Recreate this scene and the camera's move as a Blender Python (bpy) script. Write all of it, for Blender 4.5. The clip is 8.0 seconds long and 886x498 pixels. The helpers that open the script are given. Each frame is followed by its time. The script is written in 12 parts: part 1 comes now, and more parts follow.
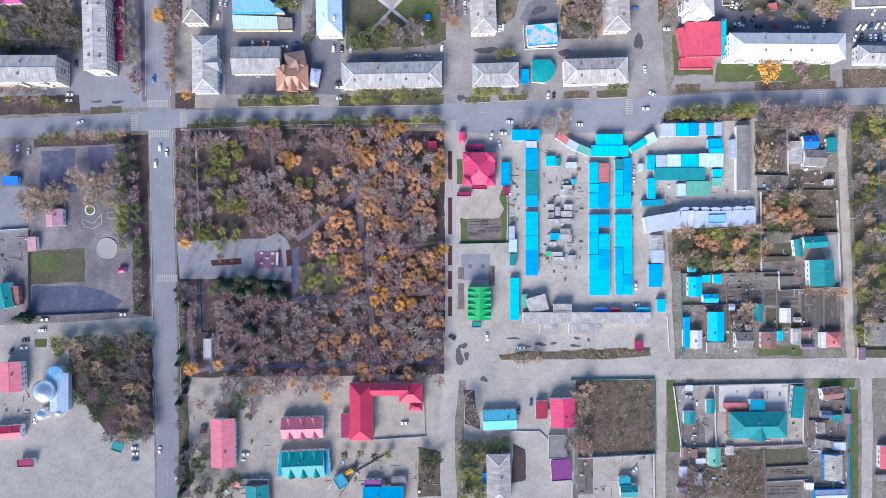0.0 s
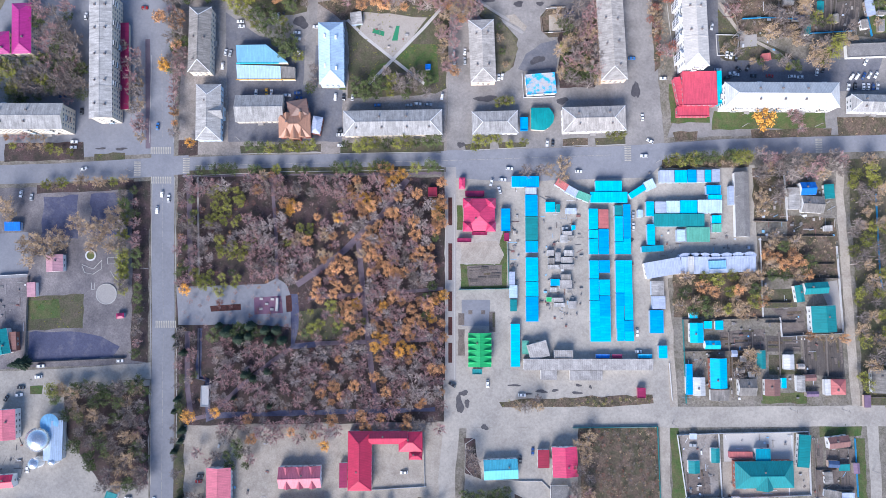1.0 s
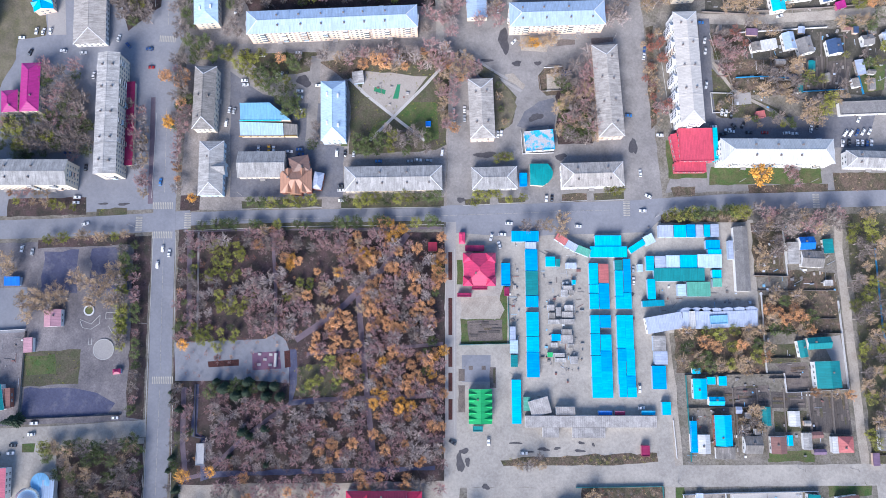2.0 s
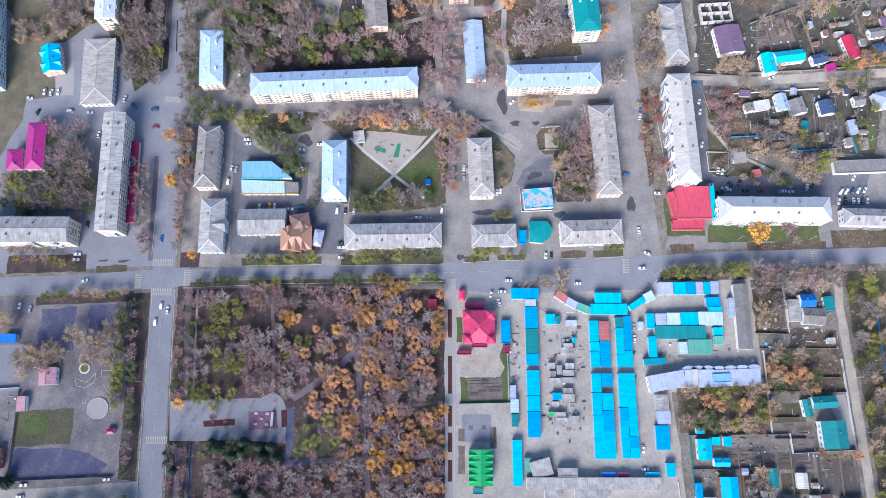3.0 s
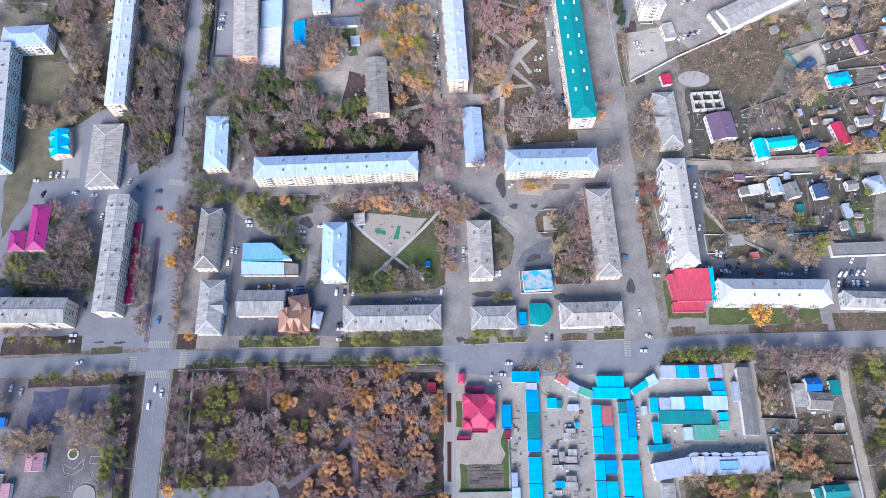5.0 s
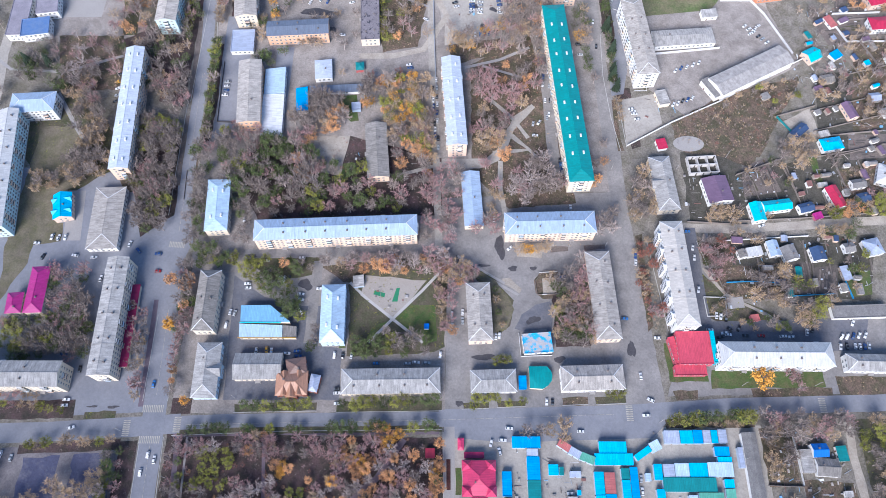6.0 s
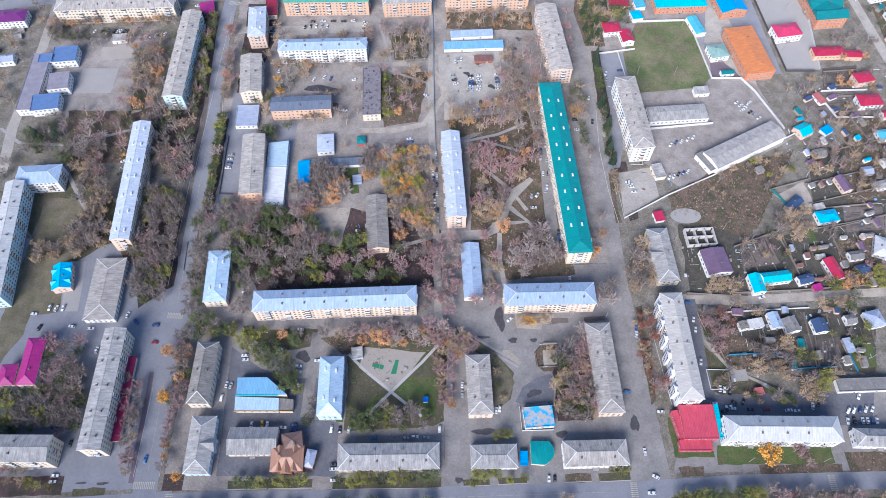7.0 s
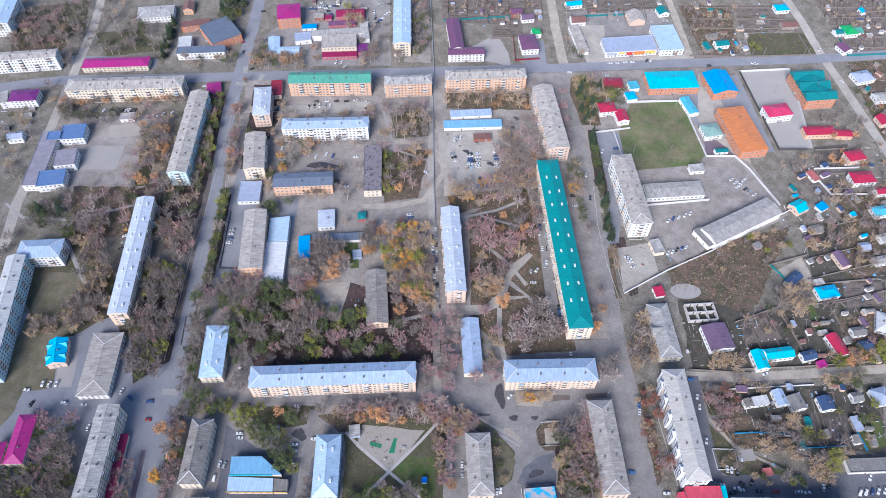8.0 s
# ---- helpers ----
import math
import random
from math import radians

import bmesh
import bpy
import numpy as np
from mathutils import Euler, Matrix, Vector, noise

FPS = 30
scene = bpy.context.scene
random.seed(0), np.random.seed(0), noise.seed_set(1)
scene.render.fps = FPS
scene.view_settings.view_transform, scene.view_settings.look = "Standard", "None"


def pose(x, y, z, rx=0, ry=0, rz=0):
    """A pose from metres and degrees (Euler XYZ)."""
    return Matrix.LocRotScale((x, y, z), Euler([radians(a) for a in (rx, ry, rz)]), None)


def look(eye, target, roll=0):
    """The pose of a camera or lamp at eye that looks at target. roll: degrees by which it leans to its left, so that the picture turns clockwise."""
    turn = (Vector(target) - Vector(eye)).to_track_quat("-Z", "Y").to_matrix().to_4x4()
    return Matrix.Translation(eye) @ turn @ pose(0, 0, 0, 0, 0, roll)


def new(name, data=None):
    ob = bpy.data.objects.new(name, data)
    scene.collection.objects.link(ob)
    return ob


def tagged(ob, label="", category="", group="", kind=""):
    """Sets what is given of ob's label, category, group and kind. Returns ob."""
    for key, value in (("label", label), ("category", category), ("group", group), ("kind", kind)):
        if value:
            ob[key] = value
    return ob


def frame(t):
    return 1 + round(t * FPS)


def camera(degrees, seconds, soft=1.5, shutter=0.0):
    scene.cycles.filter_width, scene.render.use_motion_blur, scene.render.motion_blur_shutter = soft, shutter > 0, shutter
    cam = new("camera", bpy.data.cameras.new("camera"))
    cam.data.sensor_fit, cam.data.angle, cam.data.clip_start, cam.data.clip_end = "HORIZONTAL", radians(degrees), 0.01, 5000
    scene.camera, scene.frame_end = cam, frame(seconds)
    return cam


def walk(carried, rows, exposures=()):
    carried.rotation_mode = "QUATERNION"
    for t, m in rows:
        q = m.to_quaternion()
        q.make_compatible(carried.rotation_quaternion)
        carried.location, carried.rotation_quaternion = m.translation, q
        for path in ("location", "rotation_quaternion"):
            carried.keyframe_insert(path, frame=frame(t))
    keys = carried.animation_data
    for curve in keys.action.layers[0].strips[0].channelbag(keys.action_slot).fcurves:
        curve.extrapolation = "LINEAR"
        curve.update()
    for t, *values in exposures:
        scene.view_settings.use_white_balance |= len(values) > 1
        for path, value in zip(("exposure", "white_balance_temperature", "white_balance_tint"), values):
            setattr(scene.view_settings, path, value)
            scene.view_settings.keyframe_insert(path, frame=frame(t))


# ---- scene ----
from mathutils.geometry import tessellate_polygon

# ---- camera: a hovering aircraft that tilts its view up from straight down ----
cam = camera(64.51, 8.0, soft=0.7)
ROWS = [
    (0, -0.00, 0.00, 420.00, -0.00, -0.09, -0.00),
    (0.5, -0.01, 0.00, 419.91, 1.72, -0.10, 0.01),
    (1, -0.03, 0.02, 419.73, 3.73, -0.15, 0.09),
    (1.5, -0.06, 0.05, 419.52, 5.89, -0.17, 0.09),
    (3, -0.10, 0.11, 419.20, 12.84, 0.15, -0.20),
    (3.5, -0.12, 0.17, 418.90, 14.87, 0.18, -0.19),
    (4, -0.13, 0.23, 418.67, 16.23, 0.20, -0.20),
    (4.5, -0.13, 0.28, 418.50, 17.61, 0.24, -0.21),
    (6, -0.14, 0.33, 418.40, 24.58, 0.44, -0.37),
    (6.5, -0.18, 0.39, 418.29, 27.46, 0.46, -0.39),
    (7, -0.24, 0.51, 418.15, 30.38, 0.51, -0.38),
    (7.5, -0.30, 0.65, 418.01, 33.39, 0.57, -0.39),
    (8, -0.33, 0.77, 417.90, 36.48, 0.59, -0.35),
]
walk(cam, [(t, pose(x, y, z, 0, 0, yaw) @ pose(0, 0, 0, tilt) @ pose(0, 0, 0, 0, 0, roll)) for t, x, y, z, tilt, roll, yaw in ROWS], [(0.0, 0.87, 5480, 13), (4.0, 0.75, 5380, 13), (6.0, 0.64, 5370, 13), (8.0, 0.4, 5340, 13)])

# ---- world and sun: thin bright haze, sun in the south ----
SUN_UP, SUN_FROM = 36.0, 200.0
world = bpy.data.worlds.new("sky")
scene.world = world
world.use_nodes = True
sky = world.node_tree.nodes.new("ShaderNodeTexSky")
sky.sky_type, sky.sun_disc = "NISHITA", False
sky.sun_elevation, sky.sun_rotation = radians(SUN_UP), radians(SUN_FROM)
sky.air_density, sky.dust_density, sky.ozone_density = 1.0, 0.8, 1.5
world.node_tree.links.new(sky.outputs[0], world.node_tree.nodes["Background"].inputs[0])
world.node_tree.nodes["Background"].inputs[1].default_value = 0.108
sun = new("sun", bpy.data.lights.new("sun", "SUN"))
sun.data.energy, sun.data.angle, sun.data.color = 3.35, radians(30), (1.0, 0.87, 0.715)
sun.matrix_basis = look((400 * math.sin(radians(SUN_FROM)), 400 * math.cos(radians(SUN_FROM)), 400 * math.tan(radians(SUN_UP))), (0, 0, 0))

# ---- materials ----
MATS = {}


def material(name, colour, rough=0.8, spread=0.12, size=4.0, fine=0.6, ribs=0.0, second=None, share=0.5, metal=0.0, bump=0.15, random_tint=0.0, sharp=0.15, blotch=0.55, streaks=0.12, sheets=0.05):
    """A procedural surface: colour with broad stains and fine grain in metres, and ribs (spacing in metres) for sheet roofs."""
    m = bpy.data.materials.new(name)
    m.use_nodes = True
    nt = m.node_tree
    p = nt.nodes["Principled BSDF"]
    p.inputs["Roughness"].default_value, p.inputs["Metallic"].default_value = rough, metal
    p.inputs["Diffuse Roughness"].default_value = 0.65 if rough > 0.75 else 0.2
    co = nt.nodes.new("ShaderNodeTexCoord")
    where = co.outputs["Object"]
    askew = nt.nodes.new("ShaderNodeMapping")
    askew.inputs["Location"].default_value, askew.inputs["Rotation"].default_value = (3.1, 7.7, 5.3), (0.62, 0.47, 0.33)
    nt.links.new(where, askew.inputs["Vector"])

    def noise_node(scale, detail, rough_n=0.6):
        n = nt.nodes.new("ShaderNodeTexNoise")
        n.inputs["Scale"].default_value, n.inputs["Detail"].default_value, n.inputs["Roughness"].default_value = scale, detail, rough_n
        nt.links.new(askew.outputs[0], n.inputs["Vector"])
        return n.outputs["Fac"]

    def mix(kind, fac, a, b):
        x = nt.nodes.new("ShaderNodeMix")
        x.data_type, x.blend_type = "RGBA", kind
        for socket, value in ((x.inputs["Factor"], fac), (x.inputs["A"], a), (x.inputs["B"], b)):
            if hasattr(value, "is_linked"):
                nt.links.new(value, socket)
            else:
                socket.default_value = value
        return x.outputs["Result"]

    def ramp(fac, lo, hi, a=0.0, b=1.0):
        r = nt.nodes.new("ShaderNodeMapRange")
        for key, value in (("From Min", lo), ("From Max", hi), ("To Min", a), ("To Max", b)):
            r.inputs[key].default_value = value
        nt.links.new(fac, r.inputs["Value"])
        return r.outputs["Result"]

    def times(a, b):
        k = nt.nodes.new("ShaderNodeMath")
        k.operation = "MULTIPLY"
        nt.links.new(a, k.inputs[0]), nt.links.new(b, k.inputs[1])
        return k.outputs[0]

    broad, grain = noise_node(1.0 / size, 9, 0.68), noise_node(1.0 / fine, 4, 0.75)
    c = (*colour, 1)
    if second:
        c = mix("MIX", ramp(broad, share - sharp, share + sharp), (*second, 1), c)
    stain = ramp(noise_node(1.0 / (size * 2.3), 6, 0.7), 0.3, 0.7, 1.0 - spread * blotch, 1.0 + spread * blotch)
    g = ramp(grain, 0.3, 0.7, 1.0 - spread * 1.4, 1.0 + spread * 1.4)
    value = times(stain, g)
    height = grain
    if ribs:
        w = nt.nodes.new("ShaderNodeTexWave")
        w.bands_direction = "X"
        w.inputs["Scale"].default_value, w.inputs["Distortion"].default_value = 0.314 / ribs, 0.0
        nt.links.new(where, w.inputs["Vector"])
        height = w.outputs["Fac"]
        value = times(value, ramp(height, 0.0, 1.0, 0.93, 1.05))
        # rain streaks running down the slope, and single sheets that have faded differently
        down = nt.nodes.new("ShaderNodeMapping")
        down.inputs["Scale"].default_value = (1.3, 0.16, 0.16)
        nt.links.new(where, down.inputs["Vector"])
        n = nt.nodes.new("ShaderNodeTexNoise")
        n.inputs["Scale"].default_value, n.inputs["Detail"].default_value = 1.0, 5
        nt.links.new(down.outputs[0], n.inputs["Vector"])
        value = times(value, ramp(n.outputs["Fac"], 0.34, 0.68, 1.0 - streaks, 1.0 + streaks * 0.7))
        cells = nt.nodes.new("ShaderNodeVectorMath")
        cells.operation = "SNAP"
        cells.inputs[1].default_value = (2.2, 3.1, 50.0)
        nt.links.new(where, cells.inputs[0])
        pick = nt.nodes.new("ShaderNodeTexWhiteNoise")
        pick.noise_dimensions = "2D"
        nt.links.new(cells.outputs[0], pick.inputs["Vector"])
        value = times(value, ramp(pick.outputs["Value"], 0.0, 1.0, 1.0 - sheets, 1.0 + sheets))
    if random_tint:
        info = nt.nodes.new("ShaderNodeObjectInfo")
        value = times(value, ramp(info.outputs["Random"], 0, 1, 1 - random_tint, 1 + random_tint))
    out = mix("MULTIPLY", 1.0, c, value)
    nt.links.new(out, p.inputs["Base Color"])
    if bump:
        bm_node = nt.nodes.new("ShaderNodeBump")
        bm_node.inputs["Strength"].default_value, bm_node.inputs["Distance"].default_value = bump, 0.05
        nt.links.new(height, bm_node.inputs["Height"])
        nt.links.new(bm_node.outputs[0], p.inputs["Normal"])
    MATS[name] = m
    return m


def sheet(name, colour, rough=0.45, **more):
    return material(name, colour, rough, spread=0.07, size=5.0, fine=0.9, ribs=0.9, random_tint=0.05, **more)


for name_, colour_ in dict(
    magenta=(0.43, 0.03, 0.22), rose=(0.62, 0.055, 0.15), rose_deep=(0.4, 0.03, 0.09), maroon=(0.3, 0.02, 0.09), maroon_red=(0.33, 0.03, 0.06), crimson=(0.5, 0.03, 0.085), pink=(0.58, 0.17, 0.22),
    pink_dusty=(0.5, 0.28, 0.32), red=(0.6, 0.085, 0.13), redpale=(0.5, 0.16, 0.15), terracotta=(0.46, 0.25, 0.16), terracotta_brown=(0.24, 0.15, 0.12), rust=(0.25, 0.13, 0.11), orange=(0.68, 0.25, 0.09),
    blue=(0.01, 0.34, 0.76), cyan=(0.02, 0.5, 0.82), cyan_pale=(0.12, 0.5, 0.62), royal=(0.015, 0.17, 0.62), navy=(0.06, 0.1, 0.2), skyblue=(0.25, 0.5, 0.72), skyblue_pale=(0.5, 0.64, 0.78),
    paleblue_roof=(0.43, 0.48, 0.6), bluegreen=(0.01, 0.27, 0.38), turquoise=(0.03, 0.55, 0.66), teal=(0.02, 0.24, 0.25), teal_bright=(0.02, 0.3, 0.3), green=(0.04, 0.42, 0.13), green_pale=(0.13, 0.4, 0.3),
    green_grey=(0.3, 0.45, 0.4), purple=(0.2, 0.04, 0.2), purple_dusty=(0.2, 0.09, 0.17), mauve=(0.2, 0.13, 0.2), white_metal=(0.61, 0.605, 0.59), white_blue_metal=(0.58, 0.63, 0.71),
    # bluegrey_metal has extra blue painted in for the sky's reflection.
    bluegrey_metal=(0.42, 0.52, 0.66), bluegrey_dark=(0.17, 0.2, 0.26), beige_metal=(0.58, 0.54, 0.49)).items():
    sheet(name_, colour_)
for name_, colour_ in dict(slate=(0.44, 0.425, 0.41), slate_warm=(0.46, 0.425, 0.39), slate_dirty=(0.28, 0.26, 0.24)).items():
    material(name_, colour_, 0.9, spread=0.16, size=3.0, fine=0.5, ribs=0.6, second=tuple(k * 0.72 for k in colour_), share=0.4, random_tint=0.08, streaks=0.24, sheets=0.09)
material("white_sheet", (0.76, 0.77, 0.79), 0.6, spread=0.06, size=5.0, second=(0.66, 0.67, 0.7), share=0.35, ribs=1.2)
material("felt_pale", (0.42, 0.4, 0.385), 0.95, spread=0.16, size=2.6, second=(0.335, 0.315, 0.305), share=0.47, sharp=0.08, ribs=1.2, streaks=0.12, sheets=0.09, random_tint=0.1)
material("tar", (0.2, 0.19, 0.19), 0.95, spread=0.2, size=3.0, second=(0.28, 0.27, 0.26), random_tint=0.1)
material("dark_patchy", (0.05, 0.05, 0.07), 0.9, spread=0.25, size=2.5, second=(0.22, 0.2, 0.22), share=0.58, sharp=0.03)
material("patchy_blue", (0.05, 0.45, 0.75), 0.8, spread=0.15, size=4.0, second=(0.5, 0.48, 0.48), share=0.5, sharp=0.04)
material("darkblue_roof", (0.13, 0.16, 0.24), 0.9, spread=0.2, size=5.0, second=(0.2, 0.2, 0.22))
material("concrete_roof", (0.45, 0.45, 0.46), 0.9, spread=0.12)
WALLS = dict(cream=(0.72, 0.62, 0.48), peach=(0.74, 0.56, 0.42), white=(0.76, 0.75, 0.72), paleblue=(0.5, 0.62, 0.7), paleturq=(0.55, 0.68, 0.68), brick=(0.33, 0.13, 0.09), brick_pale=(0.68, 0.51, 0.4),
             orange_brick=(0.68, 0.44, 0.29), deep_orange=(0.56, 0.24, 0.13), red_wall=(0.46, 0.1, 0.13), rose_wall=(0.45, 0.16, 0.2), stall_wall=(0.42, 0.5, 0.6), slate_wall=(0.33, 0.28, 0.24), signwhite=(0.72, 0.72, 0.74), redpale_wall=(0.4, 0.1, 0.1))
for name_, colour_ in WALLS.items():
    material("wall_" + name_, colour_, 0.85, spread=0.09, size=2.5, fine=0.4, random_tint=0.04)
material("wall_blue", (0.03, 0.25, 0.6), 0.6, spread=0.08)
material("wall_turquoise", (0.03, 0.42, 0.55), 0.6, spread=0.08)
material("plinth", (0.3, 0.28, 0.27), 0.9)
material("frame_white", (0.66, 0.65, 0.63), 0.5, spread=0.08)
material("door_brown", (0.16, 0.08, 0.05), 0.6)
material("chimney_brick", (0.19, 0.165, 0.155), 0.9)
material("vent_white", (0.75, 0.75, 0.75), 0.7, spread=0.05)
material("asphalt", (0.272, 0.276, 0.302), 0.9, spread=0.07, size=16.0, fine=1.7, second=(0.222, 0.228, 0.258), share=0.45, blotch=1.2)
material("asphalt_dusty", (0.44, 0.407, 0.362), 0.95, spread=0.09, size=12.0, fine=1.5, second=(0.335, 0.309, 0.278), share=0.46, blotch=1.2)
material("asphalt_blue", (0.085, 0.09, 0.155), 0.9, spread=0.16, size=9.0, fine=1.2, second=(0.21, 0.2, 0.235), share=0.38, sharp=0.12)
material("asphalt_yard", (0.305, 0.285, 0.272), 0.95, spread=0.12, size=10.0, fine=1.4, second=(0.215, 0.203, 0.196), share=0.46, blotch=1.2)
# Darkened bluish asphalt: painted building shade on shop yard, car park and drive.
material("asphalt_dark", (0.15, 0.153, 0.178), 0.9, spread=0.13, size=8.0, fine=1.3, second=(0.205, 0.2, 0.21), share=0.42, blotch=1.1)
material("lawn_worn", (0.135, 0.128, 0.07), 0.98, spread=0.25, size=8.0, fine=1.0, second=(0.205, 0.175, 0.13), share=0.5, blotch=1.0)
material("felt_mauve", (0.31, 0.29, 0.34), 0.95, spread=0.15, size=4.0, second=(0.24, 0.225, 0.265), random_tint=0.05)
material("felt_blue", (0.1, 0.19, 0.4), 0.9, spread=0.12, size=4.0, second=(0.15, 0.23, 0.4), random_tint=0.05)
material("garden_ground", (0.108, 0.097, 0.083), 0.98, spread=0.3, size=5.0, fine=0.9, second=(0.066, 0.064, 0.048), share=0.5)
material("yard", (0.335, 0.302, 0.278), 0.95, spread=0.18, size=10.0, fine=1.1, second=(0.235, 0.208, 0.188), share=0.46, sharp=0.12, blotch=1.0)
material("square_ground", (0.25, 0.228, 0.23), 0.95, spread=0.2, size=12.0, fine=1.0, second=(0.15, 0.138, 0.15), share=0.5, sharp=0.12, blotch=1.2)
material("dirt", (0.44, 0.395, 0.338), 0.98, spread=0.14, size=7.0, fine=0.9, second=(0.315, 0.275, 0.232), share=0.45)
# Earth colour lightened to stand partly for haze over the distant ground.
material("land", (0.255, 0.23, 0.2), 0.98, spread=0.3, size=9.0, fine=1.2, second=(0.16, 0.145, 0.112), share=0.5, sharp=0.12)
# Dark leafy soil, deepened further to stand for shade under the crowns.
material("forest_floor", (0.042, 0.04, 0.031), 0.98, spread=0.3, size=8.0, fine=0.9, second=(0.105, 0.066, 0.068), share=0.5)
material("grass", (0.078, 0.088, 0.042), 0.98, spread=0.28, size=6.0, fine=0.9, second=(0.13, 0.105, 0.078), share=0.5)
material("grass_green", (0.068, 0.122, 0.03), 0.98, spread=0.25, size=5.0, fine=0.8, second=(0.135, 0.12, 0.06), share=0.48)
material("pitch", (0.1, 0.142, 0.048), 0.98, spread=0.25, size=14.0, fine=1.2, second=(0.195, 0.17, 0.105), share=0.5, blotch=1.2)
material("weeds", (0.165, 0.117, 0.09), 0.98, spread=0.4, size=6.0, fine=1.0, second=(0.09, 0.083, 0.05), share=0.5, sharp=0.1)
# Soil raised in tone, with haze over far plots put into the colour.
material("soil", (0.155, 0.13, 0.12), 0.98, spread=0.25, size=4.0, fine=0.7, second=(0.215, 0.18, 0.155), share=0.45)
material("soil_rows", (0.115, 0.1, 0.092), 0.98, spread=0.2, size=4.0, fine=0.6, ribs=1.1)
material("concrete", (0.37, 0.35, 0.335), 0.9, spread=0.1, size=5.0)
material("concrete_pale", (0.5, 0.48, 0.46), 0.9, spread=0.08, size=6.0)
material("paving", (0.175, 0.137, 0.165), 0.9, spread=0.14, size=3.0)
material("kerb_stone", (0.5, 0.49, 0.47), 0.9, spread=0.1)
material("paint_white", (0.5, 0.47, 0.4), 0.85, spread=0.25, size=1.5, second=(0.34, 0.32, 0.3), share=0.42)
material("puddle", (0.075, 0.07, 0.075), 0.5, spread=0.2, size=3.0, second=(0.12, 0.11, 0.11), share=0.4, bump=0.02)
material("flowers_dark", (0.04, 0.02, 0.018), 0.95, spread=0.4, size=1.0, fine=0.4, second=(0.1, 0.03, 0.028))
material("purple_tiles", (0.19, 0.1, 0.16), 0.8, spread=0.12)
material("sand", (0.4, 0.36, 0.32), 0.98, spread=0.12)
material("green_mat", (0.04, 0.24, 0.12), 0.9, spread=0.1)
material("bark", (0.2, 0.165, 0.145), 0.95, spread=0.2, size=1.0, fine=0.2, random_tint=0.2)
material("bark_pale", (0.4, 0.34, 0.31), 0.95, spread=0.2, size=1.0, fine=0.2, random_tint=0.2)
material("birch_bark", (0.6, 0.54, 0.5), 0.9, spread=0.2, size=1.0, fine=0.2)
material("twigs_pink", (0.365, 0.222, 0.213), 0.95, spread=0.2, size=2.5, fine=0.5, random_tint=0.3, bump=0)
material("twigs_grey", (0.325, 0.265, 0.23), 0.95, spread=0.2, size=2.5, fine=0.5, random_tint=0.3, bump=0)
material("twigs_pale", (0.41, 0.335, 0.305), 0.95, spread=0.2, size=2.5, fine=0.5, random_tint=0.25, bump=0)
material("leaf_rust", (0.63, 0.345, 0.155), 0.9, spread=0.3, size=2.0, fine=0.6, random_tint=0.25, bump=0)
material("leaf_gold", (0.78, 0.42, 0.07), 0.9, spread=0.25, size=2.0, fine=0.6, random_tint=0.2, bump=0)
material("leaf_tan", (0.4, 0.29, 0.175), 0.9, spread=0.25, size=2.0, fine=0.6, random_tint=0.25, bump=0)
material("leaf_olive", (0.25, 0.25, 0.045), 0.9, spread=0.3, size=2.0, fine=0.6, random_tint=0.3, bump=0)
material("leaf_green", (0.1, 0.13, 0.04), 0.9, spread=0.3, size=2.0, fine=0.6, random_tint=0.3, bump=0)
material("needles", (0.045, 0.07, 0.04), 0.9, spread=0.3, size=2.0, fine=0.6, random_tint=0.25, bump=0)
material("leaf_red", (0.34, 0.13, 0.09), 0.9, spread=0.3, size=2.0, fine=0.6, random_tint=0.2, bump=0)
for name_, colour_ in dict(w=(0.78, 0.78, 0.78), g=(0.42, 0.44, 0.46), b=(0.03, 0.08, 0.25), k=(0.02, 0.02, 0.025), r=(0.35, 0.02, 0.02), y=(0.7, 0.38, 0.02), c=(0.06, 0.2, 0.5), t=(0.02, 0.2, 0.22)).items():
    material("paint_" + name_, colour_, 0.3, spread=0.03, bump=0)
material("rubber", (0.02, 0.02, 0.02), 0.8, bump=0)
material("steel", (0.45, 0.46, 0.47), 0.5, metal=0.3)
material("silver", (0.72, 0.73, 0.76), 0.25, metal=0.8, spread=0.05)
material("fence_wood", (0.22, 0.19, 0.17), 0.95, spread=0.2)
material("fence_white", (0.62, 0.62, 0.62), 0.8)
material("fence_teal", (0.03, 0.24, 0.25), 0.6)
material("fence_maroon", (0.25, 0.03, 0.05), 0.6)
material("fence_dark", (0.09, 0.085, 0.09), 0.8)
material("fence_blue", (0.04, 0.3, 0.6), 0.6)
material("water_green", (0.12, 0.13, 0.04), 0.3)


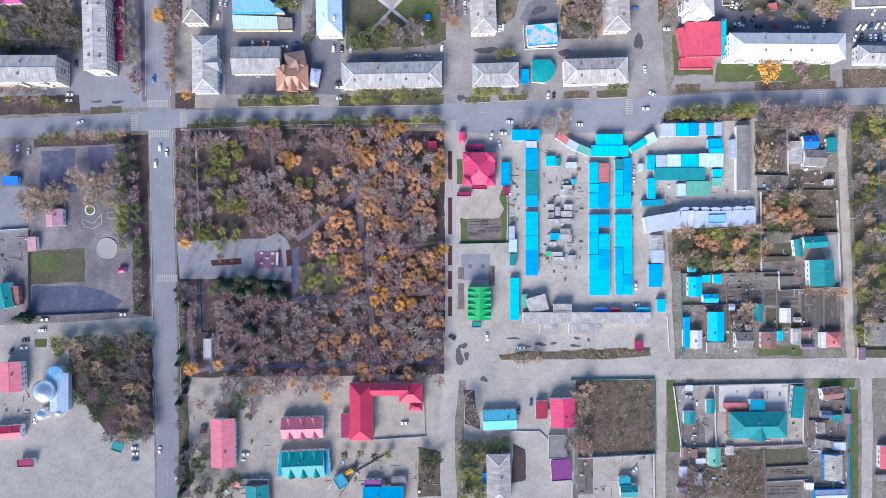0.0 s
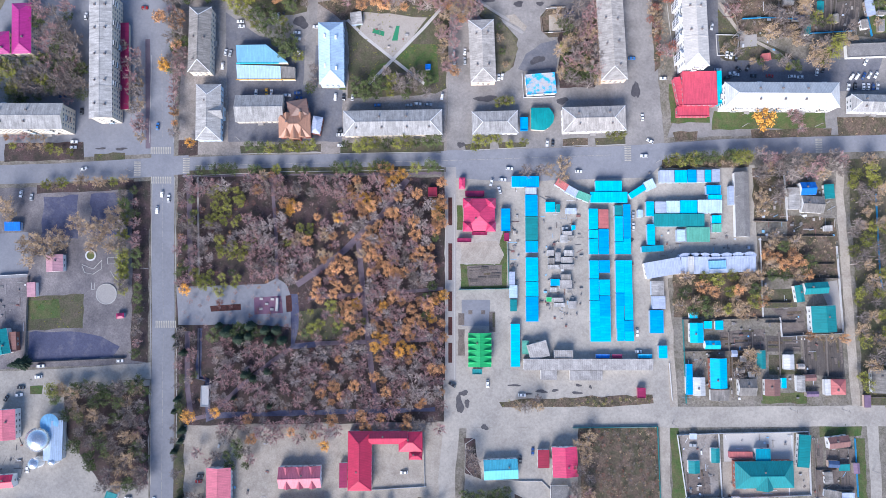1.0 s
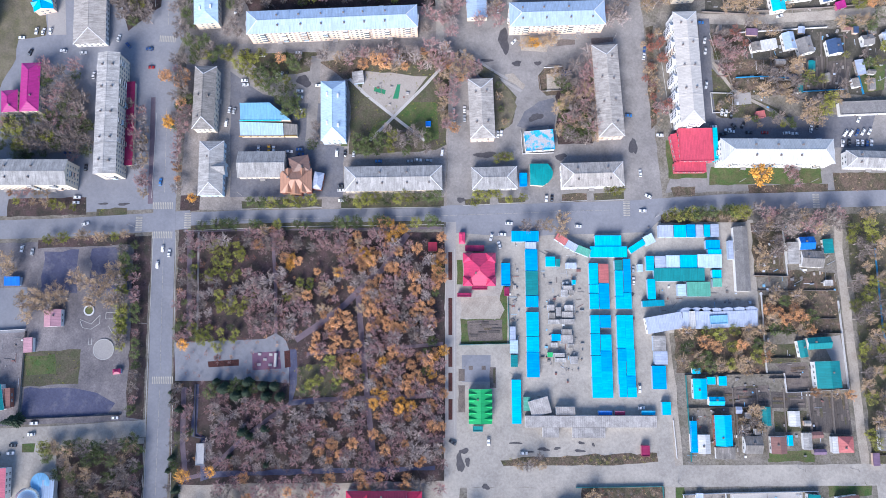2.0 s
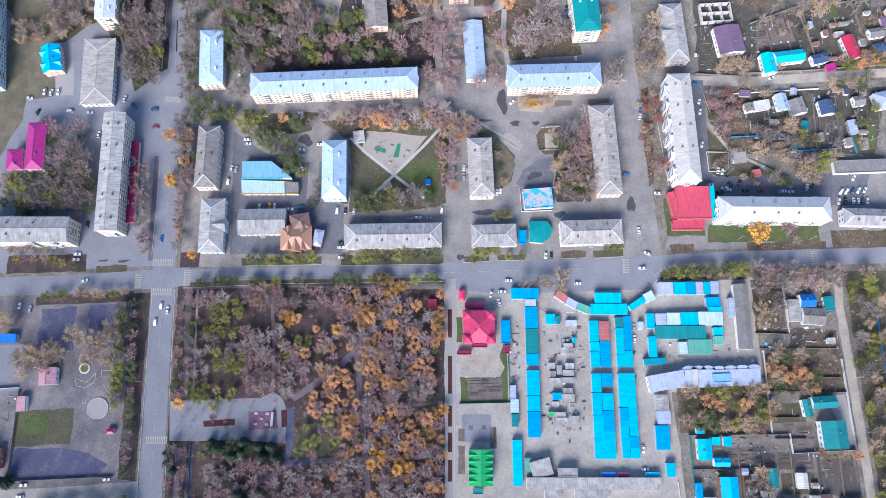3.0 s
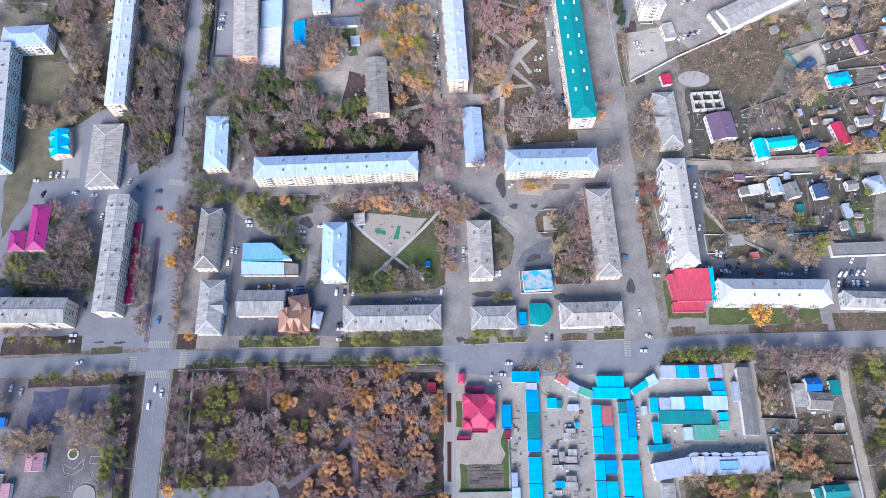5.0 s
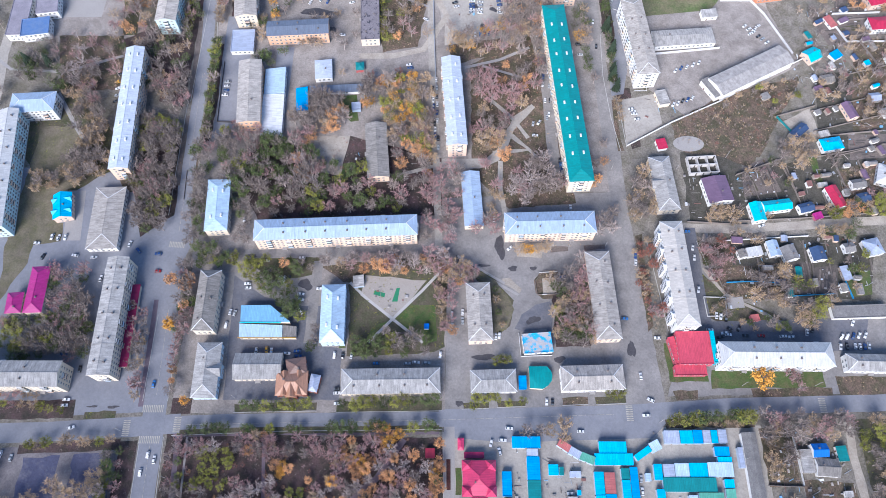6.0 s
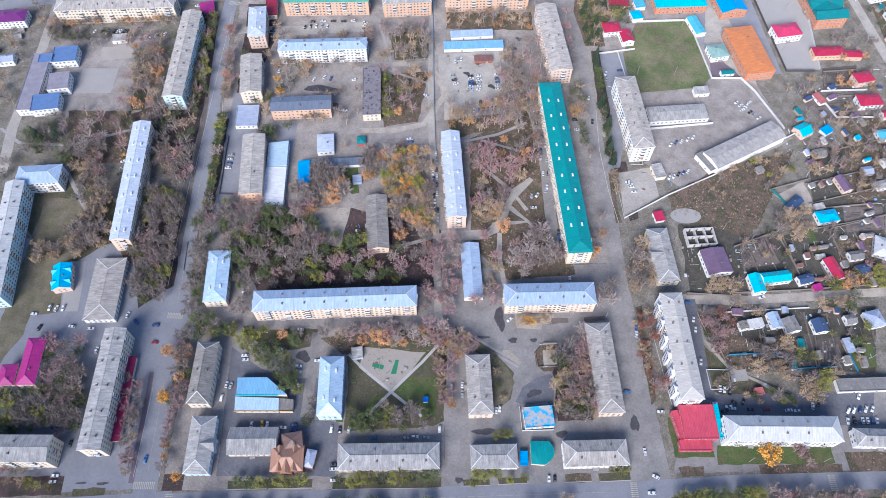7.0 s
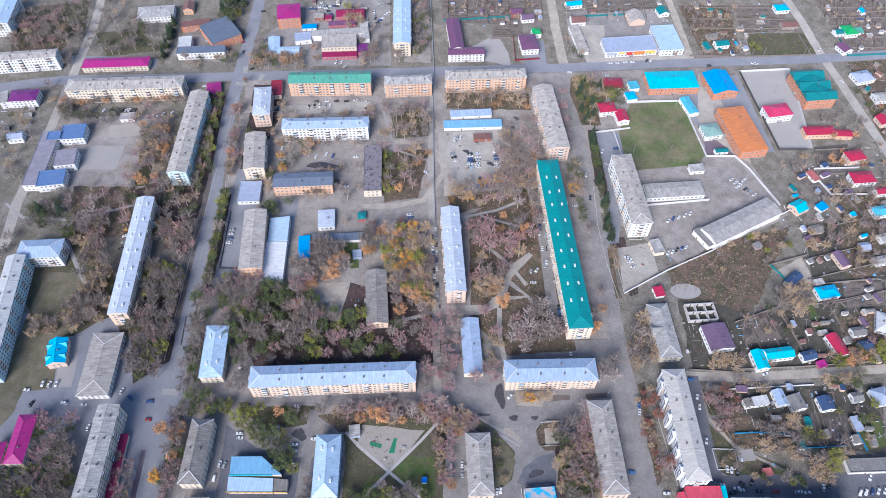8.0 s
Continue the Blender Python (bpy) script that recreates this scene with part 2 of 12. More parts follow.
def glazing(name):
    """Window panes: dark rooms, pale curtains and blinds, differing from pane to pane."""
    m = bpy.data.materials.new(name)
    m.use_nodes = True
    nt = m.node_tree
    p = nt.nodes["Principled BSDF"]
    p.inputs["Roughness"].default_value = 0.1
    island = nt.nodes.new("ShaderNodeNewGeometry")
    tone = nt.nodes.new("ShaderNodeValToRGB")
    tone.color_ramp.interpolation = "CONSTANT"
    tone.color_ramp.elements[0].color = (0.07, 0.085, 0.1, 1)
    for at, c in ((0.3, (0.13, 0.15, 0.17, 1)), (0.55, (0.24, 0.25, 0.26, 1)), (0.78, (0.38, 0.37, 0.35, 1)), (0.93, (0.5, 0.46, 0.4, 1))):
        tone.color_ramp.elements.new(at).color = c
    tone.color_ramp.elements[-1].color = (0.5, 0.46, 0.4, 1)
    nt.links.new(island.outputs["Random Per Island"], tone.inputs["Fac"])
    nt.links.new(tone.outputs["Color"], p.inputs["Base Color"])
    MATS[name] = m


glazing("glass")

# ---- building blocks ----
FOOTPRINTS, CARRIAGEWAYS = [], []
WORDS = dict(slate="grey ribbed slate", slate_warm="weathered beige-grey slate", slate_dirty="dirty grey slate", tar="dark grey felt", felt_pale="weathered patched grey felt", white_metal="white sheet-metal", white_sheet="clean white sheet-metal", bluegrey_metal="sky-tinted blue-grey sheet-metal", white_blue_metal="pale blue-white sheet-metal",
             paleblue_roof="pale grey-blue metal", skyblue_pale="pale sky-blue metal", teal_bright="bright teal metal", dark_patchy="dark patched felt", patchy_blue="peeling blue and grey", beige_metal="pale beige metal", darkblue_roof="dark blue-grey felt", felt_mauve="mauve-grey felt", felt_blue="dull blue felt")


def wording(key):
    return WORDS.get(key, key.replace("_roof", "").replace("_wall", "").replace("_", " "))


def part(name, bm, mat, parent, label="", smooth=False):
    """One bmesh as one mesh object under a thing or a part."""
    me = bpy.data.meshes.new(name)
    bm.to_mesh(me)
    bm.free()
    for m in (mat if isinstance(mat, (list, tuple)) else [mat]):
        me.materials.append(MATS[m])
    if smooth:
        for f in me.polygons:
            f.use_smooth = True
    return shared(name, me, parent, None, label)


def shared(name, me, parent, m=None, label=""):
    ob = new(name, me)
    ob.parent = parent
    if m is not None:
        ob.matrix_basis = m
    if label:
        ob["label"] = label
    return ob


def thing(name, m, label, category, group="", kind=""):
    ob = new(name)
    ob.matrix_basis = m
    return tagged(ob, label, category, group, kind)


def add_box(bm, x0, y0, z0, x1, y1, z1, mat=0):
    v = [bm.verts.new((x, y, z)) for z in (z0, z1) for x, y in ((x0, y0), (x1, y0), (x1, y1), (x0, y1))]
    for q in ((3, 2, 1, 0), (4, 5, 6, 7), (0, 1, 5, 4), (1, 2, 6, 5), (2, 3, 7, 6), (3, 0, 4, 7)):
        bm.faces.new([v[i] for i in q]).material_index = mat
    return v


def add_prism(bm, outline, z0, z1, mat=0):
    low, top = [bm.verts.new((x, y, z0)) for x, y in outline], [bm.verts.new((x, y, z1)) for x, y in outline]
    n = len(outline)
    bm.faces.new(top).material_index = mat
    bm.faces.new(low[::-1]).material_index = mat
    for i in range(n):
        bm.faces.new((low[i], low[(i + 1) % n], top[(i + 1) % n], top[i])).material_index = mat


def mesh_of(name, bm, mats):
    me = bpy.data.meshes.new(name)
    bm.to_mesh(me)
    bm.free()
    for m in mats:
        me.materials.append(MATS[m])
    return me


def window_mesh(w, h):
    bm = bmesh.new()
    add_box(bm, -w / 2, -0.06, 0, w / 2, 0.02, h, 0)
    for x0, x1 in ((-w / 2 + 0.1, -0.05), (0.05, w / 2 - 0.1)):
        add_box(bm, x0, -0.075, 0.1, x1, -0.05, h - 0.1, 1)
    add_box(bm, -w / 2 - 0.1, -0.2, -0.08, w / 2 + 0.1, 0.0, 0.0, 0)
    return mesh_of("window", bm, ["frame_white", "glass"])


ROW_MESHES = {}


def row_mesh(n, step):
    """One storey's line of n windows."""
    key = (n, round(step, 1))
    if key not in ROW_MESHES:
        bm = bmesh.new()
        for i in range(n):
            x = (i - (n - 1) / 2) * step
            add_box(bm, x - 0.8, -0.06, 0, x + 0.8, 0.02, 1.5, 0)
            for x0, x1 in ((x - 0.7, x - 0.05), (x + 0.05, x + 0.7)):
                q = bm.faces.new([bm.verts.new((u, -0.075, z)) for u, z in ((x0, 0.1), (x1, 0.1), (x1, 1.4), (x0, 1.4))])
                q.material_index = 1
        ROW_MESHES[key] = mesh_of("window_band", bm, ["frame_white", "glass"])
    return ROW_MESHES[key]


WINDOW = window_mesh(1.5, 1.5)


def balcony_mesh(front):
    bm = bmesh.new()
    add_box(bm, -1.5, -1.1, -0.12, 1.5, 0.02, 0.0, 0)
    for x0, y0, x1, y1 in ((-1.5, -1.1, 1.5, -1.02), (-1.5, -1.02, -1.42, 0.0), (1.42, -1.02, 1.5, 0.0)):
        add_box(bm, x0, y0, 0.0, x1, y1, 1.0, 0)
    add_box(bm, -1.5, -1.1, 2.35, 1.5, 0.0, 2.45, 1)
    add_box(bm, -1.42, -1.08, 1.0, 1.42, -1.04, 2.35, 2)
    for x in (-1.46, -0.5, 0.5, 1.46):
        add_box(bm, x - 0.04, -1.1, 1.0, x + 0.04, -1.02, 2.35, 1)
    return mesh_of("balcony", bm, [front, "frame_white", "glass"])


BALCONIES = [balcony_mesh(m) for m in ("wall_white", "wall_white", "wall_cream", "wall_paleblue", "wall_brick_pale", "wall_cream", "wall_peach")]


def box_mesh(name, x, y, z, mat):
    bm = bmesh.new()
    add_box(bm, -x / 2, -y / 2, 0, x / 2, y / 2, z)
    bmesh.ops.bevel(bm, geom=bm.edges[:], offset=0.04, segments=1, affect="EDGES")
    return mesh_of(name, bm, [mat])


CHIMNEY, VENT = box_mesh("chimney", 0.9, 0.9, 1.4, "chimney_brick"), box_mesh("roof_vent", 2.2, 1.1, 1.1, "vent_white")
bm_ = bmesh.new()
add_box(bm_, -1.6, -1.8, 2.4, 1.6, 0.0, 2.6, 0)
add_box(bm_, -1.5, -1.7, 0.0, -1.35, -1.55, 2.4, 0)
add_box(bm_, 1.35, -1.7, 0.0, 1.5, -1.55, 2.4, 0)
add_box(bm_, -0.7, -0.07, 0.0, 0.7, 0.0, 2.1, 1)
PORCH = mesh_of("porch", bm_, ["concrete", "door_brown"])
bm_ = bmesh.new()
add_box(bm_, -0.5, -0.06, 0.0, 0.5, 0.02, 2.05, 0)
add_box(bm_, -0.42, -0.09, 0.08, 0.42, -0.05, 1.97, 1)
DOOR = mesh_of("door", bm_, ["frame_white", "door_brown"])


def roof_mesh(kind, L, W, h, rise, over):
    """A closed roof solid: eaves with a fascia, hips or gables. Material 0 roof, 1 wall (gable ends, fascia)."""
    bm = bmesh.new()
    a, b = L / 2, W / 2
    z0, z1 = h - 0.25, h
    if kind == "flat":
        add_box(bm, -a, -b, z0, a, b, h + 0.02, 0)
        for x0, y0, x1, y1 in ((-a, -b, a, -b + 0.3), (-a, b - 0.3, a, b), (-a, -b + 0.3, -a + 0.3, b - 0.3), (a - 0.3, -b + 0.3, a, b - 0.3)):
            add_box(bm, x0, y0, h + 0.02, x1, y1, h + 0.4, 0)
        return bm
    low = [bm.verts.new(p) for p in ((-a, -b, z0), (a, -b, z0), (a, b, z0), (-a, b, z0))]
    if kind == "shed":
        top = [bm.verts.new(p) for p in ((-a, -b, z1), (a, -b, z1), (a, b, z1 + rise), (-a, b, z1 + rise))]
        bm.faces.new(top)
        bm.faces.new(low[::-1])
        for i in range(4):
            bm.faces.new((low[i], low[(i + 1) % 4], top[(i + 1) % 4], top[i])).material_index = 0
        return bm
    top = [bm.verts.new(p) for p in ((-a, -b, z1), (a, -b, z1), (a, b, z1), (-a, b, z1))]
    run = a if kind == "gable" else max(a - b * 0.95, 0.02)
    r0, r1 = bm.verts.new((-run, 0, h + rise)), bm.verts.new((run, 0, h + rise))
    bm.faces.new((top[0], top[1], r1, r0))
    bm.faces.new((top[2], top[3], r0, r1))
    bm.faces.new((top[1], top[2], r1)).material_index = 1 if kind == "gable" else 0
    bm.faces.new((top[3], top[0], r0)).material_index = 1 if kind == "gable" else 0
    bm.faces.new(low[::-1])
    for i in range(4):
        bm.faces.new((low[i], low[(i + 1) % 4], top[(i + 1) % 4], top[i])).material_index = 1
    return bm


GROUPS = dict(market_stall="market stalls", kiosk="kiosks")
CATS = dict(apartment_block="apartment building", public_building="building", house="house", shed="shed", shop="shop", kiosk="kiosk", market_stall="market stall")
COUNT = ["", "single-storey", "two-storey", "three-storey", "four-storey", "five-storey"]
RNG = random.Random(11)


def building(kind, x, y, L, W, turn, h, storeys, roof, rise, roof_mat, wall_mat, annex="", peaks=False, dormers=0, bays=0, gables=0, cross=0.0, wings=0):
    rng = random.Random(int(x * 31 + y * 17))
    FOOTPRINTS.append((x, y, math.cos(radians(turn)), math.sin(radians(turn)), L / 2, W / 2))
    label = f"{COUNT[storeys]} {wording(wall_mat)} {CATS[kind]} with a {wording(roof_mat)} {'lean-to' if roof == 'shed' else roof} roof"
    if kind == "market_stall":
        label = f"low market stall with a {wording(roof_mat)} roof"
    top = thing(kind, pose(x, y, 0, 0, 0, turn), label, CATS[kind], GROUPS.get(kind, ""))
    over = 0.5 if storeys >= 2 and roof != "flat" else (0.25 if kind != "market_stall" else 0.12)
    a, b = L / 2 - over, W / 2 - over
    bm = bmesh.new()
    add_box(bm, -a, -b, 0.0 if storeys < 2 else 0.6, a, b, h - 0.26)
    if roof == "shed":
        add_prism(bm, ((-a, b - 0.2), (a, b - 0.2), (a, b), (-a, b)), h - 0.26, h + rise * 0.9)
    part("wall", bm, "wall_" + wall_mat, top)
    if storeys >= 2:
        bm = bmesh.new()
        add_box(bm, -a - 0.05, -b - 0.05, 0.0, a + 0.05, b + 0.05, 0.6)
        part("plinth", bm, "plinth", top)
    roof_part = part("roof", roof_mesh(roof, L, W, h, rise, over), [roof_mat, "wall_" + wall_mat], top)
    if roof in ("hip", "gable"):
        run = L / 2 if roof == "gable" else max(L / 2 - W / 2 * 0.95, 0.02)
        bm = bmesh.new()
        add_box(bm, -run, -0.22, h + rise - 0.06, run, 0.22, h + rise + 0.08)
        part("ridge_cap", bm, roof_mat, roof_part)
        if roof == "hip" and storeys >= 2:
            bm = bmesh.new()
            for sx in (-1, 1):
                for sy in (-1, 1):
                    p0, p1 = Vector((sx * run, 0, h + rise)), Vector((sx * L / 2, sy * W / 2, h))
                    n = (p1 - p0).cross(Vector((0, 0, 1))).normalized() * 0.2
                    up = Vector((0, 0, 0.09))
                    vs = [bm.verts.new(q) for q in (p0 - n, p1 - n, p1 + n, p0 + n, p0 - n + up, p1 - n + up, p1 + n + up, p0 + n + up)]
                    for q in ((4, 5, 6, 7), (0, 1, 5, 4), (2, 3, 7, 6), (1, 2, 6, 5)):
                        bm.faces.new([vs[i] for i in q])
            bmesh.ops.recalc_face_normals(bm, faces=bm.faces[:])
            tagged(part("hip_cap", bm, "vent_white" if "slate" in roof_mat or "metal" in roof_mat else roof_mat, roof_part), "", "", "", "stuff")
    if kind == "apartment_block" and L > 62:
        for f in (-0.25, 0.0, 0.25):
            bm = bmesh.new()
            for sy in (-1, 1):
                vs = [bm.verts.new((f * L + dx, sy * dy, z)) for dx in (-0.35, 0.35) for dy, z in ((0, h + rise - 0.05), (W / 2, h - 0.05), (W / 2, h + 0.16), (0, h + rise + 0.16))]
                for q in ((0, 1, 2, 3), (4, 5, 6, 7), (3, 2, 6, 7), (1, 5, 6, 2)):
                    bm.faces.new([vs[i] for i in q])
            bmesh.ops.recalc_face_normals(bm, faces=bm.faces[:])
            part("roof_step", bm, roof_mat, roof_part)
    # roof furniture
    if kind == "apartment_block":
        n = max(2, int(L / 13))
        for i in range(n):
            for s in (-1, 1):
                px, py = (i + 0.5) / n * L - L / 2 + rng.uniform(-1, 1), s * W * 0.22
                pz = h + rise * (1 - abs(py) / (W / 2)) - 0.25
                if abs(px) < L / 2 - W / 2:
                    shared("roof_vent" if roof_mat in ("teal_bright", "skyblue_pale", "white_blue_metal") else "chimney", VENT if roof_mat in ("teal_bright", "skyblue_pale", "white_blue_metal") else CHIMNEY, roof_part, pose(px, py, pz))
    elif kind in ("house", "public_building") and roof != "flat" and rise > 0.8:
        shared("chimney", CHIMNEY, roof_part, pose(rng.uniform(-0.25, 0.25) * L, W * 0.12, h + rise * 0.6 - 0.2))
    if peaks:
        for sx in (-1, 1):
            for sy in (-1, 1):
                bm = bmesh.new()
                vs = [bm.verts.new((sx * L * 0.36 + dx, sy * W * 0.36 + dy, h + 0.05)) for dx, dy in ((-3, -3), (3, -3), (3, 3), (-3, 3))]
                tip = bm.verts.new((sx * L * 0.36, sy * W * 0.36, h + 4.2))
                bm.faces.new(vs[::-1])
                for i in range(4):
                    bm.faces.new((vs[i], vs[(i + 1) % 4], tip))
                part("corner_turret", bm, roof_mat, roof_part)
    for i in range(dormers):
        for s in (-1, 1):
            px = ((i + 0.5) / dormers - 0.5) * L * 0.9
            bm = bmesh.new()
            w, y0, y1, z0, z1 = min(2.2, L / dormers * 0.36), s * W * 0.5, s * W * 0.14, h + 0.1, h + rise * 0.85
            vs = [bm.verts.new(p) for p in ((px - w, y0, z0), (px + w, y0, z0), (px, y0, z1), (px, y1, z1))]
            for q in ((0, 1, 2), (0, 2, 3), (1, 3, 2), (0, 3, 1)):
                bm.faces.new([vs[k] for k in q])
            bmesh.ops.recalc_face_normals(bm, faces=bm.faces[:])
            part("dormer", bm, roof_mat, roof_part)
    for i in range(wings):
        px, r, y = ((i + 0.5) / wings - 0.5) * L, L / wings * 0.48, W / 2 + 0.9
        bm = bmesh.new()
        vs = [bm.verts.new(p) for p in ((px - r, -y, h), (px + r, -y, h), (px, -y + 0.1, h + rise + 0.5), (px - r, y, h), (px + r, y, h), (px, y - 0.1, h + rise + 0.5))]
        for q in ((0, 1, 2), (3, 5, 4), (0, 2, 5, 3), (1, 4, 5, 2), (0, 3, 4, 1)):
            bm.faces.new([vs[k] for k in q])
        bmesh.ops.recalc_face_normals(bm, faces=bm.faces[:])
        part("cross_gable", bm, roof_mat, roof_part)
    if cross:
        bm = bmesh.new()
        vs = [bm.verts.new(p) for p in ((-cross, -W / 2 - 1.2, h - 0.1), (cross, -W / 2 - 1.2, h - 0.1), (0, -W / 2 - 1.2, h + rise * 0.98), (-cross, 0, h - 0.1), (cross, 0, h - 0.1), (0, 0, h + rise * 0.98))]
        for q in ((0, 1, 2), (3, 5, 4), (0, 2, 5, 3), (1, 4, 5, 2), (0, 3, 4, 1)):
            bm.faces.new([vs[i] for i in q])
        bmesh.ops.recalc_face_normals(bm, faces=bm.faces[:])
        part("cross_gable", bm, roof_mat, roof_part)
        bm = bmesh.new()
        add_box(bm, -cross + 0.4, -W / 2 - 0.8, 0, cross - 0.4, -b + 0.05, h - 0.15)
        part("front_wing", bm, "wall_" + wall_mat, top)
    west = 1 if math.sin(radians(turn)) > 0 else -1
    for i in range(gables):
        # white gabled bay with tall blue-grey glazing, on the west front
        px, y0, y1 = ((i + 0.5) / gables - 0.5) * (L - 6), west * (b - 0.1), west * (b + 1.5)
        bm = bmesh.new()
        add_box(bm, px - 2.6, min(y0, y1), 0.0, px + 2.6, max(y0, y1), h - 3.4)
        tri = [bm.verts.new((px + dx, yy, z)) for yy in (west * (b - 0.1), west * (b + 1.8)) for dx, z in ((-2.9, h - 3.4), (2.9, h - 3.4), (0.0, h - 0.45))]
        for q in ((0, 1, 2), (3, 4, 5), (0, 1, 4, 3), (1, 2, 5, 4), (2, 0, 3, 5)):
            bm.faces.new([tri[k] for k in q])
        bmesh.ops.recalc_face_normals(bm, faces=bm.faces[:])
        bay = part("gabled_bay", bm, "wall_signwhite", top, "white gabled bay")
        bm = bmesh.new()
        for dx in (-1.5, 0.0, 1.5):
            for s in range(storeys - 1):
                add_box(bm, px + dx - 0.55, min(y1, y1 + west * 0.06), 1.2 + s * 2.75, px + dx + 0.55, max(y1, y1 + west * 0.06), 2.8 + s * 2.75)
        part("bay_glazing", bm, "glass", bay)
    for i in range(bays):
        bm = bmesh.new()
        px = ((i + 0.5) / bays - 0.5) * L
        arc = [(px + 4.2 * math.cos(k * math.pi / 8), b + 2.6 * math.sin(k * math.pi / 8)) for k in range(9)]
        add_prism(bm, arc[::1], 0, h + 0.8)
        part("rounded_bay", bm, roof_mat, top)
    if annex:
        bm = bmesh.new()
        add_box(bm, -a + 14, b + 0.02, 0, a - 8, b + 4.5, 3.6)
        shop_front = part("shop_front", bm, "wall_cream", top, "low shop front with a maroon roof")
        bm = bmesh.new()
        add_box(bm, -a + 13.6, b + 0.03, 3.6, a - 7.6, b + 5.0, 3.9)
        part("shop_roof", bm, annex, shop_front)
    # openings on the four sides
    sides = ((0, -b, 0, 2 * a), (0, b, 180, 2 * a), (a, 0, 90, 2 * b), (-a, 0, -90, 2 * b))
    if kind in ("market_stall", "kiosk"):
        shared("door", DOOR, top, pose(0, -b, 0))
        return top
    if kind == "shed":
        shared("door", DOOR, top, pose(-a * 0.4, -b, 0))
        shared("window", WINDOW, top, pose(a * 0.4, -b, 1.0))
        return top
    floor_h = (h - 0.9) / storeys
    for k, (sx, sy, sturn, length) in enumerate(sides):
        place = pose(sx, sy, 0, 0, 0, sturn)
        step = 2.9 if storeys >= 4 else 3.3
        out = pose(0, 0, 0, 0, 0, turn + sturn) @ Vector((0, -1, 0))
        toward = -(x * out.x + y * out.y)
        n = int((length - 1.6) / step)
        if n < 1:
            continue
        for s in range(storeys):
            z = 0.6 + s * floor_h + (floor_h - 1.5) * 0.55
            tagged(shared("window_band", row_mesh(n, step), top, place @ pose(0, 0, z)), "", "", "", "stuff")
        if kind == "apartment_block" and storeys >= 4 and length > 9:
            cols = max(1, n // 4) if k < 2 else 1
            for i in range(cols):
                px = ((i + 0.5) / cols - 0.5) * n * step
                for s in range(1, storeys):
                    if rng.random() < (0.72 if toward > 0 else 0.15):
                        shared("balcony", rng.choice(BALCONIES), top, place @ pose(px + step * 0.5 * (n % 2), 0, 0.7 + s * floor_h))
        if k < 1 and kind == "apartment_block" or (k == 0 and storeys >= 2):
            for i in range(max(1, int(length / 26))):
                shared("porch", PORCH, top, place @ pose(((i + 0.5) / max(1, int(length / 26)) - 0.5) * length, -0.02, 0))
    return top


SQUARE = [(-160, 5), (-106, 7), (-99, 11), (-90, 7), (-88, -20), (-160, -18)]
TUFTS = dict(grass=[], weeds=[], forest_floor=[], grass_green=[])
BEDS = []


RAGGED = dict(yard=0.7, dirt=0.6, weeds=0.8, grass=0.7, grass_green=0.6, forest_floor=0.6, soil=0.4, garden_ground=0.9, asphalt_dusty=0.35, asphalt_yard=0.4, sand=0.6, asphalt=0.15, asphalt_blue=1.0, square_ground=0.5, asphalt_dark=0.4, lawn_worn=0.8)


def worn_edge(outline, amount, rng):
    """The outline with points every few metres, each a little off the line."""
    out = []
    for i in range(len(outline)):
        p, q = Vector(outline[i]), Vector(outline[(i + 1) % len(outline)])
        out.append(tuple(p))
        n = int((q - p).length / 5)
        side = Vector((-(q - p).y, (q - p).x)).normalized() if n > 1 else None
        out += [tuple(p.lerp(q, (k + rng.uniform(-0.3, 0.3)) / n) + side * rng.uniform(-amount, amount)) for k in range(1, n)] if n > 1 else []
    return out


def patch(name, outline, lift, mat, label=""):
    """A piece of ground cover with its own thin edge, lying on the sheet below."""
    if mat in ("soil", "soil_rows"):
        BEDS.append((outline, lift))
    if mat in TUFTS:
        TUFTS[mat].append((outline, lift))
    bm = bmesh.new()
    area = sum(outline[i - 1][0] * outline[i][1] - outline[i][0] * outline[i - 1][1] for i in range(len(outline)))
    if mat in RAGGED:
        outline = worn_edge(outline, RAGGED[mat], random.Random(len(outline) + int(area)))
    if area < 0:
        outline = outline[::-1]
    top, low = [bm.verts.new((*p[:2], lift)) for p in outline], [bm.verts.new((*p[:2], -0.05)) for p in outline]
    for tri in tessellate_polygon([[Vector((*p[:2], 0.0)) for p in outline]]):
        u, v, w = (Vector(outline[i][:2]) for i in tri)
        tri = tri if (v - u).cross(w - u) > 0 else tri[::-1]
        bm.faces.new([top[i] for i in tri]), bm.faces.new([low[i] for i in tri[::-1]])
    for i in range(len(outline)):
        bm.faces.new((low[i - 1], low[i], top[i], top[i - 1]))
    ob = part(name, bm, mat, None, label or f"{wording(mat)} ground surface lying flat")
    return tagged(ob, "", name.replace("_", " "), "", "structure")


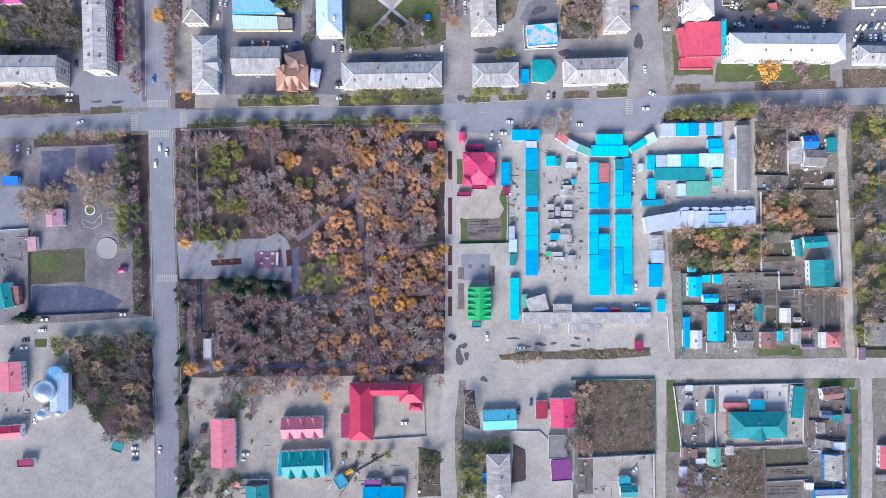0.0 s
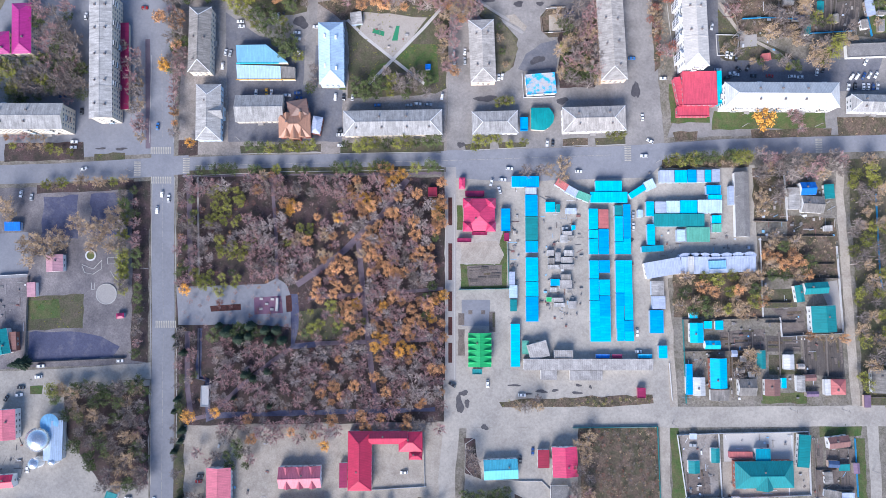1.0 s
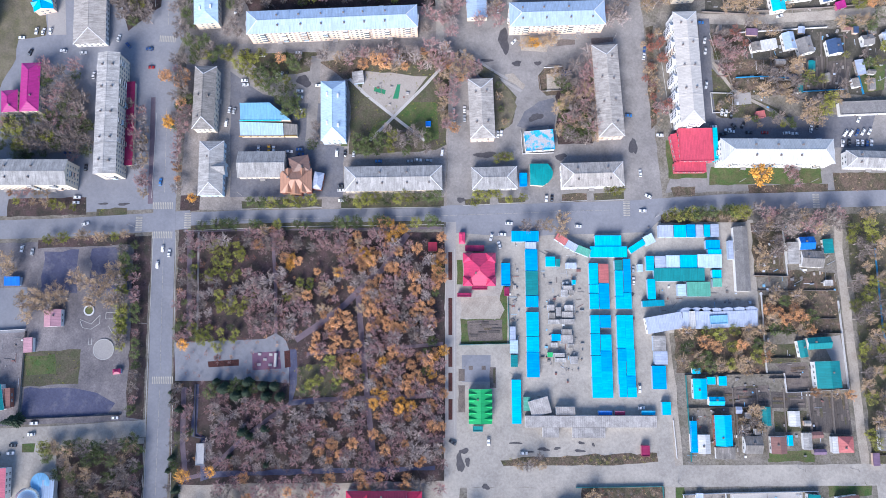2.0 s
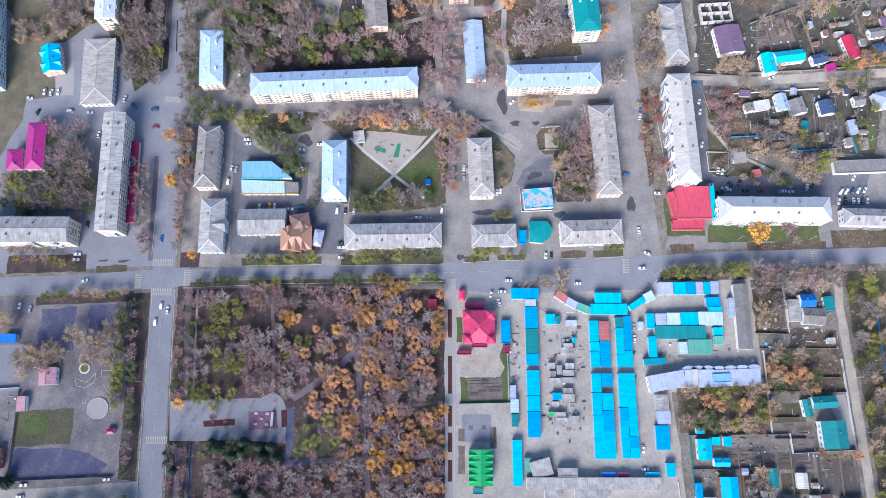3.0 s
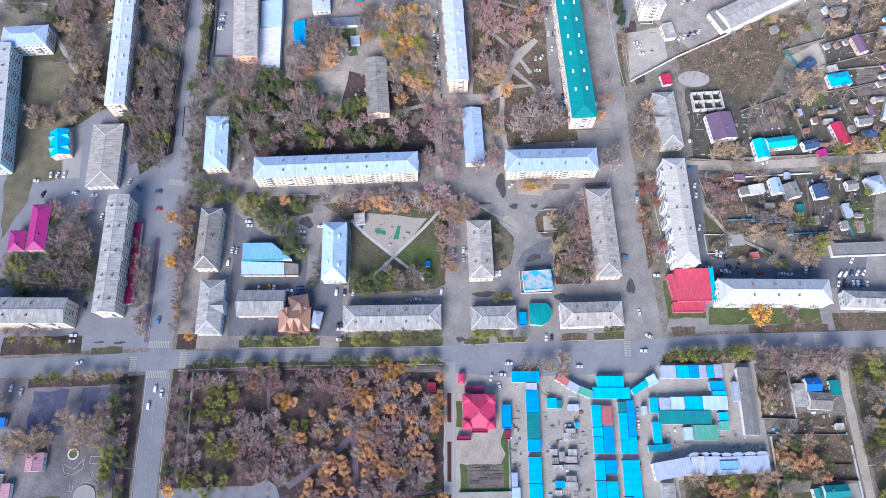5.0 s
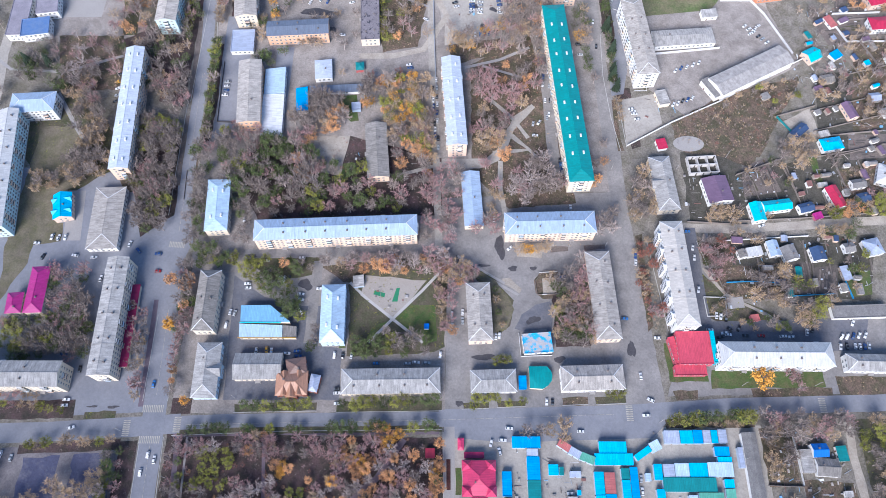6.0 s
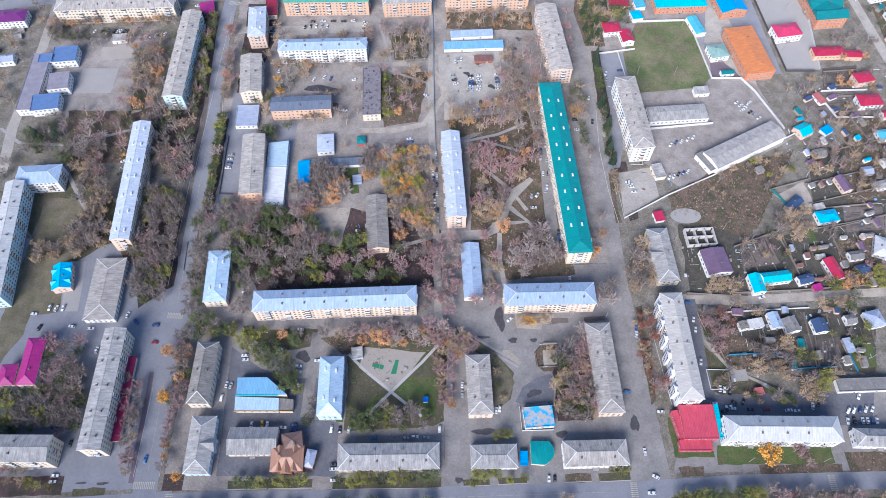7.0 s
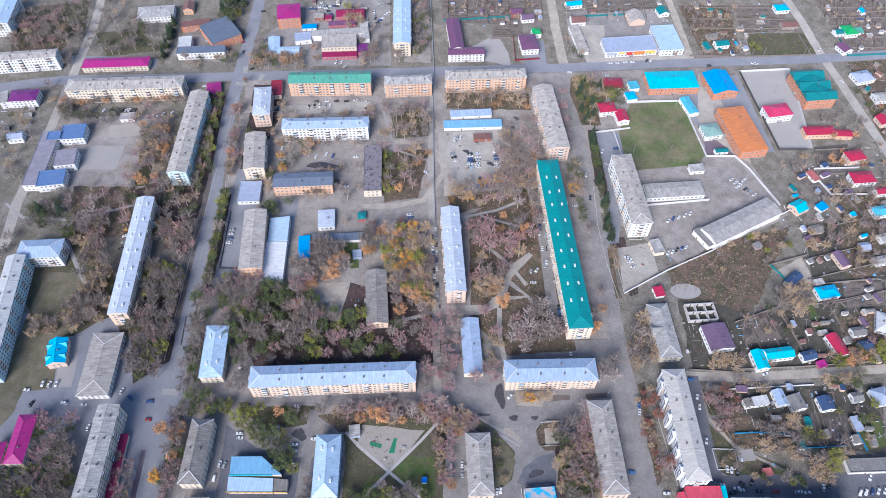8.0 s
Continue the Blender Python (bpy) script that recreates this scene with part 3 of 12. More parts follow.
def strip(name, line, width, lift, mat, label=""):
    """A road or path of even width along a line, bends rounded by the line's points."""
    rng, pts = random.Random(int(line[0][0] * 7 + width)), []
    for p, q in zip(line, line[1:]):
        n = max(1, int((Vector(q) - Vector(p)).length / 7))
        pts += [Vector(p).lerp(Vector(q), k / n) for k in range(n)]
    pts.append(Vector(line[-1]))
    left, right = [], []
    frayed = RAGGED.get(mat, 0.0) * 0.7
    for i, p in enumerate(pts):
        d = (pts[min(i + 1, len(pts) - 1)] - pts[max(i - 1, 0)]).normalized()
        n = Vector((-d.y, d.x)) * width / 2
        e = n.normalized() * frayed
        left.append(tuple(p + n + e * rng.uniform(-1, 1))), right.append(tuple(p - n + e * rng.uniform(-1, 1)))
    if width > 2.2:
        CARRIAGEWAYS.extend((*a, *b, width / 2 - (0.0 if width > 5 else 0.9)) for a, b in zip(line, line[1:]))
    bm = bmesh.new()
    for i in range(len(pts) - 1):
        q = [right[i], right[i + 1], left[i + 1], left[i]]
        add_prism(bm, q, -0.05, lift)
    bmesh.ops.remove_doubles(bm, verts=bm.verts[:], dist=0.001)
    ob = part(name, bm, mat, None, label or f"{wording(mat)} way with worn edges")
    return tagged(ob, "", name.replace("_", " "), "", "structure")


# ---- ground ----
bm_ = bmesh.new()
bmesh.ops.create_grid(bm_, x_segments=40, y_segments=40, size=4000)
ground = tagged(part("ground", bm_, "land", None, "bare brown late-autumn earth and dry grass, lightened for far haze"), "", "ground", "", "structure")

# ---- roads, yards, lawns and beds ----
patch("yard", [(-285.2, 80.3), (-176.3, 85.1), (-176.2, 156.1), (-163.2, 196.1), (-177.2, 260.0), (-334.2, 249.9), (-285.1, 142.8)], 0.020, "asphalt", "pale grey dusty yard ground between apartment blocks")
patch("yard", [(-160.1, 84.4), (2.2, 85.5), (4.0, 229.8), (-163.8, 224.7), (-160.0, 149.4)], 0.025, "yard", "grey-brown trodden yard ground between apartment blocks")
patch("yard", [(2.2, 85.5), (134.0, 87.3), (124.6, 234.8), (4.0, 229.8)], 0.030, "asphalt_yard", "dusty worn asphalt yard with potholes")
patch("yard", [(135.7, 94.8), (309.8, 97.9), (309.9, 152.0), (174.3, 132.6), (176.5, 209.8)], 0.020, "asphalt_yard", "grey asphalt yard behind a long white block")
patch("yard", [(-167.6, 233.2), (4.0, 234.2), (4.2, 508.3), (-174.4, 502.7)], 0.035, "yard", "grey-brown trodden yard ground between apartment blocks")
patch("yard", [(114.1, 354.8), (182.4, 291.0), (267.7, 344.5), (253.2, 398.0), (248.1, 518.5), (117.5, 510.9)], 0.020, "yard", "dusty brown-grey depot yard")
patch("yard", [(0.8, 74.0), (134.0, 76.9), (134.4, -67.5), (0.6, -67.3)], 0.020, "asphalt_dusty", "dusty grey market yard with worn asphalt")
patch("yard", [(134.0, 76.9), (188.1, 77.8), (188.0, 12.9), (134.2, 9.6)], 0.025, "asphalt_dusty", "dusty grey market yard with worn asphalt")
patch("yard", [(-157.0, -76.5), (0.6, -74.7), (0.1, -155.2), (-156.4, -154.9)], 0.020, "dirt", "pale dusty yard ground among low houses")
patch("yard", [(-285.2, 63.3), (-176.4, 68.2), (-176.5, -39.9), (-285.4, -44.8)], 0.020, "square_ground", "grey-mauve bare ground of a small square")
patch("yard", [(-285.4, -55.0), (-173.8, -50.1), (-172.3, -154.9), (-285.6, -154.7)], 0.020, "asphalt_dusty", "")
patch("yard", [(13.7, -78.1), (79.7, -78.2), (77.8, -155.3), (10.2, -155.2)], 0.020, "asphalt_dusty", "")
patch("yard", [(4.0, 234.2), (122.7, 234.8), (117.3, 509.3), (4.2, 508.3)], 0.040, "yard", "brown trodden courtyard ground with leaf litter")
# The park floor's dark colour includes painted shade below the trees.
patch("park_ground", [(-160.1, 72.9), (0.8, 70.7), (1.9, -74.7), (-157.7, -76.5)], 0.025, "forest_floor", "dark leaf-covered park ground, deepened for shade under bare trees")
patch("yard", [(53.0, 566.6), (9.5, 532.3), (45.9, 524.6), (63.8, 518.3), (62.2, 537.0)], 0.020, "concrete", "")
patch("yard", [(124.9, 580.5), (157.8, 580.9), (150.4, 533.7), (228.8, 538.6), (231.9, 528.0), (134.2, 521.4)], 0.020, "asphalt_dusty", "")
patch("garden_ground", [(190.5, 198.6), (287.5, 203.1), (272.9, 156.3), (218.9, 158.6), (189.3, 179.3)], 0.025, "garden_ground", "dark trampled garden earth with withered grass")
patch("garden_ground", [(205.8, 253.1), (244.8, 258.8), (313.6, 265.3), (295.5, 216.6), (207.2, 213.3)], 0.020, "garden_ground", "dark trampled garden earth with withered grass")
patch("garden_ground", [(167.3, 266.7), (208.4, 271.7), (205.5, 214.1), (165.8, 211.8)], 0.025, "garden_ground", "dark trampled garden earth with withered grass")
patch("garden_ground", [(275.3, 333.5), (343.5, 345.1), (313.6, 265.3), (265.0, 260.3)], 0.025, "garden_ground", "dark trampled garden earth with withered grass")
patch("ground_cover", [(148.4, 429.7), (165.1, 469.0), (210.6, 473.8), (217.4, 407.3), (209.0, 396.4), (154.0, 389.7)], 0.025, "pitch", "")
patch("garden_plot", [(163.9, 290.9), (206.8, 316.9), (266.6, 333.4), (222.0, 262.4), (188.3, 271.6), (166.2, 271.5)], 0.030, "weeds", "")
patch("garden_plot", [(169.3, 266.8), (206.8, 316.9), (233.8, 291.4), (215.6, 253.1), (198.2, 262.2)], 0.035, "weeds", "")
patch("ground_cover", [(242.0, 291.4), (266.4, 304.2), (267.7, 281.7), (251.5, 281.6)], 0.035, "dirt", "")
patch("garden_plot", [(207.8, 253.1), (226.0, 262.4), (232.2, 235.4), (206.1, 231.0)], 0.040, "soil", "")
patch("garden_plot", [(274.6, 253.5), (311.9, 260.6), (296.2, 218.7), (270.6, 218.6)], 0.030, "weeds", "")
patch("garden_plot", [(222.4, 182.5), (240.4, 182.6), (236.8, 160.4), (220.6, 158.6)], 0.030, "soil_rows", "")
patch("garden_plot", [(241.0, 178.8), (257.7, 180.8), (252.5, 160.5), (236.6, 159.7)], 0.035, "soil_rows", "")
patch("ground_cover", [(262.9, 175.2), (277.8, 177.1), (275.2, 160.6), (260.6, 158.7)], 0.030, "grass_green", "")
patch("garden_plot", [(174.9, 178.5), (218.8, 182.5), (218.3, 156.8), (180.2, 156.6)], 0.030, "weeds", "")
patch("ground_cover", [(167.3, 176.6), (181.1, 160.2), (211.8, 146.3), (218.9, 136.1), (188.4, 135.3), (168.7, 144.4)], 0.035, "grass", "")
patch("garden_plot", [(169.1, 197.7), (190.3, 197.8), (189.3, 179.3), (170.3, 180.3)], 0.035, "weeds", "")
patch("ground_cover", [(255.8, 262.6), (261.8, 262.6), (262.4, 240.0), (258.6, 240.0)], 0.035, "grass_green", "")
patch("garden_plot", [(288.1, 281.8), (316.7, 282.0), (312.8, 262.9), (284.9, 260.4)], 0.035, "soil", "")
patch("garden_plot", [(283.8, 392.0), (332.0, 398.6), (319.6, 362.1), (292.8, 361.9)], 0.020, "soil", "")
patch("garden_plot", [(310.2, 417.8), (339.8, 421.3), (329.9, 392.3), (304.5, 392.1)], 0.025, "soil_rows", "")
patch("garden_plot", [(312.6, 367.9), (352.1, 368.2), (323.6, 291.9), (292.2, 281.9)], 0.040, "weeds", "")
patch("ground_cover", [(292.2, 569.0), (347.3, 571.4), (351.0, 539.9), (289.2, 536.8)], 0.020, "grass", "")
patch("garden_plot", [(292.4, 614.5), (337.8, 615.0), (337.1, 573.9), (286.7, 569.0)], 0.025, "soil", "")
patch("garden_plot", [(235.7, 613.9), (286.8, 614.4), (279.3, 539.1), (244.2, 536.3)], 0.030, "weeds", "")
patch("garden_plot", [(374.9, 624.9), (448.4, 625.7), (418.1, 544.7), (380.3, 540.1)], 0.020, "soil", "")
patch("garden_plot", [(376.1, 527.8), (413.4, 532.2), (370.8, 418.3)], 0.020, "weeds", "")
patch("garden_plot", [(-1.4, 620.7), (100.8, 621.9), (91.9, 580.2), (1.5, 583.7)], 0.020, "soil", "")
patch("garden_plot", [(143.5, 622.3), (214.8, 623.1), (215.1, 608.9), (143.5, 598.9)], 0.020, "soil", "")
patch("garden_plot", [(48.2, 584.2), (78.5, 584.5), (77.1, 562.5), (48.4, 559.6)], 0.025, "soil", "")
patch("ground_cover", [(-319.3, 292.8), (-280.0, 250.3), (-251.1, 232.7), (-216.5, 259.8), (-259.7, 319.0), (-277.3, 308.4), (-282.6, 293.1)], 0.025, "grass", "")
patch("garden_plot", [(-290.3, 369.3), (-241.4, 369.7), (-232.4, 319.2), (-278.6, 318.9)], 0.030, "weeds", "")
patch("garden_plot", [(-411.4, 566.1), (-351.1, 580.0), (-353.5, 537.0), (-399.1, 532.4)], 0.020, "weeds", "")
patch("ground_cover", [(-433.9, 597.2), (-351.2, 616.8), (-340.3, 562.5), (-393.1, 544.9)], 0.025, "grass", "")
patch("ground_cover", [(-329.6, 562.6), (-294.3, 571.7), (-259.2, 537.9), (-309.3, 529.2)], 0.020, "grass", "")
patch("ground_cover", [(-280.9, 438.3), (-255.3, 441.3), (-253.9, 426.3), (-278.8, 422.8)], 0.020, "sand", "")
patch("ground_cover", [(-290.4, 414.2), (-261.5, 414.4), (-262.0, 387.7), (-291.4, 387.5)], 0.020, "concrete", "")
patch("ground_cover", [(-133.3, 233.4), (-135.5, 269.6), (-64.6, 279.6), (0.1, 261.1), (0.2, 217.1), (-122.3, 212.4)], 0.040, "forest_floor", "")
patch("ground_cover", [(-74.5, 256.0), (-60.9, 258.4), (-63.9, 247.0), (-72.8, 238.1)], 0.045, "grass_green", "")
patch("ground_cover", [(-104.9, 279.4), (-64.6, 279.6), (-69.7, 247.0), (-93.5, 251.3)], 0.050, "dirt", "")
patch("garden_plot", [(21.4, 342.8), (66.9, 372.0), (86.2, 252.4), (45.8, 230.1), (21.6, 252.0)], 0.045, "weeds", "")
patch("garden_plot", [(19.6, 252.0), (86.9, 259.3), (91.1, 226.0), (45.4, 221.6)], 0.050, "weeds", "")
patch("garden_plot", [(23.4, 331.7), (51.4, 295.2), (43.8, 266.0), (23.0, 261.2)], 0.050, "weeds", "")
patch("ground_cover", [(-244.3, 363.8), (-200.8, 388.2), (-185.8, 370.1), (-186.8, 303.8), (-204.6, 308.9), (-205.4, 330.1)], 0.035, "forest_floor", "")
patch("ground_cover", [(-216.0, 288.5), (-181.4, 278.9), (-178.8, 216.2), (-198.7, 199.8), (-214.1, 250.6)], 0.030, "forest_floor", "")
patch("ground_cover", [(-167.5, 273.3), (-162.9, 275.2), (-162.1, 309.2), (-164.1, 347.1), (-164.1, 362.0), (-171.2, 362.0), (-170.9, 330.0), (-170.2, 305.0), (-169.2, 285.0)], 0.056, "forest_floor", "")
patch("ground_cover", [(127.6, 390.8), (134.5, 390.8), (132.0, 311.1), (127.4, 308.5)], 0.025, "forest_floor", "")
patch("ground_cover", [(124.0, 436.3), (133.6, 436.4), (132.0, 372.5), (123.0, 372.5)], 0.045, "forest_floor", "")
patch("garden_plot", [(-77.8, 179.2), (0.4, 187.1), (0.4, 170.2), (-62.6, 168.1)], 0.030, "weeds", "")
patch("ground_cover", [(-128.5, 184.6), (-78.5, 185.6), (-83.8, 169.8), (-108.4, 169.7)], 0.030, "grass", "")
patch("garden_plot", [(44.1, 197.1), (95.7, 201.3), (94.7, 193.4), (45.6, 191.2)], 0.035, "weeds", "")
patch("garden_plot", [(59.5, 169.8), (63.4, 174.6), (75.2, 175.8), (74.5, 157.6), (64.7, 156.8), (60.2, 161.1)], 0.035, "weeds", "")
patch("ground_cover", [(14.7, 184.5), (31.5, 173.3), (46.0, 156.0), (43.0, 138.8), (34.6, 131.4), (31.3, 166.7), (23.3, 168.9), (16.7, 177.0)], 0.035, "grass", "")
patch("garden_plot", [(128.1, 180.1), (132.9, 179.0), (132.7, 139.1), (128.9, 135.1)], 0.035, "weeds", "")
patch("garden_plot", [(128.0, 201.5), (133.0, 203.1), (132.5, 180.9), (128.1, 180.1)], 0.040, "weeds", "")
patch("ground_cover", [(131.4, 321.7), (137.8, 321.7), (140.1, 271.3), (133.8, 268.9)], 0.030, "forest_floor", "")
patch("garden_plot", [(4.1, 371.6), (45.0, 384.0), (43.7, 354.3), (8.4, 342.7)], 0.050, "weeds", "")
patch("garden_plot", [(-56.4, 408.3), (-9.9, 411.9), (-18.0, 359.6), (-44.2, 353.7)], 0.040, "weeds", "")
patch("ground_cover", [(-44.6, 455.7), (-5.6, 459.6), (-5.4, 428.4), (-38.5, 424.8)], 0.040, "grass", "")
patch("ground_cover", [(-142.2, 491.5), (-137.2, 454.9), (-156.8, 370.3), (-161.2, 370.3), (-167.4, 491.2)], 0.045, "forest_floor", "")
patch("ground_cover", [(116.7, 503.2), (127.3, 506.4), (142.1, 494.2), (148.2, 479.2), (141.0, 470.3), (135.8, 453.8), (136.2, 442.0), (119.8, 441.8), (116.5, 464.3), (113.5, 482.6)], 0.060, "weeds", "")
patch("ground_cover", [(19.9, 173.9), (24.3, 176.2), (35.7, 168.4), (43.7, 155.3), (46.0, 150.0), (43.7, 144.0), (40.7, 136.5), (32.1, 134.3), (30.6, 163.8)], 0.062, "lawn_worn", "")
patch("ground_cover", [(49.3, 186.4), (65.3, 185.3), (66.2, 189.6), (74.0, 192.0), (74.2, 196.8), (48.5, 196.8)], 0.062, "dirt", "")
patch("ground_cover", [(71.3, 189.2), (83.1, 190.4), (83.3, 193.6), (72.3, 193.6)], 0.063, "soil", "")
patch("ground_cover", [(93.4, 190.4), (107.4, 192.0), (107.6, 195.2), (93.6, 194.4)], 0.062, "soil", "")
patch("ground_cover", [(38.7, 170.7), (44.1, 171.5), (51.5, 163.8), (49.9, 160.7), (40.7, 166.9)], 0.062, "dirt", "")
patch("ground_cover", [(45.7, 137.2), (50.6, 146.6), (59.7, 153.1), (68.8, 155.3), (71.1, 150.0), (69.1, 137.2), (71.1, 128.0), (68.6, 126.1), (65.5, 137.2), (50.2, 135.8)], 0.066, "asphalt_dark", "")
patch("ground_cover", [(72.7, 161.9), (77.8, 156.1), (92.6, 163.8), (92.5, 126.1), (71.0, 125.4), (69.8, 137.2), (71.8, 150.4), (69.9, 156.1)], 0.061, "forest_floor", "")
strip("path", [(10.5, 186.8), (20.7, 180.5), (32.2, 172.7), (40.8, 167.6)], 1.6, 0.070, "concrete", "narrow pale concrete path")
patch("ground_cover", [(-215.5, 468.5), (-189.8, 476.1), (-183.5, 370.1), (-201.3, 370.0)], 0.040, "forest_floor", "")
patch("garden_plot", [(4.2, 481.5), (76.8, 482.2), (77.8, 460.3), (4.2, 461.8)], 0.045, "weeds", "")
patch("garden_plot", [(-225.7, 257.4), (-169.4, 260.1), (-169.4, 242.0), (-215.1, 232.9)], 0.040, "weeds", "")
patch("parking", [(130.2, 432.9), (149.9, 433.1), (150.6, 390.9), (132.7, 316.4), (121.8, 313.7), (132.0, 372.5)], 0.050, "asphalt", "")
patch("parking", [(-3.0, 431.8), (47.2, 435.6), (49.8, 390.2), (-0.4, 383.6)], 0.055, "asphalt_dusty", "dusty car park with patched asphalt")
patch("yard", [(233.4, 510.5), (242.0, 514.5), (253.2, 398.0), (236.2, 413.9), (219.9, 447.4)], 0.025, "asphalt_dusty", "")
patch("yard", [(-171.2, 454.6), (-64.3, 458.3), (-64.9, 466.2), (-167.8, 463.1)], 0.050, "asphalt_dusty", "")
patch("lawn", [(10.2, 18.6), (31.1, 17.9), (37.9, 47.6), (37.9, 3.7), (10.5, 3.7)], 0.025, "grass_green", "")
patch("garden_plot", [(137.3, 11.9), (189.7, 13.5), (189.6, -13.5), (137.2, -13.4)], 0.030, "weeds", "")
patch("garden_plot", [(189.7, 32.1), (235.3, 32.1), (237.0, 9.4), (189.7, 9.5)], 0.035, "weeds", "")
patch("garden_plot", [(164.3, -21.9), (191.3, -20.3), (192.0, -32.1), (164.9, -33.1)], 0.020, "soil", "")
patch("ground_cover", [(192.0, 3.4), (211.0, 4.0), (210.9, -7.4), (192.0, -8.1)], 0.020, "grass", "")
patch("garden_plot", [(195.4, -8.4), (214.3, -7.5), (215.6, -23.7), (201.4, -24.3), (200.8, -13.5)], 0.025, "soil", "")
patch("garden_plot", [(192.0, -24.3), (212.3, -25.0), (212.2, -33.8), (192.0, -33.8)], 0.030, "soil_rows", "")
patch("garden_plot", [(213.3, -25.4), (236.9, -25.4), (237.9, -49.1), (214.3, -47.3)], 0.020, "soil_rows", "")
patch("garden_plot", [(169.3, -33.7), (185.2, -33.8), (185.2, -48.6), (170.0, -48.6)], 0.020, "weeds", "")
patch("ground_cover", [(193.0, -35.5), (212.2, -35.5), (212.2, -47.3), (193.0, -47.3)], 0.020, "grass", "")
patch("ground_cover", [(223.5, 6.7), (235.3, 8.4), (238.6, -20.3), (235.3, -20.3)], 0.020, "concrete", "")
patch("garden_plot", [(186.4, 76.1), (205.0, 76.1), (205.6, 43.9), (187.0, 43.3)], 0.030, "weeds", "")
patch("garden_plot", [(206.6, 47.3), (235.4, 45.6), (237.0, 32.1), (206.6, 32.1)], 0.040, "weeds", "")
patch("ground_cover", [(243.9, 81.1), (309.8, 84.3), (309.6, -67.8), (248.7, -67.7)], 0.020, "grass", "")
patch("ground_cover", [(187.9, -57.4), (214.9, -58.2), (214.9, -64.2), (187.9, -64.2)], 0.020, "grass_green", "")
patch("garden_plot", [(79.7, -78.2), (126.3, -77.3), (126.9, -121.6), (80.3, -123.2)], 0.025, "weeds", "")
patch("ground_cover", [(133.7, -77.6), (138.5, -77.6), (143.8, -121.6), (134.3, -121.6)], 0.020, "grass_green", "")
patch("ground_cover", [(139.5, -81.7), (161.5, -81.7), (161.4, -118.3), (142.5, -118.9)], 0.025, "yard", "")
patch("garden_plot", [(142.2, -103.0), (155.7, -102.0), (156.7, -116.6), (143.1, -117.5)], 0.030, "soil", "")
patch("ground_cover", [(164.8, -82.1), (206.4, -81.1), (206.4, -97.4), (164.8, -98.0)], 0.020, "concrete_pale", "")
patch("ground_cover", [(164.1, -98.0), (214.8, -97.4), (214.8, -117.7), (164.1, -118.3)], 0.025, "dirt", "")
patch("garden_plot", [(169.2, -121.0), (191.8, -120.0), (191.8, -155.5), (170.1, -155.5)], 0.020, "weeds", "")
patch("ground_cover", [(192.8, -120.0), (218.2, -119.0), (218.2, -129.2), (192.8, -129.8)], 0.020, "grass", "")
patch("garden_plot", [(193.5, -131.2), (217.5, -129.8), (216.8, -138.0), (193.5, -138.6)], 0.025, "soil", "")
patch("garden_plot", [(193.5, -140.6), (214.8, -139.6), (214.8, -155.5), (193.5, -155.5)], 0.020, "soil", "")
patch("garden_plot", [(217.6, -87.9), (223.3, -87.9), (223.3, -118.4), (217.5, -118.3)], 0.020, "soil", "")
patch("garden_plot", [(225.0, -91.3), (241.9, -90.7), (241.9, -115.0), (225.6, -115.0)], 0.020, "soil", "")
patch("ground_cover", [(221.6, -76.1), (247.0, -76.1), (246.0, -82.9), (221.6, -83.9)], 0.020, "grass_green", "")
patch("ground_cover", [(241.9, -84.6), (248.0, -84.6), (248.6, -155.6), (243.2, -155.6)], 0.025, "grass_green", "")
patch("ground_cover", [(79.6, -125.6), (124.2, -123.3), (125.5, -155.4), (80.2, -155.3)], 0.030, "dirt", "")
patch("garden_plot", [(79.6, -125.6), (89.7, -125.6), (89.7, -146.9), (80.2, -146.9)], 0.035, "soil", "")
patch("ground_cover", [(41.7, -116.4), (49.2, -119.8), (49.8, -138.4), (40.7, -140.0)], 0.025, "forest_floor", "")
patch("ground_cover", [(12.0, -84.2), (18.8, -84.2), (22.1, -107.9), (12.7, -104.5)], 0.025, "forest_floor", "")
patch("garden_plot", [(-15.1, -118.0), (-1.6, -121.4), (1.1, -148.4), (-15.1, -148.4)], 0.025, "weeds", "")
patch("ground_cover", [(-156.9, -46.7), (-152.2, -46.7), (-152.3, -83.9), (-157.0, -83.9)], 0.030, "grass", "")
patch("ground_cover", [(-158.4, -87.3), (-152.3, -87.3), (-151.7, -148.2), (-157.8, -148.2)], 0.025, "grass", "")
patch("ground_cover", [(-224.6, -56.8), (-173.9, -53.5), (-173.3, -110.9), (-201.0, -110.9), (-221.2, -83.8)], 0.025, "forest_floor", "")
patch("ground_cover", [(-244.8, -50.0), (-236.4, -50.0), (-237.4, -58.4), (-244.2, -58.4)], 0.025, "grass_green", "")
patch("garden_plot", [(167.5, -116.6), (170.9, -121.6), (169.1, -148.7), (143.8, -148.6), (153.9, -131.8)], 0.035, "weeds", "")
patch("ground_cover", [(-89.3, -9.7), (-52.1, -4.6), (-48.7, -26.6), (-87.6, -26.6)], 0.030, "grass", "")
patch("parking", [(-143.1, 461.9), (-65.1, 469.9), (-64.3, 458.3), (-141.5, 451.3)], 0.055, "asphalt_dusty", "")
strip("road", [(-129.1, 187.7), (-79.0, 189.5), (0.4, 191.4), (36.6, 193.1), (117.1, 197.5)], 7, 0.040, "asphalt_yard", "worn asphalt yard drive with puddles")
patch("yard", [(-155.2, 279.1), (-112.6, 276.9), (-110.7, 358.9), (-123.9, 358.8), (-120.7, 276.9)], 0.045, "asphalt", "")
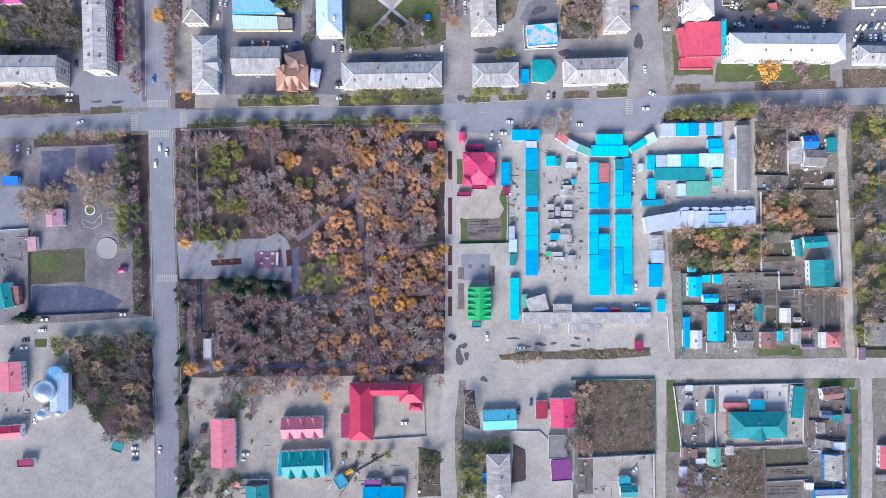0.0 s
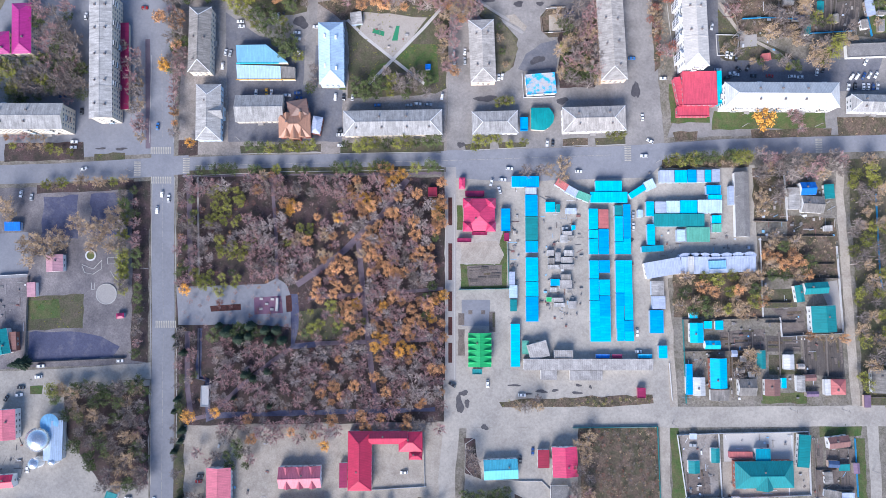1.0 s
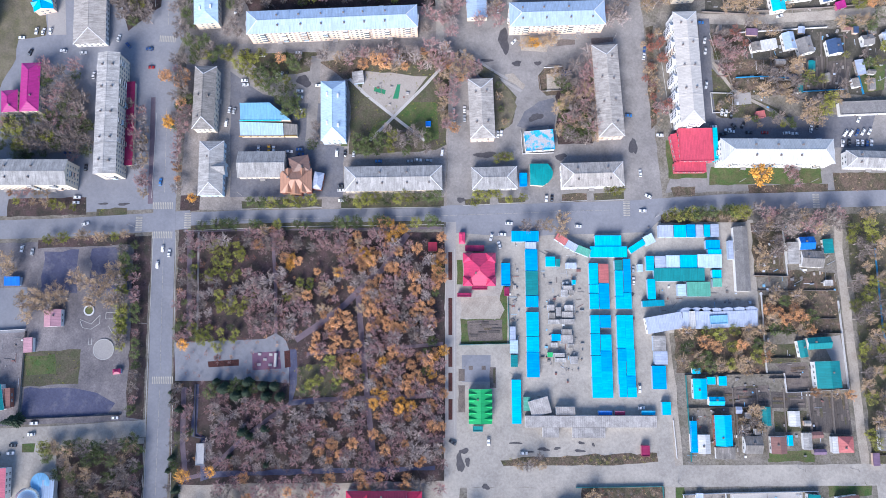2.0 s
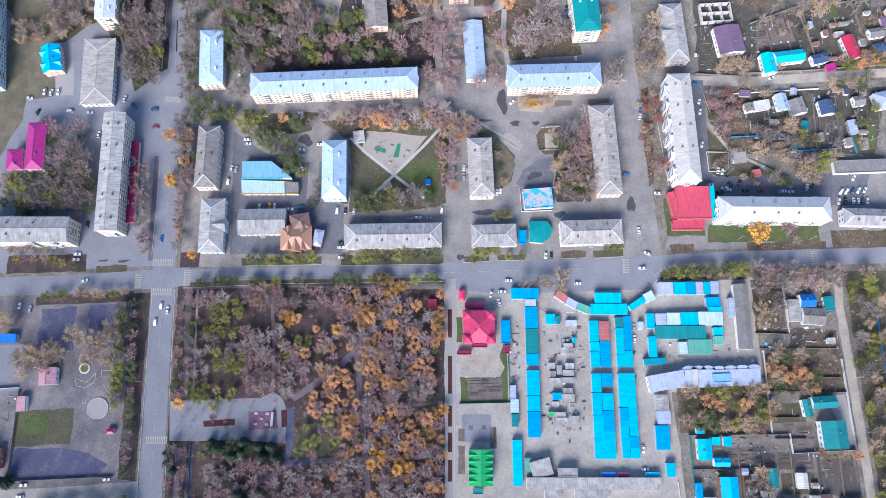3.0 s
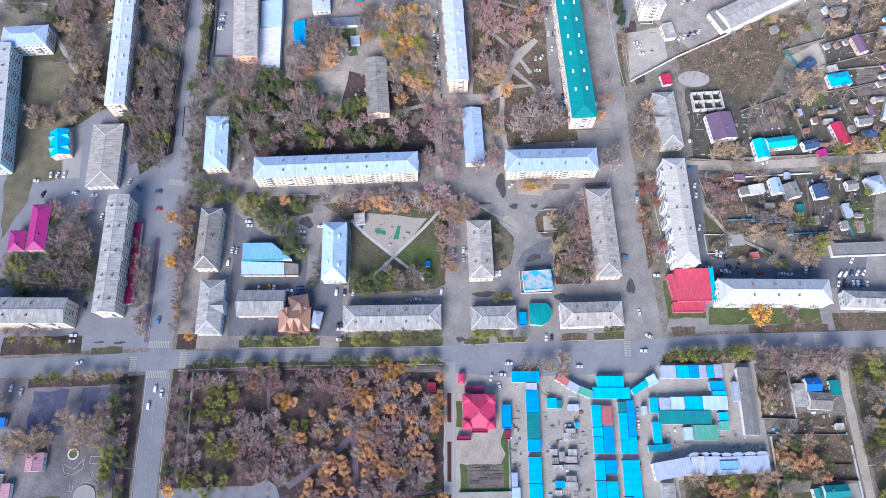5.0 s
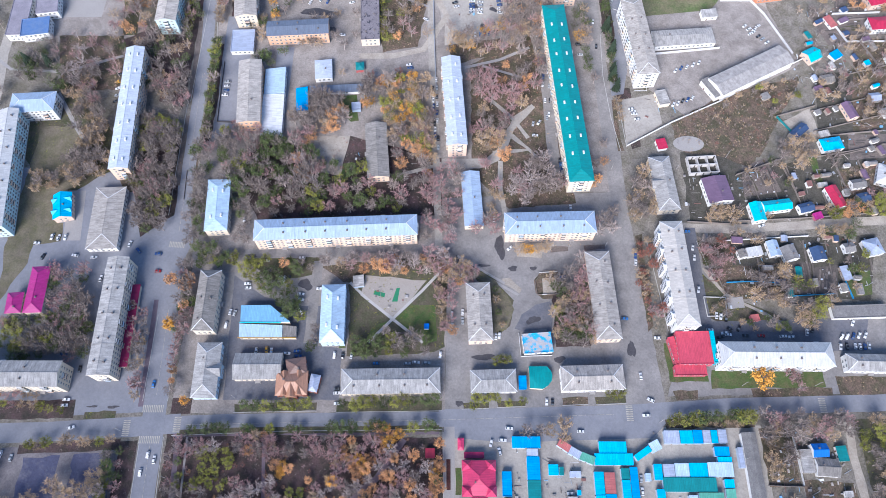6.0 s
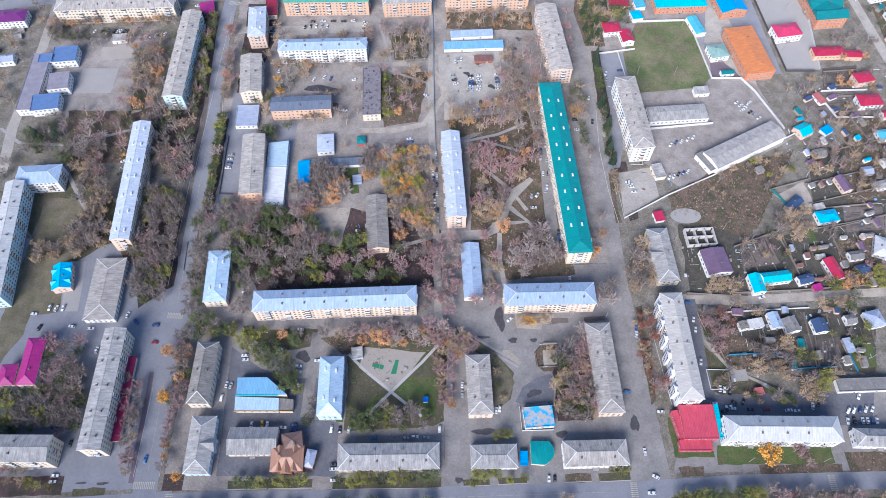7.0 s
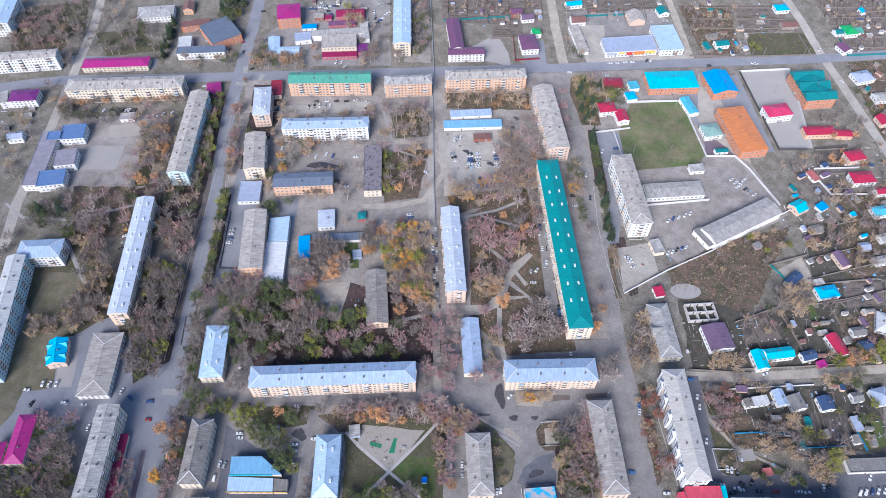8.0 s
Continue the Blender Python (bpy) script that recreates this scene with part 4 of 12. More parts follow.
patch("lawn", [(-248.1, -1.3), (-214.3, 0.7), (-214.4, -19.6), (-247.5, -21.2)], 0.025, "grass", "")
patch("verge", [(-244.7, 66.3), (-186.5, 69.6), (-186.5, 63.2), (-244.7, 60.9)], 0.025, "forest_floor", "")
patch("yard", [(-143.6, 174.0), (-126.9, 175.6), (-113.1, 155.3), (-129.5, 151.0), (-129.7, 138.0), (-138.4, 138.0)], 0.035, "asphalt_yard", "grey asphalt yard beside apartment blocks")
strip("path", [(-61.6, 350.7), (-35.3, 350.9), (-13.5, 356.8), (4.1, 389.8), (-10.0, 421.7), (-47.7, 420.1)], 5, 0.060, "dirt", "")
strip("path", [(131.2, 9.6), (133.9, -13.4), (135.2, -40.5), (136.1, -67.5)], 4.5, 0.035, "dirt", "narrow dirt lane beside the market")
strip("road", [(130.7, -74.3), (130.3, -108.1), (129.9, -155.4)], 6, 0.030, "dirt", "narrow dirt lane between plots")
strip("road", [(239.8, 87.8), (238.8, 60.8), (241.1, 6.7), (242.7, -40.6), (244.0, -67.7)], 5, 0.045, "dirt", "dirt lane along garden fences")
strip("road", [(252.8, -74.5), (253.7, -108.3), (253.3, -155.6)], 6.5, 0.020, "asphalt_dusty", "narrow dusty lane with grass verges")
patch("road", [(2.2, 87.2), (132.3, 88.7), (133.3, 79.6), (123.8, 70.5), (39.3, 67.9), (2.1, 70.7)], 0.035, "asphalt", "widened grey asphalt by the market entrance")
strip("road", [(112.8, 515.6), (109.9, 567.2), (109.4, 641.4)], 9, 0.025, "dirt", "unpaved dusty side street")
strip("road", [(231.2, 524.8), (229.3, 595.2), (226.9, 632.9)], 7, 0.025, "dirt", "unpaved dusty side street")
strip("road", [(346.2, 634.3), (352.2, 587.4), (355.0, 535.8), (360.2, 496.1), (366.1, 441.8), (373.6, 386.5)], 8.5, 0.025, "asphalt_dusty", "dusty side street with grass verges")
strip("road", [(161.2, 207.7), (192.5, 206.7), (237.7, 209.3), (322.0, 215.5)], 6.5, 0.035, "dirt", "rutted dirt lane between wooden fences")
strip("road", [(-323.0, 308.1), (-328.4, 351.6), (-328.5, 402.9), (-331.1, 460.3), (-332.9, 512.9), (-334.8, 571.3), (-342.7, 636.3)], 8, 0.030, "asphalt_dusty", "narrow dusty asphalt side street")
strip("path", [(-1.5, 193.0), (-2.9, 234.1), (-5.1, 305.0), (-8.4, 371.5), (-8.5, 456.0), (-7.1, 512.1)], 5, 0.065, "asphalt_dusty", "trodden footpath along a heating pipe")
patch("parking", [(-162.3, 277.0), (-146.0, 277.0), (-143.0, 350.0), (-155.4, 388.6), (-164.2, 388.6), (-163.8, 347.0), (-161.8, 309.0)], 0.050, "asphalt", "grey asphalt car park")
patch("parking", [(130.7, 311.1), (156.0, 316.5), (157.7, 290.9), (130.1, 271.2)], 0.055, "asphalt_dusty", "grey asphalt car park by a hostel")
patch("yard", [(272.6, 512.4), (319.1, 516.0), (308.4, 416.4), (280.0, 414.2)], 0.030, "concrete", "pale paved yard inside a white wall")
strip("path", [(-89.3, -29.9), (-69.0, -28.6), (-48.7, -28.0), (0.3, -26.0)], 2.6, 0.035, "paving", "")
strip("path", [(-89.3, -30.6), (-102.8, -40.1), (-119.8, -53.6), (-136.7, -70.4), (-153.6, -74.5)], 2.4, 0.040, "paving", "")
strip("path", [(-99.4, 9.0), (-100.3, 37.7), (-103.3, 69.8)], 2, 0.030, "paving", "")
strip("path", [(-80.8, -2.2), (-48.7, 0.4), (-28.4, 1.4), (0.0, 3.7)], 2, 0.030, "paving", "")
strip("path", [(-153.4, 70.9), (-150.8, 7.3)], 3, 0.030, "paving", "")
strip("path", [(-152.2, -21.4), (-151.5, -53.5), (-148.5, -73.8)], 3, 0.045, "paving", "")
strip("path", [(-148.0, 70.9), (-146.0, 10.7)], 1.2, 0.030, "concrete", "")
strip("path", [(4.9, 84.8), (4.6, -53.8)], 6.2, 0.040, "concrete", "pale concrete promenade beside flower beds")
strip("path", [(-156.7, 72.3), (-95.9, 73.5), (-1.2, 74.0)], 3, 0.035, "paving", "")
strip("path", [(-180.3, 156.1), (-178.4, 88.5)], 3, 0.025, "paving", "")
patch("sports_court", [(-240.6, 59.2), (-219.6, 60.5), (-219.0, 33.8), (-241.3, 33.9)], 0.030, "asphalt_blue", "cracked blue-grey asphalt sports court")
patch("sports_court", [(-211.9, 60.9), (-191.2, 62.2), (-187.9, 36.1), (-211.6, 35.2)], 0.030, "asphalt_blue", "cracked blue-grey asphalt sports court")
patch("sports_court", [(-246.1, -22.2), (-221.0, -21.5), (-203.0, -24.6), (-192.0, -30.5), (-196.0, -36.4), (-245.5, -39.0)], 0.030, "asphalt_blue", "cracked blue-grey asphalt sports court")
patch("parking", [(-278.5, 36.3), (-248.8, 37.9), (-248.1, 10.9), (-278.6, 9.2)], 0.025, "asphalt", "")
patch("verge", [(-186.5, 68.3), (-176.4, 68.9), (-175.2, -39.9), (-185.3, -38.6)], 0.035, "forest_floor", "")
patch("verge", [(-160.1, 93.6), (-148.3, 93.5), (-148.3, 84.4), (-160.1, 84.4)], 0.030, "forest_floor", "")
patch("verge", [(-122.9, 90.1), (-73.9, 91.1), (-73.9, 86.3), (-122.2, 85.1)], 0.030, "grass", "")
patch("verge", [(-62.1, 91.0), (0.5, 92.3), (0.5, 85.5), (-62.1, 85.0)], 0.030, "grass", "")
patch("verge", [(-155.0, 75.6), (0.5, 78.8), (0.5, 74.0), (-155.1, 71.6)], 0.040, "grass", "")
patch("lawn", [(137.5, 127.9), (141.9, 127.9), (141.8, 107.6), (161.8, 107.6), (161.8, 103.9), (138.1, 103.9)], 0.025, "grass_green", "mown green lawn round a red shop")
patch("lawn", [(164.5, 111.0), (232.1, 112.2), (232.1, 100.7), (162.8, 99.5)], 0.025, "grass_green", "green lawn in front of a white block")
patch("verge", [(186.4, 99.8), (235.5, 100.4), (234.8, 94.6), (187.1, 93.3)], 0.030, "weeds", "")
patch("verge", [(238.9, 107.4), (309.8, 108.0), (309.8, 95.2), (239.5, 94.6)], 0.025, "weeds", "")
patch("verge", [(139.1, 98.1), (154.3, 98.8), (153.6, 93.1), (140.8, 92.4)], 0.025, "weeds", "")
patch("verge", [(132.3, 82.9), (184.7, 85.2), (184.7, 77.1), (132.3, 75.8)], 0.040, "weeds", "")
patch("verge", [(-264.9, 91.4), (-217.6, 92.6), (-216.9, 81.8), (-264.9, 80.2)], 0.025, "forest_floor", "")
patch("lawn", [(-59.7, 166.3), (-45.7, 176.7), (4.0, 177.7), (3.9, 159.4), (2.2, 125.4), (-4.5, 122.0), (-58.0, 119.4), (-57.2, 149.2)], 0.035, "grass", "dull green lawn crossed by two paths")
patch("yard", [(10.5, 30.7), (32.5, 32.1), (36.6, 23.9), (33.8, 18.5), (10.5, 18.6)], 0.030, "dirt", "")
patch("lawn", [(8.2, 53.7), (11.6, 53.7), (11.6, 38.9), (8.2, 38.9)], 0.045, "grass_green", "")
patch("plaza", [(11.5, -3.7), (26.4, -3.8), (26.3, -20.0), (14.8, -20.0)], 0.025, "concrete", "")
patch("verge", [(33.0, -63.3), (45.9, -61.3), (123.6, -59.0), (124.3, -64.1), (106.7, -65.4), (35.7, -68.0)], 0.025, "weeds", "")
patch("parking", [(-115.3, 169.0), (-91.0, 171.3), (-82.2, 173.5), (-82.5, 159.0), (-89.0, 155.4), (-106.5, 157.1)], 0.040, "asphalt_yard", "grey asphalt car park under trees")
# The block's northern shadow is put into this dark asphalt colour.
patch("parking", [(163.7, 142.0), (268.5, 144.5), (260.5, 123.2), (168.6, 122.8)], 0.040, "asphalt_dark", "asphalt car park with parked cars, darkened for a block's shade")
strip("path", [(-51.0, 34.2), (-48.0, 3.8), (-44.7, -26.6), (-39.3, -70.6)], 3.2, 0.040, "paving", "park path of grey paving")
strip("path", [(-87.5, 5.9), (-75.7, 14.0), (-58.8, 26.8), (-45.2, 41.0), (-36.8, 47.7), (-21.5, 69.7)], 3.6, 0.045, "paving", "park path of grey paving")
patch("lawn", [(-284.2, 287.0), (-253.4, 287.0), (-248.7, 261.0), (-248.1, 239.9), (-254.3, 235.7), (-250.4, 197.0), (-267.5, 194.2), (-268.1, 181.2), (-280.1, 154.3), (-286.3, 193.0), (-284.5, 239.9)], 0.040, "lawn_worn", "worn brown-green lawn round a small church hall")
strip("road", [(4.6, -50.4), (5.3, -72.4), (1.9, -107.8), (3.8, -161.9)], 9.5, 0.045, "asphalt_dusty", "")
strip("path", [(-145.1, -19.7), (-144.8, -48.4), (-139.4, -50.1), (-138.7, -73.8), (-135.0, -71.1), (-96.1, -69.8), (-4.8, -67.3)], 2.6, 0.045, "asphalt_blue", "")
patch("verge", [(13.0, 90.9), (28.5, 91.6), (28.5, 87.8), (13.7, 87.2)], 0.040, "grass", "")
patch("verge", [(33.3, 91.6), (50.2, 92.2), (50.2, 88.8), (34.0, 88.2)], 0.040, "grass", "")
patch("verge", [(72.5, 93.9), (87.7, 94.5), (87.7, 90.1), (72.5, 89.5)], 0.035, "weeds", "")
patch("verge", [(91.8, 94.5), (110.4, 95.5), (110.4, 90.8), (92.4, 90.1)], 0.035, "grass", "")
patch("verge", [(-210.8, 85.2), (-192.2, 85.8), (-192.2, 81.5), (-210.8, 81.1)], 0.025, "grass", "")
# Dark colour stands for the white block's shade along its east side.
strip("road", [(165.3, 207.7), (164.9, 178.4), (165.0, 156.5), (166.5, 139.3)], 7, 0.045, "asphalt_dark", "narrow asphalt drive darkened for the shade of a white block")
patch("parking", [(-253.4, 234.9), (-241.5, 234.9), (-237.6, 197.4), (-248.9, 197.4)], 0.045, "concrete", "pale concrete parking strip")
strip("road", [(-79.7, 182.9), (-80.2, 162.6), (-82.1, 127.6)], 6, 0.045, "asphalt_yard", "narrow worn asphalt yard drive")
patch("lawn", [(-28.9, 144.1), (-19.8, 153.2), (-4.0, 152.4), (-2.6, 129.2), (-13.5, 127.8)], 0.040, "grass_green", "greener patch of mown lawn")
patch("lawn", [(-46.3, 130.0), (-43.0, 138.1), (-31.7, 142.6), (-36.5, 133.7)], 0.040, "grass_green", "greener patch of mown lawn")
patch("lawn", [(-63.8, 136.6), (-60.7, 136.6), (-58.8, 124.5), (-63.0, 124.5)], 0.040, "grass_green", "greener patch of mown lawn")
strip("road", [(-285.4, -50.6), (-224.6, -48.0), (-173.2, -44.7)], 9.5, 0.040, "asphalt_dusty", "")
strip("road", [(1.9, -72.3), (133.8, -72.2), (309.6, -71.2)], 12, 0.050, "asphalt_dusty", "pale dusty asphalt road between house plots")
strip("road", [(114.2, 122.6), (117.9, 174.5), (120.1, 217.8), (119.4, 280.8), (117.1, 360.6), (115.5, 429.4), (113.1, 478.8), (112.6, 513.2)], 11, 0.055, "asphalt_yard", "grey asphalt street along apartment blocks")
patch("yard", [(221.6, 437.1), (238.6, 413.9), (241.7, 407.5), (217.9, 405.4)], 0.030, "paving", "")
patch("square", [(-159.2, 4.7), (-106.1, 6.6), (-99.4, 10.0), (-93.6, 6.6), (-91.3, 0.5), (-90.6, -19.1), (-116.3, -17.4), (-157.6, -17.7)], 0.050, "asphalt", "bluish grey asphalt memorial square")
strip("path", [(-88.6, 0.5), (-87.9, -19.8), (-89.3, -30.6), (-75.8, -29.3)], 4.2, 0.055, "asphalt_blue", "")
patch("lawn", [(-247.5, -3.3), (-229.5, -2.0), (-227.9, -13.5), (-244.8, -14.5)], 0.030, "grass_green", "bright green patch of mown grass")
patch("lawn", [(143.2, 387.8), (150.1, 387.8), (152.7, 321.8), (148.0, 319.1), (145.5, 372.6)], 0.055, "grass", "")
strip("path", [(17.1, 340.0), (43.4, 347.4), (66.0, 359.1)], 2.4, 0.055, "concrete", "")
strip("path", [(30.1, 341.7), (59.8, 330.9)], 2, 0.060, "concrete", "")
strip("path", [(0.1, 258.8), (31.6, 258.9), (44.0, 270.7), (53.4, 295.2), (66.5, 305.5)], 4, 0.070, "asphalt_dusty", "")
strip("path", [(26.6, 292.5), (50.5, 280.4), (67.3, 261.5)], 2.2, 0.075, "asphalt_dusty", "")
strip("path", [(-279.0, 316.2), (-260.7, 288.2), (-246.8, 269.0)], 3, 0.045, "concrete", "pale concrete footpath over worn grass")
strip("path", [(-337.1, 351.5), (-319.0, 337.6), (-279.5, 335.1), (-240.4, 349.4), (-228.1, 352.3)], 2.4, 0.040, "concrete", "")
strip("path", [(-279.5, 335.1), (-284.2, 323.1)], 2, 0.045, "concrete", "")
strip("path", [(-50.7, 459.2), (-37.8, 408.4)], 2, 0.065, "concrete", "")
strip("path", [(-42.7, 413.6), (-9.7, 399.1)], 2, 0.070, "concrete", "")
strip("path", [(9.3, 185.3), (28.6, 172.2), (49.0, 159.6)], 1.6, 0.045, "concrete", "")
strip("path", [(169.5, 178.5), (181.1, 160.2), (205.0, 146.3), (218.4, 134.5)], 2.2, 0.050, "dirt", "")
patch("ground_cover", [(174.0 + 11 * math.cos(k * math.pi / 8), 273.6 + 6.5 * math.sin(k * math.pi / 8)) for k in range(16)], 0.046, "concrete", "pale grey gravel spread on waste ground")
strip("path", [(174.0, 273.6), (203.8, 269.3), (229.2, 274.2)], 2, 0.045, "weeds", "")
strip("path", [(-30.9, 247.2), (-7.7, 254.1), (4.0, 258.8)], 2.6, 0.075, "asphalt_dusty", "")
strip("path", [(48.5, 280.4), (61.8, 268.5), (35.8, 265.9)], 3, 0.080, "asphalt_dusty", "")
# Shade over the shop yard is painted in as dark asphalt.
patch("yard", [(-133.0, 173.0), (-112.0, 158.0), (-88.0, 152.0), (-76.0, 152.0), (-76.0, 126.0), (-61.0, 124.0), (-61.0, 92.5), (-130.0, 92.5)], 0.038, "asphalt_dark", "asphalt yard among shops, coloured dark blue for shade")
patch("parking", [(2.3, 423.2), (46.9, 428.9), (48.8, 369.0), (2.3, 361.0)], 0.058, "asphalt_dusty", "dusty car park with patched asphalt")
strip("road", [(78.1, 372.2), (77.0, 321.4), (78.0, 271.0), (79.9, 247.9)], 8, 0.056, "asphalt_yard", "worn drive with parked cars beside a teal-roofed block")
strip("path", [(-3.8, 255.6), (25.6, 255.3), (38.8, 260.9), (45.3, 273.2), (48.8, 285.3), (55.4, 293.3), (64.8, 304.5)], 4.5, 0.072, "asphalt_dusty", "pale trodden path between courtyard lawns")
strip("path", [(35.9, 310.5), (51.3, 294.3), (61.3, 278.1)], 2.6, 0.078, "asphalt_dusty", "pale trodden path between courtyard lawns")
strip("path", [(41.1, 259.0), (40.2, 238.8), (42.6, 217.4)], 3.2, 0.074, "asphalt_dusty", "pale trodden path between courtyard lawns")
patch("ground_cover", [(-74.9, 314.0), (-61.6, 315.1), (-59.1, 292.5), (-64.7, 291.5), (-72.8, 299.5)], 0.047, "grass_green", "green lawn between bare courtyard trees")
patch("yard", [(-324.1, 364.4), (-332.9, 415.8), (-324.6, 447.7), (-233.7, 451.3), (-231.6, 369.8), (-256.7, 360.8)], 0.016, "yard", "pale trodden yard of a kindergarten")
patch("lawn", [(-252.0, 431.8), (-236.8, 431.9), (-231.6, 369.8), (-242.3, 369.8)], 0.035, "grass", "dull green lawn beside a sports ground")
strip("verge", [(124.8, 311.1), (124.6, 285.8), (126.0, 267.5)], 3.6, 0.062, "weeds", "narrow brown verge between two kerbs")
patch("plaza", [(11.0, -3.0), (28.0, -3.0), (28.0, -18.5), (11.0, -18.5)], 0.044, "asphalt", "small grey plaza with tree beds")
patch("flower_bed", [(9.0, -11.0), (12.6, -11.0), (12.6, -18.0), (9.0, -18.0)], 0.052, "soil", "bare brown flower bed")
patch("flower_bed", [(8.8, -20.5), (12.8, -20.5), (12.8, -36.0), (8.8, -36.0)], 0.052, "soil", "bare brown flower bed")
patch("flower_bed", [(27.5, -10.0), (31.0, -10.0), (31.0, -22.0), (27.5, -22.0)], 0.052, "soil", "bare brown flower bed")
patch("flower_bed", [(15.0, -9.2), (17.4, -9.2), (17.4, -11.6), (15.0, -11.6)], 0.052, "soil", "small brown tree bed")
patch("flower_bed", [(22.6, -9.2), (25.0, -9.2), (25.0, -11.6), (22.6, -11.6)], 0.052, "soil", "small brown tree bed")
patch("yard", [(-162.2, 516.2), (-169.8, 559.2), (-154.7, 582.1), (-125.7, 617.5), (-52.4, 620.3), (-46.6, 518.9)], 0.022, "asphalt_yard", "dusty asphalt yard among shops")
patch("yard", [(-34.3, 523.9), (-37.5, 616.6), (-12.7, 616.9), (-10.3, 522.5)], 0.022, "yard", "trodden ground beside a long block")
patch("yard", [(74.9, 521.7), (79.3, 554.9), (96.6, 556.8), (96.7, 520.3)], 0.024, "asphalt", "small grey asphalt lot")
patch("yard", [(120.6, 530.3), (121.5, 601.5), (206.8, 609.9), (228.9, 579.1), (230.7, 529.7)], 0.018, "asphalt_yard", "worn asphalt lot round a shop")
patch("yard", [(218.8, 512.0), (269.4, 507.8), (276.3, 411.1), (242.8, 412.1), (215.4, 446.8)], 0.022, "asphalt", "grey paved ground between sports halls")
patch("yard", [(-252.0, 529.8), (-243.8, 563.6), (-199.8, 558.8), (-198.1, 520.7)], 0.022, "asphalt_yard", "grey asphalt forecourt")
patch("yard", [(-346.7, 519.2), (-341.0, 530.6), (-261.7, 526.5), (-260.6, 513.7)], 0.022, "asphalt", "grey asphalt yard strip")
strip("road", [(-405.9, 483.0), (-340.1, 495.7), (-229.8, 499.8), (-1.0, 511.4), (113.0, 517.2), (218.1, 524.6), (351.3, 532.4), (456.0, 543.4)], 12, 0.070, "asphalt", "wide grey asphalt cross road")
strip("road", [(-285.2, 72.1), (-231.1, 73.7), (-175.3, 77.0), (-153.4, 78.7)], 11.5, 0.045, "asphalt", "grey asphalt main road with faded markings")
strip("road", [(-153.4, 79.0), (-122.9, 80.3), (-1.2, 81.8)], 8, 0.050, "asphalt", "grey asphalt main road with faded markings")
strip("road", [(-1.2, 81.8), (107.0, 84.7), (174.6, 89.0), (309.8, 92.5)], 10, 0.055, "asphalt", "grey asphalt main road with faded markings")
strip("road", [(-179.4, 396.0), (-177.0, 361.0), (-175.9, 305.0), (-174.6, 255.0), (-173.5, 222.0), (-173.6, 190.0)], 9.2, 0.072, "asphalt", "straight grey asphalt town street")
strip("ground_cover", [(-180.6, 239.0), (-181.6, 279.0), (-181.6, 296.0)], 3.2, 0.060, "soil", "")
strip("ground_cover", [(-182.2, 312.0), (-183.4, 346.0), (-184.0, 366.0), (-185.0, 384.0)], 3.2, 0.060, "soil", "")
strip("road", [(-182.8, 628.3), (-182.1, 581.7), (-182.7, 506.5), (-183.4, 454.5), (-179.4, 394.0)], 11.5, 0.075, "asphalt", "straight grey asphalt town street")
patch("flower_bed", [(14.2, 17.2), (35.2, 17.9), (35.2, 5.7), (15.6, 5.0)], 0.030, "soil", "")
patch("court", [(181.2, 158.0), (191.8, 158.8), (192.0, 151.4), (181.4, 150.3)], 0.055, "concrete", "plain grey concrete pad in a yard")
strip("road", [(-173.7, 196.0), (-172.2, 156.1), (-170.5, 115.6), (-169.2, 76.7), (-168.0, 31.0), (-166.4, -19.7), (-165.5, -87.3), (-164.6, -154.9)], 13.5, 0.080, "asphalt", "straight grey asphalt town street")
patch("playground", [(-49.0, 173.0), (-9.4, 169.5), (-29.9, 142.5), (-51.4, 159.1)], 0.045, "sand", "sandy playground with green mats")
patch("flower_bed", [(-35.1, 134.4), (-19.6, 135.5), (-18.1, 128.5), (-34.3, 127.4)], 0.045, "soil", "bare dark bed under a tree")
patch("court", [(64.9, 170.9), (73.7, 171.7), (73.4, 160.4), (65.0, 159.7)], 0.040, "dirt", "worn grey court inside a low fence")
strip("path", [(-45.1, 128.2), (-30.5, 143.4), (-11.7, 162.9), (0.4, 176.9)], 1.8, 0.050, "concrete_pale", "pale concrete path across a lawn")
strip("path", [(-11.3, 128.1), (-30.5, 143.4), (-47.8, 157.4), (-58.4, 168.1)], 1.8, 0.055, "concrete_pale", "pale concrete path across a lawn")
patch("memorial_floor", [(-112.9, -1.5), (-96.7, -0.5), (-95.4, -10.7), (-112.3, -11.6)], 0.055, "purple_tiles", "purple tiled memorial platform")
patch("play_mat", [(-42.7, 162.8), (-35.6, 160.6), (-36.1, 157.8), (-43.2, 159.9)], 0.060, "green_mat", "")
patch("play_mat", [(-28.5, 164.3), (-26.4, 164.3), (-27.7, 155.0), (-31.2, 155.0)], 0.060, "green_mat", "")
patch("flower_bed", [(-94.0, -0.5), (-90.6, 0.1), (-89.9, -9.7), (-93.3, -10.3)], 0.060, "flowers_dark", "")
patch("flower_bed", [(3.1, 58.5), (5.5, 58.5), (5.5, 41.6), (3.1, 41.6)], 0.045, "flowers_dark", "dark planted flower bed with a kerb")
patch("flower_bed", [(3.1, 30.8), (5.5, 30.8), (5.4, 8.8), (3.1, 8.8)], 0.045, "flowers_dark", "dark planted flower bed with a kerb")
patch("flower_bed", [(3.0, 2.0), (5.4, 2.0), (5.4, -9.8), (3.0, -9.8)], 0.045, "flowers_dark", "dark planted flower bed with a kerb")
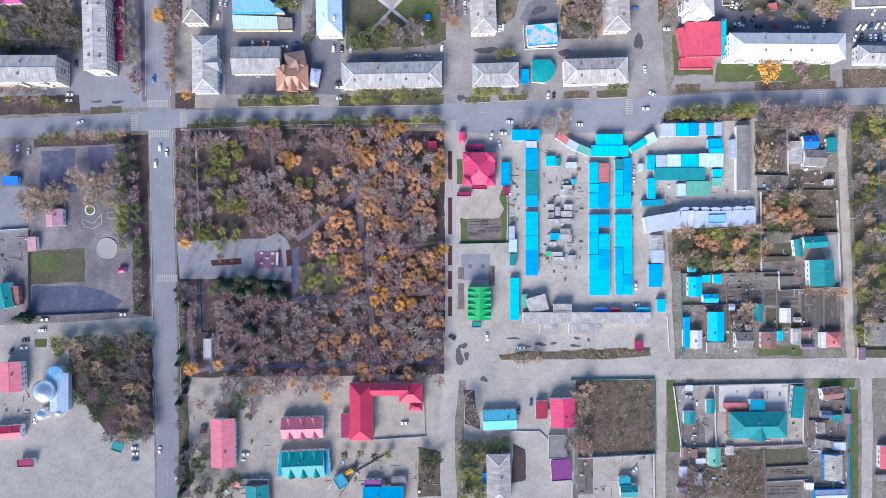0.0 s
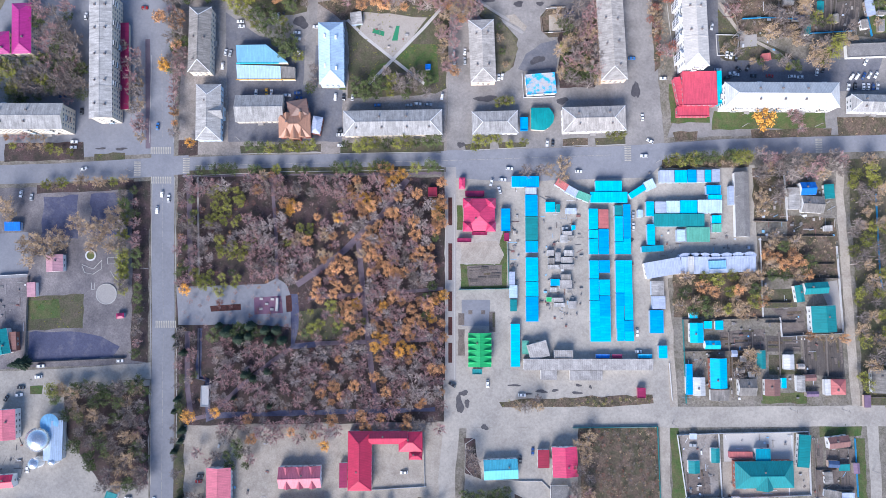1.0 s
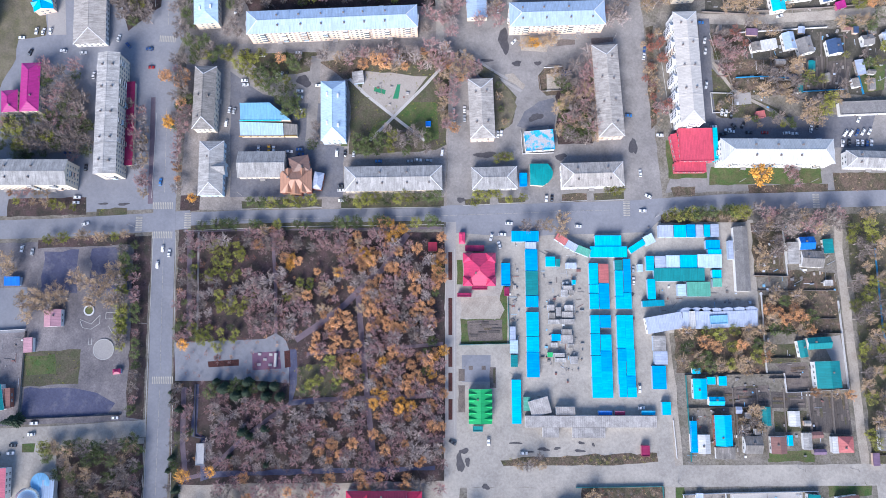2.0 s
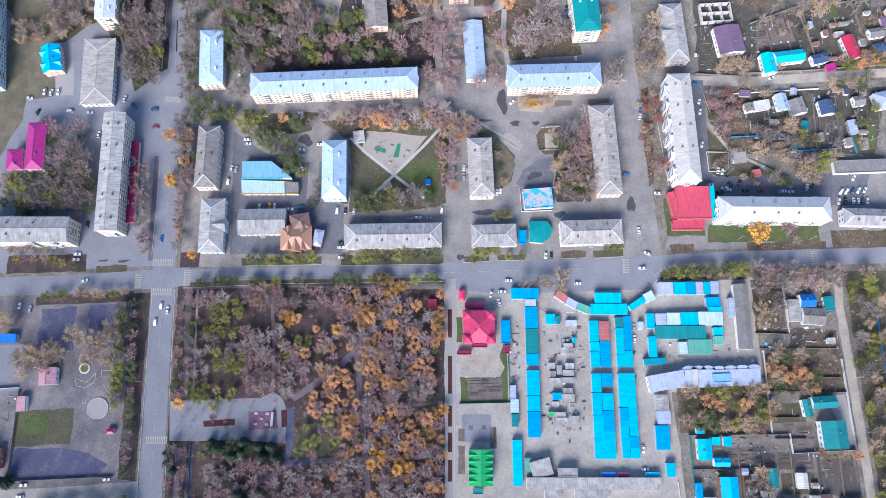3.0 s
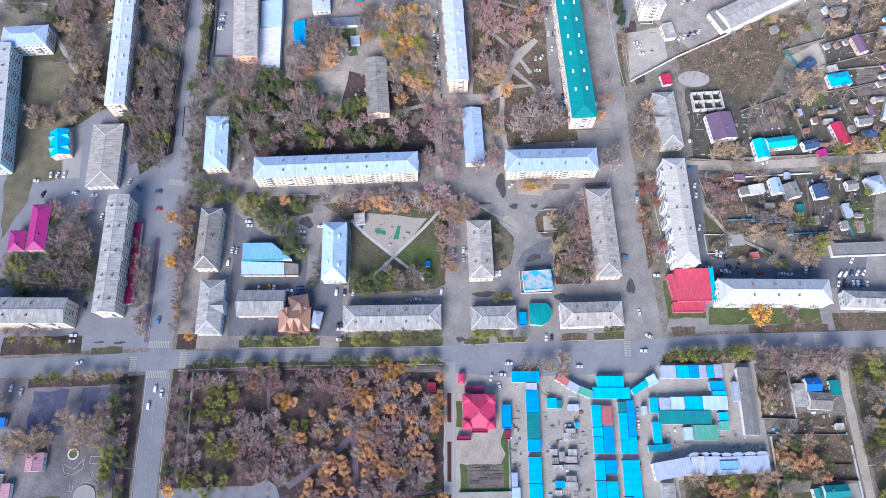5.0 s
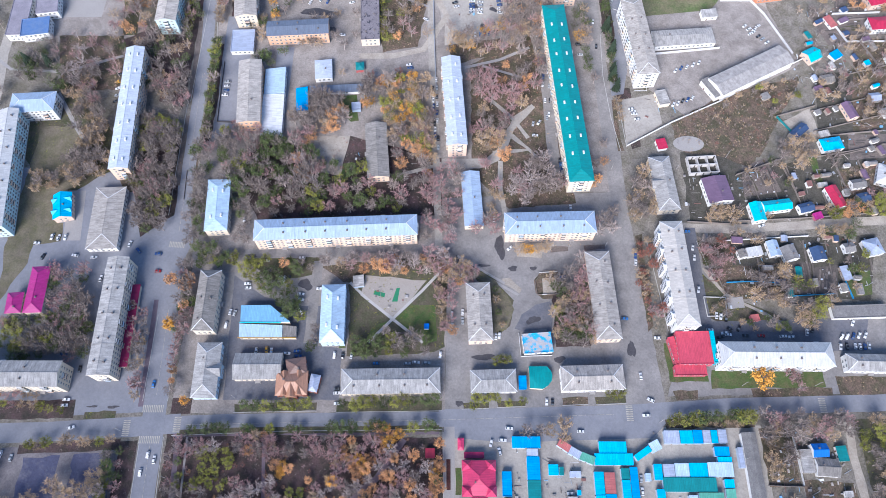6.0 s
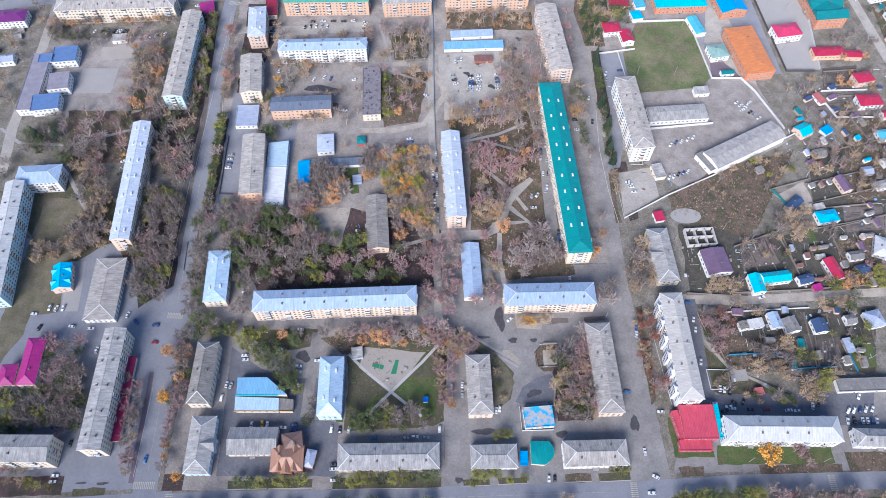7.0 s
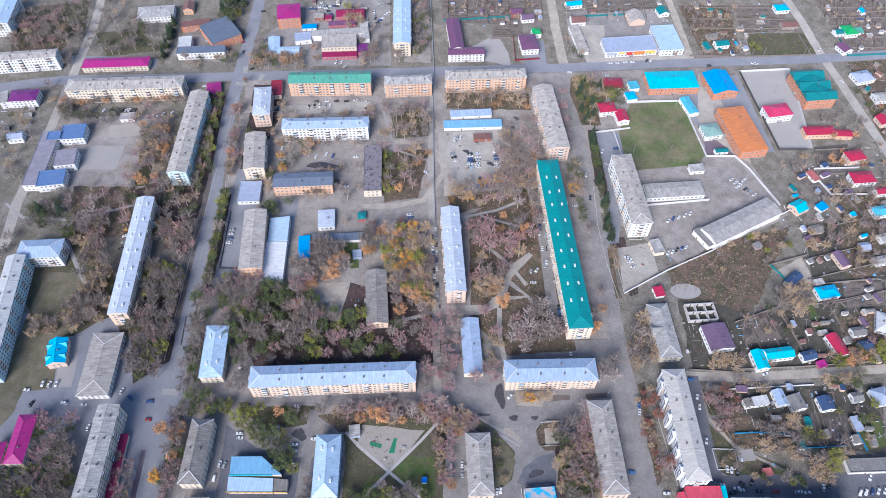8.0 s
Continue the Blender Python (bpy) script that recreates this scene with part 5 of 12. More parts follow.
patch("flower_bed", [(3.0, -13.2), (5.4, -13.2), (5.4, -24.0), (3.0, -24.0)], 0.045, "flowers_dark", "dark planted flower bed with a kerb")
patch("flower_bed", [(3.0, -28.4), (5.4, -28.4), (5.3, -40.2), (3.0, -40.2)], 0.045, "flowers_dark", "dark planted flower bed with a kerb")
patch("flower_bed", [(-139.0, -6.5), (-120.7, -5.2), (-120.4, -8.9), (-138.3, -9.9)], 0.055, "flowers_dark", "dark planted flower bed with a kerb")

# ---- buildings ----

def prism_part(name, outline, z0, z1, mat, parent, label=""):
    bm = bmesh.new()
    area = sum(outline[i - 1][0] * outline[i][1] - outline[i][0] * outline[i - 1][1] for i in range(len(outline)))
    add_prism(bm, outline if area > 0 else outline[::-1], z0, z1)
    return part(name, bm, mat, parent, label)


def blue_shop():
    """A shop under two blue roofs, its east end cut off at a slant, with a lower front range."""
    top = thing("shop", pose(0, 0, 0), "low pale shop with light blue sheet roofs and a slanting end", "shop")
    upper = [(-123.8, 139.7), (-124.7, 150.2), (-106.5, 150.5), (-93.0, 139.4)]
    front = [(-124.0, 129.9), (-124.8, 138.8), (-98.1, 137.9), (-97.5, 129.9)]
    wing = [(-97.2, 129.9), (-97.8, 137.9), (-89.4, 137.3), (-89.2, 129.9)]
    for outline, h, mat, name in ((upper, 6.0, "skyblue", "upper_roof"), (front, 4.2, "skyblue_pale", "front_roof"), (wing, 4.0, "slate_dirty", "wing_roof")):
        cx, cy = sum(p[0] for p in outline) / len(outline), sum(p[1] for p in outline) / len(outline)
        prism_part("wall", [(cx + (px - cx) * 0.97, cy + (py - cy) * 0.97) for px, py in outline], 0.0, h - 0.25, "wall_cream", top)
        prism_part(name, outline, h - 0.25, h, mat, top)
        xs, ys = [p[0] for p in outline], [p[1] for p in outline]
        FOOTPRINTS.append((cx, cy, 1.0, 0.0, (max(xs) - min(xs)) / 2, (max(ys) - min(ys)) / 2))
    x0, x1, y0 = min(p[0] for p in front), max(p[0] for p in wing), min(p[1] for p in front)
    for i in range(8):
        shared("window", WINDOW, top, pose(x0 + (i + 0.5) * (x1 - x0) / 8, y0 + 0.2, 1.1))
    bm = bmesh.new()
    add_box(bm, x0, y0 - 0.25, 3.7, x1, y0 - 0.05, 4.5)
    part("parapet", bm, "paint_y", top, "yellow sign board along the eaves")
    bm = bmesh.new()
    ys = [p[1] for p in upper]
    add_box(bm, x0 + 0.5, min(ys) - 0.35, 5.0, x0 + 26, min(ys) - 0.05, 6.2)
    part("fascia", bm, "turquoise", top, "turquoise fascia board")


blue_shop()
building("apartment_block", -201.2, 141.0, 75.5, 13.6, -88.5, 15.5, 5, "gable", 2.0, "slate", "cream", annex="maroon")
building("apartment_block", -250.9, 104.4, 57.3, 15.6, -0.1, 15.5, 5, "gable", 2.8, "slate", "cream")
building("public_building", -252.9, 159.9, 31.1, 11.8, -88.1, 8, 3, "hip", 2.8, "magenta", "cream")
building("public_building", -265.0, 151.1, 13.9, 10.1, -85.7, 7.6, 3, "hip", 2.4, "magenta", "cream")
building("apartment_block", -145.1, 152.3, 39.8, 13.5, 89.6, 10, 3, "hip", 4.1, "slate_dirty", "cream")
building("public_building", -140.1, 109.0, 33.8, 15.0, 90.5, 7, 2, "hip", 3.6, "slate", "paleblue", cross=4.2)
building("shop", -109.9, 111.5, 28.8, 16.3, 0.6, 6, 2, "gable", 3.9, "slate", "cream")
building("public_building", -88.5, 101.0, 19.0, 14.6, 1.6, 7, 2, "hip", 3.6, "terracotta", "brick", dormers=2, cross=3.4)
building("shop", -75.6, 101.5, 10.5, 6.0, 80.0, 5.4, 1, "hip", 1.4, "paleblue_roof", "brick")
building("public_building", -86.6, 111.0, 10.4, 12.0, -80.0, 7.4, 2, "hip", 2.6, "terracotta_brown", "brick")
building("apartment_block", -66.6, 143.9, 37.5, 15.0, -88.6, 10, 3, "hip", 4.5, "skyblue_pale", "paleblue")
building("apartment_block", -29.9, 102.2, 58.9, 15.3, 0.9, 8, 2, "hip", 3.2, "slate", "cream")
building("apartment_block", 23.5, 145.5, 38.0, 15.3, -88.0, 9, 3, "hip", 3.0, "slate_warm", "peach")
building("shop", 31.1, 102.7, 27.6, 13.8, 1.6, 6.5, 2, "hip", 2.2, "slate", "white")
building("kiosk", 48.8, 102.6, 8.1, 4.7, 89.9, 3, 1, "flat", 0.0, "blue", "blue")
building("apartment_block", 90.0, 104.4, 37.7, 15.1, 1.7, 8, 2, "hip", 3.2, "slate_warm", "white")
building("shop", 58.9, 126.7, 17.8, 12.6, 4.8, 4.5, 1, "flat", 0.0, "patchy_blue", "white")
building("apartment_block", 100.9, 156.9, 58.7, 16.0, -87.4, 9, 3, "hip", 3.2, "slate_warm", "peach")
building("apartment_block", 148.5, 169.2, 70.9, 14.6, -88.5, 15.5, 5, "hip", 2.8, "beige_metal", "white", gables=6)
building("shop", 153.5, 123.1, 20.6, 20.6, 0.8, 7, 2, "flat", 0.0, "red", "red_wall")
building("shop", 142.1, 121.9, 17.4, 3.9, -80.2, 5, 1, "flat", 0.0, "red", "red_wall")
building("shop", 150.3, 109.8, 19.3, 6.2, 0.4, 4, 1, "flat", 0.0, "red", "red_wall")
building("shop", 165.3, 123.7, 19.9, 2.7, 89.9, 7.2, 2, "flat", 0.0, "turquoise", "turquoise")
building("apartment_block", 199.9, 117.4, 67.7, 15.1, -0.4, 13, 4, "hip", 3.8, "white_metal", "white")
building("apartment_block", 259.7, 113.8, 31.6, 10.8, -1.6, 7, 2, "hip", 3.0, "slate", "white")
building("shed", 261.8, 147.6, 34.8, 8.3, 2.2, 4, 1, "flat", 0.0, "tar", "white")
building("public_building", 21.4, 47.2, 19.3, 18.6, 89.9, 7, 2, "hip", 3.5, "rose", "rose_wall", peaks=True)
building("kiosk", 11.4, 66.6, 7.0, 3.7, 89.9, 3, 1, "hip", 0.9, "rose", "rose_wall")
building("kiosk", 18.9, 60.3, 11.4, 3.4, -0.1, 3.4, 1, "flat", 0.0, "maroon", "rose_wall")
building("kiosk", 12.6, 32.4, 8.4, 2.3, -0.1, 3, 1, "flat", 0.0, "maroon", "rose_wall")
building("kiosk", 21.7, 36.5, 9.1, 2.0, -0.1, 3, 1, "flat", 0.0, "maroon", "rose_wall")
building("kiosk", 37.3, 44.6, 13.4, 5.4, 89.9, 3, 1, "flat", 0.0, "blue", "blue")
building("kiosk", 37.8, 34.3, 5.0, 3.0, 89.9, 3, 1, "flat", 0.0, "maroon", "rose_wall")
building("public_building", 21.4, -32.2, 19.7, 13.5, 89.9, 6, 2, "gable", 2.5, "green", "white", dormers=5)
building("kiosk", 19.9, -45.1, 5.7, 3.0, -0.1, 3.5, 1, "flat", 0.0, "teal", "white")
building("market_stall", 49.2, 67.5, 16.4, 6.4, -0.1, 3.4, 1, "shed", 0.5, "blue", "stall_wall")
building("market_stall", 52.6, 61.9, 6.4, 4.0, -0.1, 3.4, 1, "shed", 0.5, "paleblue_roof", "stall_wall")
building("market_stall", 52.7, 53.2, 12.7, 7.4, 89.9, 3.4, 1, "shed", 0.5, "blue", "stall_wall")
building("market_stall", 52.7, 39.3, 14.4, 7.4, 89.9, 3.4, 1, "shed", 0.5, "teal", "stall_wall")
building("market_stall", 52.7, 28.4, 7.4, 6.7, -0.1, 3.4, 1, "shed", 0.5, "blue", "stall_wall")
building("market_stall", 52.7, 15.0, 14.1, 7.4, 89.9, 3.4, 1, "shed", 0.5, "cyan", "stall_wall")
building("market_stall", 52.7, 3.3, 8.7, 7.4, 89.9, 3.4, 1, "shed", 0.5, "cyan", "stall_wall")
building("market_stall", 52.6, -8.6, 14.4, 7.4, 89.9, 3.4, 1, "shed", 0.5, "blue", "stall_wall")
building("market_stall", 98.9, 64.7, 15.8, 6.4, -0.1, 3.4, 1, "shed", 0.5, "cyan", "stall_wall")
building("market_stall", 99.0, 58.0, 22.1, 6.4, -0.1, 3.4, 1, "shed", 0.5, "cyan", "stall_wall")
building("market_stall", 89.6, 45.0, 12.4, 5.4, 89.9, 3.4, 1, "shed", 0.5, "cyan", "stall_wall")
building("market_stall", 95.6, 45.1, 11.4, 6.0, 89.9, 3.4, 1, "shed", 0.5, "redpale", "stall_wall")
building("market_stall", 89.6, 35.9, 5.4, 5.0, -0.1, 3.4, 1, "shed", 0.5, "cyan", "stall_wall")
building("market_stall", 89.6, 28.5, 9.1, 5.4, 89.9, 3.4, 1, "shed", 0.5, "cyan", "stall_wall")
building("market_stall", 95.6, 31.5, 15.1, 6.0, 89.9, 3.4, 1, "shed", 0.5, "blue", "stall_wall")
building("market_stall", 89.6, 14.9, 10.7, 5.4, 89.9, 3.4, 1, "shed", 0.5, "cyan", "stall_wall")
building("market_stall", 95.8, 16.6, 7.4, 6.4, 89.9, 3.4, 1, "shed", 0.5, "blue", "stall_wall")
building("market_stall", 89.5, 3.0, 12.4, 5.4, 89.9, 3.4, 1, "shed", 0.5, "cyan", "stall_wall")
building("market_stall", 95.7, 4.2, 9.4, 6.4, 89.9, 3.4, 1, "shed", 0.5, "cyan", "stall_wall")
building("market_stall", 89.7, -9.7, 12.4, 5.7, 89.9, 3.4, 1, "shed", 0.5, "cyan", "stall_wall")
building("market_stall", 95.7, -6.7, 11.7, 6.4, 89.9, 3.4, 1, "shed", 0.5, "blue", "stall_wall")
building("market_stall", 89.7, -21.8, 11.7, 5.7, 89.9, 3.4, 1, "shed", 0.5, "cyan", "stall_wall")
building("market_stall", 95.7, -20.1, 15.1, 6.4, 89.9, 3.4, 1, "shed", 0.5, "cyan", "stall_wall")
building("market_stall", 104.7, 50.1, 6.0, 4.7, 89.9, 3.4, 1, "shed", 0.5, "teal", "stall_wall")
building("market_stall", 109.6, 43.7, 20.1, 4.4, 89.9, 3.4, 1, "shed", 0.5, "blue", "stall_wall")
building("market_stall", 104.7, 39.2, 15.1, 4.7, 89.9, 3.4, 1, "shed", 0.5, "cyan", "stall_wall")
building("market_stall", 104.8, 27.7, 7.4, 5.0, 89.9, 3.4, 1, "shed", 0.5, "cyan", "stall_wall")
building("market_stall", 109.5, 28.7, 9.4, 4.4, 89.9, 3.4, 1, "shed", 0.5, "cyan", "stall_wall")
building("market_stall", 104.8, 10.7, 19.1, 5.0, 89.9, 3.4, 1, "shed", 0.5, "cyan", "stall_wall")
building("market_stall", 109.7, 10.2, 20.1, 4.7, 89.9, 3.4, 1, "shed", 0.5, "cyan", "stall_wall")
building("market_stall", 104.8, -2.9, 7.4, 5.0, 89.9, 3.4, 1, "shed", 0.5, "blue", "stall_wall")
building("market_stall", 109.8, -7.4, 15.1, 5.0, 89.9, 3.4, 1, "shed", 0.5, "cyan", "stall_wall")
building("market_stall", 104.6, -13.3, 13.4, 4.7, 89.9, 3.4, 1, "shed", 0.5, "cyan", "stall_wall")
building("market_stall", 109.6, -18.5, 6.4, 5.4, 89.9, 3.4, 1, "shed", 0.5, "blue", "stall_wall")
building("market_stall", 104.8, -23.6, 7.4, 4.4, 89.9, 3.4, 1, "shed", 0.5, "cyan", "stall_wall")
building("market_stall", 109.9, -24.5, 5.7, 5.4, 89.9, 3.4, 1, "shed", 0.5, "cyan", "stall_wall")
building("market_stall", 133.9, 70.5, 8.7, 7.4, -0.1, 3.4, 1, "shed", 0.5, "paleblue_roof", "stall_wall")
building("market_stall", 142.3, 70.5, 7.4, 7.4, -0.1, 3.4, 1, "shed", 0.5, "cyan", "stall_wall")
building("market_stall", 149.0, 70.7, 7.7, 5.4, 89.9, 3.4, 1, "shed", 0.5, "blue", "stall_wall")
building("market_stall", 154.2, 70.8, 7.4, 4.4, 89.9, 3.4, 1, "shed", 0.5, "paleblue_roof", "stall_wall")
building("market_stall", 158.6, 70.8, 7.4, 3.7, 89.9, 3.4, 1, "shed", 0.5, "cyan", "stall_wall")
building("market_stall", 163.3, 71.0, 7.7, 5.0, 89.9, 3.4, 1, "shed", 0.5, "paleblue_roof", "stall_wall")
building("market_stall", 161.6, 62.4, 8.4, 5.4, -0.1, 3.4, 1, "shed", 0.5, "blue", "stall_wall")
building("market_stall", 162.4, 57.4, 8.0, 4.0, -0.1, 3.4, 1, "shed", 0.5, "cyan", "stall_wall")
building("market_stall", 129.7, 51.9, 7.0, 6.4, 89.9, 3.4, 1, "shed", 0.5, "paleblue_roof", "stall_wall")
building("market_stall", 137.2, 52.1, 8.0, 7.4, -0.1, 3.4, 1, "shed", 0.5, "skyblue_pale", "stall_wall")
building("market_stall", 146.6, 52.2, 10.1, 7.7, -0.1, 3.4, 1, "shed", 0.5, "cyan", "stall_wall")
building("market_stall", 159.2, 52.4, 14.4, 8.0, -0.1, 3.4, 1, "shed", 0.5, "skyblue_pale", "stall_wall")
building("market_stall", 140.6, 44.2, 30.2, 7.7, -0.1, 3.4, 1, "shed", 0.5, "teal", "stall_wall")
building("market_stall", 151.8, 35.6, 13.7, 8.7, -0.1, 3.4, 1, "shed", 0.5, "green_pale", "stall_wall")
building("market_stall", 123.5, 51.1, 8.7, 4.7, 89.9, 3.4, 1, "shed", 0.5, "cyan", "stall_wall")
building("market_stall", 123.8, 35.7, 12.1, 4.7, 89.9, 3.4, 1, "shed", 0.5, "cyan", "stall_wall")
building("market_stall", 163.0, 44.7, 5.4, 4.7, -0.1, 3.4, 1, "shed", 0.5, "cyan", "stall_wall")
building("market_stall", 163.0, 39.5, 5.4, 5.0, -0.1, 3.4, 1, "shed", 0.5, "green_pale", "stall_wall")
building("market_stall", 141.7, 35.1, 7.0, 5.0, 89.9, 3.4, 1, "shed", 0.5, "skyblue_pale", "stall_wall")
building("market_stall", 126.1, -16.0, 13.4, 8.0, 89.9, 3.4, 1, "shed", 0.5, "blue", "stall_wall")
building("market_stall", 129.5, -33.7, 7.4, 5.0, 89.9, 3.4, 1, "shed", 0.5, "cyan", "stall_wall")
building("market_stall", 42.5, -29.7, 25.1, 5.4, 89.9, 3.4, 1, "shed", 0.5, "cyan", "stall_wall")
building("market_stall", 117.6, 48.3, 4.4, 3.0, 89.9, 3.4, 1, "shed", 0.5, "skyblue_pale", "stall_wall")
building("market_stall", 127.1, 3.8, 8.7, 7.4, 89.9, 3.4, 1, "shed", 0.5, "slate", "stall_wall")
building("market_stall", 127.6, -4.7, 7.7, 7.7, 89.9, 3.4, 1, "shed", 0.5, "paleblue_roof", "stall_wall")
building("market_stall", 172.3, 59.1, 11.4, 3.0, 89.9, 3.4, 1, "shed", 0.5, "paleblue_roof", "stall_wall")
building("market_stall", 40.9, 9.8, 7.7, 3.4, 89.9, 3.4, 1, "shed", 0.5, "paleblue_roof", "stall_wall")
building("market_stall", 41.6, 1.8, 7.7, 4.7, 89.9, 3.4, 1, "shed", 0.5, "skyblue_pale", "stall_wall")
building("market_stall", 41.6, -6.3, 7.0, 4.0, 89.9, 3.4, 1, "shed", 0.5, "teal", "stall_wall")
building("market_stall", 64.1, 52.3, 6.0, 5.7, 89.9, 2.6, 1, "shed", 0.3, "cyan", "stall_wall")
building("market_stall", 68.6, 51.6, 4.7, 2.7, 89.9, 2.6, 1, "shed", 0.3, "teal", "stall_wall")
building("market_stall", 76.5, 49.9, 6.4, 3.4, -0.1, 2.6, 1, "shed", 0.3, "paleblue_roof", "stall_wall")
building("market_stall", 74.1, 36.5, 5.7, 2.7, -0.1, 2.6, 1, "shed", 0.3, "felt_pale", "stall_wall")
building("market_stall", 72.3, 33.3, 4.4, 4.0, 89.9, 2.6, 1, "shed", 0.3, "slate", "stall_wall")
building("market_stall", 76.2, 33.6, 3.0, 3.0, -0.1, 2.6, 1, "shed", 0.3, "slate_dirty", "stall_wall")
building("market_stall", 63.9, 24.8, 4.0, 3.4, -0.1, 2.6, 1, "shed", 0.3, "felt_pale", "stall_wall")
building("market_stall", 68.4, 22.4, 5.4, 3.0, 89.9, 2.6, 1, "shed", 0.3, "felt_pale", "stall_wall")
building("market_stall", 74.5, 24.7, 5.0, 3.4, -0.1, 2.6, 1, "shed", 0.3, "slate", "stall_wall")
building("market_stall", 64.4, 20.1, 3.7, 3.4, -0.1, 2.6, 1, "shed", 0.3, "slate_dirty", "stall_wall")
building("market_stall", 73.6, 20.7, 6.7, 3.4, -0.1, 2.6, 1, "shed", 0.3, "felt_pale", "stall_wall")
building("market_stall", 65.7, 16.4, 6.4, 2.7, -0.1, 2.6, 1, "shed", 0.3, "slate", "stall_wall")
building("market_stall", 73.4, 16.5, 8.4, 3.0, -0.1, 2.6, 1, "shed", 0.3, "felt_pale", "stall_wall")
building("market_stall", 72.9, 10.3, 6.0, 3.4, -0.1, 2.6, 1, "shed", 0.3, "slate_dirty", "stall_wall")
building("market_stall", 66.5, 7.3, 5.4, 4.0, -0.1, 2.6, 1, "shed", 0.3, "blue", "stall_wall")
building("market_stall", 72.9, 6.1, 7.4, 5.0, -0.1, 2.6, 1, "shed", 0.3, "felt_pale", "stall_wall")
building("market_stall", 65.4, 2.9, 3.7, 2.7, -0.1, 2.6, 1, "shed", 0.3, "slate", "stall_wall")
building("market_stall", 75.3, 2.4, 3.4, 2.4, -0.1, 2.6, 1, "shed", 0.3, "slate_dirty", "stall_wall")
building("market_stall", 62.7, -2.8, 3.0, 2.7, -0.1, 2.6, 1, "shed", 0.3, "green", "stall_wall")
building("market_stall", 67.9, -3.0, 6.7, 2.4, -0.1, 2.6, 1, "shed", 0.3, "felt_pale", "stall_wall")
building("market_stall", 69.0, -6.0, 6.4, 2.4, -0.1, 2.6, 1, "shed", 0.3, "slate", "stall_wall")
building("market_stall", 76.8, -6.0, 4.4, 4.4, 89.9, 2.6, 1, "shed", 0.3, "felt_pale", "stall_wall")
building("market_stall", 77.8, 39.9, 2.7, 2.4, 89.9, 2.6, 1, "shed", 0.3, "cyan", "stall_wall")
building("market_stall", 70.9, 65.6, 7.5, 4.2, -33.8, 4, 1, "shed", 0.4, "redpale", "stall_wall")
building("market_stall", 76.9, 61.6, 6.8, 4.4, -29.6, 4, 1, "shed", 0.4, "paleblue_roof", "stall_wall")
building("market_stall", 83.8, 58.5, 8.4, 4.5, -21.9, 4, 1, "shed", 0.4, "green_pale", "stall_wall")
building("market_stall", 115.9, 61.3, 10.5, 3.7, 32.6, 4, 1, "shed", 0.4, "cyan", "stall_wall")
building("market_stall", 123.5, 65.4, 6.0, 5.8, 26.5, 4, 1, "shed", 0.4, "skyblue_pale", "stall_wall")
building("shed", 178.3, 53.6, 38.8, 8.5, 89.9, 4, 1, "gable", 2.1, "tar", "white")
building("shop", 130.1, 15.7, 21.4, 9.6, 9.8, 5, 1, "shed", 1.1, "paleblue_roof", "white")
building("shop", 149.0, 17.2, 16.7, 10.2, 0.5, 5, 1, "shed", 1.2, "paleblue_roof", "white", bays=3)
building("shop", 161.5, 17.4, 10.3, 5.0, 2.3, 6.4, 1, "flat", 0.0, "skyblue", "white")
building("shop", 146.0, 17.2, 3.4, 10.4, 0.5, 6.5, 1, "flat", 0.0, "white_metal", "white")
building("market_stall", 124.5, 27.2, 13.0, 3.6, 3.0, 3.4, 1, "shed", 0.4, "bluegreen", "stall_wall")
building("shop", 171.1, 17.8, 27.4, 9.5, 2.3, 5, 1, "shed", 1.1, "paleblue_roof", "white", bays=4)
building("shed", 85.2, -41.0, 76.0, 6.7, -0.1, 4, 1, "shed", 0.8, "felt_pale", "white")
building("shed", 55.9, -32.7, 11.8, 9.5, 15.5, 4, 1, "shed", 1.1, "felt_pale", "white")
building("shed", 70.7, -34.9, 11.0, 4.7, -0.1, 4.4, 1, "flat", 0.0, "felt_pale", "white")
building("shed", 62.0, -47.2, 9.5, 5.6, -0.1, 3.4, 1, "shed", 0.4, "felt_pale", "white")
building("shed", 84.0, -47.4, 19.0, 5.8, -0.1, 3.4, 1, "shed", 0.4, "felt_pale", "white")
building("market_stall", 94.0, -36.2, 8.0, 2.4, -0.1, 2.8, 1, "shed", 0.3, "royal", "stall_wall")
building("market_stall", 102.5, -36.3, 6.0, 2.4, -0.1, 2.8, 1, "shed", 0.3, "maroon", "stall_wall")
building("market_stall", 119.0, -36.2, 8.0, 2.4, -0.1, 2.8, 1, "shed", 0.3, "cyan", "stall_wall")
building("market_stall", 48.6, -31.0, 8.0, 4.0, 89.9, 3.0, 1, "shed", 0.4, "green_pale", "stall_wall")
building("kiosk", 116.4, -57.6, 6.0, 4.7, 89.9, 3, 1, "flat", 0.0, "maroon", "rose_wall")
building("house", 149.3, -22.5, 11.7, 8.0, 89.9, 4, 1, "gable", 1.9, "cyan", "white")
building("shed", 156.4, -17.9, 4.7, 4.4, -0.1, 3, 1, "shed", 0.5, "cyan", "white")
building("shed", 163.1, -18.1, 5.4, 4.7, 89.9, 3, 1, "shed", 0.5, "cyan", "white")
building("house", 158.7, -29.6, 9.1, 5.0, -0.1, 3.5, 1, "gable", 1.2, "cyan", "white")
building("shed", 148.0, -12.3, 4.7, 3.4, -0.1, 3, 1, "shed", 0.4, "cyan", "white")
building("house", 161.4, -46.1, 17.4, 9.9, 89.9, 4.5, 1, "gable", 2.4, "cyan", "brick")
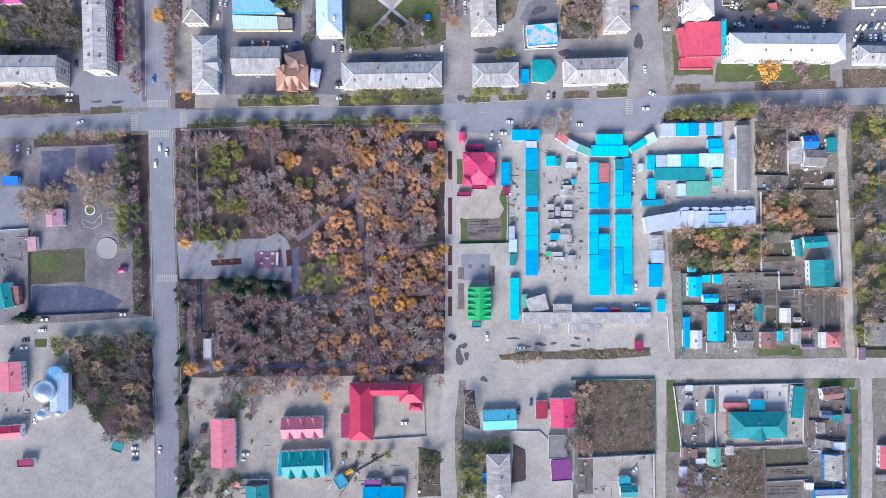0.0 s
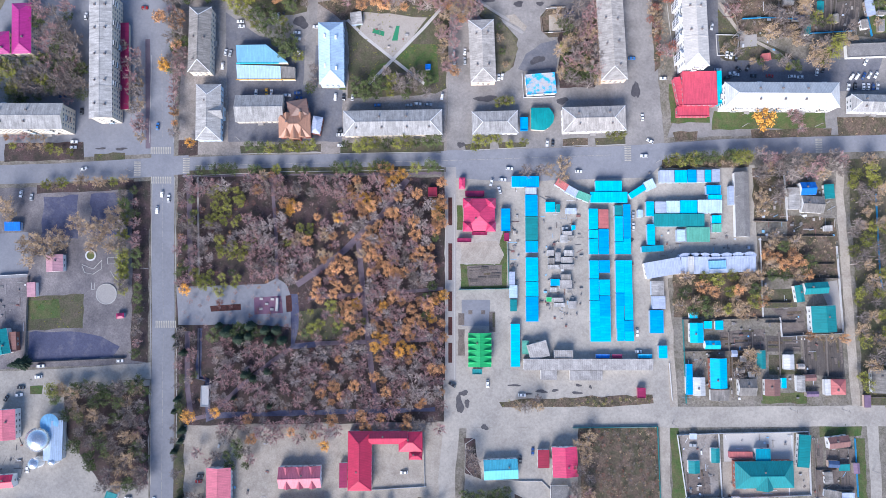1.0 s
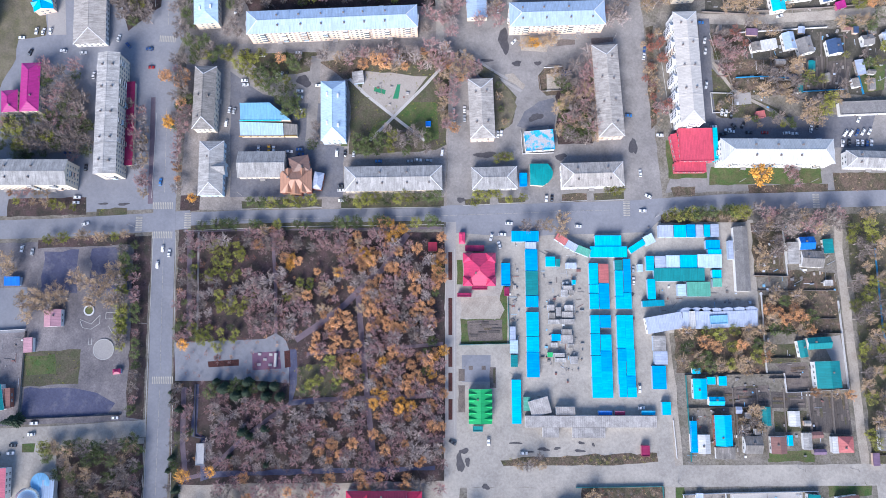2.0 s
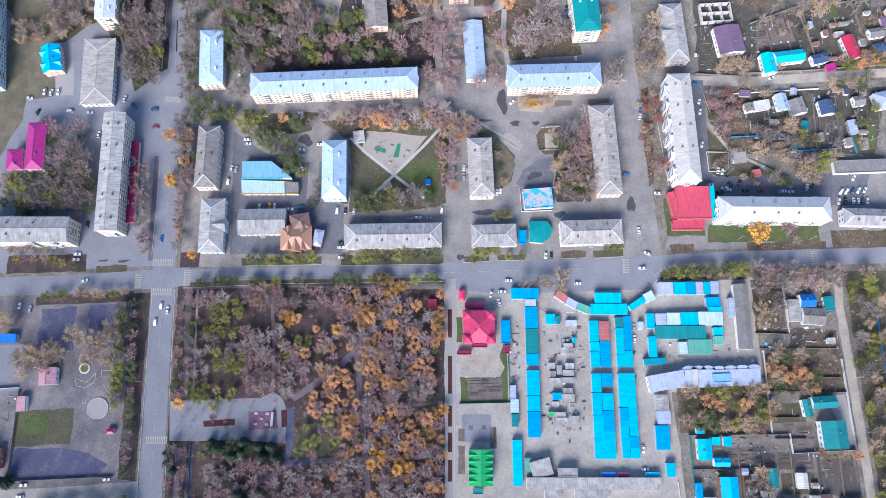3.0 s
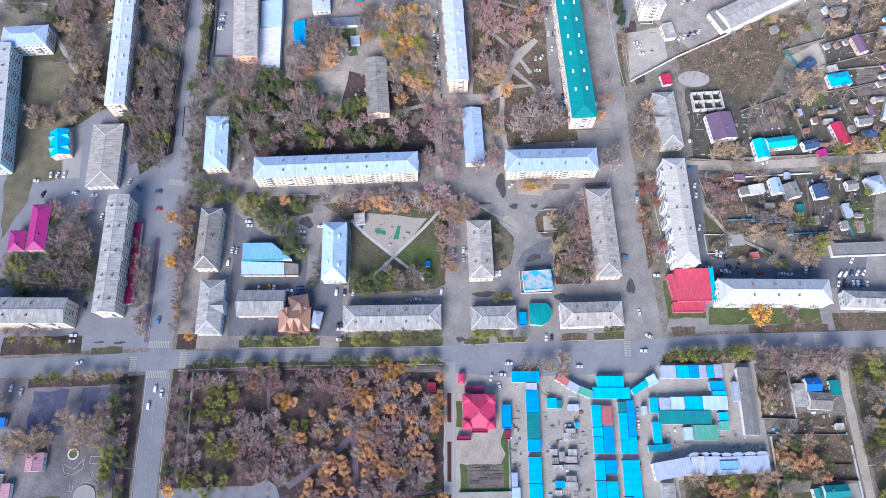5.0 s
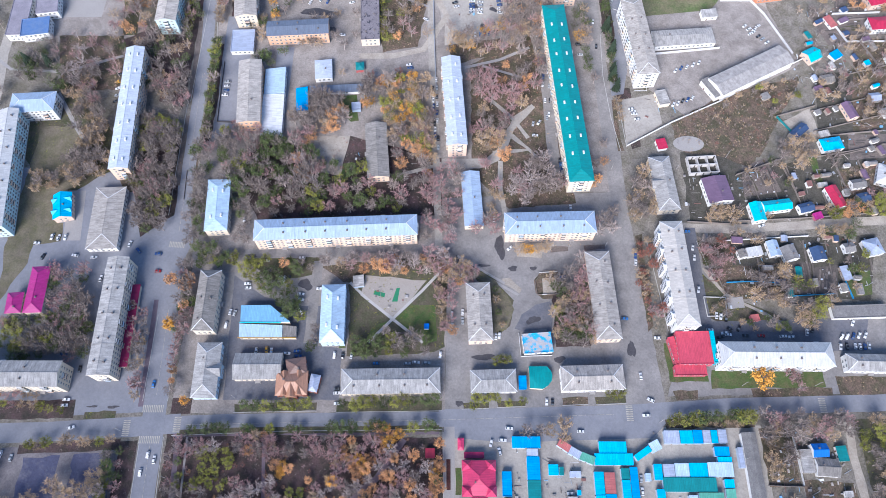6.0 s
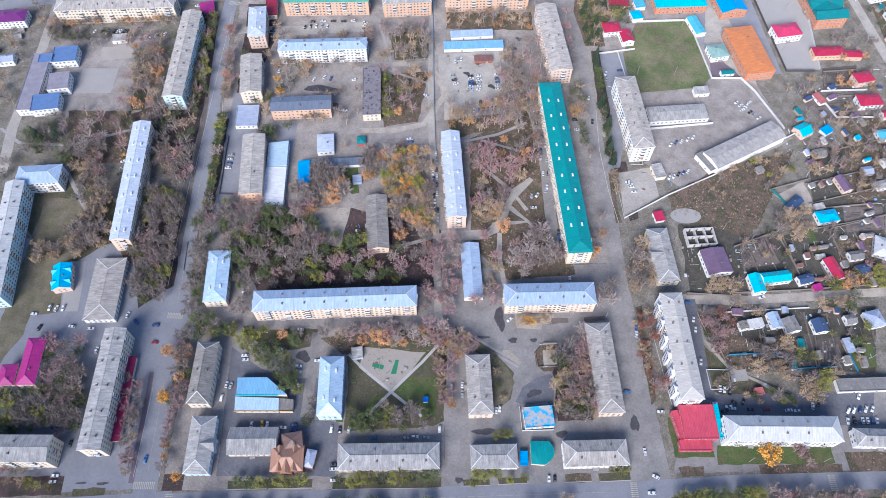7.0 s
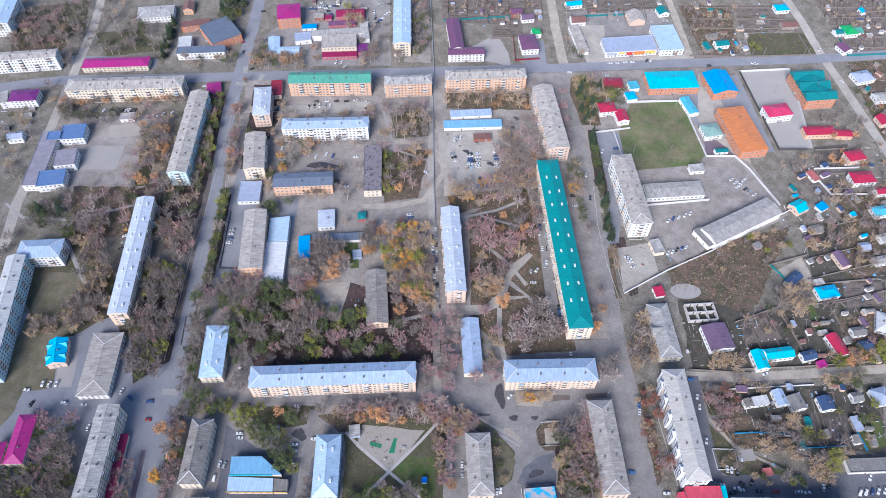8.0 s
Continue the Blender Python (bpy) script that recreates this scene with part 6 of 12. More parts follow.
building("shed", 162.4, -59.0, 10.9, 6.7, -0.1, 3, 1, "shed", 0.8, "slate_dirty", "white")
building("shed", 144.6, -49.7, 17.8, 4.0, 89.9, 3, 1, "shed", 0.5, "blue", "white")
building("house", 150.1, -53.8, 10.7, 7.0, 89.9, 4, 1, "gable", 1.7, "white_metal", "white")
building("shed", 187.1, -38.2, 10.7, 5.4, 89.9, 3.2, 1, "gable", 1.3, "teal", "white")
building("house", 223.5, -14.4, 15.5, 14.5, -88.1, 6, 1, "gable", 3.5, "teal", "white")
building("house", 220.1, 3.7, 14.1, 6.9, 3.3, 5, 1, "gable", 1.7, "teal", "white")
building("house", 210.7, 0.5, 10.0, 4.9, -82.2, 4, 1, "gable", 1.2, "teal", "white")
building("house", 178.4, -54.4, 10.4, 9.7, -0.1, 3.5, 1, "gable", 2.3, "slate_dirty", "white")
building("house", 193.0, -54.4, 9.7, 9.0, 89.9, 3.8, 1, "gable", 2.2, "rust", "white")
building("shed", 200.0, -52.0, 6.0, 3.4, 89.9, 3, 1, "shed", 0.4, "cyan", "white")
building("shed", 210.1, -52.3, 9.4, 5.0, 89.9, 3.2, 1, "gable", 1.2, "slate", "white")
building("house", 231.6, -54.1, 9.0, 8.7, 89.9, 4, 1, "hip", 2.1, "redpale", "brick")
building("shed", 225.8, -54.4, 9.4, 3.7, 89.9, 3.4, 1, "shed", 0.4, "white_metal", "white")
building("house", 257.7, -51.0, 13.4, 12.4, 89.9, 3.8, 1, "gable", 3.0, "slate_dirty", "white")
building("shed", 209.8, 57.2, 13.1, 7.6, 89.9, 3, 1, "shed", 0.9, "slate", "white")
building("house", 217.6, 63.0, 9.2, 7.7, 2.0, 4.5, 1, "gable", 1.9, "royal", "white")
building("house", 220.5, 53.6, 13.1, 10.0, -3.0, 3.6, 1, "gable", 2.4, "slate_dirty", "white")
building("shed", 230.9, 61.4, 8.7, 5.7, -86.7, 3, 1, "shed", 0.7, "teal", "white")
building("shed", 229.9, 39.3, 4.7, 3.5, 2.0, 2.6, 1, "shed", 0.4, "slate", "white")
building("shed", 203.8, -39.7, 8.7, 6.4, 89.9, 2.4, 1, "gable", 1.5, "white_metal", "white")
building("shed", 181.7, -47.0, 3.4, 3.4, 89.9, 2.6, 1, "shed", 0.4, "tar", "white")
building("house", 186.2, -93.2, 8.4, 7.0, -0.1, 4, 1, "flat", 0.0, "bluegreen", "white")
building("shed", 173.8, -93.5, 13.4, 3.7, -0.1, 2.8, 1, "flat", 0.0, "redpale", "rose_wall")
building("house", 210.3, -91.1, 18.7, 7.1, 84.5, 4, 1, "shed", 0.8, "teal", "white")
building("house", 230.5, -86.0, 12.3, 6.8, 6.9, 4.2, 1, "gable", 1.6, "rust", "white")
building("shed", 158.8, -93.7, 8.4, 5.0, 89.9, 3, 1, "gable", 1.2, "teal", "white")
building("shed", 146.2, -100.3, 7.4, 6.7, 89.9, 3, 1, "gable", 1.6, "teal", "white")
building("house", 160.8, -123.5, 10.7, 7.2, 89.9, 4, 1, "gable", 1.7, "green_pale", "white")
building("house", 231.2, -129.8, 15.1, 10.7, 89.9, 4, 1, "gable", 2.6, "slate_warm", "blue")
building("shed", 235.5, -117.6, 7.4, 4.7, -0.1, 2.8, 1, "shed", 0.5, "paleblue_roof", "white")
building("shed", 226.8, -116.1, 9.8, 4.3, -7.9, 2.6, 1, "shed", 0.5, "slate_dirty", "white")
building("shed", 170.5, -120.2, 5.4, 4.7, 89.9, 2.6, 1, "shed", 0.5, "slate_warm", "white")
building("shed", 152.0, -137.2, 7.7, 4.0, 89.9, 2.6, 1, "shed", 0.5, "slate", "white")
building("shed", 229.8, -146.2, 18.8, 6.0, 2.0, 3.4, 1, "gable", 1.5, "paleblue_roof", "blue")
building("house", 262.6, -124.0, 13.4, 7.4, 89.9, 4, 1, "gable", 1.8, "red", "white")
building("shed", 146.4, -82.9, 4.0, 3.4, -0.1, 2.5, 1, "shed", 0.4, "paleblue_roof", "white")
building("shed", 142.9, -121.5, 6.7, 2.7, 89.9, 2.6, 1, "shed", 0.3, "rust", "white")
building("shed", 217.8, -141.5, 4.7, 4.0, -0.1, 2.6, 1, "shed", 0.5, "white_metal", "white")
building("shed", 224.7, -106.9, 7.0, 4.5, -85.9, 2.6, 1, "shed", 0.5, "slate_dirty", "white")
building("public_building", -130.0, -114.2, 28.8, 14.3, -89.4, 6, 2, "gable", 2.4, "pink", "white")
building("house", 186.2, -104.3, 34.1, 15.5, 0.7, 5, 1, "hip", 4.2, "teal", "brick", cross=5.0)
building("house", -83.3, -105.6, 24.6, 12.4, 1.5, 5, 1, "gable", 3.4, "pink", "white", dormers=3)
building("public_building", -48.3, -95.7, 33.9, 13.8, 89.9, 7, 2, "hip", 5.0, "crimson", "white")
building("public_building", -31.9, -82.5, 22.3, 7.5, 0.3, 7, 2, "gable", 3.2, "crimson", "white")
building("public_building", -19.0, -84.8, 13.8, 11.5, 0.6, 7, 2, "hip", 3.0, "crimson", "white")
building("public_building", -16.1, -92.8, 7.8, 5.0, -0.1, 6, 2, "hip", 2.0, "crimson", "white")
building("shed", -58.2, -104.8, 14.1, 4.7, 89.9, 3.5, 1, "shed", 0.5, "maroon", "white")
building("house", -82.6, -127.1, 24.6, 15.5, 2.6, 5, 1, "gable", 4.0, "teal_bright", "white", dormers=3)
building("house", -96.7, -127.4, 14.6, 3.2, 83.9, 4, 1, "shed", 0.4, "bluegreen", "white")
building("house", -68.9, -126.6, 15.1, 3.4, -84.4, 4, 1, "shed", 0.4, "bluegreen", "white")
building("house", -110.0, -146.6, 14.1, 13.9, -87.3, 4.5, 1, "gable", 3.4, "teal", "brick")
building("shed", -124.4, -139.5, 6.7, 3.5, 1.3, 3, 1, "shed", 0.4, "redpale", "white")
building("shed", -112.5, -138.8, 16.4, 3.4, -0.1, 3, 1, "flat", 0.0, "tar", "white")
building("public_building", -35.6, -146.9, 23.9, 12.7, -0.1, 5, 1, "gable", 3.1, "cyan", "white")
building("public_building", -41.7, -138.9, 10.0, 4.0, -0.1, 4, 1, "flat", 0.0, "purple", "white")
building("shed", -26.4, -138.5, 8.8, 6.2, 5.4, 3, 1, "shed", 0.7, "tar", "white")
building("shed", -60.9, -137.8, 7.5, 6.3, -58.1, 3.6, 1, "flat", 0.0, "bluegreen", "white")
building("public_building", 33.4, -101.3, 19.9, 11.5, 2.3, 4.5, 1, "gable", 2.2, "cyan_pale", "white")
building("public_building", 70.6, -96.8, 17.2, 14.7, -88.1, 5.5, 2, "gable", 2.4, "rose", "white")
building("public_building", 58.4, -95.4, 10.4, 6.7, 89.9, 4, 1, "shed", 0.8, "maroon_red", "white")
building("public_building", 32.6, -135.5, 29.6, 14.1, -88.7, 7, 2, "hip", 3.0, "slate_warm", "white")
building("shed", 67.8, -117.8, 13.4, 10.7, 89.9, 3.6, 1, "flat", 0.0, "tar", "white")
building("shed", 69.9, -131.1, 12.6, 11.7, -86.0, 4, 1, "flat", 0.0, "purple", "white")
building("house", 107.6, -138.1, 6.9, 5.4, 2.7, 3.6, 1, "shed", 0.6, "bluegreen", "white")
building("house", 109.8, -143.5, 10.0, 7.0, 1.8, 4.5, 1, "gable", 1.7, "teal", "white")
building("kiosk", 24.3, -136.5, 7.0, 2.7, 89.9, 3, 1, "flat", 0.0, "blue", "blue")
building("public_building", -254.4, -75.0, 17.6, 12.6, -87.1, 7, 2, "gable", 2.0, "pink", "white")
building("house", -257.7, -108.1, 16.8, 7.5, 5.0, 5, 1, "gable", 1.8, "crimson", "white")
building("shop", -247.7, -126.5, 9.5, 4.4, 1.9, 4, 1, "flat", 0.0, "maroon", "white")
building("kiosk", -193.3, -117.0, 6.5, 5.5, -18.1, 3.6, 1, "flat", 0.0, "teal", "white")
building("kiosk", -256.7, 41.0, 9.4, 5.4, -0.1, 3, 1, "shed", 0.6, "royal", "stall_wall")
building("house", -230.3, 19.0, 10.2, 10.1, -87.2, 4, 1, "gable", 2.4, "pink_dusty", "white")
building("shed", -243.9, 3.3, 8.7, 5.4, -86.5, 3.4, 1, "shed", 0.6, "pink_dusty", "white")
building("house", -259.1, -27.3, 14.9, 7.9, -77.8, 5, 1, "gable", 1.9, "teal", "white")
building("house", -253.1, -27.2, 11.4, 3.9, -85.1, 4, 1, "flat", 0.0, "rust", "brick")
building("kiosk", -191.2, -12.2, 4.7, 3.2, 6.0, 2.6, 1, "hip", 0.8, "maroon", "stall_wall")
building("kiosk", -6.3, 61.4, 5.4, 5.4, -0.1, 3, 1, "flat", 0.0, "maroon_red", "rose_wall")
building("public_building", -139.8, -59.1, 12.1, 4.7, 89.9, 3.4, 1, "flat", 0.0, "concrete_roof", "white")
building("apartment_block", -67.7, 200.0, 104.6, 14.9, 2.4, 15, 5, "hip", 2.8, "bluegrey_metal", "peach")
building("apartment_block", 70.4, 204.7, 59.0, 15.9, 1.5, 13, 4, "hip", 2.8, "bluegrey_metal", "peach")
building("apartment_block", -147.7, 219.6, 38.5, 15.1, -86.6, 9, 3, "hip", 2.5, "skyblue_pale", "cream")
building("public_building", 20.6, 226.8, 41.7, 12.8, -87.0, 5, 1, "gable", 1.6, "bluegrey_metal", "cream")
building("public_building", -44.4, 263.6, 44.3, 15.2, -85.3, 7, 2, "gable", 2.2, "slate_dirty", "peach")
building("apartment_block", 8.7, 299.6, 75.4, 13.7, -86.6, 15.5, 5, "gable", 2.0, "white_blue_metal", "brick_pale")
building("apartment_block", 88.2, 310.2, 152.8, 16.8, -86.4, 15.5, 5, "hip", 3.0, "teal_bright", "cream")
building("apartment_block", 90.6, 436.5, 75.8, 17.4, -84.0, 15.5, 5, "gable", 2.2, "slate_warm", "brick_pale")
building("apartment_block", 144.9, 356.3, 70.4, 16.1, -85.5, 17, 5, "hip", 2.8, "slate_warm", "white")
building("public_building", 182.1, 365.3, 46.1, 15.1, 4.8, 5, 1, "hip", 2.0, "slate", "white")
building("apartment_block", 150.2, 237.9, 41.7, 14.8, -86.4, 7, 2, "hip", 3.8, "slate", "cream", cross=4.4)
building("house", 186.4, 234.2, 19.7, 17.3, -81.1, 5, 1, "gable", 2.0, "mauve", "white")
building("house", 210.4, 217.3, 14.1, 8.7, -82.9, 5, 1, "gable", 2.0, "turquoise", "white")
building("house", 224.1, 222.0, 19.6, 8.1, 7.7, 5, 1, "gable", 2.0, "turquoise", "white")
building("shed", 226.7, 333.0, 65.2, 17.5, 28.1, 7, 1, "gable", 2.0, "felt_pale", "white")
building("shed", 196.3, 319.0, 17.8, 7.3, -61.7, 5, 1, "flat", 0.0, "tar", "white")
building("apartment_block", -218.7, 294.1, 102.5, 13.3, -86.3, 15.5, 5, "gable", 1.9, "white_blue_metal", "peach")
building("apartment_block", -293.3, 245.0, 92.4, 13.0, -82.5, 15.5, 5, "gable", 1.9, "white_metal", "paleturq")
building("apartment_block", -287.3, 299.3, 31.0, 16.5, 4.1, 12, 4, "hip", 3.0, "bluegrey_metal", "white")
building("shop", -220.7, 211.5, 45.6, 20.3, -87.5, 6, 2, "hip", 2.2, "slate_warm", "white")
building("house", -251.5, 220.0, 19.1, 12.4, -78.5, 6, 2, "gable", 3.2, "cyan", "brick_pale", dormers=2)
building("apartment_block", -272.9, 474.7, 98.9, 15.9, 3.3, 15, 5, "hip", 3.0, "slate_warm", "cream")
building("public_building", -294.6, 513.4, 59.0, 13.5, 3.6, 6, 2, "hip", 2.0, "magenta", "cream")
building("apartment_block", -383.4, 510.4, 77.8, 12.0, 6.7, 15, 5, "gable", 2.0, "slate_warm", "white")
building("public_building", -360.3, 466.3, 23.9, 15.0, 4.9, 8, 3, "hip", 2.0, "purple", "white")
building("apartment_block", -415.9, 577.3, 42.4, 18.4, -83.9, 15, 5, "gable", 2.0, "skyblue_pale", "white")
building("public_building", -376.8, 464.2, 14.3, 7.0, -71.5, 8, 3, "flat", 0.0, "slate", "white")
building("public_building", -303.8, 422.4, 19.0, 16.6, 6.5, 8, 2, "flat", 0.0, "felt_blue", "white")
building("public_building", -317.4, 417.7, 12.0, 9.0, 5.0, 8, 2, "flat", 0.0, "felt_blue", "white")
building("public_building", -320.3, 393.5, 59.8, 14.4, -86.9, 7.5, 2, "flat", 0.0, "felt_mauve", "white")
building("public_building", -301.0, 393.0, 17.4, 16.5, -80.8, 8.3, 2, "flat", 0.0, "felt_mauve", "white")
building("public_building", -305.1, 371.5, 20.6, 15.9, 8.8, 7.9, 2, "flat", 0.0, "felt_blue", "white")
building("shed", -267.2, 446.0, 11.9, 7.7, 7.2, 3.6, 1, "flat", 0.0, "slate", "white")
building("house", -352.2, 420.4, 12.7, 8.8, 9.4, 5, 1, "gable", 2.1, "paleblue_roof", "white")
building("apartment_block", -205.7, 417.2, 94.1, 15.7, -89.1, 15.5, 5, "gable", 2.2, "slate_warm", "paleturq")
building("apartment_block", -152.0, 454.4, 35.1, 14.6, -84.0, 14, 4, "hip", 2.2, "white_blue_metal", "brick_pale")
building("shop", -145.3, 481.5, 19.6, 9.6, -85.0, 5, 1, "flat", 0.0, "maroon_red", "cream")
building("apartment_block", -97.2, 483.7, 71.6, 15.3, 1.4, 15, 5, "gable", 3.0, "green_pale", "orange_brick")
building("apartment_block", -29.1, 481.4, 41.2, 12.2, 4.2, 15, 5, "hip", 3.0, "slate", "orange_brick")
building("apartment_block", 38.7, 489.5, 71.0, 13.2, 3.3, 15, 5, "hip", 3.0, "slate_warm", "orange_brick")
building("apartment_block", -95.6, 427.0, 71.2, 13.0, 2.4, 15, 5, "hip", 2.5, "bluegrey_metal", "white")
building("apartment_block", -149.3, 397.2, 40.5, 16.7, -83.1, 13, 4, "gable", 2.0, "slate_warm", "cream")
building("shop", -149.1, 361.7, 20.4, 17.0, -87.6, 4, 1, "flat", 0.0, "paleblue_roof", "white")
building("apartment_block", -107.3, 368.2, 46.0, 14.5, 3.7, 11, 3, "gable", 2.0, "bluegrey_dark", "orange_brick")
building("apartment_block", -54.4, 384.1, 48.8, 14.1, -87.1, 8, 2, "flat", 0.0, "dark_patchy", "cream")
building("public_building", -136.4, 309.6, 54.3, 16.6, -85.2, 12, 3, "gable", 1.8, "slate_warm", "orange_brick")
building("shop", -120.9, 323.4, 22.5, 15.1, -87.6, 5, 1, "shed", 1.7, "skyblue_pale", "white")
building("shop", -119.9, 293.7, 35.4, 15.2, -87.7, 5.4, 1, "shed", 0.3, "white_sheet", "white")
building("public_building", -86.7, 334.8, 17.1, 12.7, -84.7, 4.5, 1, "hip", 1.0, "white_blue_metal", "white")
building("shed", -100.3, 308.1, 20.4, 8.6, -84.5, 4, 1, "shed", 1.0, "blue", "white")
building("shed", -76.4, 318.0, 38.9, 6.4, 3.5, 3, 1, "shed", 0.7, "bluegrey_dark", "white")
building("kiosk", -60.3, 338.9, 7.8, 6.4, -84.6, 3, 1, "hip", 1.6, "teal", "redpale_wall")
building("kiosk", -61.2, 303.0, 6.7, 6.6, -85.2, 3, 1, "flat", 0.0, "paleblue_roof", "stall_wall")
building("kiosk", -52.7, 168.0, 7.6, 7.0, -83.7, 2.8, 1, "shed", 0.8, "slate", "stall_wall")
building("apartment_block", -37.6, 565.4, 69.1, 16.4, -88.0, 15, 5, "gable", 2.2, "skyblue_pale", "cream")
building("shop", -95.6, 543.9, 32.4, 18.8, 4.3, 8, 2, "flat", 0.0, "slate_warm", "cream")
building("shop", -94.2, 529.3, 32.2, 6.1, 2.7, 4, 1, "shed", 0.7, "maroon", "rose_wall")
building("shop", -73.4, 537.5, 11.5, 10.5, -80.4, 5, 1, "flat", 0.0, "purple", "rose_wall")
building("shed", -96.6, 559.7, 53.2, 7.4, 6.6, 6, 1, "shed", 0.9, "slate", "white")
building("shed", -131.0, 553.9, 15.6, 11.6, 11.6, 5, 1, "flat", 0.0, "paleblue_roof", "white")
building("public_building", -146.9, 583.2, 23.3, 22.2, -82.4, 12, 4, "hip", 2.0, "magenta", "deep_orange")
building("shop", -156.2, 541.3, 26.2, 10.9, -82.9, 4.5, 1, "gable", 1.0, "skyblue_pale", "white")
building("shop", -141.8, 534.1, 20.2, 10.7, 2.9, 4.5, 1, "gable", 1.0, "skyblue_pale", "white")
building("shed", -127.2, 571.8, 14.0, 6.0, 6.0, 3.2, 1, "shed", 0.5, "blue", "white")
building("shed", -96.2, 577.4, 26.0, 6.0, 5.0, 3.2, 1, "shed", 0.6, "purple_dusty", "rose_wall")
building("shed", -119.3, 588.8, 9.0, 8.0, 5.0, 3.6, 1, "gable", 1.2, "slate_warm", "brick")
building("shed", -110.3, 587.1, 7.0, 7.0, 5.0, 3.4, 1, "gable", 1.2, "maroon", "rose_wall")
building("shed", -73.5, 563.6, 25.0, 8.0, -82.0, 5, 1, "shed", 0.8, "slate", "white")
building("shed", -89.2, 591.5, 27.4, 11.9, 4.4, 5, 1, "gable", 2.9, "maroon", "rose_wall")
building("public_building", -208.4, 557.6, 32.8, 28.6, -55.6, 9, 2, "flat", 0.0, "bluegrey_dark", "deep_orange")
building("public_building", -234.7, 571.0, 27.4, 8.1, 13.6, 7, 2, "flat", 0.0, "rust", "deep_orange")
building("public_building", -220.8, 529.8, 43.4, 9.5, 4.3, 8, 2, "flat", 0.0, "bluegrey_dark", "white")
building("public_building", -238.6, 542.3, 15.2, 12.3, -81.6, 7, 2, "flat", 0.0, "white_metal", "white")
building("public_building", -276.8, 588.2, 34.6, 18.6, 7.4, 7, 2, "hip", 2.4, "slate", "white")
building("house", -248.2, 600.3, 14.0, 9.8, -83.9, 5, 1, "gable", 2.4, "rust", "orange_brick")
building("public_building", 12.2, 553.8, 44.5, 13.0, -83.9, 9, 3, "gable", 2.0, "purple_dusty", "white")
building("public_building", 22.2, 528.9, 33.7, 11.0, 2.6, 9, 3, "gable", 1.6, "purple_dusty", "white")
building("house", 80.9, 545.2, 22.4, 16.3, -83.5, 7, 2, "hip", 2.4, "purple_dusty", "white")
building("house", 89.7, 564.3, 9.8, 8.6, -80.7, 5, 1, "hip", 2.4, "green", "white")
building("house", 72.6, 597.2, 11.8, 9.5, 7.3, 4, 1, "gable", 2.3, "purple_dusty", "brick")
building("house", 82.9, 588.4, 12.6, 9.9, 8.8, 4, 1, "gable", 2.4, "mauve", "white")
building("shop", 174.3, 543.4, 48.7, 20.9, 6.0, 7, 2, "flat", 0.0, "paleblue_roof", "signwhite")
building("shop", 211.2, 552.6, 36.8, 22.3, -84.0, 7.5, 2, "flat", 0.0, "skyblue_pale", "signwhite")
building("shed", 129.1, 555.4, 40.8, 9.3, -81.6, 3.6, 1, "shed", 1.1, "slate_warm", "white")
building("shed", 131.7, 584.9, 14.1, 11.6, 4.3, 4, 1, "gable", 2.8, "rust", "white")
building("shed", 188.3, 588.9, 16.9, 15.3, -82.6, 4.5, 1, "gable", 3.7, "slate_warm", "brick_pale")
building("public_building", 203.9, 492.0, 44.4, 23.0, 3.0, 8, 2, "hip", 2.4, "turquoise", "deep_orange")
building("public_building", 246.3, 489.3, 29.0, 23.0, -80.1, 8, 2, "gable", 3.0, "blue", "deep_orange")
building("public_building", 250.5, 429.6, 52.6, 24.3, -81.1, 9, 2, "hip", 1.6, "orange", "deep_orange")
building("public_building", 325.4, 482.7, 39.6, 26.3, -83.9, 11, 3, "hip", 3.2, "teal", "deep_orange", wings=3)
building("house", 226.2, 431.0, 15.6, 14.6, 10.4, 6, 2, "hip", 2.4, "green_grey", "white")
building("shed", 214.7, 463.3, 21.3, 9.1, -75.8, 4, 1, "gable", 1.0, "cyan_pale", "white")
building("shed", 230.6, 410.3, 11.1, 5.0, 7.1, 3, 1, "gable", 1.0, "teal", "white")
building("house", 287.3, 453.3, 22.5, 14.9, 10.4, 8, 2, "hip", 3.0, "rose", "white")
building("house", 317.6, 432.1, 26.2, 10.6, 3.4, 5, 1, "hip", 2.0, "crimson", "orange_brick")
building("shed", 337.7, 430.2, 13.8, 8.2, -2.3, 4, 1, "gable", 1.2, "crimson", "orange_brick")
building("house", 337.0, 402.6, 15.5, 11.3, 13.5, 6, 2, "hip", 2.4, "crimson", "brick_pale")
building("house", 334.5, 378.5, 19.1, 12.1, 5.0, 6, 2, "hip", 2.6, "crimson", "white")
building("house", 142.1, 458.0, 15.0, 12.3, 7.3, 6, 2, "hip", 2.4, "crimson", "white")
building("house", 153.9, 448.5, 13.7, 10.2, -81.7, 5, 1, "gable", 2.0, "crimson", "white")
building("house", 152.4, 491.0, 17.9, 13.6, 0.4, 5, 1, "hip", 2.0, "maroon_red", "brick_pale")
building("shed", 170.5, 489.3, 9.6, 8.7, -79.5, 4, 1, "flat", 0.0, "cyan_pale", "white")
building("shed", 166.0, 475.3, 10.3, 9.2, -78.0, 4, 1, "hip", 1.4, "cyan", "white")
building("shed", 205.5, 389.5, 12.0, 7.3, 6.4, 4, 1, "shed", 0.8, "slate", "white")
building("shed", 25.2, 452.4, 35.5, 7.4, 4.5, 3.4, 1, "shed", 0.8, "bluegrey_metal", "white")
building("shed", 26.4, 438.9, 49.3, 8.2, 2.9, 3.6, 1, "shed", 0.9, "skyblue", "white")
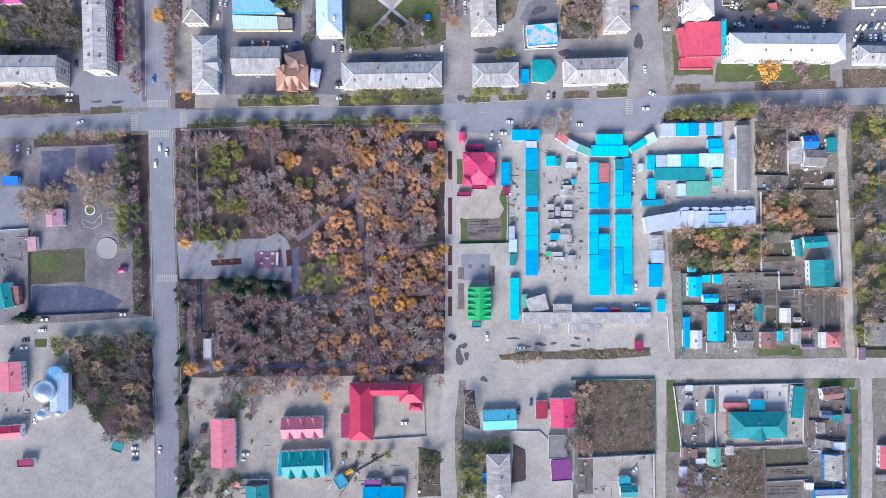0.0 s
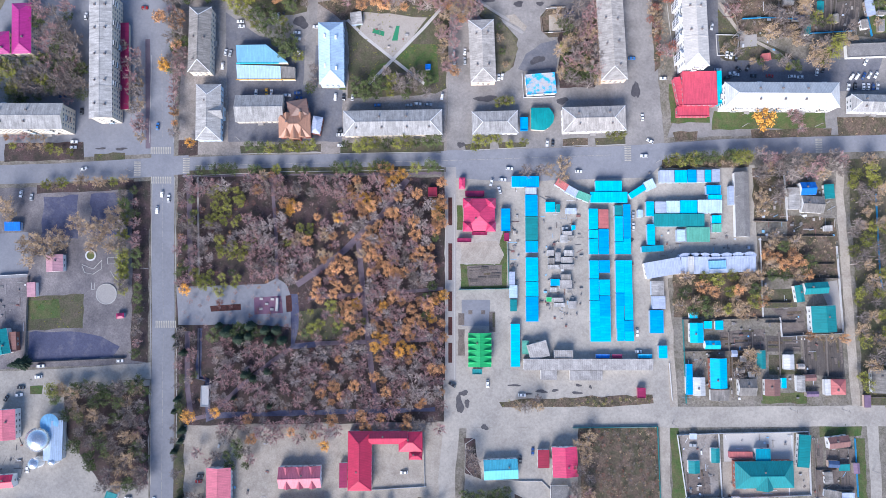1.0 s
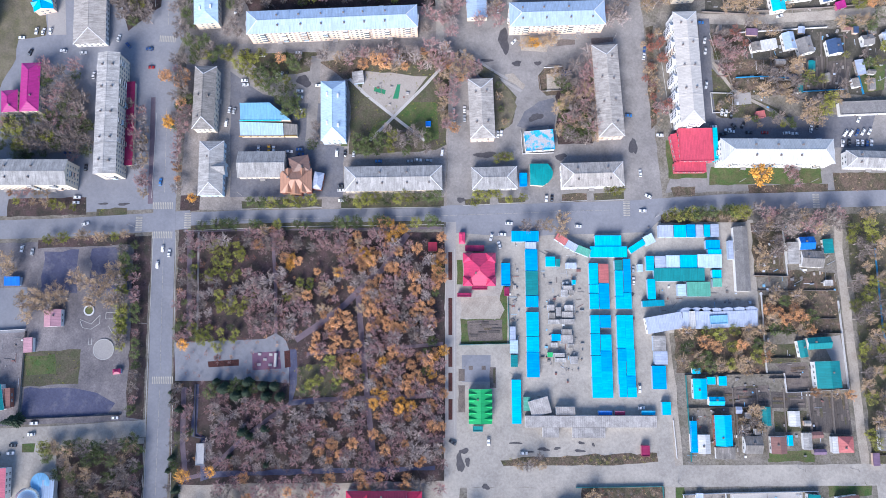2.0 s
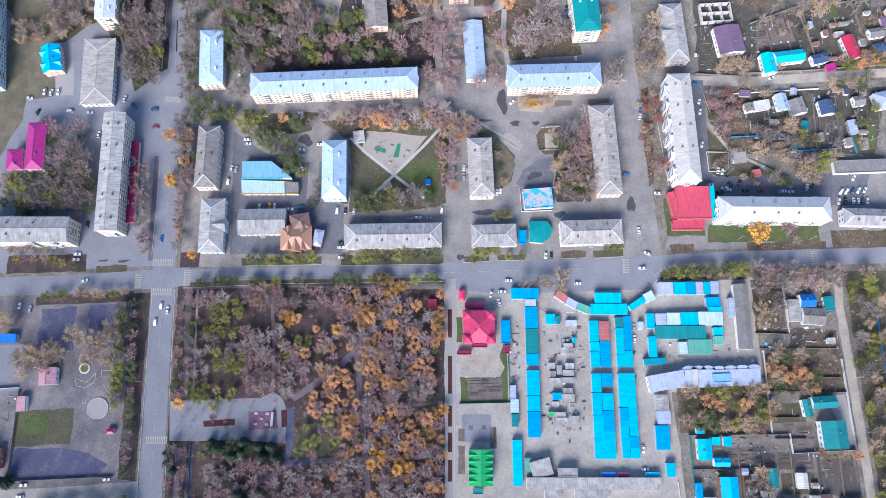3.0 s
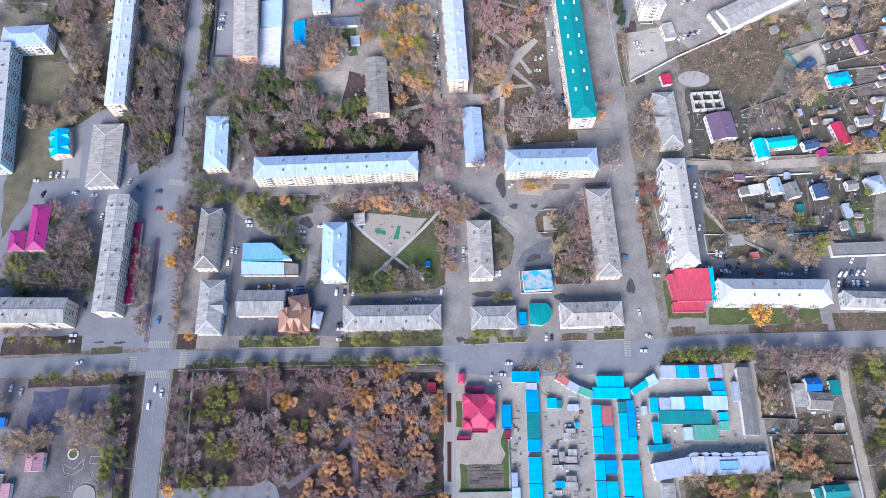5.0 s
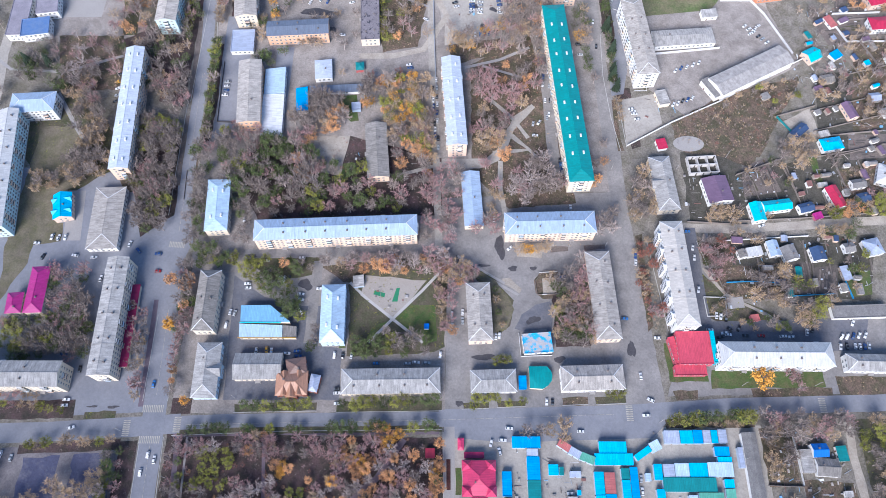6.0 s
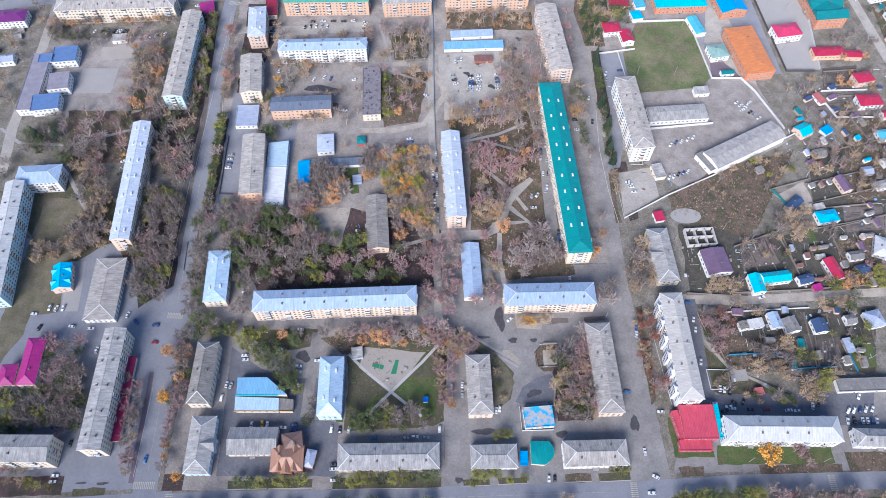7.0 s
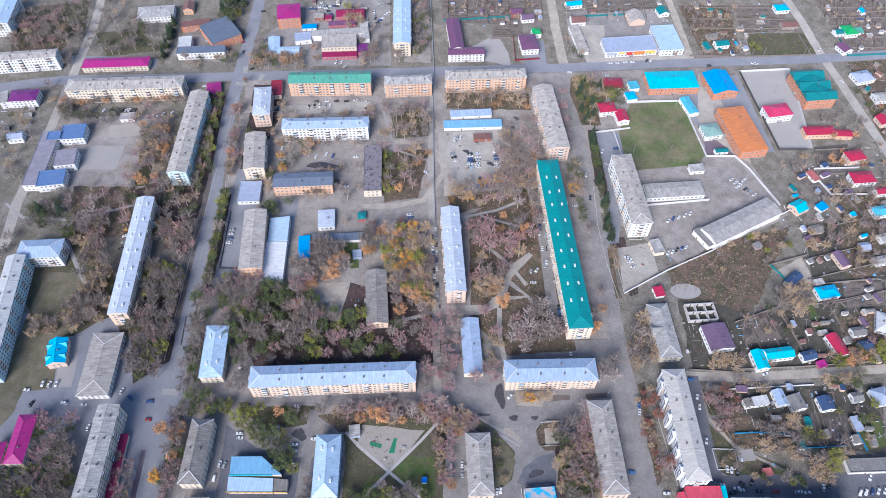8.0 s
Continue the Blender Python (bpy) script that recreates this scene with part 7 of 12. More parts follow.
building("shed", 34.0, 424.4, 14.7, 6.0, 3.1, 3, 1, "shed", 0.7, "rust", "brick")
building("shop", -200.3, 481.0, 16.0, 12.2, -77.1, 4.5, 1, "hip", 1.6, "magenta", "rose_wall")
building("kiosk", 153.8, 271.4, 8.2, 6.7, -79.5, 3.2, 1, "shed", 0.8, "crimson", "white")
building("shed", 159.4, 310.7, 12.4, 8.0, -78.3, 4, 1, "flat", 0.0, "slate", "cream")
building("kiosk", 195.9, 143.6, 5.3, 4.3, 7.6, 3, 1, "flat", 0.0, "redpale", "rose_wall")
building("house", 272.6, 271.3, 15.5, 10.0, 10.0, 4, 1, "hip", 2.4, "cyan", "white")
building("house", 292.3, 299.8, 14.1, 7.6, -74.2, 4, 1, "gable", 1.8, "mauve", "brick_pale")
building("house", 251.9, 282.0, 14.2, 6.8, 39.6, 4, 1, "gable", 1.6, "navy", "slate_wall")
building("house", 265.7, 229.0, 16.9, 8.7, -74.1, 4.2, 1, "gable", 2.1, "crimson", "white")
building("house", 276.0, 349.7, 11.5, 11.1, 28.3, 4, 1, "gable", 2.7, "turquoise", "brick_pale")
building("shed", 294.4, 350.4, 8.3, 6.7, 31.4, 3.2, 1, "shed", 0.8, "blue", "white")
building("house", 338.0, 345.7, 13.3, 9.6, 10.2, 4, 1, "hip", 2.3, "cyan_pale", "white")
building("house", 303.6, 246.5, 16.1, 10.5, 69.0, 4, 1, "hip", 2.5, "white_metal", "white")
building("house", 195.5, 187.4, 5.9, 5.8, -78.3, 3.4, 1, "gable", 1.4, "slate_dirty", "white")
building("house", 203.6, 188.8, 10.2, 6.2, 10.1, 3.6, 1, "shed", 0.7, "white_metal", "white")
building("house", 216.6, 191.1, 11.1, 7.6, -81.0, 3.6, 1, "gable", 1.8, "bluegrey_metal", "white")
building("house", 226.1, 187.7, 10.3, 10.1, -76.6, 3.8, 1, "gable", 2.4, "tar", "white")
building("house", 244.6, 187.2, 9.7, 9.5, -81.7, 3.8, 1, "gable", 2.3, "navy", "white")
building("house", 266.0, 191.8, 7.4, 6.7, 9.4, 3.4, 1, "gable", 1.6, "tar", "white")
building("house", 281.5, 192.1, 11.5, 11.4, -76.9, 4, 1, "hip", 2.7, "paleblue_roof", "white")
building("house", 244.1, 221.2, 10.5, 6.7, 14.2, 3.6, 1, "gable", 1.6, "navy", "white")
building("shed", 251.3, 215.4, 6.2, 4.8, 15.8, 2.8, 1, "shed", 0.6, "magenta", "rose_wall")
building("shed", 259.9, 174.1, 9.7, 5.1, -81.4, 3, 1, "shed", 0.6, "paleblue_roof", "slate_wall")
building("house", 321.6, 299.5, 10.6, 7.1, 12.8, 3.4, 1, "gable", 1.7, "slate", "white")
building("shed", 256.5, 163.9, 5.8, 4.7, -80.9, 3, 1, "gable", 1.1, "slate_dirty", "white")
building("shed", 174.2, 191.1, 4.9, 3.8, 9.3, 2.6, 1, "shed", 0.4, "slate", "slate_wall")
building("shed", 270.0, 280.5, 7.6, 4.8, 13.2, 2.8, 1, "shed", 0.5, "slate", "slate_wall")
building("shed", 283.2, 328.5, 9.5, 7.4, 13.6, 3, 1, "gable", 1.8, "slate_dirty", "slate_wall")
building("shed", 313.9, 312.2, 8.0, 7.1, 7.9, 3, 1, "gable", 1.7, "paleblue_roof", "slate_wall")
building("house", 331.9, 320.4, 9.9, 7.2, 16.0, 3.4, 1, "gable", 1.7, "slate", "white")
building("shed", 234.9, 313.1, 5.5, 5.4, -70.0, 2.6, 1, "shed", 0.6, "tar", "slate_wall")
building("house", 249.1, 545.3, 11.1, 7.0, -75.5, 3.4, 1, "gable", 1.7, "teal", "slate_wall")
building("house", 263.0, 549.5, 13.2, 8.6, 9.8, 4, 1, "gable", 2.1, "teal", "white")
building("shed", 257.0, 562.0, 10.3, 6.7, 10.3, 3, 1, "gable", 1.6, "slate_dirty", "slate_wall")
building("house", 335.5, 606.3, 13.6, 10.9, 8.5, 4, 1, "hip", 2.6, "cyan", "white")
building("shed", 335.8, 580.4, 15.8, 9.1, 5.4, 3.2, 1, "gable", 2.2, "rust", "slate_wall")
building("house", 390.2, 570.5, 14.6, 12.9, -79.7, 4.4, 1, "hip", 3.1, "green", "white")
building("shed", 380.0, 569.1, 8.4, 8.1, 12.6, 3.2, 1, "gable", 2.0, "teal", "white")
building("shed", 400.7, 571.4, 8.0, 7.6, 6.9, 3, 1, "shed", 0.9, "green_pale", "white")
building("house", 377.1, 543.9, 12.3, 10.5, -68.5, 4, 1, "gable", 2.5, "purple_dusty", "white")
building("house", 379.8, 503.2, 17.7, 14.1, 15.7, 4, 1, "hip", 3.4, "paleblue_roof", "white")
building("house", 386.6, 475.8, 13.8, 11.0, 8.2, 4, 1, "gable", 2.7, "slate", "white")
building("house", 377.4, 446.5, 11.5, 10.0, -79.5, 4, 1, "gable", 2.4, "crimson", "brick_pale")
building("shed", 415.6, 603.5, 7.5, 6.0, -71.5, 3, 1, "gable", 1.5, "cyan", "white")
building("house", 216.8, 599.8, 11.2, 11.0, -77.3, 3.6, 1, "gable", 2.7, "teal", "white")
building("house", 130.3, 610.6, 16.3, 8.3, 10.6, 4, 1, "gable", 2.0, "cyan", "white")
building("shed", 297.5, 382.7, 11.1, 5.6, -67.4, 3, 1, "shed", 0.6, "redpale", "white")
building("house", 347.0, 366.2, 12.2, 6.8, 8.8, 4, 1, "gable", 1.6, "crimson", "white")
building("house", 283.9, 239.8, 10.3, 6.7, 8.9, 3.4, 1, "gable", 1.6, "tar", "white")
building("house", 284.9, 229.0, 8.5, 7.1, 13.4, 3.4, 1, "gable", 1.7, "navy", "slate_wall")
building("kiosk", -9.1, 137.9, 3.3, 3.2, -90.0, 2.4, 1, "flat", 0.0, "royal", "white")

# ---- trees: limbs and twigs, or small leaves, grown from random numbers ----
def blade(verts, faces, p, q, w, rng):
    """A thin tapering twig from p to q."""
    d = (q - p).normalized()
    s = d.cross(Vector((rng.uniform(-1, 1), rng.uniform(-1, 1), rng.uniform(-1, 1)))).normalized() * w
    k = len(verts)
    verts += [tuple(p - s), tuple(p + s), tuple(q)]
    faces.append((k, k + 1, k + 2))


def rod(verts, faces, p, q, r0, r1, n=4):
    d = (q - p).normalized()
    s = d.orthogonal().normalized()
    t = d.cross(s)
    k = len(verts)
    for c, r in ((p, r0), (q, r1)):
        for i in range(n):
            a = i * 2 * math.pi / n
            verts.append(tuple(c + (s * math.cos(a) + t * math.sin(a)) * r))
    for i in range(n):
        faces.append((k + i, k + (i + 1) % n, k + n + (i + 1) % n, k + n + i))


def limbs(rng, height, spread, n):
    """The ends of a tree's limbs, on a unit crown 1 wide."""
    ends = []
    for i in range(n):
        a, lift = i * 2.4 + rng.uniform(-0.4, 0.4), rng.uniform(0.25, 1.0)
        r = spread * (0.3 + 0.7 * math.sqrt(1 - (lift - 0.3) ** 2)) * rng.uniform(0.75, 1.1)
        ends.append(Vector((r * math.cos(a), r * math.sin(a), height * (0.45 + 0.55 * lift))))
    return ends


def trunk_data(rng, ends, height, r):
    verts, faces = [], []
    fork = Vector((rng.uniform(-0.03, 0.03), rng.uniform(-0.03, 0.03), height * 0.38))
    rod(verts, faces, Vector((0, 0, -0.02)), fork, r, r * 0.7)
    rod(verts, faces, fork, Vector((fork.x, fork.y, height * 0.85)), r * 0.7, r * 0.15)
    for e in ends:
        start = fork + Vector((0, 0, rng.uniform(0, 0.25) * height))
        mid = start.lerp(e, 0.5) + Vector((rng.gauss(0, 0.02), rng.gauss(0, 0.02), 0.03))
        rod(verts, faces, start, mid, r * 0.42, r * 0.26, 3)
        tip = start.lerp(e, 0.95)
        blade(verts, faces, mid, tip, r * 0.3, rng)
        for k in range(3):
            fork_at = start.lerp(mid, rng.uniform(0.4, 1.0)) if k else mid
            blade(verts, faces, fork_at, tip + Vector((rng.gauss(0, 0.13), rng.gauss(0, 0.13), rng.gauss(0, 0.07))), r * 0.24, rng)
    return verts, faces, fork


def bare_data(rng, ends, fork, n):
    verts, faces = [], []
    for e in ends:
        for j in range(n):
            p = fork.lerp(e, rng.uniform(0.3, 0.95))
            away = (e - fork).normalized() + Vector((rng.gauss(0, 0.6), rng.gauss(0, 0.6), rng.gauss(0.25, 0.4)))
            q = p + away.normalized() * rng.uniform(0.12, 0.3)
            blade(verts, faces, p, q, 0.0125, rng)
            for k in range(3):
                m = p.lerp(q, rng.uniform(0.3, 1.0))
                tip = m + (away.normalized() + Vector((rng.gauss(0, 0.7), rng.gauss(0, 0.7), rng.gauss(0.1, 0.5)))).normalized() * rng.uniform(0.08, 0.17)
                blade(verts, faces, m, tip, 0.018, rng)
    return verts, faces


def leafy_data(rng, ends, fork, n, size):
    verts, faces = [], []
    for e in ends:
        for j in range(n):
            c = fork.lerp(e, rng.uniform(0.45, 1.0)) + Vector((rng.gauss(0, 0.07), rng.gauss(0, 0.07), rng.gauss(0, 0.06)))
            u = Vector((rng.gauss(0, 1), rng.gauss(0, 1), rng.gauss(0, 0.5))).normalized() * size * rng.uniform(0.6, 1.4)
            v = u.orthogonal().normalized() * size * rng.uniform(0.5, 1.2)
            k = len(verts)
            verts += [tuple(c - u), tuple(c + v), tuple(c + u * 0.7 - v * 0.6)]
            faces.append((k, k + 1, k + 2))
    return verts, faces


def conifer_data(rng, height):
    verts, faces = [], []
    for i in range(13):
        f = i / 13
        r, z = 0.42 * (1 - f) ** 0.8 + 0.03, height * (0.14 + 0.86 * f)
        for j in range(16 - i):
            a = j * 2 * math.pi / (16 - i) + i * 0.7 + rng.uniform(-0.2, 0.2)
            l = r * rng.uniform(0.7, 1.15)
            d, s = Vector((math.cos(a), math.sin(a), 0)), Vector((-math.sin(a), math.cos(a), 0)) * (0.05 + 0.05 * (1 - f))
            p = Vector((0, 0, z))
            k = len(verts)
            verts += [tuple(p), tuple(p + d * l * 0.55 - s), tuple(p + d * l - Vector((0, 0, 0.07 * height * (1 - f) + 0.02))), tuple(p + d * l * 0.55 + s)]
            faces.append((k, k + 1, k + 2, k + 3))
    return verts, faces


KINDS = dict(
    p=("twigs_pink", "bark_pale", "bare", "bare pinkish-brown tree with fine twigs"), g=("twigs_grey", "bark_pale", "bare", "bare grey-brown tree with fine twigs"),
    w=("twigs_pale", "birch_bark", "bare", "pale bare tree with whitish limbs"), r=("leaf_rust", "bark", "leafy", "tree with rust-orange autumn leaves"),
    o=("leaf_gold", "bark", "leafy", "tree in full golden-orange autumn leaf"), t=("leaf_tan", "bark_pale", "thin", "tree with thin tan-brown withered leaves"),
    l=("leaf_olive", "bark", "leafy", "tree with yellow-green olive leaves"), e=("leaf_green", "bark", "leafy", "dark green tree still in leaf"),
    n=("needles", "bark", "conifer", "dark green conifer with drooping boughs"), d=("leaf_red", "bark", "thin", "small tree with dull red leaves"))
TREES = {}
for key_, (leaf_, bark_, form_, label_) in KINDS.items():
    for variant_ in range(4):
        rng_ = random.Random(f"{key_}{variant_}")
        tall_ = dict(bare=1.15, leafy=1.05, thin=1.05, conifer=1.7)[form_] * rng_.uniform(0.92, 1.1)
        ends_ = limbs(rng_, tall_, 0.47, dict(bare=13, leafy=13, thin=12, conifer=2)[form_])
        tv_, tf_, fork_ = trunk_data(rng_, ends_ if form_ != "conifer" else [], tall_, 0.035)
        cv_, cf_ = (bare_data(rng_, ends_, fork_, 9) if form_ == "bare" else leafy_data(rng_, ends_, fork_, 46, 0.047) if form_ == "leafy"
                    else leafy_data(rng_, ends_, fork_, 34, 0.04) if form_ == "thin" else conifer_data(rng_, tall_))
        if form_ == "thin":
            bv_, bf_ = bare_data(rng_, ends_, fork_, 4)
            cf_ += [tuple(i + len(cv_) for i in f) for f in bf_]
            cv_ += bv_
        trunk_me, crown_me = bpy.data.meshes.new("trunk"), bpy.data.meshes.new("crown")
        trunk_me.from_pydata(tv_, [], tf_), crown_me.from_pydata(cv_, [], cf_)
        trunk_me.materials.append(MATS[bark_]), crown_me.materials.append(MATS[leaf_])
        TREES[key_, variant_] = (trunk_me, crown_me, (np.array(tv_), tf_), (np.array(cv_), cf_))
WOODS = {}
NAMES = dict(bare="bare_tree", leafy="leafy_tree", thin="withered_tree", conifer="conifer")


def tree(kind, x, y, size, joined=False, rng=RNG):
    v, turn, s = rng.randrange(4), rng.uniform(0, 360), size * rng.uniform(0.95, 1.2)
    if joined:
        WOODS.setdefault(kind, []).append((v, x, y, turn, s))
        return None
    trunk_me, crown_me = TREES[kind, v][:2]
    ob = new(NAMES[KINDS[kind][2]], trunk_me)
    ob.matrix_basis = pose(x, y, 0, 0, 0, turn) @ Matrix.Diagonal((s, s, s * rng.uniform(0.9, 1.1), 1))
    tagged(ob, KINDS[kind][3], "tree", "town trees")
    shared("crown", crown_me, ob)
    return ob


def inside(p, outline):
    hit = False
    for i in range(len(outline)):
        (x0, y0), (x1, y1) = outline[i - 1], outline[i]
        if (y0 > p[1]) != (y1 > p[1]) and p[0] < (x1 - x0) * (p[1] - y0) / (y1 - y0) + x0:
            hit = not hit
    return hit


def free(x, y, margin=0.8):
    """Whether a trunk may stand here: off the buildings and the carriageways."""
    for cx, cy, c, s, a, b in FOOTPRINTS:
        dx, dy = x - cx, y - cy
        if abs(dx * c + dy * s) < a + margin and abs(dy * c - dx * s) < b + margin:
            return False
    for x0, y0, x1, y1, half in CARRIAGEWAYS:
        dx, dy = x1 - x0, y1 - y0
        f = max(0, min(1, ((x - x0) * dx + (y - y0) * dy) / (dx * dx + dy * dy)))
        if math.hypot(x - x0 - f * dx, y - y0 - f * dy) < half + 0.6:
            return False
    return True


def grove(outline, n, mix, small, large, seed):
    rng = random.Random(seed)
    xs, ys = [p[0] for p in outline], [p[1] for p in outline]
    put = []
    for _ in range(n * 12):
        if len(put) >= n:
            break
        x, y, s = rng.uniform(min(xs), max(xs)), rng.uniform(min(ys), max(ys)), rng.uniform(small, large)
        if not inside((x, y), outline) or not free(x, y) or any(math.hypot(x - a, y - b) < 0.32 * (s + c) for a, b, c in put):
            continue
        put.append((x, y, s))
        tree(rng.choice(mix), x, y, s, len(put) % 8 != 1, rng)


def scrub(outline, n, mix, small, large, seed):
    """Low bushes, too many to count, set out over a plot."""
    rng = random.Random(seed)
    xs, ys = [p[0] for p in outline], [p[1] for p in outline]
    for _ in range(n * 3):
        x, y = rng.uniform(min(xs), max(xs)), rng.uniform(min(ys), max(ys))
        if inside((x, y), outline) and free(x, y, 0.3):
            tree(rng.choice(mix), x, y, rng.uniform(small, large), True, rng)
            n -= 1
        if n <= 0:
            break


CLUTTER = ("slate_dirty", "fence_wood", "rust", "tar", "chimney_brick", "slate_warm", "fence_wood", "tar", "steel", "plinth", "slate", "vent_white", "skyblue", "white_blue_metal")


def clutter(outline, n, seed):
    """Boards, crates, barrels, stacked sheets and troughs lying about in a yard."""
    rng = random.Random(seed)
    xs, ys = [p[0] for p in outline], [p[1] for p in outline]
    bm, put = bmesh.new(), 0
    for _ in range(n * 5):
        x, y = rng.uniform(min(xs), max(xs)), rng.uniform(min(ys), max(ys))
        if put >= n or not inside((x, y), outline) or not free(x, y, 0.2):
            continue
        put += 1
        k, form = rng.randrange(len(CLUTTER)), rng.random()
        w, d, h = (rng.uniform(2, 6), rng.uniform(0.15, 0.4), rng.uniform(0.1, 0.4)) if form < 0.5 else (rng.uniform(0.6, 2.4), rng.uniform(0.5, 1.6), rng.uniform(0.2, 1.2))
        if form > 0.88:
            r = rng.uniform(0.3, 0.6)
            add_prism(bm, [(x + r * math.cos(a * math.pi / 4), y + r * math.sin(a * math.pi / 4)) for a in range(8)], 0, h, k)
        else:
            turn = rng.choice((0.0, 1.57, rng.uniform(0, 3)))
            c, s = math.cos(turn), math.sin(turn)
            add_prism(bm, [(x + u * c - v * s, y + u * s + v * c) for u, v in ((-w / 2, -d / 2), (w / 2, -d / 2), (w / 2, d / 2), (-w / 2, d / 2))], 0, h, k)
    tagged(part("yard_clutter", bm, CLUTTER, None, "boards, crates and sheets lying about a yard"), "", "clutter", "", "stuff")


HUT_ROOFS = ("slate_dirty", "tar", "slate", "rust", "slate_dirty", "slate_warm", "tar", "paleblue_roof", "teal", "cyan", "navy", "mauve", "rust")


def huts(outline, n, turn, seed):
    """Small sheds and outbuildings of the garden plots."""
    rng = random.Random(seed)
    xs, ys = [p[0] for p in outline], [p[1] for p in outline]
    for _ in range(n * 8):
        x, y, L, W = rng.uniform(min(xs), max(xs)), rng.uniform(min(ys), max(ys)), rng.uniform(3.5, 8), rng.uniform(2.6, 4.4)
        if n <= 0 or not inside((x, y), outline) or not free(x, y, 3.0):
            continue
        n -= 1
        h, gable = rng.uniform(2.1, 2.9), rng.random() < 0.5
        m = rng.choice(HUT_ROOFS)
        a = turn + rng.choice((0, 90)) + rng.uniform(-4, 4)
        FOOTPRINTS.append((x, y, math.cos(radians(a)), math.sin(radians(a)), L / 2, W / 2))
        top = thing("garden_shed", pose(x, y, 0, 0, 0, a), f"small wooden garden shed with a {wording(m)} roof", "shed", "garden sheds")
        bm = bmesh.new()
        add_box(bm, -L / 2 + 0.2, -W / 2 + 0.2, 0, L / 2 - 0.2, W / 2 - 0.2, h - 0.26)
        add_box(bm, -0.45, -W / 2 + 0.15, 0, 0.45, -W / 2 + 0.2, 1.9)
        part("wall", bm, "wall_" + rng.choice(("slate_wall", "slate_wall", "white", "brick_pale")), top)
        part("roof", roof_mesh("gable" if gable else "shed", L, W, h, 0.9 if gable else 0.5, 0.2), [m, "wall_slate_wall"], top)


def plot_fences(outline, turn, gap, seed):
    """Weathered boundary fences that divide garden plots, in one direction."""
    rng = random.Random(seed)
    c, s = math.cos(radians(turn)), math.sin(radians(turn))
    us = [x * c + y * s for x, y in outline]
    vs = [-x * s + y * c for x, y in outline]
    v = min(vs) + gap * 0.5
    while v < max(vs):
        run, u = [], min(us)
        while u <= max(us) + 2:
            p = (u * c - v * s, u * s + v * c)
            if inside(p, outline) and free(*p, 0.3):
                run.append(p)
            elif len(run) > 4:
                fence([run[0], run[-1]], rng.uniform(1.3, 1.8), "wood")
                run = []
            else:
                run = []
            u += 2
        if len(run) > 4:
            fence([run[0], run[-1]], 1.6, "wood")
        v += gap * rng.uniform(0.8, 1.2)


def puddle(x, y, a, b, turn, seed):
    rng = random.Random(seed)
    c, s = math.cos(radians(turn)), math.sin(radians(turn))
    k = [rng.uniform(0, 6.28) for _ in range(3)]
    rim = []
    for i in range(36):
        g = i * math.pi / 18
        f = 0.82 + 0.16 * math.sin(2 * g + k[0]) + 0.12 * math.sin(3 * g + k[1]) + 0.05 * math.sin(7 * g + k[2])
        u, v = a * f * math.cos(i * math.pi / 18), b * f * math.sin(i * math.pi / 18)
        rim.append((x + u * c - v * s, y + u * s + v * c))
    bm = bmesh.new()
    add_prism(bm, rim, -0.05, 0.105)
    tagged(part("damp_patch", bm, "puddle", None, "dark damp patch on worn asphalt"), "", "puddle", "", "structure")


def sow_tufts():
    """Grass tufts and leaf litter, one object for each kind of ground."""
    for mat, colour, per in (("grass", "leaf_olive", 0.05), ("weeds", "leaf_tan", 0.04), ("forest_floor", "bark", 0.04), ("grass_green", "leaf_green", 0.05)):
        rng = random.Random(mat)
        verts, faces = [], []
        for outline, lift in TUFTS[mat]:
            xs, ys = [p[0] for p in outline], [p[1] for p in outline]
            for _ in range(int((max(xs) - min(xs)) * (max(ys) - min(ys)) * per)):
                x, y = rng.uniform(min(xs), max(xs)), rng.uniform(min(ys), max(ys))
                if not inside((x, y), outline) or inside((x, y), SQUARE):
                    continue
                for j in range(3):
                    p = Vector((x + rng.gauss(0, 0.3), y + rng.gauss(0, 0.3), lift))
                    a, r = rng.uniform(0, 6.28), rng.uniform(0.2, 0.5)
                    u = Vector((math.cos(a), math.sin(a), 0)) * r
                    k = len(verts)
                    verts += [tuple(p - u), tuple(p + u), tuple(p + Vector((-u.y * 0.8, u.x * 0.8, rng.uniform(0.1, 0.4))))]
                    faces.append((k, k + 1, k + 2))
        me = bpy.data.meshes.new("tufts")
        me.from_pydata(verts, [], faces)
        me.materials.append(MATS[colour])
        tagged(new("ground_tufts", me), f"{wording(mat)} tufts and fallen leaves on the ground", "grass", "", "stuff")


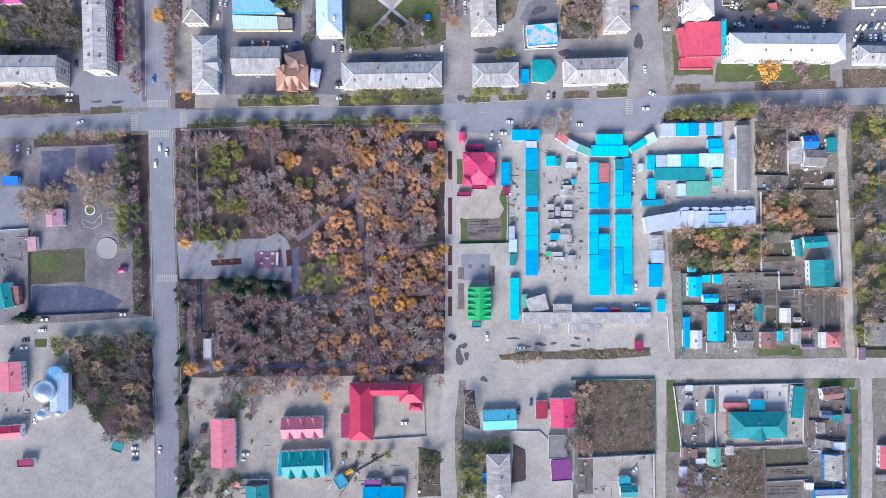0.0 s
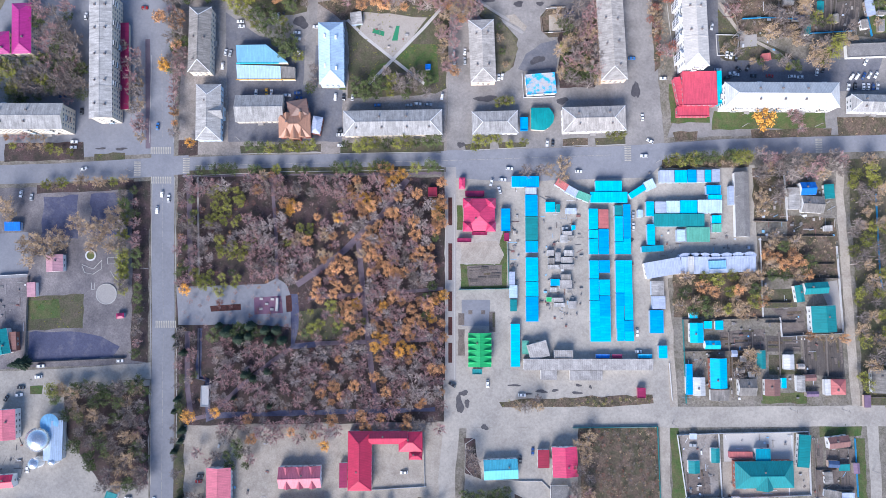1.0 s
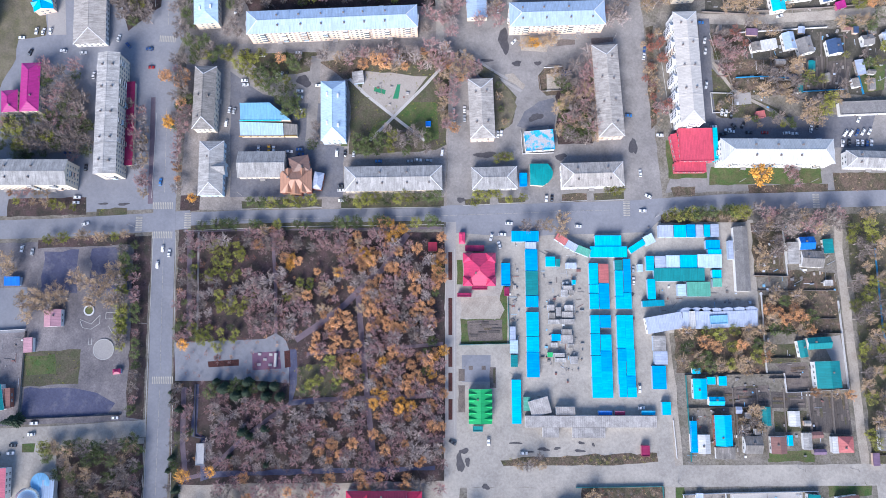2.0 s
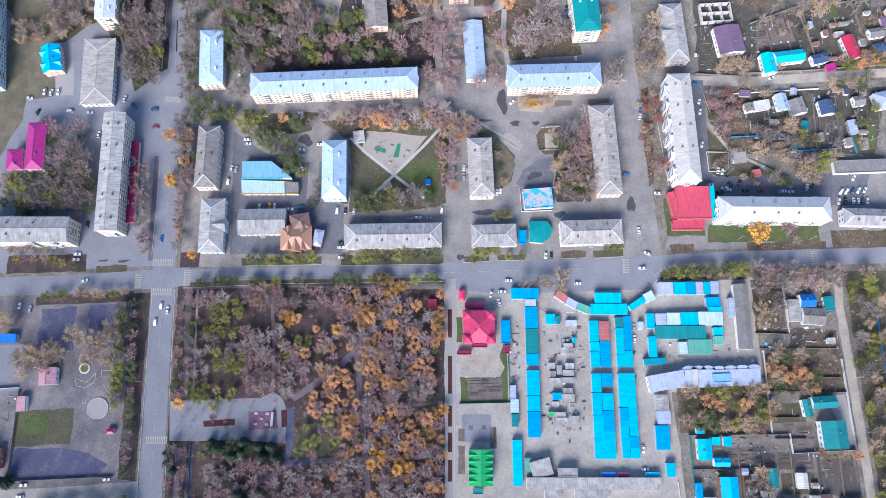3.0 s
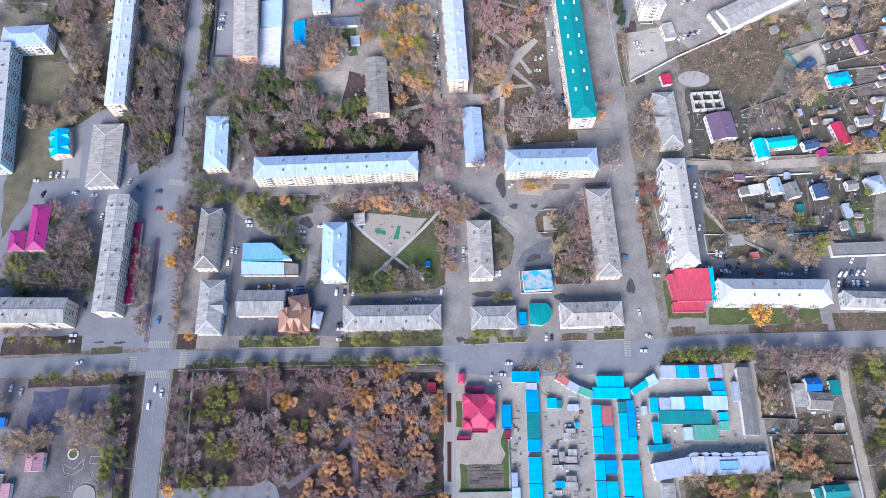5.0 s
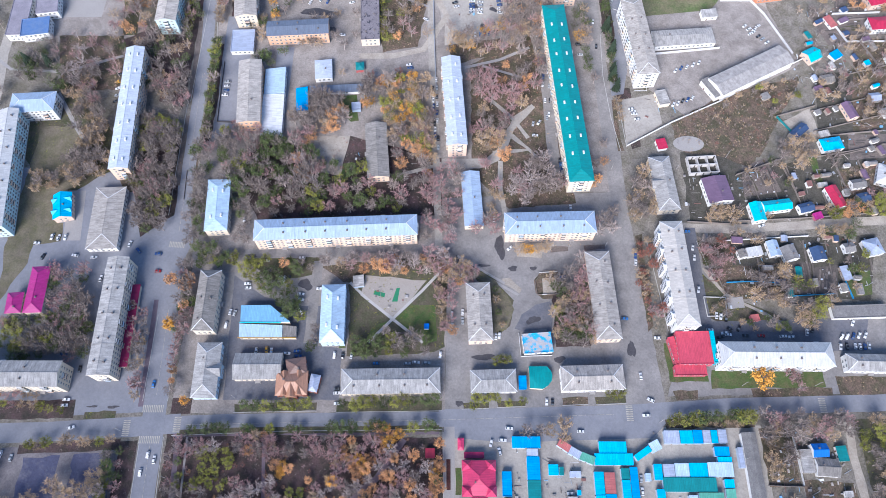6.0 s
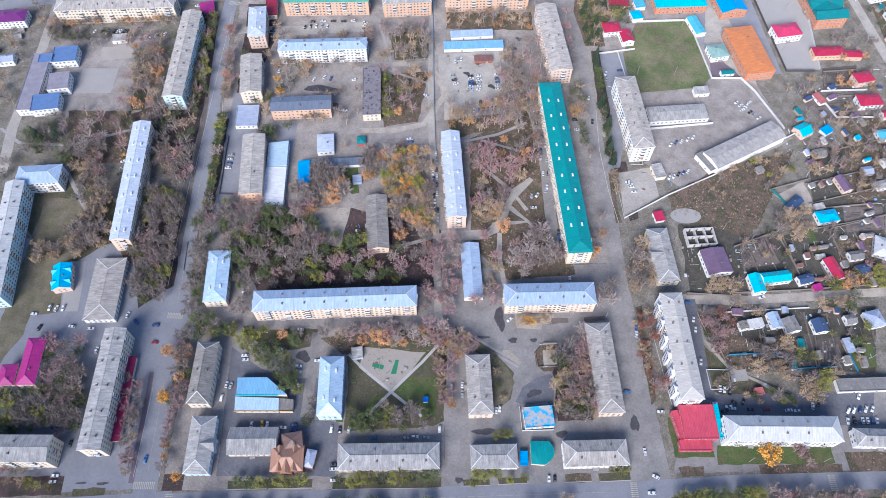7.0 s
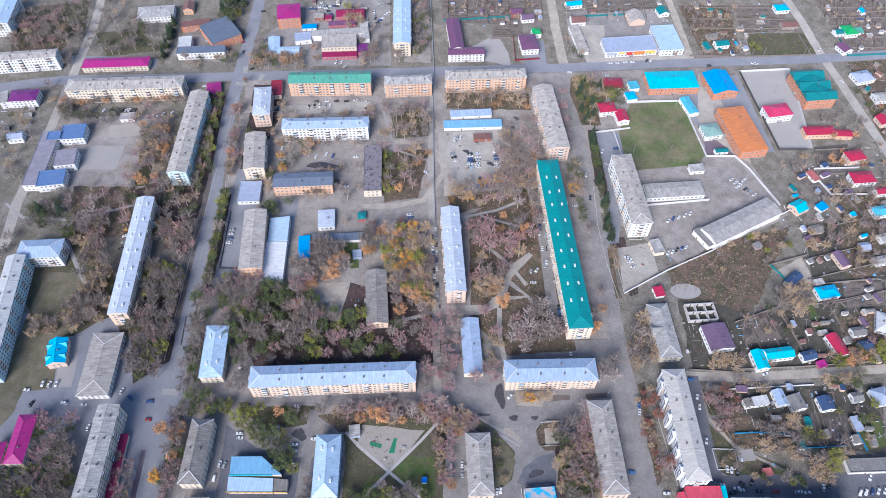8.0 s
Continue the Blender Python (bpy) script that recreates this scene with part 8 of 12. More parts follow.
def sow_beds():
    """Low ridges of dug soil, boards and withered stalks in the garden plots."""
    rng = random.Random(77)
    bm = bmesh.new()
    for outline, lift in BEDS:
        sides = sorted(((Vector(outline[i]) - Vector(outline[i - 1])) for i in range(len(outline))), key=lambda e: -e.length)
        d = sides[0].normalized()
        n = Vector((-d.y, d.x))
        us, vs = [Vector(p).dot(d) for p in outline], [Vector(p).dot(n) for p in outline]
        v = min(vs) + 1.0
        while v < max(vs) - 0.8:
            u = min(us) + rng.uniform(0.5, 3)
            while u < max(us) - 2:
                long, wide = rng.uniform(3, 9), rng.uniform(0.35, 0.8)
                ends = [d * (u + a) + n * (v + b) for a, b in ((0, -wide), (long, -wide), (long, wide), (0, wide))]
                if rng.random() < 0.75 and all(inside(p, outline) and free(p.x, p.y, 0.2) for p in ends):
                    add_prism(bm, [tuple(p) for p in ends], 0.0, lift + rng.uniform(0.06, 0.3), rng.choice((0, 0, 0, 1, 1, 2, 3)))
                u += long + rng.uniform(0.4, 1.6)
            v += rng.uniform(1.5, 2.6)
    tagged(part("garden_beds", bm, ["soil", "soil_rows", "weeds", "grass"], None, "dug vegetable beds with dark soil and withered stalks"), "", "garden bed", "", "stuff")


def tree_row(line, n, mix, small, large, seed, spread):
    rng = random.Random(seed)
    pts = [Vector(p) for p in line]
    total = sum((b - a).length for a, b in zip(pts, pts[1:]))
    for i in range(n):
        d = total * (i + 0.5) / n
        for a, b in zip(pts, pts[1:]):
            if d <= (b - a).length or b is pts[-1]:
                break
            d -= (b - a).length
        p = a.lerp(b, min(1, d / max((b - a).length, 0.01)))
        x, y = p.x + rng.uniform(-spread, spread), p.y + rng.uniform(-spread, spread)
        if free(x, y, 0.3):
            tree(rng.choice(mix), x, y, rng.uniform(small, large), i % 3 == 2, rng)


def plant_woods():
    """The uncounted rest of the trees: one object of each kind."""
    for kind, places in WOODS.items():
        for which, mat, name in ((2, KINDS[kind][1], "trunks"), (3, KINDS[kind][0], "crowns")):
            vs, fs, k = [], [], 0
            for v, x, y, turn, s in places:
                pv, pf = TREES[kind, v][which]
                thin = 4 if s < 4.2 else 2 if y > 330 and which == 3 else 1
                if thin > 1:
                    pf = pf[::thin]
                    used, back = np.unique(np.concatenate(pf), return_inverse=True)
                    pv, ends, at = pv[used], back.tolist(), 0
                    packed = []
                    for f in pf:
                        packed.append(tuple(ends[at:at + len(f)]))
                        at += len(f)
                    pf = packed
                c, sn = math.cos(radians(turn)), math.sin(radians(turn))
                vs.append(np.stack([(pv[:, 0] * c - pv[:, 1] * sn) * s + x, (pv[:, 0] * sn + pv[:, 1] * c) * s + y, pv[:, 2] * s], 1))
                fs += [tuple(i + k for i in f) for f in pf]
                k += len(pv)
            me = bpy.data.meshes.new("woodland")
            me.from_pydata(np.concatenate(vs).tolist(), [], fs)
            me.materials.append(MATS[mat])
            tagged(new("woodland_" + name, me), f"scattered {KINDS[kind][3].replace('tree', 'trees', 1)}, {name} only", "trees", "", "stuff")


# ---- cars ----
def car_meshes(paint, tall, length):
    bm = bmesh.new()
    a = length / 2
    add_prism(bm, [(-a, 0.3), (a - 0.05, 0.3), (a, 0.55), (a - 0.15, 0.8), (a * 0.45, 0.95), (-a * 0.95, 0.98), (-a, 0.75)], -0.85, 0.85)
    add_prism(bm, [(a * 0.02, tall - 0.03), (-a * 0.62, tall - 0.06), (-a * 0.6, tall), (0, tall)], -0.66, 0.66)
    bmesh.ops.transform(bm, matrix=Matrix.Rotation(radians(90), 4, "X"), verts=bm.verts[:])
    bmesh.ops.recalc_face_normals(bm, faces=bm.faces[:])
    bmesh.ops.bevel(bm, geom=[e for e in bm.edges], offset=0.05, segments=1, affect="EDGES")
    body = mesh_of("car", bm, [paint])
    bm = bmesh.new()
    low = [bm.verts.new(p) for p in ((a * 0.42, -0.76, 0.93), (a * 0.42, 0.76, 0.93), (-a * 0.9, 0.76, 0.95), (-a * 0.9, -0.76, 0.95))]
    top = [bm.verts.new(p) for p in ((a * 0.03, -0.64, tall - 0.04), (a * 0.03, 0.64, tall - 0.04), (-a * 0.63, 0.64, tall - 0.05), (-a * 0.63, -0.64, tall - 0.05))]
    bm.faces.new(top)
    for i in range(4):
        bm.faces.new((low[i], low[(i + 1) % 4], top[(i + 1) % 4], top[i]))
    return body, mesh_of("windows", bm, ["glass"])


PAINTS = {k: [car_meshes("paint_" + k, t, l) for t, l in ((1.45, 4.4), (1.65, 4.6), (1.45, 4.1))] for k in "wgbkryct"}
bm_ = bmesh.new()
bmesh.ops.create_cone(bm_, cap_ends=True, segments=12, radius1=0.32, radius2=0.32, depth=0.2, matrix=Matrix.Rotation(radians(90), 4, "X"))
WHEEL = mesh_of("wheel", bm_, ["rubber"])
bm_ = bmesh.new()
for sx_, sy_ in ((-1.35, -0.8), (-1.35, 0.8), (1.35, -0.8), (1.35, 0.8)):
    bmesh.ops.create_cone(bm_, cap_ends=True, segments=10, radius1=0.32, radius2=0.32, depth=0.2, matrix=Matrix.Translation((sx_, sy_, 0.32)) @ Matrix.Rotation(radians(90), 4, "X"))
WHEELS = mesh_of("undercarriage", bm_, ["rubber"])
COLOURS = dict(w="white", g="silver-grey", b="dark blue", k="black", r="red", y="orange-yellow", c="blue", t="teal")


CARS = []


def car(x, y, turn, colour):
    if any(math.hypot(x - a, y - b) < 2.1 for a, b in CARS):
        return None
    CARS.append((x, y))
    body, panes = RNG.choice(PAINTS[colour])
    ob = new("car", body)
    ob.matrix_basis = pose(x, y, 0.1, 0, 0, turn + RNG.uniform(-4, 4) + RNG.choice((0, 180)))
    tagged(ob, f"{COLOURS[colour]} passenger car standing on the asphalt", "car", "parked cars")
    shared("glazing", panes, ob)
    shared("undercarriage", WHEELS, ob, None, "dark axles and rubber tyres")
    return ob


def parked(x0, y0, x1, y1, n, turn, colours):
    for i in range(n):
        f = i / max(1, n - 1)
        car(x0 + (x1 - x0) * f + RNG.uniform(-0.3, 0.3), y0 + (y1 - y0) * f + RNG.uniform(-0.4, 0.4), turn, colours[i % len(colours)])


# ---- fences, kerbs, poles ----
def fence(line, h, mat):
    word = dict(white="pale concrete", wood="weathered grey wooden", teal="teal sheet-metal", maroon="maroon sheet-metal", blue="blue painted", dark="dark grey")[mat]
    top = thing("fence", pose(line[0][0], line[0][1], 0), f"{word} plot fence of upright panels", "fence")
    o = Vector(line[0])
    for p, q in zip(line, line[1:]):
        a, b = Vector(p) - o, Vector(q) - o
        n = max(1, int((b - a).length / 14))
        step = (b - a).length / n
        turn = math.degrees(math.atan2(b.y - a.y, b.x - a.x))
        bm = bmesh.new()
        add_box(bm, 0.0, -0.06, 0.0, step - 0.12, 0.06, h)
        add_box(bm, -0.12, -0.1, 0.0, 0.0, 0.1, h + 0.15)
        me = mesh_of("panel", bm, ["fence_" + mat])
        for i in range(n):
            c = a.lerp(b, i / n)
            shared("panel", me, top, pose(c.x, c.y, 0, 0, 0, turn))


def kerb(line):
    bm = bmesh.new()
    for p, q in zip(line, line[1:]):
        d = (Vector(q) - Vector(p)).normalized()
        n = Vector((-d.y, d.x)) * 0.14
        add_prism(bm, [tuple(Vector(p) - n), tuple(Vector(q) - n), tuple(Vector(q) + n), tuple(Vector(p) + n)], -0.05, 0.2)
    tagged(part("kerb", bm, "kerb_stone", None, "pale concrete kerb along a street"), "", "kerb", "", "structure")


bm_ = bmesh.new()
bmesh.ops.create_cone(bm_, cap_ends=True, segments=8, radius1=0.16, radius2=0.1, depth=9, matrix=Matrix.Translation((0, 0, 4.5)))
POLE = mesh_of("utility_pole", bm_, ["concrete"])
bm_ = bmesh.new()
add_box(bm_, -1.0, -0.07, 8.3, 1.0, 0.07, 8.45)
for i_ in (-0.9, -0.45, 0.45, 0.9):
    add_box(bm_, i_ - 0.05, -0.05, 8.45, i_ + 0.05, 0.05, 8.65)
ARM = mesh_of("cross_arm", bm_, ["fence_wood"])


def pole(x, y, h):
    ob = new("utility_pole", POLE)
    ob.matrix_basis = pose(x, y, 0, 0, 0, RNG.uniform(0, 180))
    tagged(ob, "pale concrete utility pole with a wooden cross arm", "utility pole", "utility poles")
    shared("cross_arm", ARM, ob)


bm_ = bmesh.new()
add_box(bm_, -0.28, -0.5, 0.0, 0.28, 0.5, 0.012)
STRIPE = mesh_of("stripe", bm_, ["paint_white"])


def crossing(x, y, width, depth, turn):
    top = thing("crossing", pose(x, y, 0.17, 0, 0, turn), "faded white zebra crossing stripes on asphalt", "crossing", "zebra crossings", "structure")
    n = int(width / 1.05)
    for i in range(n):
        shared("stripe", STRIPE, top, pose((i - (n - 1) / 2) * 1.05, 0, 0) @ Matrix.Diagonal((1, depth, 1, 1)))


def centre_line(line):
    bm = bmesh.new()
    for p, q in zip(line, line[1:]):
        a, b = Vector(p), Vector(q)
        d = (b - a).normalized()
        n, k = Vector((-d.y, d.x)) * 0.08, 0.0
        while k < (b - a).length - 4:
            s, e = a + d * k, a + d * (k + 4.4)
            add_prism(bm, [tuple(s - n), tuple(e - n), tuple(e + n), tuple(s + n)], 0.12, 0.17)
            k += 5.5
    tagged(part("centre_line", bm, "paint_white", None, "worn white centre line on asphalt"), "", "road marking", "", "structure")


# ---- single structures ----
def ruin(x, y, L, W, turn):
    top = thing("unfinished_building", pose(x, y, 0, 0, 0, turn), "roofless pale block walls of an unfinished house", "ruin")
    a, b, h = L / 2, W / 2, 3.2
    for x0, y0, x1, y1 in ((-a, -b, a, -b + 0.6), (-a, b - 0.6, a, b), (-a, -b + 0.6, -a + 0.6, b - 0.6), (a - 0.6, -b + 0.6, a, b - 0.6), (-a + 0.6, -0.3, a - 0.6, 0.3), (-a / 3, 0.3, -a / 3 + 0.5, b - 0.6), (a / 3, 0.3, a / 3 + 0.5, b - 0.6), (-a / 3, -b + 0.6, -a / 3 + 0.5, -0.3), (a / 3, -b + 0.6, a / 3 + 0.5, -0.3)):
        bm = bmesh.new()
        along, n = x1 - x0 > y1 - y0, 4
        for i in range(n):
            f0, f1 = i / n, (i + 0.78) / n
            if along:
                add_box(bm, x0 + (x1 - x0) * f0, y0, 0, x0 + (x1 - x0) * f1, y1, h)
            else:
                add_box(bm, x0, y0 + (y1 - y0) * f0, 0, x1, y0 + (y1 - y0) * f1, h)
        if along:
            add_box(bm, x0, y0, h, x1, y1, h + 0.3)
        else:
            add_box(bm, x0, y0, h, x1, y1, h + 0.3)
        part("block_wall", bm, "concrete_pale", top)


def church(x, y, r):
    top = thing("church", pose(x, y, 0), "white brick church with silver domes", "church")
    for dx, dy, rad, h, dome in ((0, 4, r * 0.8, 9, True), (5, 13, r * 0.62, 6, False), (-3, -10, 3.2, 7, True), (7, -9, 2.2, 6, True)):
        bm = bmesh.new()
        add_prism(bm, [(dx + rad * math.cos(k * math.pi / 6), dy + rad * math.sin(k * math.pi / 6)) for k in range(12)], 0, h)
        drum = part("drum", bm, "wall_white", top)
        bm = bmesh.new()
        rings = [(1.08, 0), (1.0, 0.25), (0.85, 0.55), (0.6, 0.8), (0.3, 1.0), (0.04, 1.15)] if dome else [(1.1, 0), (0.7, 0.25), (0.05, 0.5)]
        loops = [[bm.verts.new((dx + rad * f * math.cos(k * math.pi / 12), dy + rad * f * math.sin(k * math.pi / 12), h + rad * z * 0.6)) for k in range(24)] for f, z in rings]
        for lo, hi in zip(loops, loops[1:]):
            for k in range(24):
                bm.faces.new((lo[k], lo[(k + 1) % 24], hi[(k + 1) % 24], hi[k]))
        bm.faces.new(loops[-1])
        part("dome", bm, "silver" if dome else "skyblue", drum, smooth=True)
    bm = bmesh.new()
    add_box(bm, 2, -8, 0, 12, 14, 5)
    part("nave", bm, "wall_white", top)
    bm = bmesh.new()
    vs = [bm.verts.new(p) for p in ((1.5, -8.5, 5), (12.5, -8.5, 5), (12.5, 14.5, 5), (1.5, 14.5, 5), (7, -8.5, 7.2), (7, 14.5, 7.2))]
    for q in ((0, 1, 4), (1, 2, 5, 4), (2, 3, 5), (3, 0, 4, 5), (3, 2, 1, 0)):
        bm.faces.new([vs[i] for i in q])
    part("roof", bm, "bluegrey_metal", top)


def ring(bm, r0, r1, z0, z1, n=28):
    for k in range(n):
        a0, a1 = 2 * math.pi * k / n, 2 * math.pi * (k + 1) / n
        add_prism(bm, [(r0 * math.cos(a0), r0 * math.sin(a0)), (r1 * math.cos(a0), r1 * math.sin(a0)), (r1 * math.cos(a1), r1 * math.sin(a1)), (r0 * math.cos(a1), r0 * math.sin(a1))], z0, z1)


def fountain(x, y, r):
    top = thing("fountain", pose(x, y, 0), "round white-rimmed basin with greenish water", "fountain")
    bm = bmesh.new()
    ring(bm, r * 0.75, r, 0, 0.6)
    part("rim", bm, "fence_white", top)
    bm = bmesh.new()
    add_prism(bm, [(r * 0.76 * math.cos(k * math.pi / 14), r * 0.76 * math.sin(k * math.pi / 14)) for k in range(28)], 0, 0.35)
    part("water", bm, "water_green", top)


def round_stage(x, y, r):
    top = thing("round_stage", pose(x, y, 0), "low round concrete stage with a pale rim", "stage")
    bm = bmesh.new()
    add_prism(bm, [(r * math.cos(k * math.pi / 16), r * math.sin(k * math.pi / 16)) for k in range(32)], 0, 0.35)
    part("platform", bm, "concrete", top)
    bm = bmesh.new()
    ring(bm, r, r + 0.4, 0, 0.5)
    part("rim", bm, "kerb_stone", top)


def digger(x, y, turn):
    top = thing("crane_truck", pose(x, y, 0.05, 0, 0, turn), "yellow and dark crane truck on a yard", "truck")
    for name, x0, y0, z0, x1, y1, z1, mat in (("chassis", -4, -1.1, 0.7, 4, 1.1, 1.1, "rubber"), ("bed", -4, -1.2, 1.12, 1.4, 1.2, 2.2, "paint_y"), ("cab", 1.8, -1.2, 1.12, 4.0, 1.2, 2.9, "paint_k"), ("boom", -3.6, -0.3, 2.2, 3.4, 0.3, 2.7, "paint_y")):
        bm = bmesh.new()
        add_box(bm, x0, y0, z0, x1, y1, z1)
        bmesh.ops.bevel(bm, geom=bm.edges[:], offset=0.08, segments=1, affect="EDGES")
        part(name, bm, mat, top)
    for sx in (-3, -1.6, 2.8):
        for sy in (-1.0, 1.0):
            ob = shared("wheel", WHEEL, top, pose(sx, sy, 0.5) @ Matrix.Diagonal((1.6, 1.4, 1.6, 1)))


def memorial_wall(x, y, L, turn):
    top = thing("memorial", pose(x, y, 0.12, 0, 0, turn), "pale memorial stele with square slabs before it", "memorial")
    bm = bmesh.new()
    add_box(bm, -L / 2, -0.7, 0, L / 2, 0.7, 2.2)
    bmesh.ops.bevel(bm, geom=bm.edges[:], offset=0.1, segments=1, affect="EDGES")
    part("stele", bm, "concrete_pale", top)
    for sx, sy in ((-3, 9.8), (3, 9.8), (0, 6.5), (-3, 3.2), (3, 3.2)):
        bm = bmesh.new()
        add_box(bm, sx - 0.7, sy - 1.0, 0, sx + 0.7, sy + 1.0, 0.35)
        part("slab", bm, "concrete_pale", top)


def heating_pipe(line):
    top = thing("heating_pipe", pose(line[0][0], line[0][1], 0), "silver insulated heating pipe on low supports", "pipe")
    o = Vector((*line[0], 0))
    for p, q in zip(line, line[1:]):
        verts, faces = [], []
        rod(verts, faces, Vector((*p, 1.0)) - o, Vector((*q, 1.0)) - o, 0.45, 0.45)
        me = bpy.data.meshes.new("pipe_run")
        me.from_pydata(verts, [], faces)
        me.materials.append(MATS["steel"])
        shared("pipe_run", me, top)
        n = int((Vector(q) - Vector(p)).length / 8)
        for i in range(n):
            c = Vector(p).lerp(Vector(q), (i + 0.5) / n) - Vector(line[0])
            shared("support", SUPPORT, top, pose(c.x, c.y, 0))


SUPPORT = box_mesh("support", 0.5, 0.5, 0.7, "concrete")


def teal_hall(x, y, turn):
    top = thing("cafe", pose(x, y, 0, 0, 0, turn), "low rounded cafe with a teal metal roof", "cafe")
    outline = [(-6.8, -6.6), (1, -7.2), (4.2, -5.2), (6.6, -2.2), (7.2, 1.2), (6.4, 3.8), (4.2, 6.6), (-6.8, 6.6)]
    bm = bmesh.new()
    add_prism(bm, [(px * 0.96, py * 0.96) for px, py in outline], 0, 3.4)
    part("wall", bm, "wall_cream", top)
    bm = bmesh.new()
    low, rim = [bm.verts.new((*p, 3.4)) for p in outline], [bm.verts.new((*p, 3.65)) for p in outline]
    tip = bm.verts.new((-6.8, 0, 4.7))
    bm.faces.new(low[::-1])
    for i in range(len(outline)):
        j = (i + 1) % len(outline)
        bm.faces.new((low[i], low[j], rim[j], rim[i]))
        bm.faces.new((rim[i], rim[j], tip))
    part("roof", bm, "teal_bright", top)
    shared("door", DOOR, top, pose(2.5, -6.2, 0, 0, 0, 30))

# ---- fences, poles and small structures ----
huts([(218.9, -87.9), (241.9, -91.3), (241.9, -118.4), (218.9, -118.3)], 3, 0, 519)
huts([(140.4, -121.6), (154.0, -121.6), (153.9, -148.7), (142.1, -148.6)], 4, 0, 518)
huts([(258.8, -77.8), (282.5, -77.9), (282.4, -148.9), (260.4, -148.8)], 7, 0, 517)
huts([(248.7, -40.6), (275.8, -33.9), (275.8, -67.7), (248.7, -67.7)], 5, 0, 516)
huts([(206.5, -35.5), (235.2, -49.1), (235.2, -60.9), (206.5, -60.9)], 4, 0, 515)
huts([(171.0, -33.8), (189.6, -33.8), (189.6, -62.5), (171.0, -62.5)], 4, 0, 514)
huts([(-380.9, 456.3), (-348.1, 460.1), (-341.1, 412.4), (-361.9, 405.8)], 3, 20, 513)
huts([(357.6, 424.8), (388.6, 425.0), (366.5, 368.3), (341.8, 368.2)], 4, 0, 512)
huts([(374.7, 523.7), (410.4, 524.1), (375.8, 431.6)], 6, 40, 511)
huts([(-135.0, 624.0), (-52.6, 624.9), (-50.2, 574.3), (-126.4, 573.5)], 6, 0, 510)
huts([(130.3, 631.9), (233.8, 633.0), (226.5, 595.2), (125.3, 585.0)], 8, 0, 509)
huts([(-1.4, 630.4), (107.4, 631.6), (97.4, 580.2), (1.5, 583.7)], 12, 0, 508)
huts([(373.4, 620.1), (446.6, 620.9), (416.5, 540.5), (380.3, 540.1)], 12, 0, 507)
huts([(236.7, 618.6), (339.2, 619.7), (337.1, 573.9), (248.6, 568.6)], 8, 0, 506)
huts([(248.6, 568.6), (292.2, 569.0), (284.6, 539.2), (246.9, 536.3)], 6, 0, 505)
huts([(265.4, 391.8), (332.0, 398.6), (312.6, 367.9), (275.8, 364.7)], 5, 25, 504)
huts([(276.7, 367.7), (352.1, 368.2), (312.8, 262.9), (261.8, 262.6)], 22, 18, 503)
huts([(243.2, 253.3), (309.6, 262.9), (296.2, 218.7), (232.3, 216.3)], 13, 8, 502)
huts([(190.3, 197.8), (287.2, 202.3), (273.2, 157.0), (219.4, 160.3), (189.6, 180.4)], 14, -2, 501)
puddle(57.6, 142.9, 5, 3, 20, 45)
puddle(26.0, 118.9, 7.1, 2.5, 0, 1)
puddle(72.4, 117.5, 4.2, 2.4, 0, 2)
puddle(117.2, 124.1, 2.7, 6.8, 0, 3)
puddle(10.8, 90.5, 2.4, 2.4, 0, 4)
puddle(38.5, 193.1, 4.2, 9.0, 0, 5)
puddle(46.3, 177.9, 4.0, 1.9, 0, 6)
puddle(27.7, 179.9, 4.1, 1.3, 0, 7)
puddle(59.6, 178.0, 2.3, 1.9, 0, 8)
puddle(10.2, 183.6, 1.6, 4.0, 0, 9)
puddle(9.6, -64.7, 2.9, 5.9, 0, 10)
puddle(24.4, -77.9, 2.4, 2.0, 0, 11)
puddle(42.0, -53.5, 4.0, 0.8, 0, 60)
puddle(58.0, -57.0, 4.0, 1.2, 0, 61)
puddle(66.0, -56.5, 2.5, 0.9, 0, 62)
puddle(80.0, -53.5, 2.0, 1.0, 0, 63)
puddle(87.0, -54.5, 1.0, 1.2, 0, 64)
puddle(79.0, -58.0, 3.5, 1.0, 0, 65)
puddle(50.0, -58.5, 3.0, 0.7, 0, 66)
puddle(12.0, -58.0, 3.0, 2.0, 0, 67)
puddle(14.0, -64.0, 2.0, 2.6, 0, 68)
puddle(112.0, 33.0, 3.2, 1.6, 0, 69)
puddle(-86.9, 166.6, 5.0, 4.6, 0, 12)
puddle(-123.7, 186.6, 3.7, 1.9, 0, 13)
puddle(-206.8, 88.5, 3.4, 0.8, 0, 14)
puddle(-194.8, 88.2, 4.2, 1.0, 0, 15)
puddle(-96.1, 393.4, 13.9, 4.8, 0, 16)
puddle(-83.6, 375.7, 4.7, 3.3, 0, 17)
fence([(63.4, 175.0), (74.8, 175.8)], 0.9, "white")
fence([(64.3, 159.7), (74.1, 160.4)], 0.9, "white")
fence([(170.4, 177.7), (178.4, 171.1), (181.1, 160.2)], 1.2, "wood")
fence([(166.7, 158.3), (180.5, 158.0), (179.5, 145.5), (167.2, 145.4), (166.7, 158.3)], 1.2, "white")
fence([(183.0, 168.1), (199.1, 168.9), (221.5, 167.6)], 1.8, "blue")
fence([(217.1, 152.6), (244.4, 154.1)], 1.8, "wood")
fence([(271.5, 512.4), (318.1, 516.0)], 2.4, "white")
fence([(271.5, 512.4), (279.8, 413.6), (303.4, 413.8)], 2.4, "dark")
fence([(-161.4, 344.3), (-159.9, 290.9), (-148.0, 290.5)], 1.5, "dark")
